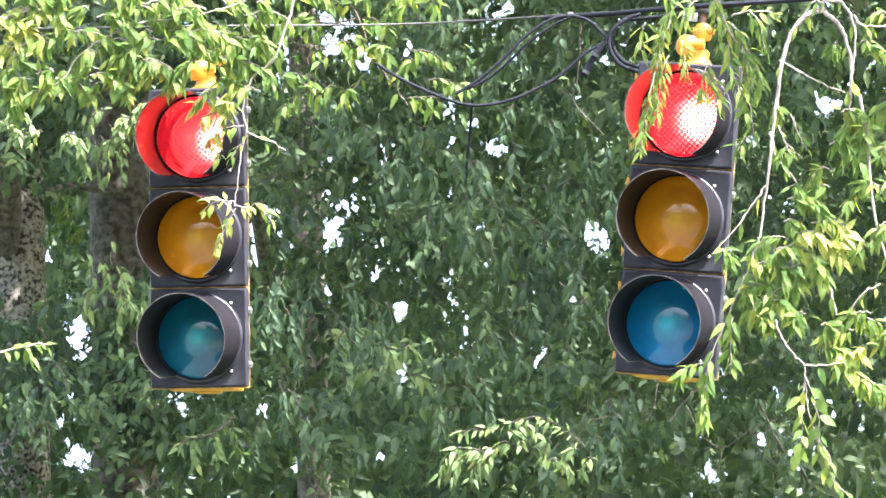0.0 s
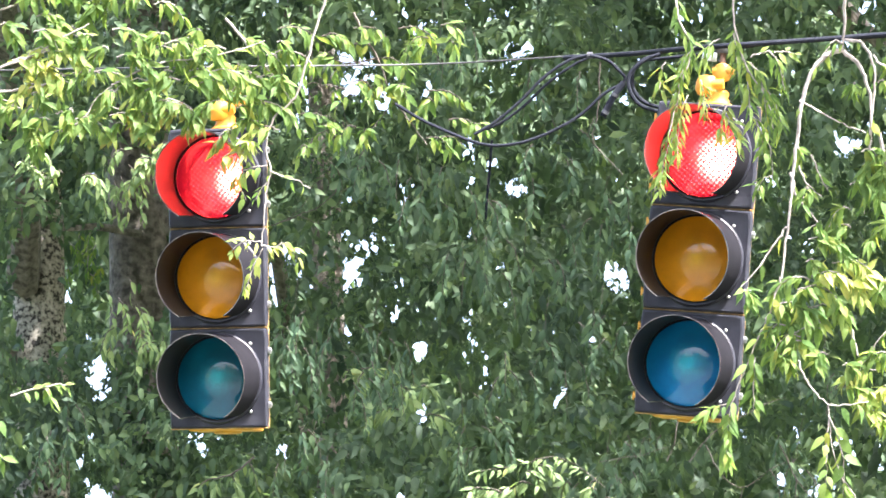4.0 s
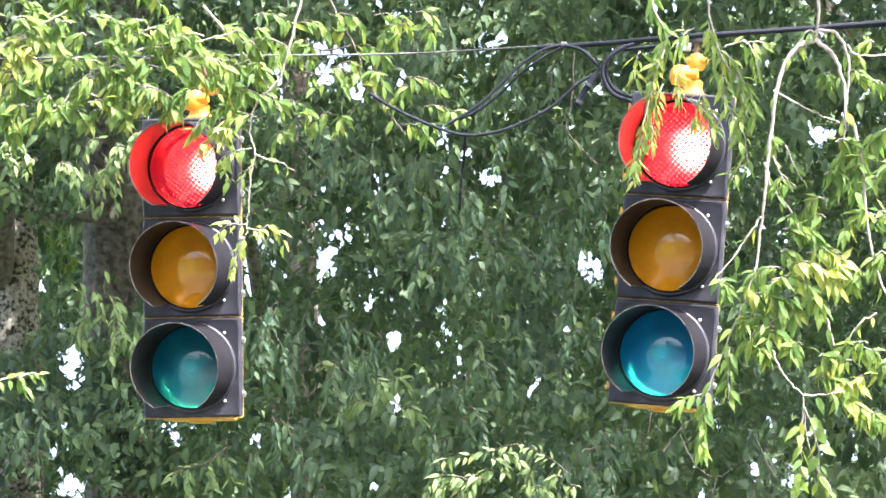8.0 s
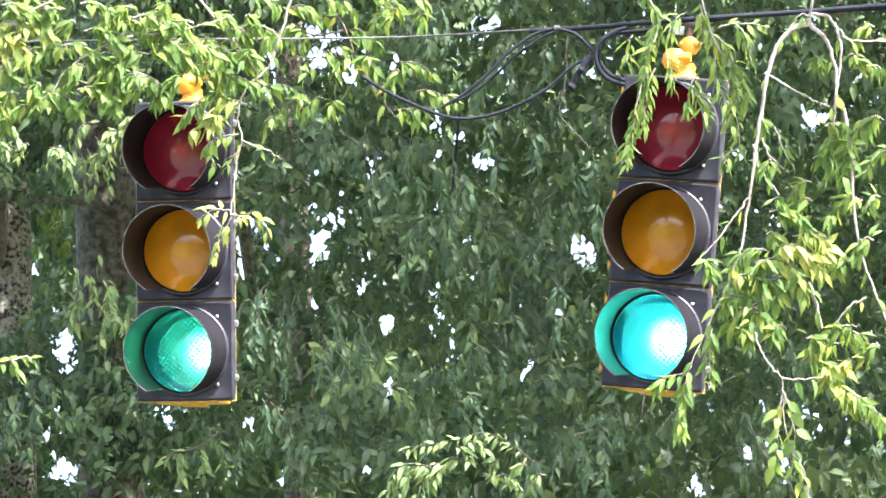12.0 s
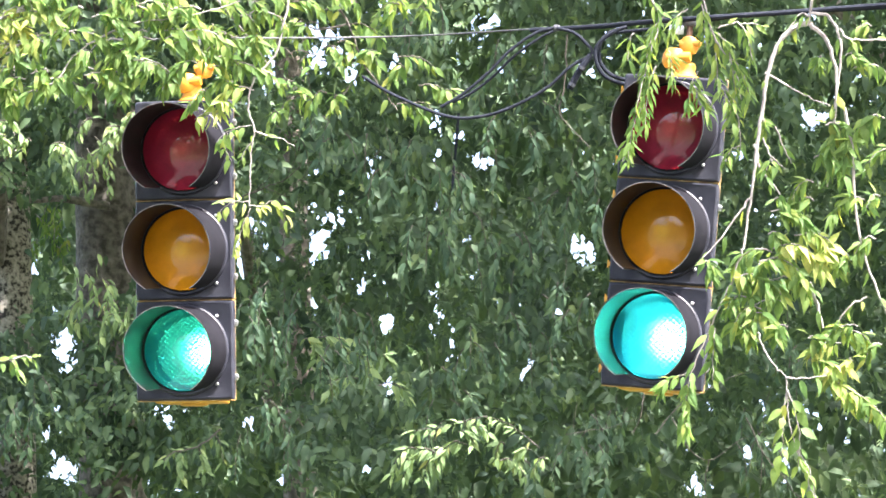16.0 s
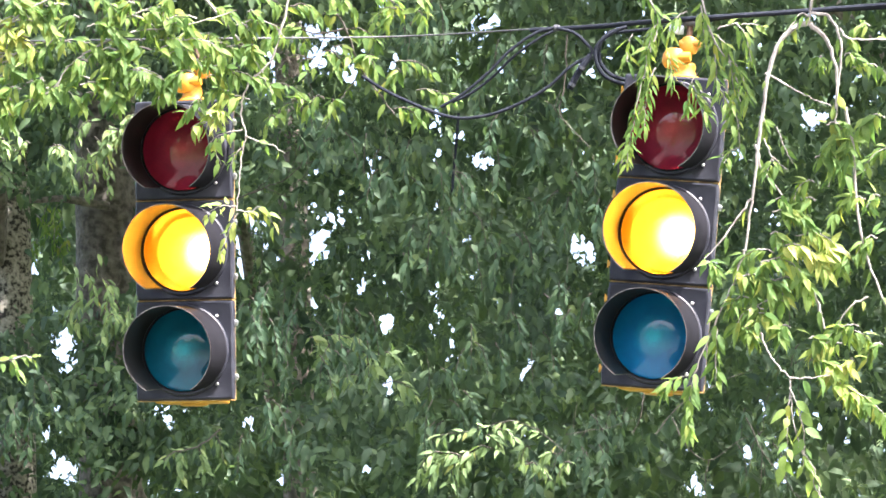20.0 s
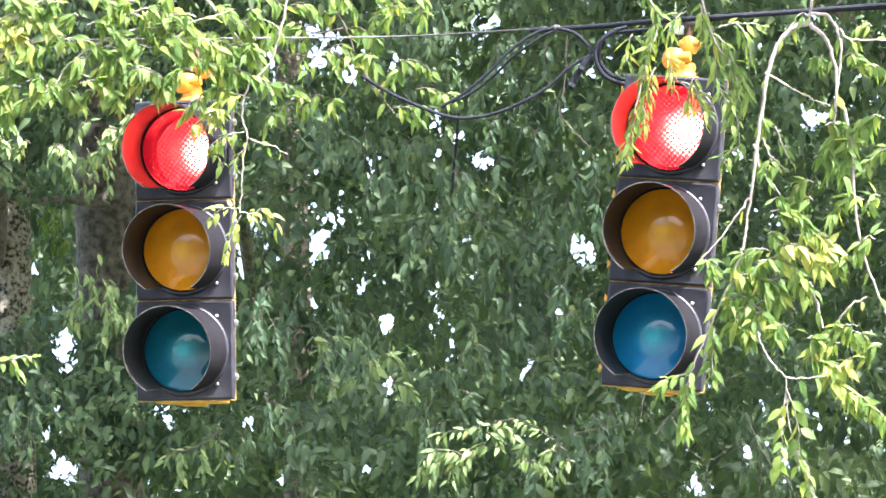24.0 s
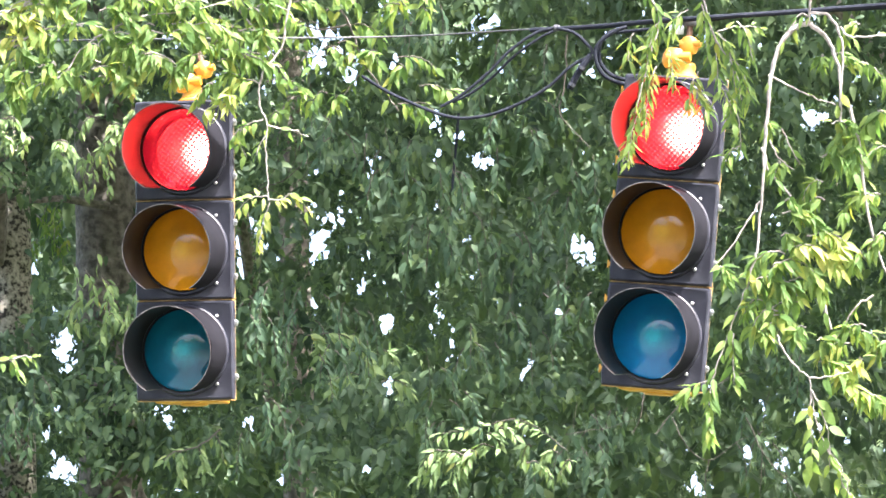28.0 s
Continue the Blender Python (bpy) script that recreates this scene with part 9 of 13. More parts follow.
    walk(hanging_twig, [
        (0.0, pose(-0.649, 18.846, 6.208, 0, 3.0, 0)),
        (0.5, pose(-0.651, 18.846, 6.206, 0, 1.9, 0)),
        (1.0, pose(-0.652, 18.846, 6.208, 0, 3.0, 0)),
        (1.5, pose(-0.658, 18.846, 6.210, 0, 0.8, 0)),
        (2.0, pose(-0.649, 18.846, 6.213, 0, 3.6, 0)),
        (2.5, pose(-0.652, 18.846, 6.213, 0, 2.5, 0)),
        (3.0, pose(-0.649, 18.846, 6.215, 0, 3.0, 0)),
        (3.5, pose(-0.648, 18.846, 6.211, 0, 1.9, 0)),
        (5.5, pose(-0.619, 18.846, 6.233, 0, -0.2, 0)),
        (6.0, pose(-0.623, 18.846, 6.236, 0, 0.7, 0)),
        (6.5, pose(-0.609, 18.846, 6.231, 0, -3.4, 0)),
        (7.0, pose(-0.602, 18.846, 6.230, 0, -6.1, 0)),
        (7.5, pose(-0.602, 18.846, 6.229, 0, -4.7, 0)),
        (8.0, pose(-0.610, 18.846, 6.237, 0, 0.0, 0)),
        (8.5, pose(-0.620, 18.846, 6.226, 0, -1.3, 0)),
        (9.0, pose(-0.641, 18.846, 6.219, 0, 5.4, 0)),
        (9.5, pose(-0.627, 18.846, 6.227, 0, 1.6, 0)),
        (10.0, pose(-0.635, 18.846, 6.229, 0, 3.0, 0)),
        (10.5, pose(-0.637, 18.846, 6.223, 0, 4.3, 0)),
        (11.0, pose(-0.632, 18.846, 6.223, 0, 2.7, 0)),
        (11.5, pose(-0.611, 18.846, 6.229, 0, -3.1, 0)),
        (12.0, pose(-0.621, 18.846, 6.225, 0, 2.4, 0)),
        (12.5, pose(-0.623, 18.846, 6.233, 0, 1.2, 0)),
        (14.5, pose(-0.623, 18.846, 6.237, 0, 1.2, 0)),
        (15.0, pose(-0.632, 18.846, 6.252, 0, 2.3, 0)),
        (15.5, pose(-0.623, 18.846, 6.264, 0, 1.2, 0)),
        (16.0, pose(-0.597, 18.846, 6.261, 0, -2.5, 0)),
        (16.5, pose(-0.585, 18.846, 6.276, 0, 0.2, 0)),
        (17.0, pose(-0.576, 18.846, 6.249, 0, -3.4, 0)),
        (17.5, pose(-0.593, 18.846, 6.244, 0, -4.0, 0)),
        (18.0, pose(-0.588, 18.846, 6.261, 0, -2.5, 0)),
        (18.5, pose(-0.573, 18.846, 6.264, 0, -8.3, 0)),
        (19.0, pose(-0.591, 18.846, 6.264, 0, -2.0, 0)),
        (19.5, pose(-0.588, 18.846, 6.246, 0, -4.7, 0)),
        (20.0, pose(-0.614, 18.846, 6.240, 0, 0.6, 0)),
        (20.5, pose(-0.588, 18.846, 6.231, 0, -3.3, 0)),
        (21.0, pose(-0.585, 18.846, 6.246, 0, 1.8, 0)),
        (21.5, pose(-0.588, 18.846, 6.267, 0, -1.5, 0)),
        (23.5, pose(-0.614, 18.846, 6.252, 0, 0.3, 0)),
        (24.0, pose(-0.614, 18.846, 6.235, 0, -0.7, 0)),
        (24.5, pose(-0.626, 18.846, 6.246, 0, 1.7, 0)),
        (25.0, pose(-0.605, 18.846, 6.246, 0, -0.0, 0)),
        (25.5, pose(-0.599, 18.846, 6.246, 0, -1.2, 0)),
        (26.0, pose(-0.573, 18.846, 6.276, 0, -6.6, 0)),
        (26.5, pose(-0.525, 18.846, 6.306, 0, -20.1, 0)),
        (27.0, pose(-0.582, 18.846, 6.294, 0, -6.7, 0)),
        (27.5, pose(-0.564, 18.846, 6.237, 0, -2.9, 0)),
        (28.0, pose(-0.573, 18.846, 6.285, 0, -7.4, 0)),
    ])
    for limb_part in (middle_branch, middle_branch_b):
        walk(limb_part, [
            (0.0, pose(-0.385, 19.935, 6.882, 0, 0.0, 0)),
            (0.5, pose(-0.385, 19.935, 6.882, 0, 0.0, 0)),
            (1.0, pose(-0.385, 19.935, 6.882, 0, 0.0, 0)),
            (1.5, pose(-0.385, 19.935, 6.882, 0, 0.0, 0)),
            (2.0, pose(-0.385, 19.935, 6.882, 0, 0.0, 0)),
            (2.5, pose(-0.385, 19.935, 6.882, 0, 0.0, 0)),
            (3.0, pose(-0.385, 19.935, 6.882, 0, 0.0, 0)),
            (3.5, pose(-0.385, 19.935, 6.882, 0, 0.0, 0)),
            (5.5, pose(-0.389, 19.935, 6.892, 0, 0.0, 0)),
            (6.0, pose(-0.387, 19.935, 6.890, 0, 0.0, 0)),
            (6.5, pose(-0.383, 19.935, 6.890, 0, 0.0, 0)),
            (7.0, pose(-0.382, 19.935, 6.887, 0, 0.0, 0)),
            (7.5, pose(-0.381, 19.935, 6.887, 0, 0.0, 0)),
            (8.0, pose(-0.378, 19.935, 6.893, 0, 0.0, 0)),
            (8.5, pose(-0.384, 19.935, 6.889, 0, 0.0, 0)),
            (9.0, pose(-0.388, 19.935, 6.888, 0, 0.0, 0)),
            (9.5, pose(-0.386, 19.935, 6.892, 0, 0.0, 0)),
            (10.0, pose(-0.388, 19.935, 6.889, 0, 0.0, 0)),
            (10.5, pose(-0.391, 19.935, 6.891, 0, 0.0, 0)),
            (11.0, pose(-0.385, 19.935, 6.889, 0, 0.0, 0)),
            (11.5, pose(-0.385, 19.935, 6.888, 0, 0.0, 0)),
            (12.0, pose(-0.383, 19.935, 6.888, 0, 0.0, 0)),
            (12.5, pose(-0.384, 19.935, 6.890, 0, 0.0, 0)),
            (14.5, pose(-0.385, 19.935, 6.889, 0, 0.0, 0)),
            (15.0, pose(-0.385, 19.935, 6.897, 0, 0.0, 0)),
            (15.5, pose(-0.382, 19.935, 6.904, 0, 0.0, 0)),
            (16.0, pose(-0.371, 19.935, 6.908, 0, 0.0, 0)),
            (16.5, pose(-0.365, 19.935, 6.913, 0, 0.0, 0)),
            (17.0, pose(-0.362, 19.935, 6.903, 0, 0.0, 0)),
            (17.5, pose(-0.377, 19.935, 6.892, 0, 0.0, 0)),
            (18.0, pose(-0.370, 19.935, 6.904, 0, 0.0, 0)),
            (18.5, pose(-0.368, 19.935, 6.904, 0, 0.0, 0)),
            (19.0, pose(-0.366, 19.935, 6.910, 0, 0.0, 0)),
            (19.5, pose(-0.374, 19.935, 6.896, 0, 0.0, 0)),
            (20.0, pose(-0.381, 19.935, 6.891, 0, 0.0, 0)),
            (20.5, pose(-0.373, 19.935, 6.892, 0, 0.0, 0)),
            (21.0, pose(-0.365, 19.935, 6.896, 0, 0.0, 0)),
            (21.5, pose(-0.368, 19.935, 6.908, 0, 0.0, 0)),
            (23.5, pose(-0.385, 19.935, 6.900, 0, 0.0, 0)),
            (24.0, pose(-0.382, 19.935, 6.894, 0, 0.0, 0)),
            (24.5, pose(-0.382, 19.935, 6.892, 0, 0.0, 0)),
            (25.0, pose(-0.379, 19.935, 6.892, 0, 0.0, 0)),
            (25.5, pose(-0.376, 19.935, 6.894, 0, 0.0, 0)),
            (26.0, pose(-0.365, 19.935, 6.907, 0, 0.0, 0)),
            (26.5, pose(-0.354, 19.935, 6.922, 0, 0.0, 0)),
            (27.0, pose(-0.373, 19.935, 6.915, 0, 0.0, 0)),
            (27.5, pose(-0.363, 19.935, 6.889, 0, 0.0, 0)),
            (28.0, pose(-0.368, 19.935, 6.907, 0, 0.0, 0)),
        ])
    for limb_part in (signal_branch, signal_branch_b):
        walk(limb_part, [
            (0.0, pose(0.768, 17.903, 6.350, 0, 0.0, 0)),
            (0.5, pose(0.768, 17.903, 6.350, 0, 0.0, 0)),
            (1.0, pose(0.768, 17.903, 6.350, 0, 0.0, 0)),
            (1.5, pose(0.768, 17.903, 6.350, 0, 0.0, 0)),
            (2.0, pose(0.768, 17.903, 6.350, 0, 0.0, 0)),
            (2.5, pose(0.768, 17.903, 6.350, 0, 0.0, 0)),
            (3.0, pose(0.768, 17.903, 6.350, 0, 0.0, 0)),
            (3.5, pose(0.768, 17.903, 6.350, 0, 0.0, 0)),
            (5.5, pose(0.766, 17.903, 6.353, 0, 0.0, 0)),
            (6.0, pose(0.767, 17.903, 6.352, 0, 0.0, 0)),
            (6.5, pose(0.768, 17.903, 6.352, 0, 0.0, 0)),
            (7.0, pose(0.769, 17.903, 6.351, 0, 0.0, 0)),
            (7.5, pose(0.769, 17.903, 6.351, 0, 0.0, 0)),
            (8.0, pose(0.770, 17.903, 6.353, 0, 0.0, 0)),
            (8.5, pose(0.768, 17.903, 6.352, 0, 0.0, 0)),
            (9.0, pose(0.767, 17.903, 6.352, 0, 0.0, 0)),
            (9.5, pose(0.767, 17.903, 6.353, 0, 0.0, 0)),
            (10.0, pose(0.767, 17.903, 6.352, 0, 0.0, 0)),
            (10.5, pose(0.766, 17.903, 6.352, 0, 0.0, 0)),
            (11.0, pose(0.768, 17.903, 6.352, 0, 0.0, 0)),
            (11.5, pose(0.768, 17.903, 6.351, 0, 0.0, 0)),
            (12.0, pose(0.768, 17.903, 6.352, 0, 0.0, 0)),
            (12.5, pose(0.768, 17.903, 6.352, 0, 0.0, 0)),
            (14.5, pose(0.768, 17.903, 6.352, 0, 0.0, 0)),
            (15.0, pose(0.768, 17.903, 6.354, 0, 0.0, 0)),
            (15.5, pose(0.769, 17.903, 6.356, 0, 0.0, 0)),
            (16.0, pose(0.772, 17.903, 6.358, 0, 0.0, 0)),
            (16.5, pose(0.774, 17.903, 6.359, 0, 0.0, 0)),
            (17.0, pose(0.775, 17.903, 6.356, 0, 0.0, 0)),
            (17.5, pose(0.770, 17.903, 6.353, 0, 0.0, 0)),
            (18.0, pose(0.773, 17.903, 6.356, 0, 0.0, 0)),
            (18.5, pose(0.773, 17.903, 6.356, 0, 0.0, 0)),
            (19.0, pose(0.774, 17.903, 6.358, 0, 0.0, 0)),
            (19.5, pose(0.771, 17.903, 6.354, 0, 0.0, 0)),
            (20.0, pose(0.769, 17.903, 6.352, 0, 0.0, 0)),
            (20.5, pose(0.772, 17.903, 6.353, 0, 0.0, 0)),
            (21.0, pose(0.774, 17.903, 6.354, 0, 0.0, 0)),
            (21.5, pose(0.773, 17.903, 6.358, 0, 0.0, 0)),
            (23.5, pose(0.768, 17.903, 6.355, 0, 0.0, 0)),
            (24.0, pose(0.769, 17.903, 6.353, 0, 0.0, 0)),
            (24.5, pose(0.769, 17.903, 6.353, 0, 0.0, 0)),
            (25.0, pose(0.770, 17.903, 6.353, 0, 0.0, 0)),
            (25.5, pose(0.771, 17.903, 6.353, 0, 0.0, 0)),
            (26.0, pose(0.774, 17.903, 6.357, 0, 0.0, 0)),
            (26.5, pose(0.778, 17.903, 6.362, 0, 0.0, 0)),
            (27.0, pose(0.772, 17.903, 6.360, 0, 0.0, 0)),
            (27.5, pose(0.775, 17.903, 6.352, 0, 0.0, 0)),
            (28.0, pose(0.773, 17.903, 6.357, 0, 0.0, 0)),
        ])
    for limb_part in (right_branch, right_branch_b, right_branch_c, right_branch_d):
        walk(limb_part, [
            (0.0, pose(1.192, 17.845, 6.144, 0, -1.1, 0)),
            (0.5, pose(1.192, 17.845, 6.144, 0, -1.2, 0)),
            (1.0, pose(1.192, 17.845, 6.144, 0, -1.0, 0)),
            (1.5, pose(1.192, 17.845, 6.144, 0, -0.9, 0)),
            (2.0, pose(1.192, 17.845, 6.144, 0, -1.0, 0)),
            (2.5, pose(1.192, 17.845, 6.144, 0, -1.7, 0)),
            (3.0, pose(1.192, 17.845, 6.144, 0, -1.5, 0)),
            (3.5, pose(1.192, 17.845, 6.144, 0, -1.8, 0)),
            (5.5, pose(1.192, 17.845, 6.144, 0, -0.5, 0)),
            (6.0, pose(1.192, 17.845, 6.144, 0, -0.7, 0)),
            (6.5, pose(1.192, 17.845, 6.144, 0, -1.1, 0)),
            (7.0, pose(1.192, 17.845, 6.144, 0, -1.2, 0)),
            (7.5, pose(1.192, 17.845, 6.144, 0, -2.3, 0)),
            (8.0, pose(1.192, 17.845, 6.144, 0, -1.8, 0)),
            (8.5, pose(1.192, 17.845, 6.144, 0, -2.3, 0)),
            (9.0, pose(1.192, 17.845, 6.144, 0, -0.8, 0)),
            (9.5, pose(1.192, 17.845, 6.144, 0, 0.4, 0)),
            (10.0, pose(1.192, 17.845, 6.144, 0, 0.4, 0)),
            (10.5, pose(1.192, 17.845, 6.144, 0, 0.4, 0)),
            (11.0, pose(1.192, 17.845, 6.144, 0, -0.3, 0)),
            (11.5, pose(1.192, 17.845, 6.144, 0, -0.1, 0)),
            (12.0, pose(1.192, 17.845, 6.144, 0, 0.2, 0)),
            (12.5, pose(1.192, 17.845, 6.144, 0, -0.3, 0)),
            (14.5, pose(1.192, 17.845, 6.144, 0, 0.9, 0)),
            (15.0, pose(1.192, 17.845, 6.144, 0, -0.7, 0)),
            (15.5, pose(1.192, 17.845, 6.144, 0, -0.6, 0)),
            (16.0, pose(1.192, 17.845, 6.144, 0, -0.4, 0)),
            (16.5, pose(1.192, 17.845, 6.144, 0, -0.5, 0)),
            (17.0, pose(1.192, 17.845, 6.144, 0, 0.3, 0)),
            (17.5, pose(1.192, 17.845, 6.144, 0, -0.8, 0)),
            (18.0, pose(1.192, 17.845, 6.144, 0, -1.0, 0)),
            (18.5, pose(1.192, 17.845, 6.144, 0, -2.1, 0)),
            (19.0, pose(1.192, 17.845, 6.144, 0, -1.1, 0)),
            (19.5, pose(1.192, 17.845, 6.144, 0, -0.9, 0)),
            (20.0, pose(1.192, 17.845, 6.144, 0, -0.9, 0)),
            (20.5, pose(1.192, 17.845, 6.144, 0, -0.9, 0)),
            (21.0, pose(1.192, 17.845, 6.144, 0, -0.3, 0)),
            (21.5, pose(1.192, 17.845, 6.144, 0, -0.7, 0)),
            (23.5, pose(1.192, 17.845, 6.144, 0, -0.3, 0)),
            (24.0, pose(1.192, 17.845, 6.144, 0, -0.3, 0)),
            (24.5, pose(1.192, 17.845, 6.144, 0, 0.1, 0)),
            (25.0, pose(1.192, 17.845, 6.144, 0, -0.0, 0)),
            (25.5, pose(1.192, 17.845, 6.144, 0, 0.2, 0)),
            (26.0, pose(1.192, 17.845, 6.144, 0, -0.3, 0)),
            (26.5, pose(1.192, 17.845, 6.144, 0, -0.7, 0)),
            (27.0, pose(1.192, 17.845, 6.144, 0, -1.7, 0)),
            (27.5, pose(1.192, 17.845, 6.144, 0, -2.0, 0)),
            (28.0, pose(1.192, 17.845, 6.144, 0, -3.9, 0)),
        ])
    walk(right_lower_twig, [
        (0.0, pose(1.029, 18.004, 5.153, 0, -1.7, 0)),
        (0.5, pose(1.032, 18.004, 5.153, 0, -1.9, 0)),
        (1.0, pose(1.028, 18.004, 5.154, 0, -1.6, 0)),
        (1.5, pose(1.027, 18.004, 5.154, 0, -1.5, 0)),
        (2.0, pose(1.028, 18.004, 5.154, 0, -1.6, 0)),
        (2.5, pose(1.041, 18.004, 5.151, 0, -2.7, 0)),
        (3.0, pose(1.037, 18.004, 5.152, 0, -2.4, 0)),
        (3.5, pose(1.043, 18.004, 5.151, 0, -2.9, 0)),
        (5.5, pose(1.019, 18.004, 5.155, 0, -0.8, 0)),
        (6.0, pose(1.023, 18.004, 5.155, 0, -1.1, 0)),
        (6.5, pose(1.030, 18.004, 5.153, 0, -1.7, 0)),
        (7.0, pose(1.032, 18.004, 5.153, 0, -1.9, 0)),
        (7.5, pose(1.051, 18.004, 5.150, 0, -3.7, 0)),
        (8.0, pose(1.042, 18.004, 5.151, 0, -2.8, 0)),
        (8.5, pose(1.051, 18.004, 5.150, 0, -3.7, 0)),
        (9.0, pose(1.025, 18.004, 5.154, 0, -1.3, 0)),
        (9.5, pose(1.004, 18.004, 5.158, 0, 0.6, 0)),
        (10.0, pose(1.005, 18.004, 5.158, 0, 0.6, 0)),
        (10.5, pose(1.004, 18.004, 5.158, 0, 0.6, 0)),
        (11.0, pose(1.016, 18.004, 5.156, 0, -0.4, 0)),
        (11.5, pose(1.012, 18.004, 5.157, 0, -0.1, 0)),
        (12.0, pose(1.007, 18.004, 5.157, 0, 0.4, 0)),
        (12.5, pose(1.016, 18.004, 5.156, 0, -0.4, 0)),
        (14.5, pose(0.995, 18.004, 5.160, 0, 1.4, 0)),
        (15.0, pose(1.023, 18.004, 5.155, 0, -1.1, 0)),
        (15.5, pose(1.022, 18.004, 5.155, 0, -1.0, 0)),
        (16.0, pose(1.018, 18.004, 5.156, 0, -0.6, 0)),
        (16.5, pose(1.020, 18.004, 5.155, 0, -0.8, 0)),
        (17.0, pose(1.006, 18.004, 5.158, 0, 0.5, 0)),
        (17.5, pose(1.025, 18.004, 5.154, 0, -1.3, 0)),
        (18.0, pose(1.028, 18.004, 5.154, 0, -1.6, 0)),
        (18.5, pose(1.048, 18.004, 5.150, 0, -3.4, 0)),
        (19.0, pose(1.031, 18.004, 5.153, 0, -1.8, 0)),
        (19.5, pose(1.026, 18.004, 5.154, 0, -1.4, 0)),
        (20.0, pose(1.027, 18.004, 5.154, 0, -1.5, 0)),
        (20.5, pose(1.028, 18.004, 5.154, 0, -1.5, 0)),
        (21.0, pose(1.016, 18.004, 5.156, 0, -0.5, 0)),
        (21.5, pose(1.023, 18.004, 5.155, 0, -1.1, 0)),
        (23.5, pose(1.016, 18.004, 5.156, 0, -0.5, 0)),
        (24.0, pose(1.017, 18.004, 5.156, 0, -0.5, 0)),
        (24.5, pose(1.010, 18.004, 5.157, 0, 0.1, 0)),
        (25.0, pose(1.011, 18.004, 5.157, 0, -0.0, 0)),
        (25.5, pose(1.008, 18.004, 5.157, 0, 0.2, 0)),
        (26.0, pose(1.016, 18.004, 5.156, 0, -0.4, 0)),
        (26.5, pose(1.023, 18.004, 5.155, 0, -1.1, 0)),
        (27.0, pose(1.040, 18.004, 5.151, 0, -2.7, 0)),
        (27.5, pose(1.046, 18.004, 5.150, 0, -3.3, 0)),
        (28.0, pose(1.079, 18.004, 5.145, 0, -6.2, 0)),
    ])
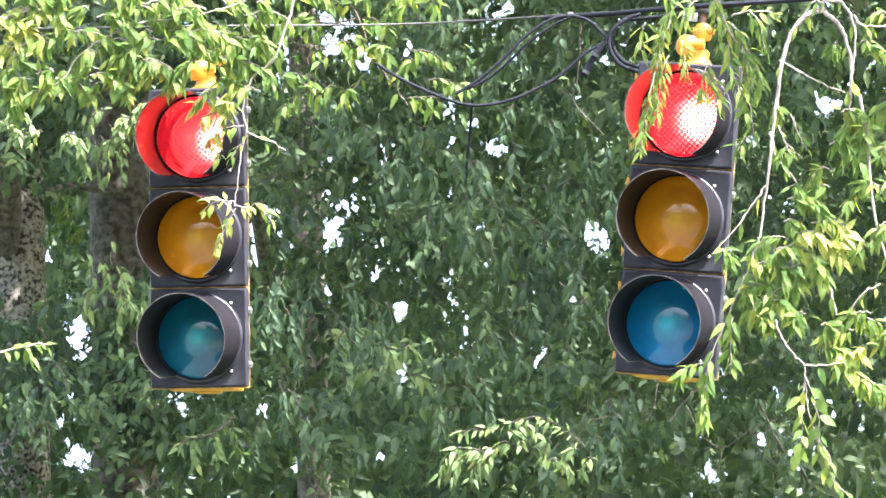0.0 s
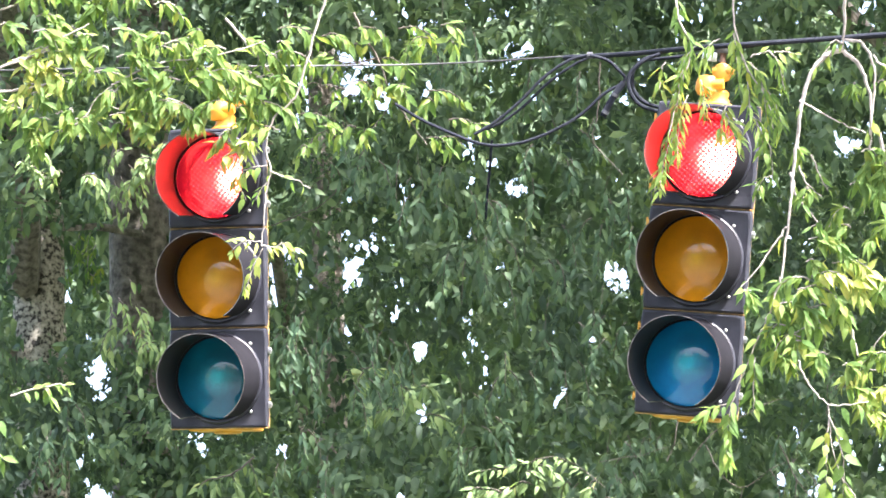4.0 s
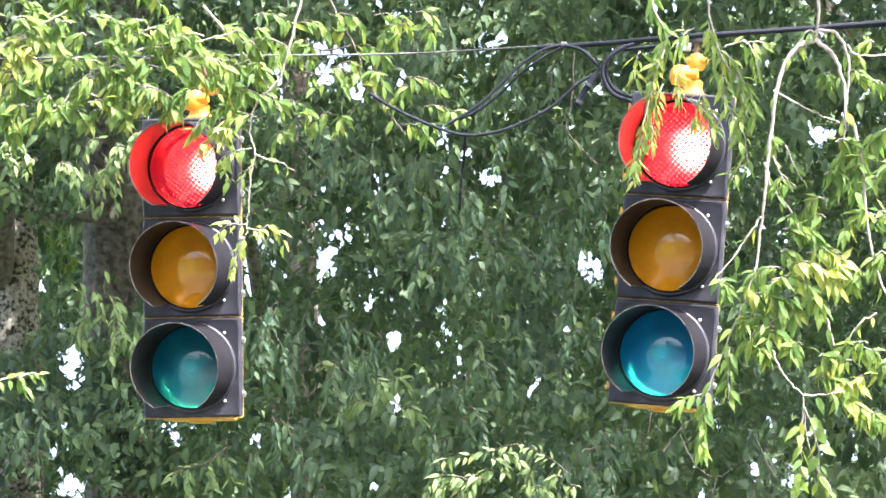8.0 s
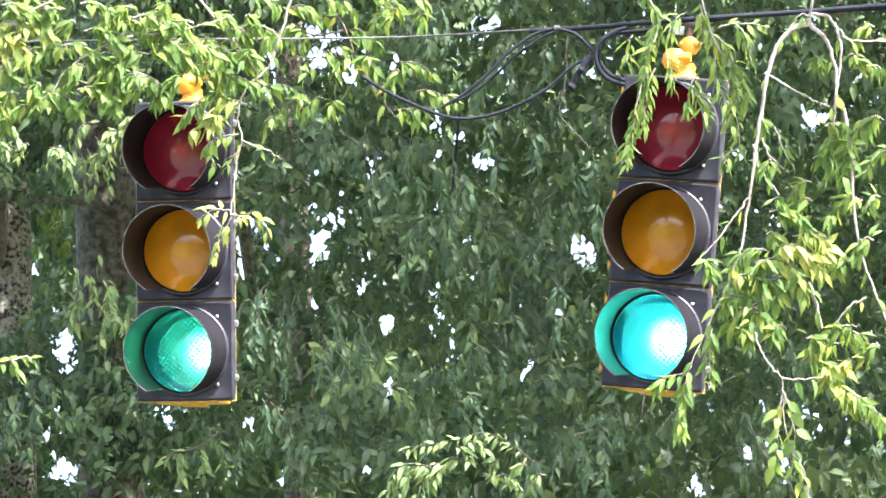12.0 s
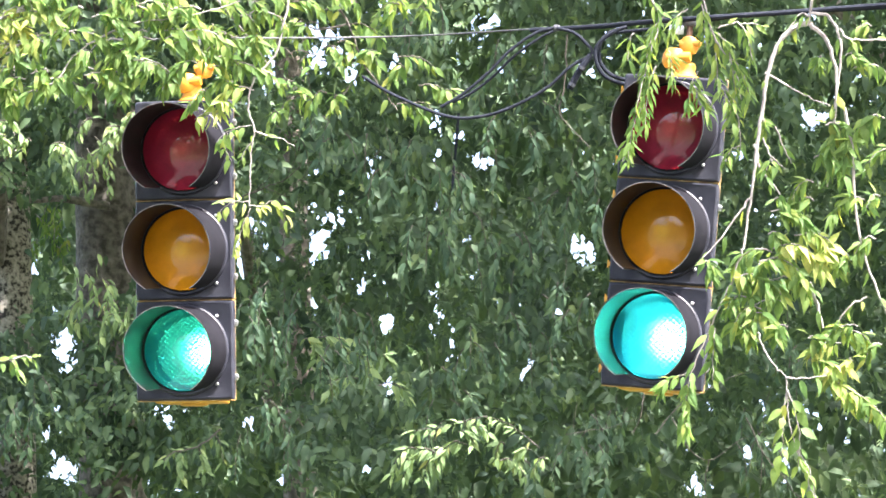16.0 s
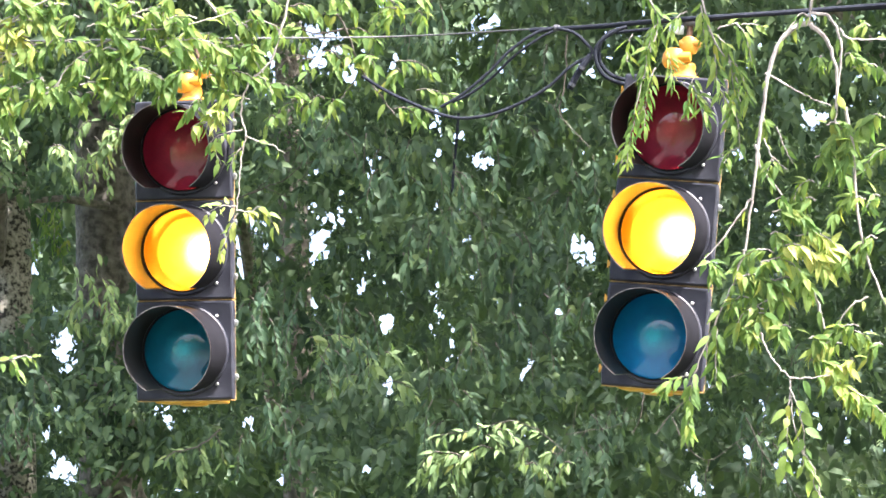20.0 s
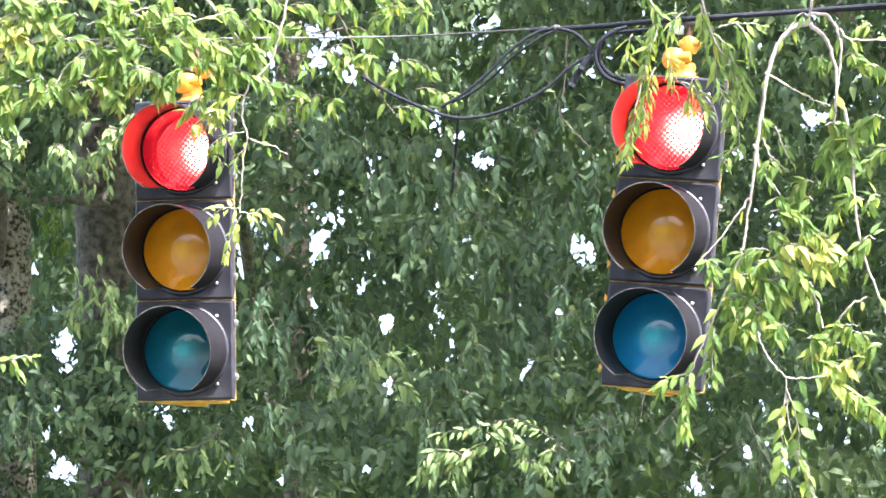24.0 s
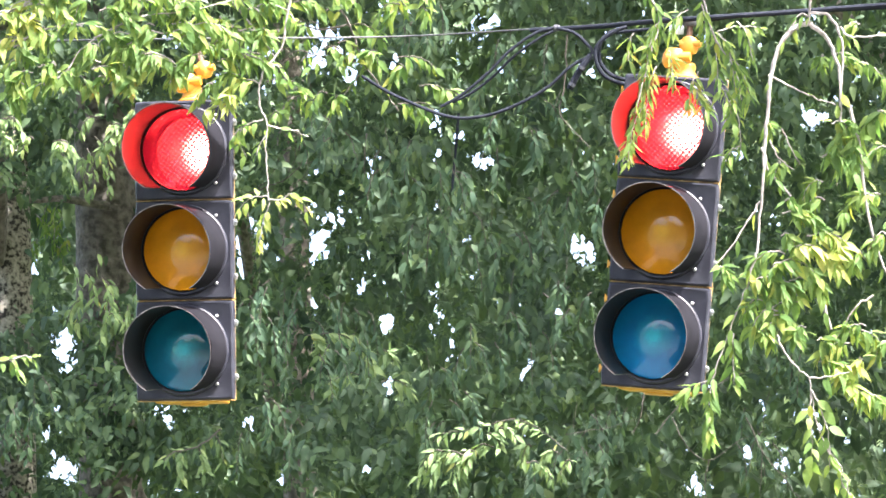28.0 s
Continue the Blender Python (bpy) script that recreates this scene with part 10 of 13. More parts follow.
    for limb_part in (right_low_spray, right_low_spray_b):
        walk(limb_part, [
            (0.0, pose(1.332, 18.154, 5.651, 0, -0.1, 0)),
            (0.5, pose(1.332, 18.154, 5.651, 0, -0.2, 0)),
            (1.0, pose(1.332, 18.154, 5.651, 0, -0.0, 0)),
            (1.5, pose(1.332, 18.154, 5.651, 0, 0.1, 0)),
            (2.0, pose(1.332, 18.154, 5.651, 0, -0.0, 0)),
            (2.5, pose(1.332, 18.154, 5.651, 0, -0.7, 0)),
            (3.0, pose(1.332, 18.154, 5.651, 0, -0.5, 0)),
            (3.5, pose(1.332, 18.154, 5.651, 0, -0.8, 0)),
            (5.5, pose(1.332, 18.154, 5.651, 0, -0.5, 0)),
            (6.0, pose(1.332, 18.154, 5.651, 0, -0.7, 0)),
            (6.5, pose(1.332, 18.154, 5.651, 0, -1.1, 0)),
            (7.0, pose(1.332, 18.154, 5.651, 0, -1.2, 0)),
            (7.5, pose(1.332, 18.154, 5.651, 0, -2.3, 0)),
            (8.0, pose(1.332, 18.154, 5.651, 0, -1.8, 0)),
            (8.5, pose(1.332, 18.154, 5.651, 0, -2.3, 0)),
            (9.0, pose(1.332, 18.154, 5.651, 0, -0.8, 0)),
            (9.5, pose(1.332, 18.154, 5.651, 0, 0.4, 0)),
            (10.0, pose(1.332, 18.154, 5.651, 0, 0.4, 0)),
            (10.5, pose(1.332, 18.154, 5.651, 0, 0.4, 0)),
            (11.0, pose(1.332, 18.154, 5.651, 0, -0.3, 0)),
            (11.5, pose(1.332, 18.154, 5.651, 0, -0.1, 0)),
            (12.0, pose(1.332, 18.154, 5.651, 0, 0.2, 0)),
            (12.5, pose(1.332, 18.154, 5.651, 0, -0.3, 0)),
            (14.5, pose(1.332, 18.154, 5.651, 0, 0.9, 0)),
            (15.0, pose(1.332, 18.154, 5.651, 0, -0.7, 0)),
            (15.5, pose(1.332, 18.154, 5.651, 0, -0.6, 0)),
            (16.0, pose(1.332, 18.154, 5.651, 0, -0.4, 0)),
            (16.5, pose(1.332, 18.154, 5.651, 0, -0.5, 0)),
            (17.0, pose(1.332, 18.154, 5.651, 0, 0.3, 0)),
            (17.5, pose(1.332, 18.154, 5.651, 0, -0.8, 0)),
            (18.0, pose(1.332, 18.154, 5.651, 0, -1.0, 0)),
            (18.5, pose(1.332, 18.154, 5.651, 0, -2.1, 0)),
            (19.0, pose(1.332, 18.154, 5.651, 0, -1.1, 0)),
            (19.5, pose(1.332, 18.154, 5.651, 0, -0.9, 0)),
            (20.0, pose(1.332, 18.154, 5.651, 0, -0.9, 0)),
            (20.5, pose(1.332, 18.154, 5.651, 0, -0.9, 0)),
            (21.0, pose(1.332, 18.154, 5.651, 0, -0.3, 0)),
            (21.5, pose(1.332, 18.154, 5.651, 0, -0.7, 0)),
            (23.5, pose(1.332, 18.154, 5.651, 0, -0.3, 0)),
            (24.0, pose(1.332, 18.154, 5.651, 0, -0.3, 0)),
            (24.5, pose(1.332, 18.154, 5.651, 0, 0.1, 0)),
            (25.0, pose(1.332, 18.154, 5.651, 0, -0.0, 0)),
            (25.5, pose(1.332, 18.154, 5.651, 0, 0.2, 0)),
            (26.0, pose(1.332, 18.154, 5.651, 0, -0.3, 0)),
            (26.5, pose(1.332, 18.154, 5.651, 0, -0.7, 0)),
            (27.0, pose(1.332, 18.154, 5.651, 0, -1.7, 0)),
            (27.5, pose(1.332, 18.154, 5.651, 0, -2.0, 0)),
            (28.0, pose(1.332, 18.154, 5.651, 0, -3.9, 0)),
        ])
    walk(low_branch, [
        (0.0, pose(0.169, 20.599, 5.178, 0, 0.0, 0)),
        (0.5, pose(0.169, 20.599, 5.178, 0, 0.0, 0)),
        (1.0, pose(0.169, 20.599, 5.178, 0, 0.0, 0)),
        (1.5, pose(0.169, 20.599, 5.178, 0, 0.0, 0)),
        (2.0, pose(0.169, 20.599, 5.178, 0, 0.0, 0)),
        (2.5, pose(0.169, 20.599, 5.178, 0, 0.0, 0)),
        (3.0, pose(0.169, 20.599, 5.178, 0, 0.0, 0)),
        (3.5, pose(0.169, 20.599, 5.178, 0, 0.0, 0)),
        (6.0, pose(0.106, 20.599, 5.199, 0, 0.0, 0)),
        (6.5, pose(0.121, 20.599, 5.203, 0, 0.0, 0)),
        (7.0, pose(0.141, 20.599, 5.198, 0, 0.0, 0)),
        (7.5, pose(0.150, 20.599, 5.198, 0, 0.0, 0)),
        (8.0, pose(0.132, 20.599, 5.187, 0, 0.0, 0)),
        (8.5, pose(0.157, 20.599, 5.175, 0, 0.0, 0)),
        (9.0, pose(0.224, 20.599, 5.203, 0, 0.0, 0)),
        (9.5, pose(0.226, 20.599, 5.183, 0, 0.0, 0)),
        (10.0, pose(0.157, 20.599, 5.172, 0, 0.0, 0)),
        (10.5, pose(0.052, 20.599, 5.181, 0, 0.0, 0)),
        (11.0, pose(0.042, 20.599, 5.165, 0, 0.0, 0)),
        (11.5, pose(0.061, 20.599, 5.165, 0, 0.0, 0)),
        (12.0, pose(0.028, 20.599, 5.168, 0, 0.0, 0)),
        (12.5, pose(0.054, 20.599, 5.177, 0, 0.0, 0)),
        (14.5, pose(-0.080, 20.599, 5.134, 0, 0.0, 0)),
        (15.0, pose(-0.022, 20.599, 5.160, 0, 0.0, 0)),
        (15.5, pose(0.032, 20.599, 5.224, 0, 0.0, 0)),
        (16.0, pose(0.042, 20.599, 5.227, 0, 0.0, 0)),
        (16.5, pose(0.112, 20.599, 5.211, 0, 0.0, 0)),
        (17.0, pose(0.138, 20.599, 5.253, 0, 0.0, 0)),
        (17.5, pose(0.119, 20.599, 5.227, 0, 0.0, 0)),
        (18.0, pose(0.128, 20.599, 5.208, 0, 0.0, 0)),
        (18.5, pose(0.106, 20.599, 5.221, 0, 0.0, 0)),
        (19.0, pose(0.109, 20.599, 5.240, 0, 0.0, 0)),
        (19.5, pose(0.128, 20.599, 5.240, 0, 0.0, 0)),
        (20.0, pose(0.138, 20.599, 5.211, 0, 0.0, 0)),
        (20.5, pose(0.163, 20.599, 5.221, 0, 0.0, 0)),
        (21.0, pose(0.166, 20.599, 5.211, 0, 0.0, 0)),
        (21.5, pose(0.176, 20.599, 5.230, 0, 0.0, 0)),
        (23.5, pose(0.133, 20.599, 5.215, 0, 0.0, 0)),
        (24.0, pose(0.139, 20.599, 5.218, 0, 0.0, 0)),
        (24.5, pose(0.144, 20.599, 5.216, 0, 0.0, 0)),
        (25.0, pose(0.143, 20.599, 5.211, 0, 0.0, 0)),
        (25.5, pose(0.137, 20.599, 5.206, 0, 0.0, 0)),
        (26.0, pose(0.132, 20.599, 5.205, 0, 0.0, 0)),
        (26.5, pose(0.133, 20.599, 5.208, 0, 0.0, 0)),
        (27.0, pose(0.139, 20.599, 5.214, 0, 0.0, 0)),
        (27.5, pose(0.144, 20.599, 5.217, 0, 0.0, 0)),
        (28.0, pose(0.143, 20.599, 5.217, 0, 0.0, 0)),
    ])
    walk(inner_spray, [
        (0.0, pose(-0.292, 22.162, 6.015, 0, 0.0, 0)),
        (0.5, pose(-0.292, 22.162, 6.015, 0, 0.0, 0)),
        (1.0, pose(-0.292, 22.162, 6.015, 0, 0.0, 0)),
        (1.5, pose(-0.292, 22.162, 6.015, 0, 0.0, 0)),
        (2.0, pose(-0.292, 22.162, 6.015, 0, 0.0, 0)),
        (2.5, pose(-0.292, 22.162, 6.015, 0, 0.0, 0)),
        (3.0, pose(-0.292, 22.162, 6.015, 0, 0.0, 0)),
        (3.5, pose(-0.292, 22.162, 6.015, 0, 0.0, 0)),
        (5.5, pose(-0.311, 22.162, 6.026, 0, 0.0, 0)),
        (6.0, pose(-0.312, 22.162, 6.026, 0, 0.0, 0)),
        (6.5, pose(-0.317, 22.162, 6.018, 0, 0.0, 0)),
        (7.0, pose(-0.308, 22.162, 6.014, 0, 0.0, 0)),
        (7.5, pose(-0.301, 22.162, 6.002, 0, 0.0, 0)),
        (8.0, pose(-0.302, 22.162, 6.006, 0, 0.0, 0)),
        (8.5, pose(-0.289, 22.162, 6.011, 0, 0.0, 0)),
        (9.0, pose(-0.280, 22.162, 6.011, 0, 0.0, 0)),
        (9.5, pose(-0.279, 22.162, 6.000, 0, 0.0, 0)),
        (10.0, pose(-0.291, 22.162, 5.996, 0, 0.0, 0)),
        (10.5, pose(-0.313, 22.162, 5.980, 0, 0.0, 0)),
        (11.0, pose(-0.317, 22.162, 5.979, 0, 0.0, 0)),
        (11.5, pose(-0.327, 22.162, 5.989, 0, 0.0, 0)),
        (12.0, pose(-0.331, 22.162, 6.016, 0, 0.0, 0)),
        (12.5, pose(-0.320, 22.162, 6.018, 0, 0.0, 0)),
        (14.5, pose(-0.299, 22.162, 6.017, 0, 0.0, 0)),
        (15.0, pose(-0.320, 22.162, 6.013, 0, 0.0, 0)),
        (15.5, pose(-0.336, 22.162, 6.020, 0, 0.0, 0)),
        (16.0, pose(-0.332, 22.162, 6.032, 0, 0.0, 0)),
        (16.5, pose(-0.322, 22.162, 6.037, 0, 0.0, 0)),
        (17.0, pose(-0.320, 22.162, 6.032, 0, 0.0, 0)),
        (17.5, pose(-0.329, 22.162, 6.037, 0, 0.0, 0)),
        (18.0, pose(-0.308, 22.162, 6.046, 0, 0.0, 0)),
        (18.5, pose(-0.305, 22.162, 6.051, 0, 0.0, 0)),
        (19.0, pose(-0.317, 22.162, 6.053, 0, 0.0, 0)),
        (19.5, pose(-0.317, 22.162, 6.046, 0, 0.0, 0)),
        (20.0, pose(-0.310, 22.162, 6.039, 0, 0.0, 0)),
        (20.5, pose(-0.299, 22.162, 6.041, 0, 0.0, 0)),
        (21.0, pose(-0.305, 22.162, 6.043, 0, 0.0, 0)),
        (21.5, pose(-0.298, 22.162, 6.043, 0, 0.0, 0)),
        (23.5, pose(-0.305, 22.162, 6.039, 0, 0.0, 0)),
        (24.0, pose(-0.305, 22.162, 6.034, 0, 0.0, 0)),
        (24.5, pose(-0.306, 22.162, 6.037, 0, 0.0, 0)),
        (25.0, pose(-0.303, 22.162, 6.036, 0, 0.0, 0)),
        (25.5, pose(-0.301, 22.162, 6.036, 0, 0.0, 0)),
        (26.0, pose(-0.308, 22.162, 6.039, 0, 0.0, 0)),
        (26.5, pose(-0.310, 22.162, 6.039, 0, 0.0, 0)),
        (27.0, pose(-0.308, 22.162, 6.044, 0, 0.0, 0)),
        (27.5, pose(-0.313, 22.162, 6.044, 0, 0.0, 0)),
        (28.0, pose(-0.320, 22.162, 6.046, 0, 0.0, 0)),
    ])
    walk(inner_branch_a, [
        (0.0, pose(-0.213, 21.795, 6.742, 0, -0.0, 0)),
        (0.5, pose(-0.213, 21.795, 6.742, 0, -0.0, 0)),
        (1.0, pose(-0.213, 21.795, 6.742, 0, -0.0, 0)),
        (1.5, pose(-0.213, 21.795, 6.742, 0, -0.0, 0)),
        (2.0, pose(-0.213, 21.795, 6.742, 0, -0.0, 0)),
        (2.5, pose(-0.213, 21.795, 6.742, 0, -0.0, 0)),
        (3.0, pose(-0.213, 21.795, 6.742, 0, -0.0, 0)),
        (3.5, pose(-0.213, 21.795, 6.742, 0, -0.0, 0)),
        (5.5, pose(-0.209, 21.795, 6.740, 0, -0.0, 0)),
        (6.0, pose(-0.209, 21.795, 6.740, 0, -0.0, 0)),
        (6.5, pose(-0.208, 21.795, 6.742, 0, -0.0, 0)),
        (7.0, pose(-0.209, 21.795, 6.743, 0, -0.0, 0)),
        (7.5, pose(-0.211, 21.795, 6.745, 0, -0.0, 0)),
        (8.0, pose(-0.211, 21.795, 6.744, 0, -0.0, 0)),
        (8.5, pose(-0.213, 21.795, 6.743, 0, -0.0, 0)),
        (9.0, pose(-0.215, 21.795, 6.743, 0, -0.0, 0)),
        (9.5, pose(-0.215, 21.795, 6.745, 0, -0.0, 0)),
        (10.0, pose(-0.213, 21.795, 6.746, 0, -0.0, 0)),
        (10.5, pose(-0.208, 21.795, 6.749, 0, -0.0, 0)),
        (11.0, pose(-0.208, 21.795, 6.750, 0, -0.0, 0)),
        (11.5, pose(-0.206, 21.795, 6.748, 0, -0.0, 0)),
        (12.0, pose(-0.205, 21.795, 6.742, 0, -0.0, 0)),
        (12.5, pose(-0.207, 21.795, 6.742, 0, -0.0, 0)),
        (14.5, pose(-0.211, 21.795, 6.742, 0, -0.0, 0)),
        (15.0, pose(-0.207, 21.795, 6.743, 0, -0.0, 0)),
        (15.5, pose(-0.204, 21.795, 6.741, 0, -0.0, 0)),
        (16.0, pose(-0.205, 21.795, 6.739, 0, -0.0, 0)),
        (16.5, pose(-0.207, 21.795, 6.738, 0, -0.0, 0)),
        (17.0, pose(-0.207, 21.795, 6.739, 0, -0.0, 0)),
        (17.5, pose(-0.205, 21.795, 6.738, 0, -0.0, 0)),
        (18.0, pose(-0.209, 21.795, 6.736, 0, -0.0, 0)),
        (18.5, pose(-0.210, 21.795, 6.735, 0, -0.0, 0)),
        (19.0, pose(-0.208, 21.795, 6.735, 0, -0.0, 0)),
        (19.5, pose(-0.208, 21.795, 6.736, 0, -0.0, 0)),
        (20.0, pose(-0.209, 21.795, 6.738, 0, -0.0, 0)),
        (20.5, pose(-0.211, 21.795, 6.737, 0, -0.0, 0)),
        (21.0, pose(-0.210, 21.795, 6.737, 0, -0.0, 0)),
        (21.5, pose(-0.211, 21.795, 6.737, 0, -0.0, 0)),
        (23.5, pose(-0.210, 21.795, 6.738, 0, -0.0, 0)),
        (24.0, pose(-0.210, 21.795, 6.739, 0, -0.0, 0)),
        (24.5, pose(-0.210, 21.795, 6.738, 0, -0.0, 0)),
        (25.0, pose(-0.210, 21.795, 6.738, 0, -0.0, 0)),
        (25.5, pose(-0.211, 21.795, 6.738, 0, -0.0, 0)),
        (26.0, pose(-0.209, 21.795, 6.738, 0, -0.0, 0)),
        (26.5, pose(-0.209, 21.795, 6.738, 0, -0.0, 0)),
        (27.0, pose(-0.209, 21.795, 6.737, 0, -0.0, 0)),
        (27.5, pose(-0.208, 21.795, 6.737, 0, -0.0, 0)),
        (28.0, pose(-0.207, 21.795, 6.736, 0, -0.0, 0)),
    ])
    walk(inner_branch_c, [
        (0.0, pose(0.062, 21.834, 6.627, 0, 0.0, 0)),
        (0.5, pose(0.062, 21.834, 6.627, 0, 0.0, 0)),
        (1.0, pose(0.062, 21.834, 6.627, 0, 0.0, 0)),
        (1.5, pose(0.062, 21.834, 6.627, 0, 0.0, 0)),
        (2.0, pose(0.062, 21.834, 6.627, 0, 0.0, 0)),
        (2.5, pose(0.062, 21.834, 6.627, 0, 0.0, 0)),
        (3.0, pose(0.062, 21.834, 6.627, 0, 0.0, 0)),
        (3.5, pose(0.062, 21.834, 6.627, 0, 0.0, 0)),
        (5.5, pose(0.056, 21.834, 6.630, 0, 0.0, 0)),
        (6.0, pose(0.056, 21.834, 6.630, 0, 0.0, 0)),
        (6.5, pose(0.054, 21.834, 6.627, 0, 0.0, 0)),
        (7.0, pose(0.057, 21.834, 6.626, 0, 0.0, 0)),
        (7.5, pose(0.059, 21.834, 6.623, 0, 0.0, 0)),
        (8.0, pose(0.058, 21.834, 6.624, 0, 0.0, 0)),
        (8.5, pose(0.062, 21.834, 6.625, 0, 0.0, 0)),
        (9.0, pose(0.065, 21.834, 6.625, 0, 0.0, 0)),
        (9.5, pose(0.065, 21.834, 6.622, 0, 0.0, 0)),
        (10.0, pose(0.062, 21.834, 6.621, 0, 0.0, 0)),
        (10.5, pose(0.055, 21.834, 6.616, 0, 0.0, 0)),
        (11.0, pose(0.054, 21.834, 6.616, 0, 0.0, 0)),
        (11.5, pose(0.051, 21.834, 6.619, 0, 0.0, 0)),
        (12.0, pose(0.050, 21.834, 6.627, 0, 0.0, 0)),
        (12.5, pose(0.053, 21.834, 6.627, 0, 0.0, 0)),
        (14.5, pose(0.059, 21.834, 6.627, 0, 0.0, 0)),
        (15.0, pose(0.053, 21.834, 6.626, 0, 0.0, 0)),
        (15.5, pose(0.048, 21.834, 6.628, 0, 0.0, 0)),
        (16.0, pose(0.050, 21.834, 6.632, 0, 0.0, 0)),
        (16.5, pose(0.053, 21.834, 6.633, 0, 0.0, 0)),
        (17.0, pose(0.053, 21.834, 6.632, 0, 0.0, 0)),
        (17.5, pose(0.051, 21.834, 6.633, 0, 0.0, 0)),
        (18.0, pose(0.057, 21.834, 6.636, 0, 0.0, 0)),
        (18.5, pose(0.058, 21.834, 6.637, 0, 0.0, 0)),
        (19.0, pose(0.054, 21.834, 6.638, 0, 0.0, 0)),
        (19.5, pose(0.054, 21.834, 6.636, 0, 0.0, 0)),
        (20.0, pose(0.056, 21.834, 6.634, 0, 0.0, 0)),
        (20.5, pose(0.059, 21.834, 6.634, 0, 0.0, 0)),
        (21.0, pose(0.058, 21.834, 6.635, 0, 0.0, 0)),
        (21.5, pose(0.060, 21.834, 6.635, 0, 0.0, 0)),
        (23.5, pose(0.058, 21.834, 6.634, 0, 0.0, 0)),
        (24.0, pose(0.058, 21.834, 6.632, 0, 0.0, 0)),
        (24.5, pose(0.057, 21.834, 6.633, 0, 0.0, 0)),
        (25.0, pose(0.058, 21.834, 6.633, 0, 0.0, 0)),
        (25.5, pose(0.059, 21.834, 6.633, 0, 0.0, 0)),
        (26.0, pose(0.057, 21.834, 6.634, 0, 0.0, 0)),
        (26.5, pose(0.056, 21.834, 6.634, 0, 0.0, 0)),
        (27.0, pose(0.057, 21.834, 6.635, 0, 0.0, 0)),
        (27.5, pose(0.055, 21.834, 6.635, 0, 0.0, 0)),
        (28.0, pose(0.053, 21.834, 6.636, 0, 0.0, 0)),
    ])
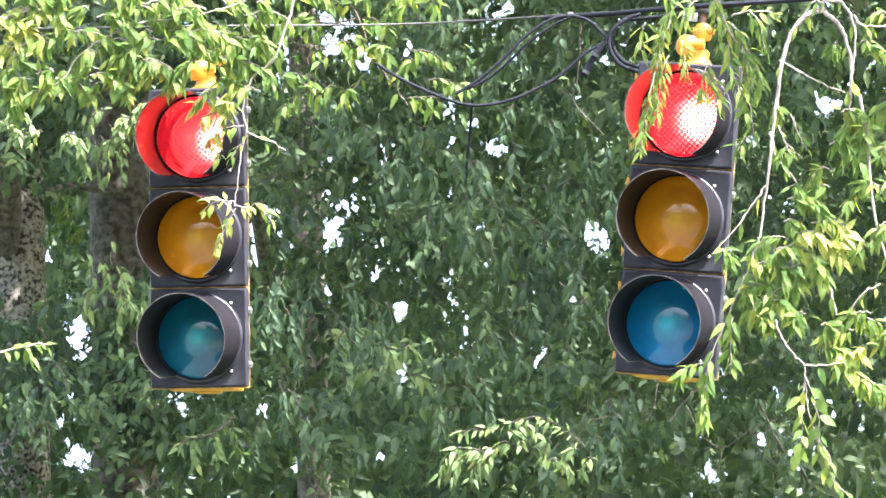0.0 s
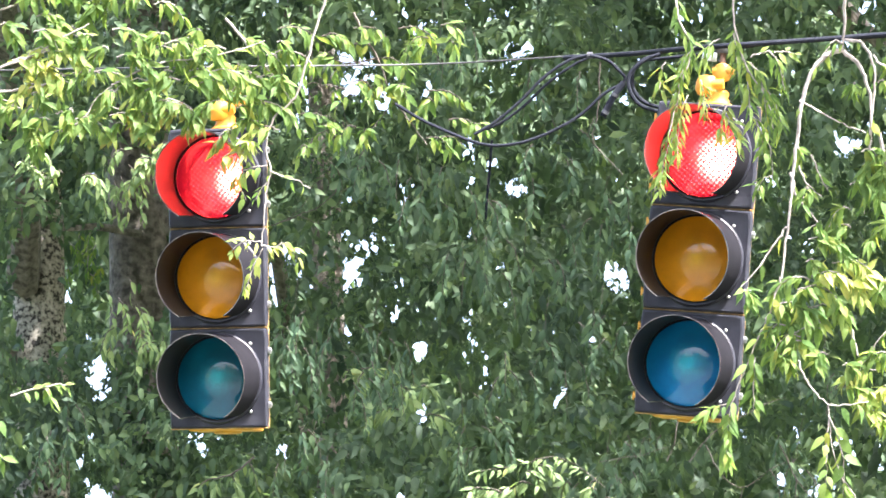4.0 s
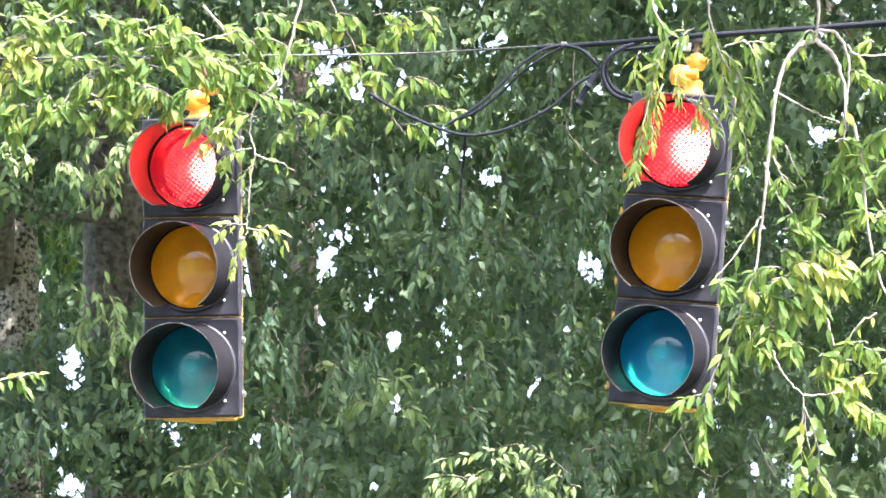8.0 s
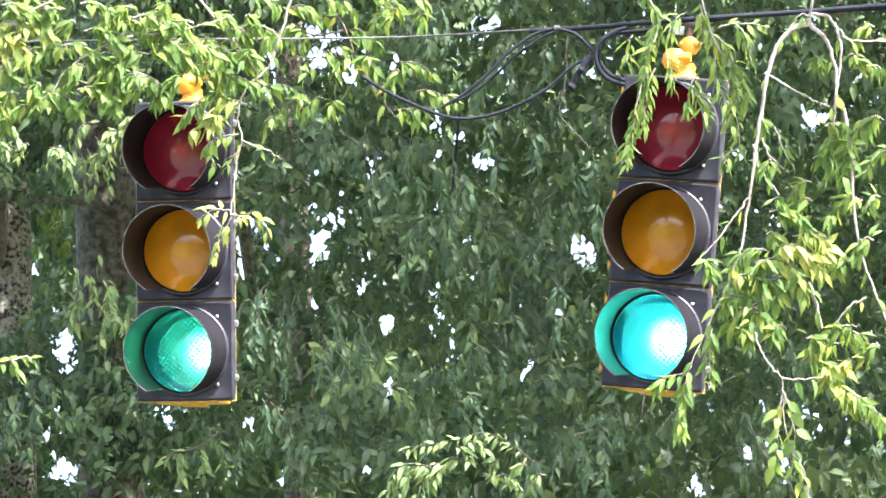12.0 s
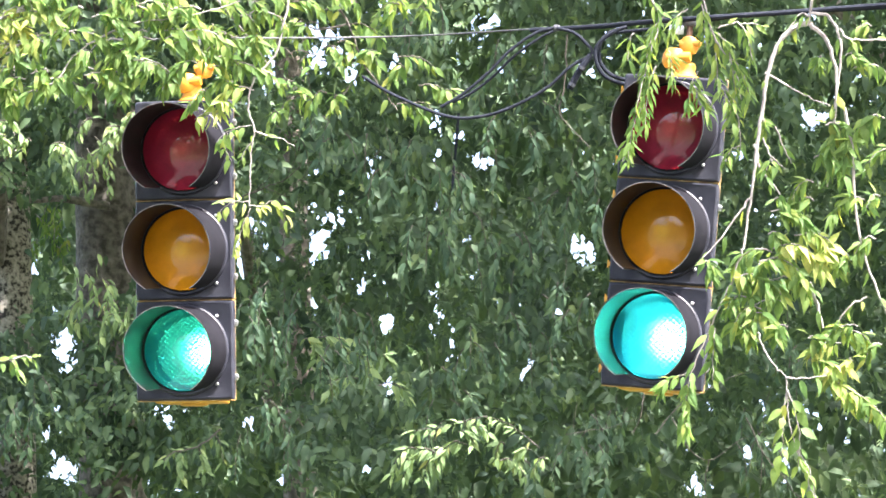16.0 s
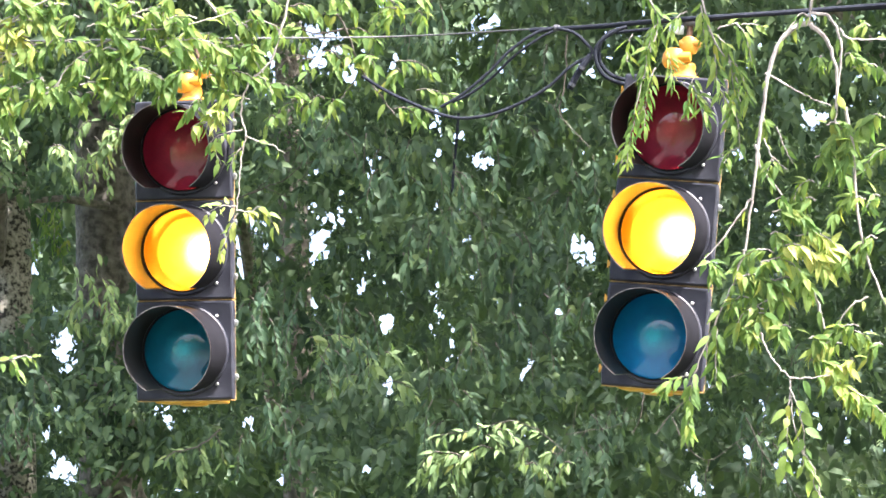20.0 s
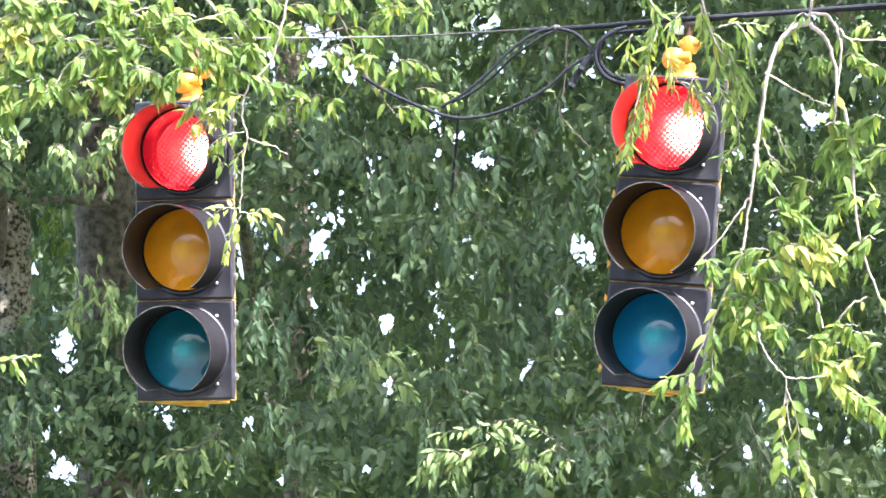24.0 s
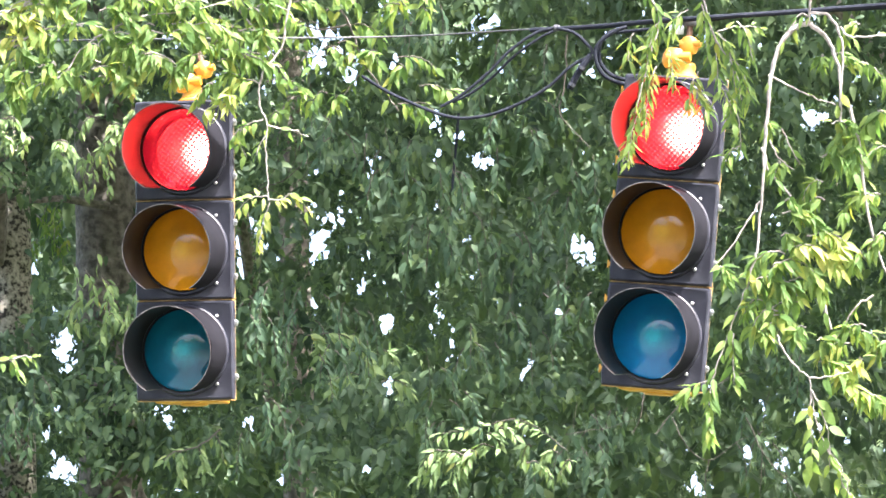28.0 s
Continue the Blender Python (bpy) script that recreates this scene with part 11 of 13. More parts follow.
    walk(inner_branch_e, [
        (0.0, pose(0.263, 22.056, 6.149, 0, 0.0, 0)),
        (0.5, pose(0.263, 22.056, 6.149, 0, 0.0, 0)),
        (1.0, pose(0.263, 22.056, 6.149, 0, 0.0, 0)),
        (1.5, pose(0.263, 22.056, 6.149, 0, 0.0, 0)),
        (2.0, pose(0.263, 22.056, 6.149, 0, 0.0, 0)),
        (2.5, pose(0.263, 22.056, 6.149, 0, 0.0, 0)),
        (3.0, pose(0.263, 22.056, 6.149, 0, 0.0, 0)),
        (3.5, pose(0.263, 22.056, 6.149, 0, 0.0, 0)),
        (5.5, pose(0.260, 22.056, 6.151, 0, 0.0, 0)),
        (6.0, pose(0.260, 22.056, 6.151, 0, 0.0, 0)),
        (6.5, pose(0.259, 22.056, 6.149, 0, 0.0, 0)),
        (7.0, pose(0.260, 22.056, 6.149, 0, 0.0, 0)),
        (7.5, pose(0.262, 22.056, 6.147, 0, 0.0, 0)),
        (8.0, pose(0.261, 22.056, 6.147, 0, 0.0, 0)),
        (8.5, pose(0.263, 22.056, 6.148, 0, 0.0, 0)),
        (9.0, pose(0.265, 22.056, 6.148, 0, 0.0, 0)),
        (9.5, pose(0.265, 22.056, 6.147, 0, 0.0, 0)),
        (10.0, pose(0.263, 22.056, 6.146, 0, 0.0, 0)),
        (10.5, pose(0.260, 22.056, 6.143, 0, 0.0, 0)),
        (11.0, pose(0.259, 22.056, 6.143, 0, 0.0, 0)),
        (11.5, pose(0.257, 22.056, 6.145, 0, 0.0, 0)),
        (12.0, pose(0.257, 22.056, 6.149, 0, 0.0, 0)),
        (12.5, pose(0.258, 22.056, 6.149, 0, 0.0, 0)),
        (14.5, pose(0.262, 22.056, 6.149, 0, 0.0, 0)),
        (15.0, pose(0.258, 22.056, 6.149, 0, 0.0, 0)),
        (15.5, pose(0.256, 22.056, 6.150, 0, 0.0, 0)),
        (16.0, pose(0.257, 22.056, 6.152, 0, 0.0, 0)),
        (16.5, pose(0.258, 22.056, 6.152, 0, 0.0, 0)),
        (17.0, pose(0.258, 22.056, 6.152, 0, 0.0, 0)),
        (17.5, pose(0.257, 22.056, 6.152, 0, 0.0, 0)),
        (18.0, pose(0.260, 22.056, 6.154, 0, 0.0, 0)),
        (18.5, pose(0.261, 22.056, 6.155, 0, 0.0, 0)),
        (19.0, pose(0.259, 22.056, 6.155, 0, 0.0, 0)),
        (19.5, pose(0.259, 22.056, 6.154, 0, 0.0, 0)),
        (20.0, pose(0.260, 22.056, 6.153, 0, 0.0, 0)),
        (20.5, pose(0.262, 22.056, 6.153, 0, 0.0, 0)),
        (21.0, pose(0.261, 22.056, 6.153, 0, 0.0, 0)),
        (21.5, pose(0.262, 22.056, 6.153, 0, 0.0, 0)),
        (23.5, pose(0.261, 22.056, 6.153, 0, 0.0, 0)),
        (24.0, pose(0.261, 22.056, 6.152, 0, 0.0, 0)),
        (24.5, pose(0.261, 22.056, 6.152, 0, 0.0, 0)),
        (25.0, pose(0.261, 22.056, 6.152, 0, 0.0, 0)),
        (25.5, pose(0.262, 22.056, 6.152, 0, 0.0, 0)),
        (26.0, pose(0.260, 22.056, 6.153, 0, 0.0, 0)),
        (26.5, pose(0.260, 22.056, 6.153, 0, 0.0, 0)),
        (27.0, pose(0.260, 22.056, 6.154, 0, 0.0, 0)),
        (27.5, pose(0.260, 22.056, 6.154, 0, 0.0, 0)),
        (28.0, pose(0.258, 22.056, 6.154, 0, 0.0, 0)),
    ])
    walk(inner_branch_g, [
        (0.0, pose(-1.325, 22.267, 6.213, 0, 0.0, 0)),
        (0.5, pose(-1.325, 22.267, 6.213, 0, 0.0, 0)),
        (1.0, pose(-1.325, 22.267, 6.213, 0, 0.0, 0)),
        (1.5, pose(-1.325, 22.267, 6.213, 0, 0.0, 0)),
        (2.0, pose(-1.325, 22.267, 6.213, 0, 0.0, 0)),
        (2.5, pose(-1.325, 22.267, 6.213, 0, 0.0, 0)),
        (3.0, pose(-1.325, 22.267, 6.213, 0, 0.0, 0)),
        (3.5, pose(-1.325, 22.267, 6.213, 0, 0.0, 0)),
        (5.5, pose(-1.330, 22.267, 6.216, 0, 0.0, 0)),
        (6.0, pose(-1.331, 22.267, 6.216, 0, 0.0, 0)),
        (6.5, pose(-1.332, 22.267, 6.214, 0, 0.0, 0)),
        (7.0, pose(-1.330, 22.267, 6.212, 0, 0.0, 0)),
        (7.5, pose(-1.328, 22.267, 6.209, 0, 0.0, 0)),
        (8.0, pose(-1.328, 22.267, 6.210, 0, 0.0, 0)),
        (8.5, pose(-1.324, 22.267, 6.212, 0, 0.0, 0)),
        (9.0, pose(-1.321, 22.267, 6.211, 0, 0.0, 0)),
        (9.5, pose(-1.321, 22.267, 6.208, 0, 0.0, 0)),
        (10.0, pose(-1.324, 22.267, 6.207, 0, 0.0, 0)),
        (10.5, pose(-1.331, 22.267, 6.202, 0, 0.0, 0)),
        (11.0, pose(-1.332, 22.267, 6.202, 0, 0.0, 0)),
        (11.5, pose(-1.335, 22.267, 6.205, 0, 0.0, 0)),
        (12.0, pose(-1.337, 22.267, 6.213, 0, 0.0, 0)),
        (12.5, pose(-1.333, 22.267, 6.214, 0, 0.0, 0)),
        (14.5, pose(-1.327, 22.267, 6.213, 0, 0.0, 0)),
        (15.0, pose(-1.333, 22.267, 6.212, 0, 0.0, 0)),
        (15.5, pose(-1.338, 22.267, 6.214, 0, 0.0, 0)),
        (16.0, pose(-1.337, 22.267, 6.218, 0, 0.0, 0)),
        (16.5, pose(-1.334, 22.267, 6.219, 0, 0.0, 0)),
        (17.0, pose(-1.333, 22.267, 6.218, 0, 0.0, 0)),
        (17.5, pose(-1.336, 22.267, 6.219, 0, 0.0, 0)),
        (18.0, pose(-1.330, 22.267, 6.222, 0, 0.0, 0)),
        (18.5, pose(-1.329, 22.267, 6.224, 0, 0.0, 0)),
        (19.0, pose(-1.332, 22.267, 6.224, 0, 0.0, 0)),
        (19.5, pose(-1.332, 22.267, 6.222, 0, 0.0, 0)),
        (20.0, pose(-1.330, 22.267, 6.220, 0, 0.0, 0)),
        (20.5, pose(-1.327, 22.267, 6.221, 0, 0.0, 0)),
        (21.0, pose(-1.329, 22.267, 6.221, 0, 0.0, 0)),
        (21.5, pose(-1.326, 22.267, 6.221, 0, 0.0, 0)),
        (23.5, pose(-1.329, 22.267, 6.220, 0, 0.0, 0)),
        (24.0, pose(-1.329, 22.267, 6.218, 0, 0.0, 0)),
        (24.5, pose(-1.329, 22.267, 6.219, 0, 0.0, 0)),
        (25.0, pose(-1.328, 22.267, 6.219, 0, 0.0, 0)),
        (25.5, pose(-1.328, 22.267, 6.219, 0, 0.0, 0)),
        (26.0, pose(-1.330, 22.267, 6.220, 0, 0.0, 0)),
        (26.5, pose(-1.330, 22.267, 6.220, 0, 0.0, 0)),
        (27.0, pose(-1.330, 22.267, 6.222, 0, 0.0, 0)),
        (27.5, pose(-1.331, 22.267, 6.222, 0, 0.0, 0)),
        (28.0, pose(-1.333, 22.267, 6.222, 0, 0.0, 0)),
    ])
    walk(inner_branch_i, [
        (0.0, pose(0.333, 21.877, 6.935, 0, 0.0, 0)),
        (0.5, pose(0.333, 21.877, 6.935, 0, 0.0, 0)),
        (1.0, pose(0.333, 21.877, 6.935, 0, 0.0, 0)),
        (1.5, pose(0.333, 21.877, 6.935, 0, 0.0, 0)),
        (2.0, pose(0.333, 21.877, 6.935, 0, 0.0, 0)),
        (2.5, pose(0.333, 21.877, 6.935, 0, 0.0, 0)),
        (3.0, pose(0.333, 21.877, 6.935, 0, 0.0, 0)),
        (3.5, pose(0.333, 21.877, 6.935, 0, 0.0, 0)),
        (5.5, pose(0.325, 21.877, 6.939, 0, 0.0, 0)),
        (6.0, pose(0.325, 21.877, 6.939, 0, 0.0, 0)),
        (6.5, pose(0.323, 21.877, 6.936, 0, 0.0, 0)),
        (7.0, pose(0.327, 21.877, 6.934, 0, 0.0, 0)),
        (7.5, pose(0.329, 21.877, 6.929, 0, 0.0, 0)),
        (8.0, pose(0.329, 21.877, 6.931, 0, 0.0, 0)),
        (8.5, pose(0.334, 21.877, 6.933, 0, 0.0, 0)),
        (9.0, pose(0.338, 21.877, 6.933, 0, 0.0, 0)),
        (9.5, pose(0.338, 21.877, 6.928, 0, 0.0, 0)),
        (10.0, pose(0.333, 21.877, 6.927, 0, 0.0, 0)),
        (10.5, pose(0.325, 21.877, 6.921, 0, 0.0, 0)),
        (11.0, pose(0.323, 21.877, 6.920, 0, 0.0, 0)),
        (11.5, pose(0.319, 21.877, 6.924, 0, 0.0, 0)),
        (12.0, pose(0.317, 21.877, 6.935, 0, 0.0, 0)),
        (12.5, pose(0.322, 21.877, 6.936, 0, 0.0, 0)),
        (14.5, pose(0.330, 21.877, 6.935, 0, 0.0, 0)),
        (15.0, pose(0.322, 21.877, 6.934, 0, 0.0, 0)),
        (15.5, pose(0.316, 21.877, 6.936, 0, 0.0, 0)),
        (16.0, pose(0.317, 21.877, 6.941, 0, 0.0, 0)),
        (16.5, pose(0.321, 21.877, 6.943, 0, 0.0, 0)),
        (17.0, pose(0.322, 21.877, 6.941, 0, 0.0, 0)),
        (17.5, pose(0.318, 21.877, 6.943, 0, 0.0, 0)),
        (18.0, pose(0.327, 21.877, 6.947, 0, 0.0, 0)),
        (18.5, pose(0.328, 21.877, 6.949, 0, 0.0, 0)),
        (19.0, pose(0.323, 21.877, 6.950, 0, 0.0, 0)),
        (19.5, pose(0.323, 21.877, 6.947, 0, 0.0, 0)),
        (20.0, pose(0.326, 21.877, 6.944, 0, 0.0, 0)),
        (20.5, pose(0.330, 21.877, 6.945, 0, 0.0, 0)),
        (21.0, pose(0.328, 21.877, 6.945, 0, 0.0, 0)),
        (21.5, pose(0.331, 21.877, 6.945, 0, 0.0, 0)),
        (23.5, pose(0.328, 21.877, 6.944, 0, 0.0, 0)),
        (24.0, pose(0.328, 21.877, 6.942, 0, 0.0, 0)),
        (24.5, pose(0.327, 21.877, 6.943, 0, 0.0, 0)),
        (25.0, pose(0.329, 21.877, 6.943, 0, 0.0, 0)),
        (25.5, pose(0.329, 21.877, 6.943, 0, 0.0, 0)),
        (26.0, pose(0.327, 21.877, 6.944, 0, 0.0, 0)),
        (26.5, pose(0.326, 21.877, 6.944, 0, 0.0, 0)),
        (27.0, pose(0.327, 21.877, 6.946, 0, 0.0, 0)),
        (27.5, pose(0.324, 21.877, 6.946, 0, 0.0, 0)),
        (28.0, pose(0.322, 21.877, 6.947, 0, 0.0, 0)),
    ])
    walk(inner_branch_k, [
        (0.0, pose(0.495, 22.269, 6.260, 0, 0.0, 0)),
        (0.5, pose(0.495, 22.269, 6.260, 0, 0.0, 0)),
        (1.0, pose(0.495, 22.269, 6.260, 0, 0.0, 0)),
        (1.5, pose(0.495, 22.269, 6.260, 0, 0.0, 0)),
        (2.0, pose(0.495, 22.269, 6.260, 0, 0.0, 0)),
        (2.5, pose(0.495, 22.269, 6.260, 0, 0.0, 0)),
        (3.0, pose(0.495, 22.269, 6.260, 0, 0.0, 0)),
        (3.5, pose(0.495, 22.269, 6.260, 0, 0.0, 0)),
        (5.5, pose(0.489, 22.269, 6.263, 0, 0.0, 0)),
        (6.0, pose(0.489, 22.269, 6.263, 0, 0.0, 0)),
        (6.5, pose(0.487, 22.269, 6.261, 0, 0.0, 0)),
        (7.0, pose(0.490, 22.269, 6.259, 0, 0.0, 0)),
        (7.5, pose(0.492, 22.269, 6.256, 0, 0.0, 0)),
        (8.0, pose(0.492, 22.269, 6.257, 0, 0.0, 0)),
        (8.5, pose(0.496, 22.269, 6.259, 0, 0.0, 0)),
        (9.0, pose(0.498, 22.269, 6.258, 0, 0.0, 0)),
        (9.5, pose(0.499, 22.269, 6.255, 0, 0.0, 0)),
        (10.0, pose(0.495, 22.269, 6.254, 0, 0.0, 0)),
        (10.5, pose(0.488, 22.269, 6.249, 0, 0.0, 0)),
        (11.0, pose(0.487, 22.269, 6.249, 0, 0.0, 0)),
        (11.5, pose(0.484, 22.269, 6.252, 0, 0.0, 0)),
        (12.0, pose(0.483, 22.269, 6.260, 0, 0.0, 0)),
        (12.5, pose(0.486, 22.269, 6.261, 0, 0.0, 0)),
        (14.5, pose(0.493, 22.269, 6.260, 0, 0.0, 0)),
        (15.0, pose(0.486, 22.269, 6.259, 0, 0.0, 0)),
        (15.5, pose(0.482, 22.269, 6.261, 0, 0.0, 0)),
        (16.0, pose(0.483, 22.269, 6.265, 0, 0.0, 0)),
        (16.5, pose(0.486, 22.269, 6.266, 0, 0.0, 0)),
        (17.0, pose(0.486, 22.269, 6.265, 0, 0.0, 0)),
        (17.5, pose(0.484, 22.269, 6.266, 0, 0.0, 0)),
        (18.0, pose(0.490, 22.269, 6.269, 0, 0.0, 0)),
        (18.5, pose(0.491, 22.269, 6.271, 0, 0.0, 0)),
        (19.0, pose(0.487, 22.269, 6.271, 0, 0.0, 0)),
        (19.5, pose(0.487, 22.269, 6.269, 0, 0.0, 0)),
        (20.0, pose(0.489, 22.269, 6.267, 0, 0.0, 0)),
        (20.5, pose(0.493, 22.269, 6.268, 0, 0.0, 0)),
        (21.0, pose(0.491, 22.269, 6.268, 0, 0.0, 0)),
        (21.5, pose(0.493, 22.269, 6.268, 0, 0.0, 0)),
        (23.5, pose(0.491, 22.269, 6.267, 0, 0.0, 0)),
        (24.0, pose(0.491, 22.269, 6.265, 0, 0.0, 0)),
        (24.5, pose(0.490, 22.269, 6.266, 0, 0.0, 0)),
        (25.0, pose(0.491, 22.269, 6.266, 0, 0.0, 0)),
        (25.5, pose(0.492, 22.269, 6.266, 0, 0.0, 0)),
        (26.0, pose(0.490, 22.269, 6.267, 0, 0.0, 0)),
        (26.5, pose(0.489, 22.269, 6.267, 0, 0.0, 0)),
        (27.0, pose(0.490, 22.269, 6.269, 0, 0.0, 0)),
        (27.5, pose(0.488, 22.269, 6.269, 0, 0.0, 0)),
        (28.0, pose(0.486, 22.269, 6.269, 0, 0.0, 0)),
    ])
    walk(inner_branch_m, [
        (0.0, pose(-0.414, 22.268, 6.211, 0, 0.0, 0)),
        (0.5, pose(-0.414, 22.268, 6.211, 0, 0.0, 0)),
        (1.0, pose(-0.414, 22.268, 6.211, 0, 0.0, 0)),
        (1.5, pose(-0.414, 22.268, 6.211, 0, 0.0, 0)),
        (2.0, pose(-0.414, 22.268, 6.211, 0, 0.0, 0)),
        (2.5, pose(-0.414, 22.268, 6.211, 0, 0.0, 0)),
        (3.0, pose(-0.414, 22.268, 6.211, 0, 0.0, 0)),
        (3.5, pose(-0.414, 22.268, 6.211, 0, 0.0, 0)),
        (5.5, pose(-0.422, 22.268, 6.215, 0, 0.0, 0)),
        (6.0, pose(-0.422, 22.268, 6.216, 0, 0.0, 0)),
        (6.5, pose(-0.424, 22.268, 6.212, 0, 0.0, 0)),
        (7.0, pose(-0.421, 22.268, 6.210, 0, 0.0, 0)),
        (7.5, pose(-0.418, 22.268, 6.206, 0, 0.0, 0)),
        (8.0, pose(-0.418, 22.268, 6.207, 0, 0.0, 0)),
        (8.5, pose(-0.413, 22.268, 6.210, 0, 0.0, 0)),
        (9.0, pose(-0.409, 22.268, 6.209, 0, 0.0, 0)),
        (9.5, pose(-0.409, 22.268, 6.205, 0, 0.0, 0)),
        (10.0, pose(-0.414, 22.268, 6.203, 0, 0.0, 0)),
        (10.5, pose(-0.422, 22.268, 6.197, 0, 0.0, 0)),
        (11.0, pose(-0.424, 22.268, 6.196, 0, 0.0, 0)),
        (11.5, pose(-0.428, 22.268, 6.201, 0, 0.0, 0)),
        (12.0, pose(-0.430, 22.268, 6.211, 0, 0.0, 0)),
        (12.5, pose(-0.425, 22.268, 6.212, 0, 0.0, 0)),
        (14.5, pose(-0.417, 22.268, 6.212, 0, 0.0, 0)),
        (15.0, pose(-0.425, 22.268, 6.210, 0, 0.0, 0)),
        (15.5, pose(-0.432, 22.268, 6.213, 0, 0.0, 0)),
        (16.0, pose(-0.430, 22.268, 6.218, 0, 0.0, 0)),
        (16.5, pose(-0.426, 22.268, 6.220, 0, 0.0, 0)),
        (17.0, pose(-0.425, 22.268, 6.218, 0, 0.0, 0)),
        (17.5, pose(-0.429, 22.268, 6.220, 0, 0.0, 0)),
        (18.0, pose(-0.421, 22.268, 6.224, 0, 0.0, 0)),
        (18.5, pose(-0.419, 22.268, 6.226, 0, 0.0, 0)),
        (19.0, pose(-0.424, 22.268, 6.226, 0, 0.0, 0)),
        (19.5, pose(-0.424, 22.268, 6.224, 0, 0.0, 0)),
        (20.0, pose(-0.421, 22.268, 6.221, 0, 0.0, 0)),
        (20.5, pose(-0.417, 22.268, 6.221, 0, 0.0, 0)),
        (21.0, pose(-0.419, 22.268, 6.222, 0, 0.0, 0)),
        (21.5, pose(-0.416, 22.268, 6.222, 0, 0.0, 0)),
        (23.5, pose(-0.419, 22.268, 6.221, 0, 0.0, 0)),
        (24.0, pose(-0.419, 22.268, 6.219, 0, 0.0, 0)),
        (24.5, pose(-0.420, 22.268, 6.220, 0, 0.0, 0)),
        (25.0, pose(-0.418, 22.268, 6.219, 0, 0.0, 0)),
        (25.5, pose(-0.418, 22.268, 6.219, 0, 0.0, 0)),
        (26.0, pose(-0.421, 22.268, 6.221, 0, 0.0, 0)),
        (26.5, pose(-0.421, 22.268, 6.221, 0, 0.0, 0)),
        (27.0, pose(-0.421, 22.268, 6.223, 0, 0.0, 0)),
        (27.5, pose(-0.423, 22.268, 6.223, 0, 0.0, 0)),
        (28.0, pose(-0.425, 22.268, 6.224, 0, 0.0, 0)),
    ])
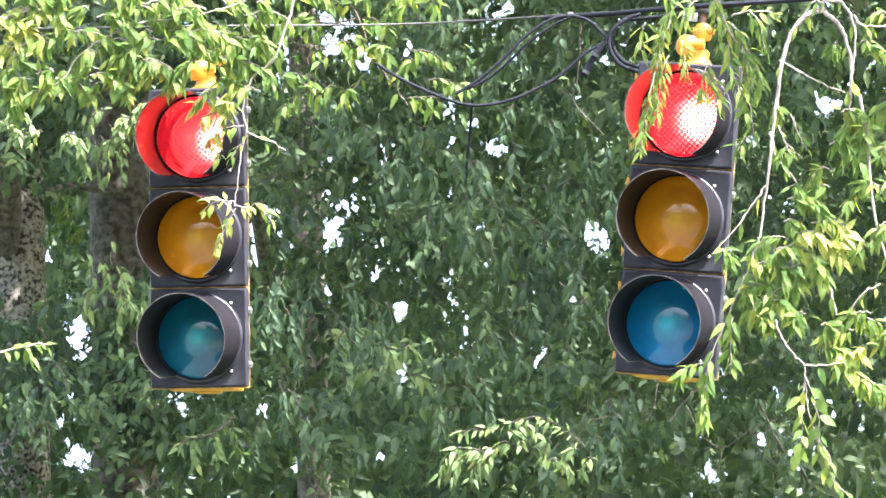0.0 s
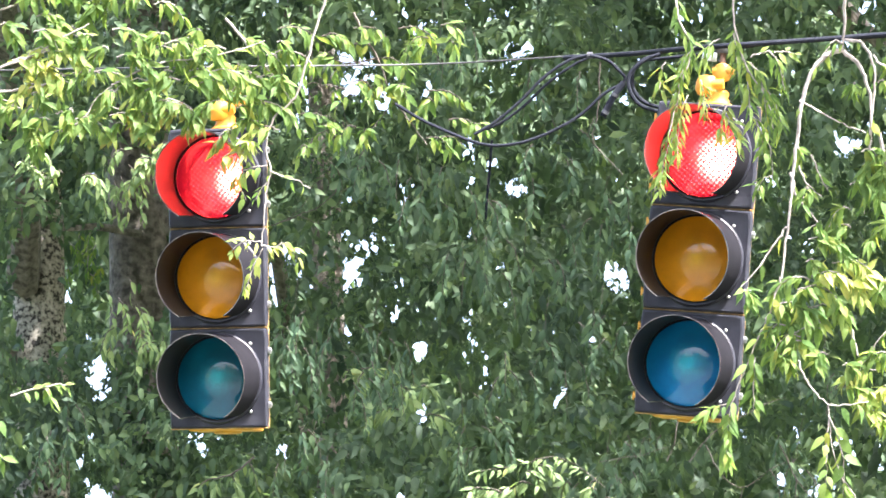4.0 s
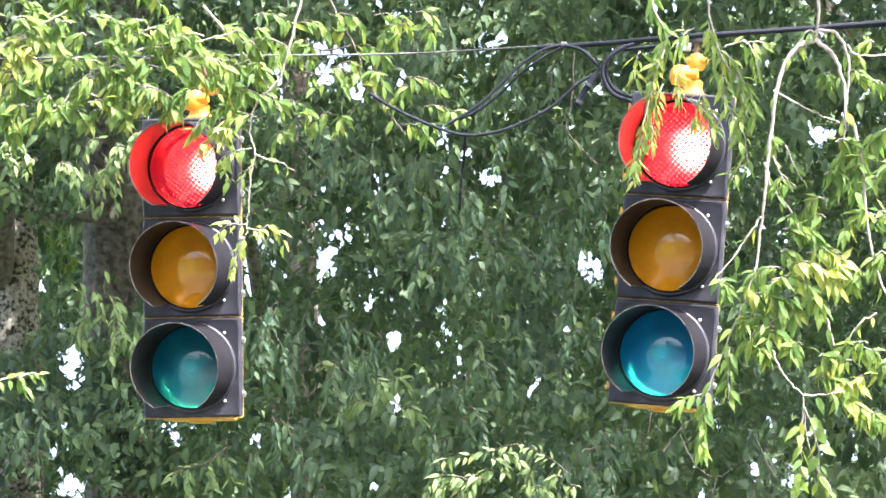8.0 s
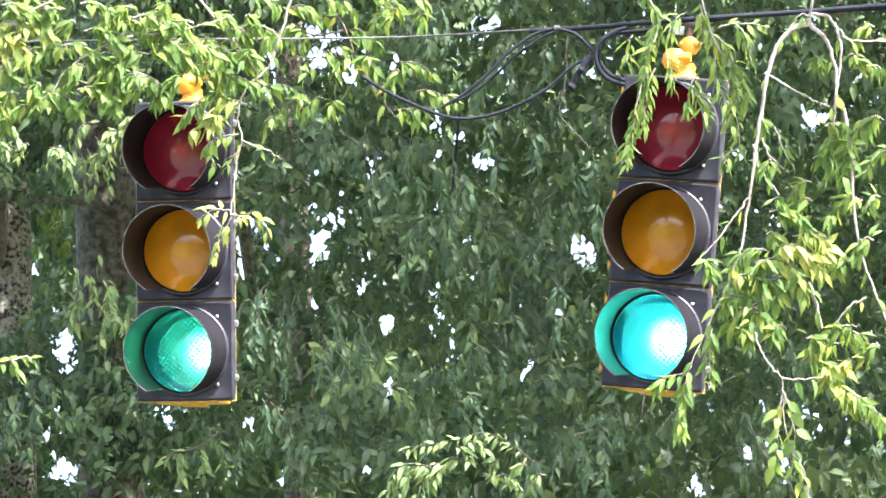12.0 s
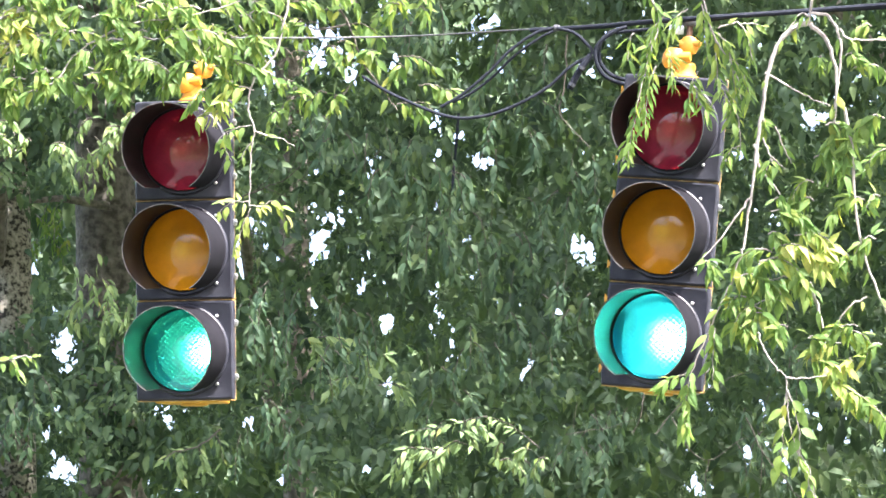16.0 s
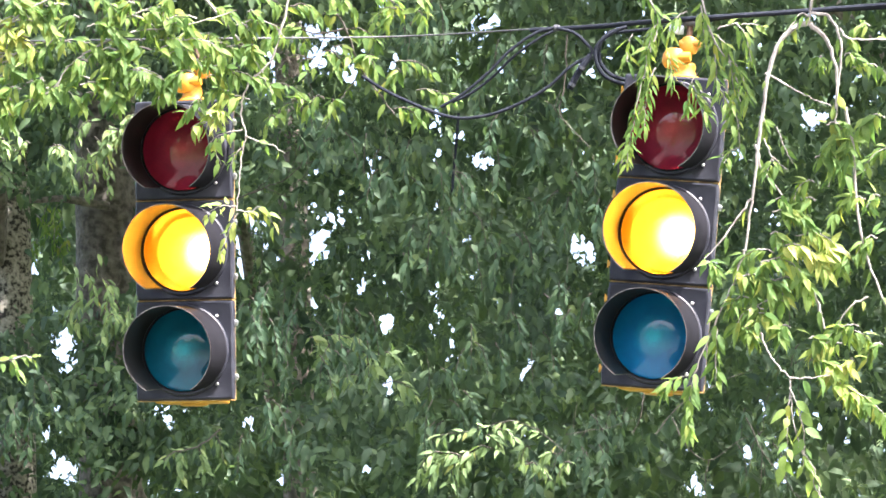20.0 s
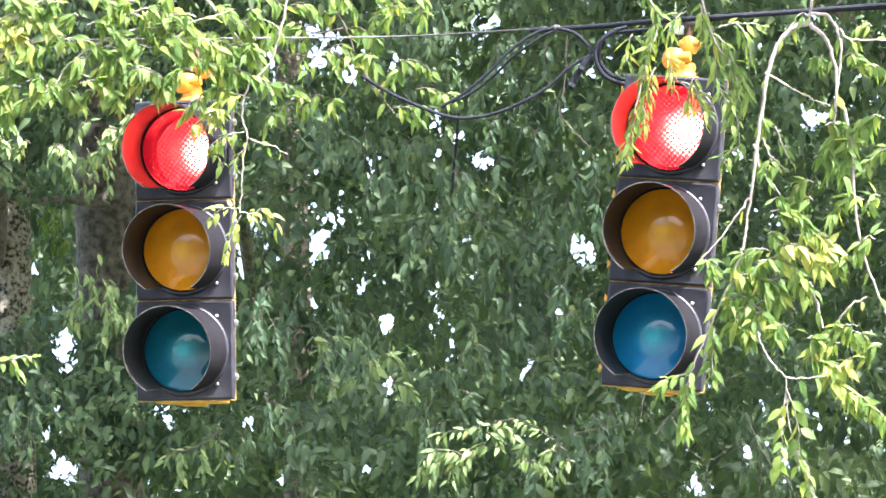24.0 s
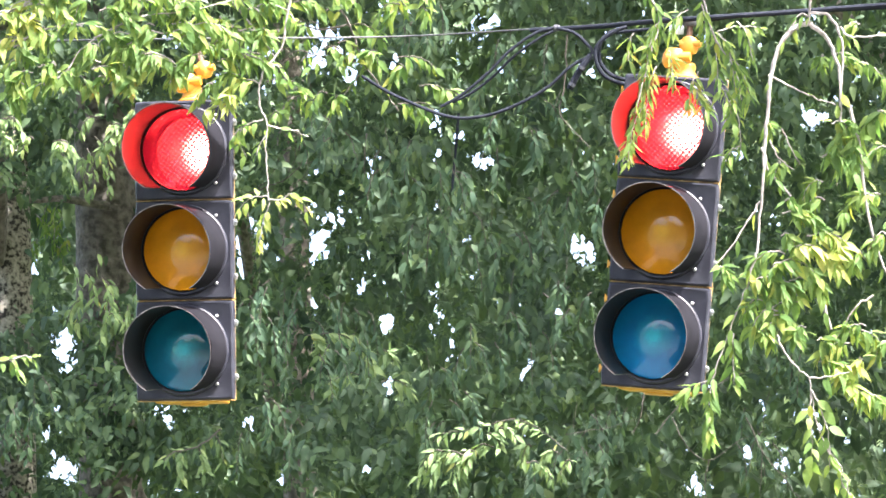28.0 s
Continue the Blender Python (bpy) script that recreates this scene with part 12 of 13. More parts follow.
    walk(inner_branch_o, [
        (0.0, pose(-0.052, 22.344, 6.580, 0, 0.0, 0)),
        (0.5, pose(-0.052, 22.344, 6.580, 0, 0.0, 0)),
        (1.0, pose(-0.052, 22.344, 6.580, 0, 0.0, 0)),
        (1.5, pose(-0.052, 22.344, 6.580, 0, 0.0, 0)),
        (2.0, pose(-0.052, 22.344, 6.580, 0, 0.0, 0)),
        (2.5, pose(-0.052, 22.344, 6.580, 0, 0.0, 0)),
        (3.0, pose(-0.052, 22.344, 6.580, 0, 0.0, 0)),
        (3.5, pose(-0.052, 22.344, 6.580, 0, 0.0, 0)),
        (5.5, pose(-0.057, 22.344, 6.583, 0, 0.0, 0)),
        (6.0, pose(-0.058, 22.344, 6.583, 0, 0.0, 0)),
        (6.5, pose(-0.059, 22.344, 6.580, 0, 0.0, 0)),
        (7.0, pose(-0.057, 22.344, 6.579, 0, 0.0, 0)),
        (7.5, pose(-0.054, 22.344, 6.575, 0, 0.0, 0)),
        (8.0, pose(-0.055, 22.344, 6.577, 0, 0.0, 0)),
        (8.5, pose(-0.051, 22.344, 6.578, 0, 0.0, 0)),
        (9.0, pose(-0.048, 22.344, 6.578, 0, 0.0, 0)),
        (9.5, pose(-0.048, 22.344, 6.575, 0, 0.0, 0)),
        (10.0, pose(-0.051, 22.344, 6.574, 0, 0.0, 0)),
        (10.5, pose(-0.058, 22.344, 6.569, 0, 0.0, 0)),
        (11.0, pose(-0.059, 22.344, 6.568, 0, 0.0, 0)),
        (11.5, pose(-0.062, 22.344, 6.572, 0, 0.0, 0)),
        (12.0, pose(-0.064, 22.344, 6.580, 0, 0.0, 0)),
        (12.5, pose(-0.060, 22.344, 6.580, 0, 0.0, 0)),
        (14.5, pose(-0.054, 22.344, 6.580, 0, 0.0, 0)),
        (15.0, pose(-0.060, 22.344, 6.579, 0, 0.0, 0)),
        (15.5, pose(-0.065, 22.344, 6.581, 0, 0.0, 0)),
        (16.0, pose(-0.064, 22.344, 6.585, 0, 0.0, 0)),
        (16.5, pose(-0.061, 22.344, 6.586, 0, 0.0, 0)),
        (17.0, pose(-0.060, 22.344, 6.585, 0, 0.0, 0)),
        (17.5, pose(-0.063, 22.344, 6.586, 0, 0.0, 0)),
        (18.0, pose(-0.057, 22.344, 6.589, 0, 0.0, 0)),
        (18.5, pose(-0.055, 22.344, 6.591, 0, 0.0, 0)),
        (19.0, pose(-0.059, 22.344, 6.591, 0, 0.0, 0)),
        (19.5, pose(-0.059, 22.344, 6.589, 0, 0.0, 0)),
        (20.0, pose(-0.057, 22.344, 6.587, 0, 0.0, 0)),
        (20.5, pose(-0.054, 22.344, 6.587, 0, 0.0, 0)),
        (21.0, pose(-0.055, 22.344, 6.588, 0, 0.0, 0)),
        (21.5, pose(-0.053, 22.344, 6.588, 0, 0.0, 0)),
        (23.5, pose(-0.055, 22.344, 6.587, 0, 0.0, 0)),
        (24.0, pose(-0.055, 22.344, 6.585, 0, 0.0, 0)),
        (24.5, pose(-0.056, 22.344, 6.586, 0, 0.0, 0)),
        (25.0, pose(-0.055, 22.344, 6.586, 0, 0.0, 0)),
        (25.5, pose(-0.054, 22.344, 6.586, 0, 0.0, 0)),
        (26.0, pose(-0.057, 22.344, 6.587, 0, 0.0, 0)),
        (26.5, pose(-0.057, 22.344, 6.587, 0, 0.0, 0)),
        (27.0, pose(-0.057, 22.344, 6.588, 0, 0.0, 0)),
        (27.5, pose(-0.058, 22.344, 6.588, 0, 0.0, 0)),
        (28.0, pose(-0.060, 22.344, 6.589, 0, 0.0, 0)),
    ])
    walk(inner_branch_q, [
        (0.0, pose(-0.056, 21.985, 5.845, 0, -0.0, 0)),
        (0.5, pose(-0.056, 21.985, 5.845, 0, -0.0, 0)),
        (1.0, pose(-0.056, 21.985, 5.845, 0, -0.0, 0)),
        (1.5, pose(-0.056, 21.985, 5.845, 0, -0.0, 0)),
        (2.0, pose(-0.056, 21.985, 5.845, 0, -0.0, 0)),
        (2.5, pose(-0.056, 21.985, 5.845, 0, -0.0, 0)),
        (3.0, pose(-0.056, 21.985, 5.845, 0, -0.0, 0)),
        (3.5, pose(-0.056, 21.985, 5.845, 0, -0.0, 0)),
        (5.5, pose(-0.052, 21.985, 5.842, 0, -0.0, 0)),
        (6.0, pose(-0.052, 21.985, 5.842, 0, -0.0, 0)),
        (6.5, pose(-0.051, 21.985, 5.844, 0, -0.0, 0)),
        (7.0, pose(-0.053, 21.985, 5.845, 0, -0.0, 0)),
        (7.5, pose(-0.054, 21.985, 5.847, 0, -0.0, 0)),
        (8.0, pose(-0.054, 21.985, 5.846, 0, -0.0, 0)),
        (8.5, pose(-0.056, 21.985, 5.845, 0, -0.0, 0)),
        (9.0, pose(-0.058, 21.985, 5.845, 0, -0.0, 0)),
        (9.5, pose(-0.058, 21.985, 5.848, 0, -0.0, 0)),
        (10.0, pose(-0.056, 21.985, 5.848, 0, -0.0, 0)),
        (10.5, pose(-0.052, 21.985, 5.851, 0, -0.0, 0)),
        (11.0, pose(-0.051, 21.985, 5.852, 0, -0.0, 0)),
        (11.5, pose(-0.049, 21.985, 5.850, 0, -0.0, 0)),
        (12.0, pose(-0.048, 21.985, 5.844, 0, -0.0, 0)),
        (12.5, pose(-0.050, 21.985, 5.844, 0, -0.0, 0)),
        (14.5, pose(-0.054, 21.985, 5.844, 0, -0.0, 0)),
        (15.0, pose(-0.050, 21.985, 5.845, 0, -0.0, 0)),
        (15.5, pose(-0.047, 21.985, 5.844, 0, -0.0, 0)),
        (16.0, pose(-0.048, 21.985, 5.841, 0, -0.0, 0)),
        (16.5, pose(-0.050, 21.985, 5.840, 0, -0.0, 0)),
        (17.0, pose(-0.050, 21.985, 5.841, 0, -0.0, 0)),
        (17.5, pose(-0.049, 21.985, 5.840, 0, -0.0, 0)),
        (18.0, pose(-0.053, 21.985, 5.838, 0, -0.0, 0)),
        (18.5, pose(-0.053, 21.985, 5.837, 0, -0.0, 0)),
        (19.0, pose(-0.051, 21.985, 5.837, 0, -0.0, 0)),
        (19.5, pose(-0.051, 21.985, 5.838, 0, -0.0, 0)),
        (20.0, pose(-0.052, 21.985, 5.840, 0, -0.0, 0)),
        (20.5, pose(-0.054, 21.985, 5.840, 0, -0.0, 0)),
        (21.0, pose(-0.053, 21.985, 5.839, 0, -0.0, 0)),
        (21.5, pose(-0.055, 21.985, 5.839, 0, -0.0, 0)),
        (23.5, pose(-0.053, 21.985, 5.840, 0, -0.0, 0)),
        (24.0, pose(-0.053, 21.985, 5.841, 0, -0.0, 0)),
        (24.5, pose(-0.053, 21.985, 5.840, 0, -0.0, 0)),
        (25.0, pose(-0.054, 21.985, 5.841, 0, -0.0, 0)),
        (25.5, pose(-0.054, 21.985, 5.841, 0, -0.0, 0)),
        (26.0, pose(-0.053, 21.985, 5.840, 0, -0.0, 0)),
        (26.5, pose(-0.052, 21.985, 5.840, 0, -0.0, 0)),
        (27.0, pose(-0.053, 21.985, 5.839, 0, -0.0, 0)),
        (27.5, pose(-0.052, 21.985, 5.839, 0, -0.0, 0)),
        (28.0, pose(-0.050, 21.985, 5.838, 0, -0.0, 0)),
    ])
    walk(inner_branch_s, [
        (0.0, pose(1.373, 21.770, 5.995, 0, 0.0, 0)),
        (0.5, pose(1.373, 21.770, 5.995, 0, 0.0, 0)),
        (1.0, pose(1.373, 21.770, 5.995, 0, 0.0, 0)),
        (1.5, pose(1.373, 21.770, 5.995, 0, 0.0, 0)),
        (2.0, pose(1.373, 21.770, 5.995, 0, 0.0, 0)),
        (2.5, pose(1.373, 21.770, 5.995, 0, 0.0, 0)),
        (3.0, pose(1.373, 21.770, 5.995, 0, 0.0, 0)),
        (3.5, pose(1.373, 21.770, 5.995, 0, 0.0, 0)),
        (5.5, pose(1.365, 21.770, 5.999, 0, 0.0, 0)),
        (6.0, pose(1.365, 21.770, 5.999, 0, 0.0, 0)),
        (6.5, pose(1.362, 21.770, 5.995, 0, 0.0, 0)),
        (7.0, pose(1.366, 21.770, 5.994, 0, 0.0, 0)),
        (7.5, pose(1.369, 21.770, 5.989, 0, 0.0, 0)),
        (8.0, pose(1.368, 21.770, 5.991, 0, 0.0, 0)),
        (8.5, pose(1.374, 21.770, 5.993, 0, 0.0, 0)),
        (9.0, pose(1.377, 21.770, 5.993, 0, 0.0, 0)),
        (9.5, pose(1.377, 21.770, 5.988, 0, 0.0, 0)),
        (10.0, pose(1.373, 21.770, 5.987, 0, 0.0, 0)),
        (10.5, pose(1.364, 21.770, 5.981, 0, 0.0, 0)),
        (11.0, pose(1.363, 21.770, 5.980, 0, 0.0, 0)),
        (11.5, pose(1.359, 21.770, 5.984, 0, 0.0, 0)),
        (12.0, pose(1.357, 21.770, 5.995, 0, 0.0, 0)),
        (12.5, pose(1.361, 21.770, 5.995, 0, 0.0, 0)),
        (14.5, pose(1.369, 21.770, 5.995, 0, 0.0, 0)),
        (15.0, pose(1.361, 21.770, 5.994, 0, 0.0, 0)),
        (15.5, pose(1.355, 21.770, 5.996, 0, 0.0, 0)),
        (16.0, pose(1.357, 21.770, 6.001, 0, 0.0, 0)),
        (16.5, pose(1.361, 21.770, 6.003, 0, 0.0, 0)),
        (17.0, pose(1.361, 21.770, 6.001, 0, 0.0, 0)),
        (17.5, pose(1.358, 21.770, 6.003, 0, 0.0, 0)),
        (18.0, pose(1.366, 21.770, 6.007, 0, 0.0, 0)),
        (18.5, pose(1.367, 21.770, 6.009, 0, 0.0, 0)),
        (19.0, pose(1.363, 21.770, 6.009, 0, 0.0, 0)),
        (19.5, pose(1.363, 21.770, 6.007, 0, 0.0, 0)),
        (20.0, pose(1.365, 21.770, 6.004, 0, 0.0, 0)),
        (20.5, pose(1.369, 21.770, 6.005, 0, 0.0, 0)),
        (21.0, pose(1.367, 21.770, 6.005, 0, 0.0, 0)),
        (21.5, pose(1.370, 21.770, 6.005, 0, 0.0, 0)),
        (23.5, pose(1.367, 21.770, 6.004, 0, 0.0, 0)),
        (24.0, pose(1.367, 21.770, 6.002, 0, 0.0, 0)),
        (24.5, pose(1.367, 21.770, 6.003, 0, 0.0, 0)),
        (25.0, pose(1.368, 21.770, 6.003, 0, 0.0, 0)),
        (25.5, pose(1.369, 21.770, 6.003, 0, 0.0, 0)),
        (26.0, pose(1.366, 21.770, 6.004, 0, 0.0, 0)),
        (26.5, pose(1.365, 21.770, 6.004, 0, 0.0, 0)),
        (27.0, pose(1.366, 21.770, 6.006, 0, 0.0, 0)),
        (27.5, pose(1.364, 21.770, 6.006, 0, 0.0, 0)),
        (28.0, pose(1.361, 21.770, 6.007, 0, 0.0, 0)),
    ])
    walk(inner_branch_u, [
        (0.0, pose(-0.675, 21.959, 5.714, 0, 0.0, 0)),
        (0.5, pose(-0.675, 21.959, 5.714, 0, 0.0, 0)),
        (1.0, pose(-0.675, 21.959, 5.714, 0, 0.0, 0)),
        (1.5, pose(-0.675, 21.959, 5.714, 0, 0.0, 0)),
        (2.0, pose(-0.675, 21.959, 5.714, 0, 0.0, 0)),
        (2.5, pose(-0.675, 21.959, 5.714, 0, 0.0, 0)),
        (3.0, pose(-0.675, 21.959, 5.714, 0, 0.0, 0)),
        (3.5, pose(-0.675, 21.959, 5.714, 0, 0.0, 0)),
        (5.5, pose(-0.682, 21.959, 5.718, 0, 0.0, 0)),
        (6.0, pose(-0.682, 21.959, 5.718, 0, 0.0, 0)),
        (6.5, pose(-0.685, 21.959, 5.715, 0, 0.0, 0)),
        (7.0, pose(-0.681, 21.959, 5.713, 0, 0.0, 0)),
        (7.5, pose(-0.678, 21.959, 5.708, 0, 0.0, 0)),
        (8.0, pose(-0.679, 21.959, 5.710, 0, 0.0, 0)),
        (8.5, pose(-0.674, 21.959, 5.712, 0, 0.0, 0)),
        (9.0, pose(-0.670, 21.959, 5.712, 0, 0.0, 0)),
        (9.5, pose(-0.670, 21.959, 5.708, 0, 0.0, 0)),
        (10.0, pose(-0.674, 21.959, 5.706, 0, 0.0, 0)),
        (10.5, pose(-0.683, 21.959, 5.700, 0, 0.0, 0)),
        (11.0, pose(-0.684, 21.959, 5.699, 0, 0.0, 0)),
        (11.5, pose(-0.689, 21.959, 5.703, 0, 0.0, 0)),
        (12.0, pose(-0.690, 21.959, 5.714, 0, 0.0, 0)),
        (12.5, pose(-0.686, 21.959, 5.715, 0, 0.0, 0)),
        (14.5, pose(-0.678, 21.959, 5.714, 0, 0.0, 0)),
        (15.0, pose(-0.686, 21.959, 5.713, 0, 0.0, 0)),
        (15.5, pose(-0.692, 21.959, 5.716, 0, 0.0, 0)),
        (16.0, pose(-0.691, 21.959, 5.720, 0, 0.0, 0)),
        (16.5, pose(-0.687, 21.959, 5.722, 0, 0.0, 0)),
        (17.0, pose(-0.686, 21.959, 5.720, 0, 0.0, 0)),
        (17.5, pose(-0.689, 21.959, 5.722, 0, 0.0, 0)),
        (18.0, pose(-0.681, 21.959, 5.726, 0, 0.0, 0)),
        (18.5, pose(-0.680, 21.959, 5.728, 0, 0.0, 0)),
        (19.0, pose(-0.684, 21.959, 5.729, 0, 0.0, 0)),
        (19.5, pose(-0.684, 21.959, 5.726, 0, 0.0, 0)),
        (20.0, pose(-0.682, 21.959, 5.723, 0, 0.0, 0)),
        (20.5, pose(-0.678, 21.959, 5.724, 0, 0.0, 0)),
        (21.0, pose(-0.680, 21.959, 5.724, 0, 0.0, 0)),
        (21.5, pose(-0.677, 21.959, 5.724, 0, 0.0, 0)),
        (23.5, pose(-0.680, 21.959, 5.723, 0, 0.0, 0)),
        (24.0, pose(-0.680, 21.959, 5.721, 0, 0.0, 0)),
        (24.5, pose(-0.680, 21.959, 5.722, 0, 0.0, 0)),
        (25.0, pose(-0.679, 21.959, 5.722, 0, 0.0, 0)),
        (25.5, pose(-0.678, 21.959, 5.722, 0, 0.0, 0)),
        (26.0, pose(-0.681, 21.959, 5.723, 0, 0.0, 0)),
        (26.5, pose(-0.682, 21.959, 5.723, 0, 0.0, 0)),
        (27.0, pose(-0.681, 21.959, 5.725, 0, 0.0, 0)),
        (27.5, pose(-0.683, 21.959, 5.725, 0, 0.0, 0)),
        (28.0, pose(-0.686, 21.959, 5.726, 0, 0.0, 0)),
    ])
    walk(inner_branch_w, [
        (0.0, pose(-0.715, 21.726, 6.190, 0, 0.0, 0)),
        (0.5, pose(-0.715, 21.726, 6.190, 0, 0.0, 0)),
        (1.0, pose(-0.715, 21.726, 6.190, 0, 0.0, 0)),
        (1.5, pose(-0.715, 21.726, 6.190, 0, 0.0, 0)),
        (2.0, pose(-0.715, 21.726, 6.190, 0, 0.0, 0)),
        (2.5, pose(-0.715, 21.726, 6.190, 0, 0.0, 0)),
        (3.0, pose(-0.715, 21.726, 6.190, 0, 0.0, 0)),
        (3.5, pose(-0.715, 21.726, 6.190, 0, 0.0, 0)),
        (5.5, pose(-0.723, 21.726, 6.194, 0, 0.0, 0)),
        (6.0, pose(-0.723, 21.726, 6.194, 0, 0.0, 0)),
        (6.5, pose(-0.725, 21.726, 6.191, 0, 0.0, 0)),
        (7.0, pose(-0.722, 21.726, 6.189, 0, 0.0, 0)),
        (7.5, pose(-0.719, 21.726, 6.184, 0, 0.0, 0)),
        (8.0, pose(-0.719, 21.726, 6.186, 0, 0.0, 0)),
        (8.5, pose(-0.714, 21.726, 6.188, 0, 0.0, 0)),
        (9.0, pose(-0.711, 21.726, 6.188, 0, 0.0, 0)),
        (9.5, pose(-0.710, 21.726, 6.184, 0, 0.0, 0)),
        (10.0, pose(-0.715, 21.726, 6.182, 0, 0.0, 0)),
        (10.5, pose(-0.723, 21.726, 6.176, 0, 0.0, 0)),
        (11.0, pose(-0.725, 21.726, 6.175, 0, 0.0, 0)),
        (11.5, pose(-0.729, 21.726, 6.179, 0, 0.0, 0)),
        (12.0, pose(-0.731, 21.726, 6.190, 0, 0.0, 0)),
        (12.5, pose(-0.726, 21.726, 6.191, 0, 0.0, 0)),
        (14.5, pose(-0.718, 21.726, 6.190, 0, 0.0, 0)),
        (15.0, pose(-0.726, 21.726, 6.189, 0, 0.0, 0)),
        (15.5, pose(-0.732, 21.726, 6.191, 0, 0.0, 0)),
        (16.0, pose(-0.731, 21.726, 6.196, 0, 0.0, 0)),
        (16.5, pose(-0.727, 21.726, 6.198, 0, 0.0, 0)),
        (17.0, pose(-0.726, 21.726, 6.196, 0, 0.0, 0)),
        (17.5, pose(-0.730, 21.726, 6.198, 0, 0.0, 0)),
        (18.0, pose(-0.722, 21.726, 6.202, 0, 0.0, 0)),
        (18.5, pose(-0.720, 21.726, 6.204, 0, 0.0, 0)),
        (19.0, pose(-0.725, 21.726, 6.204, 0, 0.0, 0)),
        (19.5, pose(-0.725, 21.726, 6.202, 0, 0.0, 0)),
        (20.0, pose(-0.722, 21.726, 6.199, 0, 0.0, 0)),
        (20.5, pose(-0.718, 21.726, 6.200, 0, 0.0, 0)),
        (21.0, pose(-0.720, 21.726, 6.200, 0, 0.0, 0)),
        (21.5, pose(-0.717, 21.726, 6.200, 0, 0.0, 0)),
        (23.5, pose(-0.720, 21.726, 6.199, 0, 0.0, 0)),
        (24.0, pose(-0.720, 21.726, 6.197, 0, 0.0, 0)),
        (24.5, pose(-0.721, 21.726, 6.198, 0, 0.0, 0)),
        (25.0, pose(-0.720, 21.726, 6.198, 0, 0.0, 0)),
        (25.5, pose(-0.719, 21.726, 6.198, 0, 0.0, 0)),
        (26.0, pose(-0.722, 21.726, 6.199, 0, 0.0, 0)),
        (26.5, pose(-0.722, 21.726, 6.199, 0, 0.0, 0)),
        (27.0, pose(-0.722, 21.726, 6.201, 0, 0.0, 0)),
        (27.5, pose(-0.724, 21.726, 6.201, 0, 0.0, 0)),
        (28.0, pose(-0.726, 21.726, 6.202, 0, 0.0, 0)),
    ])
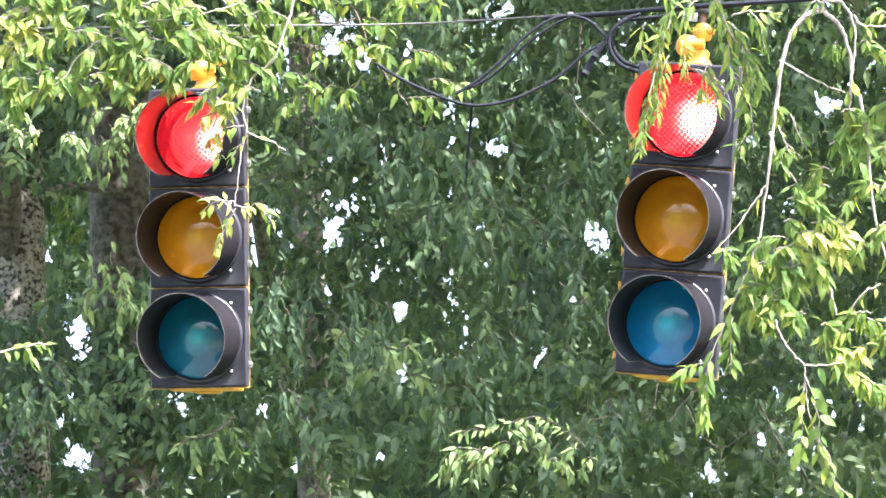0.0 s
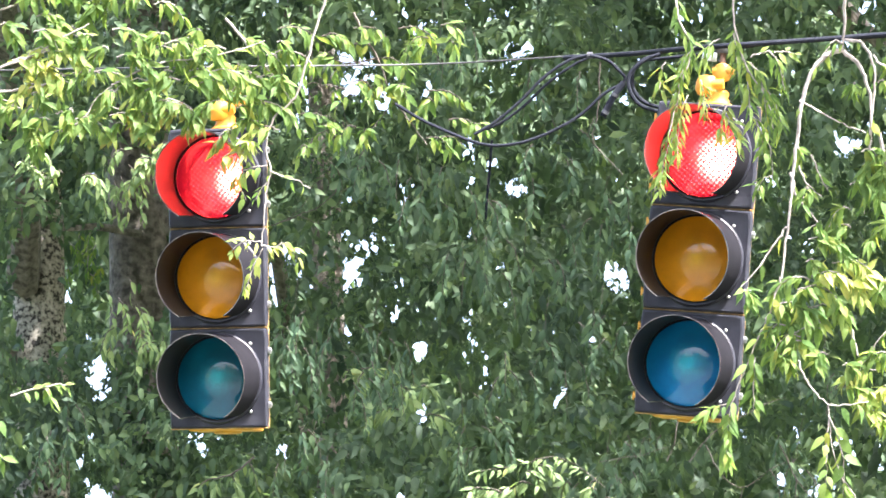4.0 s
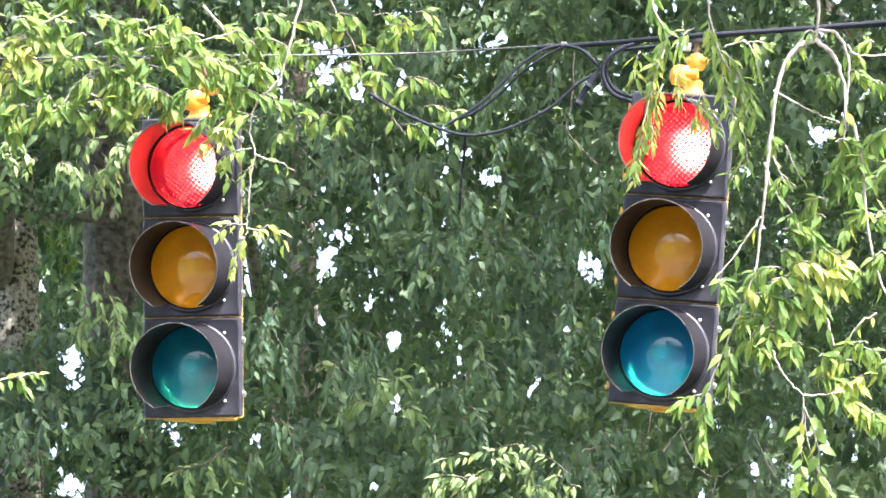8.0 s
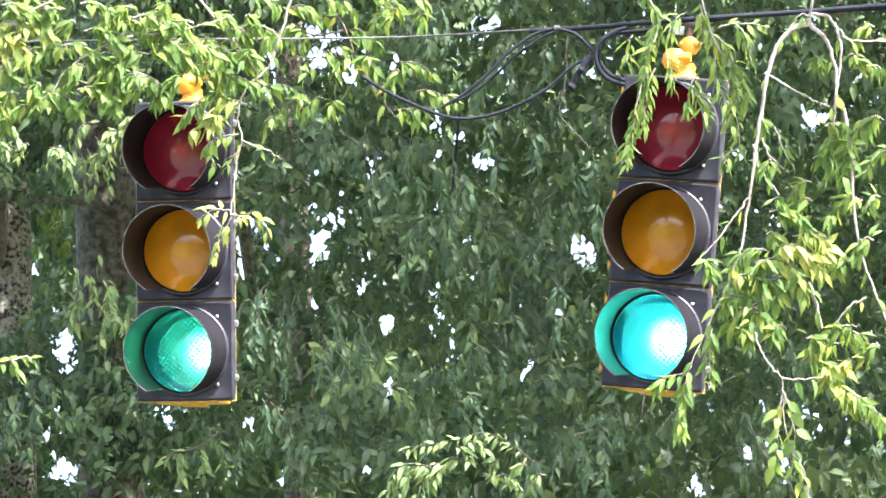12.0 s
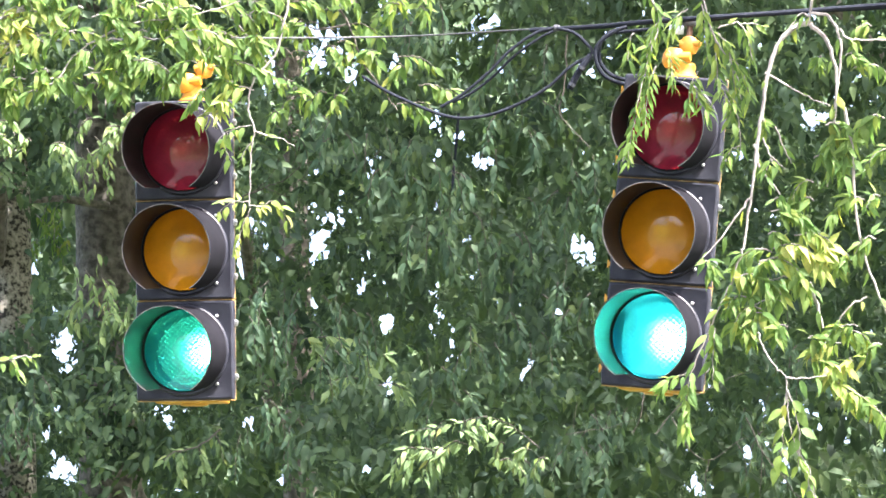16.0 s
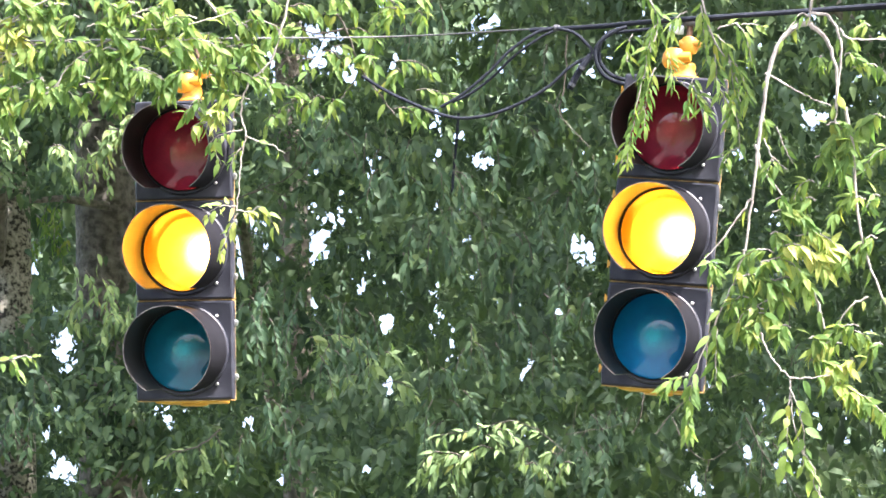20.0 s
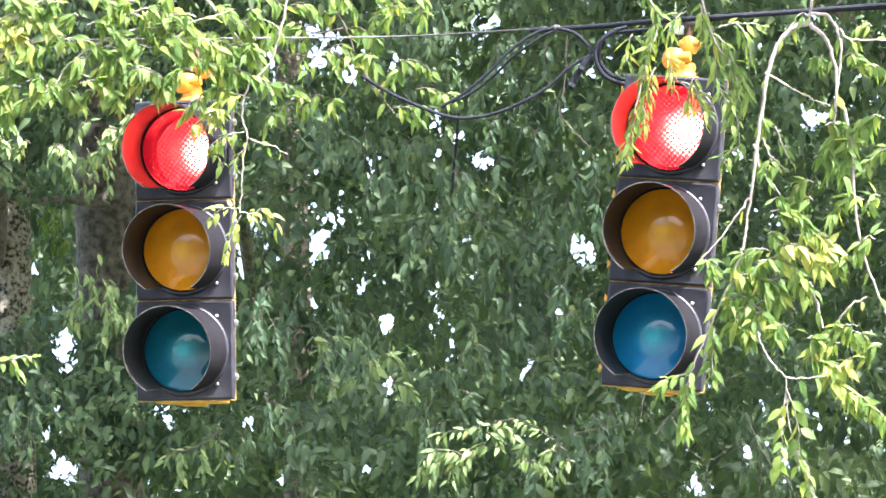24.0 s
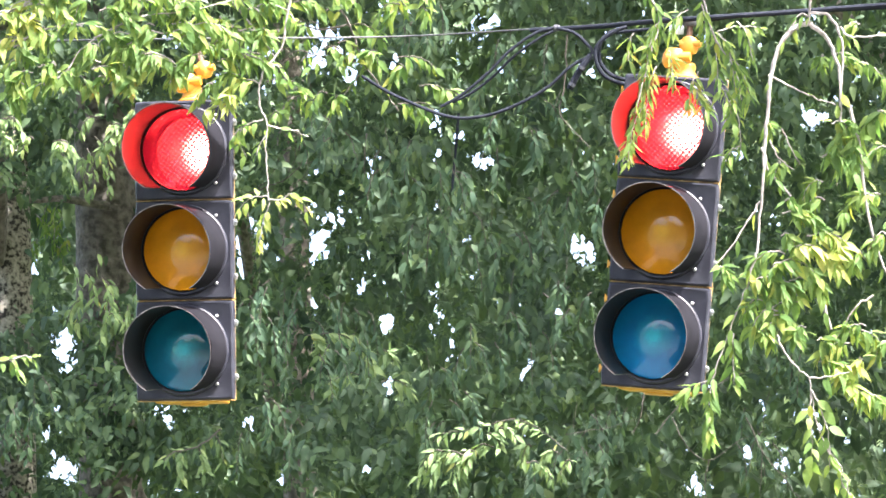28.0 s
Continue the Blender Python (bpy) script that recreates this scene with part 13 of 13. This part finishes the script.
    walk(inner_branch_y, [
        (0.0, pose(-0.506, 22.027, 6.953, 0, 0.0, 0)),
        (0.5, pose(-0.506, 22.027, 6.953, 0, 0.0, 0)),
        (1.0, pose(-0.506, 22.027, 6.953, 0, 0.0, 0)),
        (1.5, pose(-0.506, 22.027, 6.953, 0, 0.0, 0)),
        (2.0, pose(-0.506, 22.027, 6.953, 0, 0.0, 0)),
        (2.5, pose(-0.506, 22.027, 6.953, 0, 0.0, 0)),
        (3.0, pose(-0.506, 22.027, 6.953, 0, 0.0, 0)),
        (3.5, pose(-0.506, 22.027, 6.953, 0, 0.0, 0)),
        (5.5, pose(-0.509, 22.027, 6.955, 0, 0.0, 0)),
        (6.0, pose(-0.509, 22.027, 6.955, 0, 0.0, 0)),
        (6.5, pose(-0.510, 22.027, 6.953, 0, 0.0, 0)),
        (7.0, pose(-0.508, 22.027, 6.953, 0, 0.0, 0)),
        (7.5, pose(-0.507, 22.027, 6.951, 0, 0.0, 0)),
        (8.0, pose(-0.507, 22.027, 6.951, 0, 0.0, 0)),
        (8.5, pose(-0.505, 22.027, 6.952, 0, 0.0, 0)),
        (9.0, pose(-0.504, 22.027, 6.952, 0, 0.0, 0)),
        (9.5, pose(-0.504, 22.027, 6.950, 0, 0.0, 0)),
        (10.0, pose(-0.506, 22.027, 6.950, 0, 0.0, 0)),
        (10.5, pose(-0.509, 22.027, 6.947, 0, 0.0, 0)),
        (11.0, pose(-0.510, 22.027, 6.947, 0, 0.0, 0)),
        (11.5, pose(-0.511, 22.027, 6.949, 0, 0.0, 0)),
        (12.0, pose(-0.512, 22.027, 6.953, 0, 0.0, 0)),
        (12.5, pose(-0.510, 22.027, 6.953, 0, 0.0, 0)),
        (14.5, pose(-0.507, 22.027, 6.953, 0, 0.0, 0)),
        (15.0, pose(-0.510, 22.027, 6.952, 0, 0.0, 0)),
        (15.5, pose(-0.513, 22.027, 6.954, 0, 0.0, 0)),
        (16.0, pose(-0.512, 22.027, 6.956, 0, 0.0, 0)),
        (16.5, pose(-0.511, 22.027, 6.956, 0, 0.0, 0)),
        (17.0, pose(-0.510, 22.027, 6.956, 0, 0.0, 0)),
        (17.5, pose(-0.512, 22.027, 6.956, 0, 0.0, 0)),
        (18.0, pose(-0.508, 22.027, 6.958, 0, 0.0, 0)),
        (18.5, pose(-0.508, 22.027, 6.959, 0, 0.0, 0)),
        (19.0, pose(-0.510, 22.027, 6.959, 0, 0.0, 0)),
        (19.5, pose(-0.510, 22.027, 6.958, 0, 0.0, 0)),
        (20.0, pose(-0.509, 22.027, 6.957, 0, 0.0, 0)),
        (20.5, pose(-0.507, 22.027, 6.957, 0, 0.0, 0)),
        (21.0, pose(-0.508, 22.027, 6.957, 0, 0.0, 0)),
        (21.5, pose(-0.507, 22.027, 6.957, 0, 0.0, 0)),
        (23.5, pose(-0.508, 22.027, 6.957, 0, 0.0, 0)),
        (24.0, pose(-0.508, 22.027, 6.956, 0, 0.0, 0)),
        (24.5, pose(-0.508, 22.027, 6.956, 0, 0.0, 0)),
        (25.0, pose(-0.508, 22.027, 6.956, 0, 0.0, 0)),
        (25.5, pose(-0.507, 22.027, 6.956, 0, 0.0, 0)),
        (26.0, pose(-0.508, 22.027, 6.957, 0, 0.0, 0)),
        (26.5, pose(-0.509, 22.027, 6.957, 0, 0.0, 0)),
        (27.0, pose(-0.508, 22.027, 6.957, 0, 0.0, 0)),
        (27.5, pose(-0.509, 22.027, 6.957, 0, 0.0, 0)),
        (28.0, pose(-0.510, 22.027, 6.958, 0, 0.0, 0)),
    ])
    for limb_part in (left_branch_top, left_branch_top_b, left_branch_top_c):
        walk(limb_part, [
            (0.0, pose(-1.507, 18.850, 6.682, 0, 0.0, 0)),
            (0.5, pose(-1.508, 18.850, 6.681, 0, 0.0, 0)),
            (1.0, pose(-1.509, 18.850, 6.682, 0, 0.0, 0)),
            (1.5, pose(-1.511, 18.850, 6.683, 0, 0.0, 0)),
            (2.0, pose(-1.507, 18.850, 6.684, 0, 0.0, 0)),
            (2.5, pose(-1.509, 18.850, 6.684, 0, 0.0, 0)),
            (3.0, pose(-1.507, 18.850, 6.685, 0, 0.0, 0)),
            (3.5, pose(-1.507, 18.850, 6.683, 0, 0.0, 0)),
            (5.5, pose(-1.501, 18.850, 6.686, 0, 0.0, 0)),
            (6.0, pose(-1.504, 18.850, 6.686, 0, 0.0, 0)),
            (6.5, pose(-1.496, 18.850, 6.682, 0, 0.0, 0)),
            (7.0, pose(-1.495, 18.850, 6.682, 0, 0.0, 0)),
            (7.5, pose(-1.493, 18.850, 6.684, 0, 0.0, 0)),
            (8.0, pose(-1.495, 18.850, 6.690, 0, 0.0, 0)),
            (8.5, pose(-1.506, 18.850, 6.678, 0, 0.0, 0)),
            (9.0, pose(-1.513, 18.850, 6.671, 0, 0.0, 0)),
            (9.5, pose(-1.509, 18.850, 6.682, 0, 0.0, 0)),
            (10.0, pose(-1.512, 18.850, 6.680, 0, 0.0, 0)),
            (10.5, pose(-1.512, 18.850, 6.678, 0, 0.0, 0)),
            (11.0, pose(-1.508, 18.850, 6.680, 0, 0.0, 0)),
            (11.5, pose(-1.501, 18.850, 6.683, 0, 0.0, 0)),
            (12.0, pose(-1.504, 18.850, 6.680, 0, 0.0, 0)),
            (12.5, pose(-1.504, 18.850, 6.686, 0, 0.0, 0)),
            (14.5, pose(-1.507, 18.850, 6.689, 0, 0.0, 0)),
            (15.0, pose(-1.511, 18.850, 6.704, 0, 0.0, 0)),
            (15.5, pose(-1.502, 18.850, 6.717, 0, 0.0, 0)),
            (16.0, pose(-1.484, 18.850, 6.717, 0, 0.0, 0)),
            (16.5, pose(-1.471, 18.850, 6.725, 0, 0.0, 0)),
            (17.0, pose(-1.469, 18.850, 6.702, 0, 0.0, 0)),
            (17.5, pose(-1.486, 18.850, 6.695, 0, 0.0, 0)),
            (18.0, pose(-1.478, 18.850, 6.714, 0, 0.0, 0)),
            (18.5, pose(-1.468, 18.850, 6.717, 0, 0.0, 0)),
            (19.0, pose(-1.478, 18.850, 6.715, 0, 0.0, 0)),
            (19.5, pose(-1.478, 18.850, 6.698, 0, 0.0, 0)),
            (20.0, pose(-1.495, 18.850, 6.691, 0, 0.0, 0)),
            (20.5, pose(-1.472, 18.850, 6.689, 0, 0.0, 0)),
            (21.0, pose(-1.468, 18.850, 6.704, 0, 0.0, 0)),
            (21.5, pose(-1.482, 18.850, 6.719, 0, 0.0, 0)),
            (23.5, pose(-1.497, 18.850, 6.710, 0, 0.0, 0)),
            (24.0, pose(-1.497, 18.850, 6.696, 0, 0.0, 0)),
            (24.5, pose(-1.507, 18.850, 6.705, 0, 0.0, 0)),
            (25.0, pose(-1.490, 18.850, 6.705, 0, 0.0, 0)),
            (25.5, pose(-1.485, 18.850, 6.705, 0, 0.0, 0)),
            (26.0, pose(-1.464, 18.850, 6.729, 0, 0.0, 0)),
            (26.5, pose(-1.425, 18.850, 6.753, 0, 0.0, 0)),
            (27.0, pose(-1.471, 18.850, 6.743, 0, 0.0, 0)),
            (27.5, pose(-1.456, 18.850, 6.698, 0, 0.0, 0)),
            (28.0, pose(-1.464, 18.850, 6.736, 0, 0.0, 0)),
        ])
    walk(dusty_branch, [
        (0.0, pose(-1.422, 20.715, 6.584, 0, 0.0, 0)),
        (0.5, pose(-1.422, 20.715, 6.583, 0, 0.0, 0)),
        (1.0, pose(-1.422, 20.715, 6.584, 0, 0.0, 0)),
        (1.5, pose(-1.423, 20.715, 6.584, 0, 0.0, 0)),
        (2.0, pose(-1.422, 20.715, 6.584, 0, 0.0, 0)),
        (2.5, pose(-1.422, 20.715, 6.584, 0, 0.0, 0)),
        (3.0, pose(-1.422, 20.715, 6.585, 0, 0.0, 0)),
        (3.5, pose(-1.421, 20.715, 6.584, 0, 0.0, 0)),
        (5.5, pose(-1.419, 20.715, 6.585, 0, 0.0, 0)),
        (6.0, pose(-1.420, 20.715, 6.585, 0, 0.0, 0)),
        (6.5, pose(-1.417, 20.715, 6.583, 0, 0.0, 0)),
        (7.0, pose(-1.416, 20.715, 6.584, 0, 0.0, 0)),
        (7.5, pose(-1.416, 20.715, 6.584, 0, 0.0, 0)),
        (8.0, pose(-1.416, 20.715, 6.587, 0, 0.0, 0)),
        (8.5, pose(-1.421, 20.715, 6.582, 0, 0.0, 0)),
        (9.0, pose(-1.424, 20.715, 6.579, 0, 0.0, 0)),
        (9.5, pose(-1.422, 20.715, 6.583, 0, 0.0, 0)),
        (10.0, pose(-1.423, 20.715, 6.583, 0, 0.0, 0)),
        (10.5, pose(-1.423, 20.715, 6.582, 0, 0.0, 0)),
        (11.0, pose(-1.422, 20.715, 6.583, 0, 0.0, 0)),
        (11.5, pose(-1.419, 20.715, 6.584, 0, 0.0, 0)),
        (12.0, pose(-1.420, 20.715, 6.583, 0, 0.0, 0)),
        (12.5, pose(-1.420, 20.715, 6.585, 0, 0.0, 0)),
        (14.5, pose(-1.421, 20.715, 6.586, 0, 0.0, 0)),
        (15.0, pose(-1.423, 20.715, 6.593, 0, 0.0, 0)),
        (15.5, pose(-1.419, 20.715, 6.598, 0, 0.0, 0)),
        (16.0, pose(-1.412, 20.715, 6.598, 0, 0.0, 0)),
        (16.5, pose(-1.407, 20.715, 6.601, 0, 0.0, 0)),
        (17.0, pose(-1.406, 20.715, 6.592, 0, 0.0, 0)),
        (17.5, pose(-1.413, 20.715, 6.589, 0, 0.0, 0)),
        (18.0, pose(-1.410, 20.715, 6.597, 0, 0.0, 0)),
        (18.5, pose(-1.405, 20.715, 6.598, 0, 0.0, 0)),
        (19.0, pose(-1.409, 20.715, 6.597, 0, 0.0, 0)),
        (19.5, pose(-1.410, 20.715, 6.590, 0, 0.0, 0)),
        (20.0, pose(-1.416, 20.715, 6.587, 0, 0.0, 0)),
        (20.5, pose(-1.407, 20.715, 6.586, 0, 0.0, 0)),
        (21.0, pose(-1.405, 20.715, 6.593, 0, 0.0, 0)),
        (21.5, pose(-1.411, 20.715, 6.599, 0, 0.0, 0)),
        (23.5, pose(-1.417, 20.715, 6.595, 0, 0.0, 0)),
        (24.0, pose(-1.417, 20.715, 6.589, 0, 0.0, 0)),
        (24.5, pose(-1.421, 20.715, 6.593, 0, 0.0, 0)),
        (25.0, pose(-1.414, 20.715, 6.593, 0, 0.0, 0)),
        (25.5, pose(-1.412, 20.715, 6.593, 0, 0.0, 0)),
        (26.0, pose(-1.404, 20.715, 6.603, 0, 0.0, 0)),
        (26.5, pose(-1.388, 20.715, 6.613, 0, 0.0, 0)),
        (27.0, pose(-1.407, 20.715, 6.609, 0, 0.0, 0)),
        (27.5, pose(-1.401, 20.715, 6.590, 0, 0.0, 0)),
        (28.0, pose(-1.404, 20.715, 6.606, 0, 0.0, 0)),
    ])


motions()
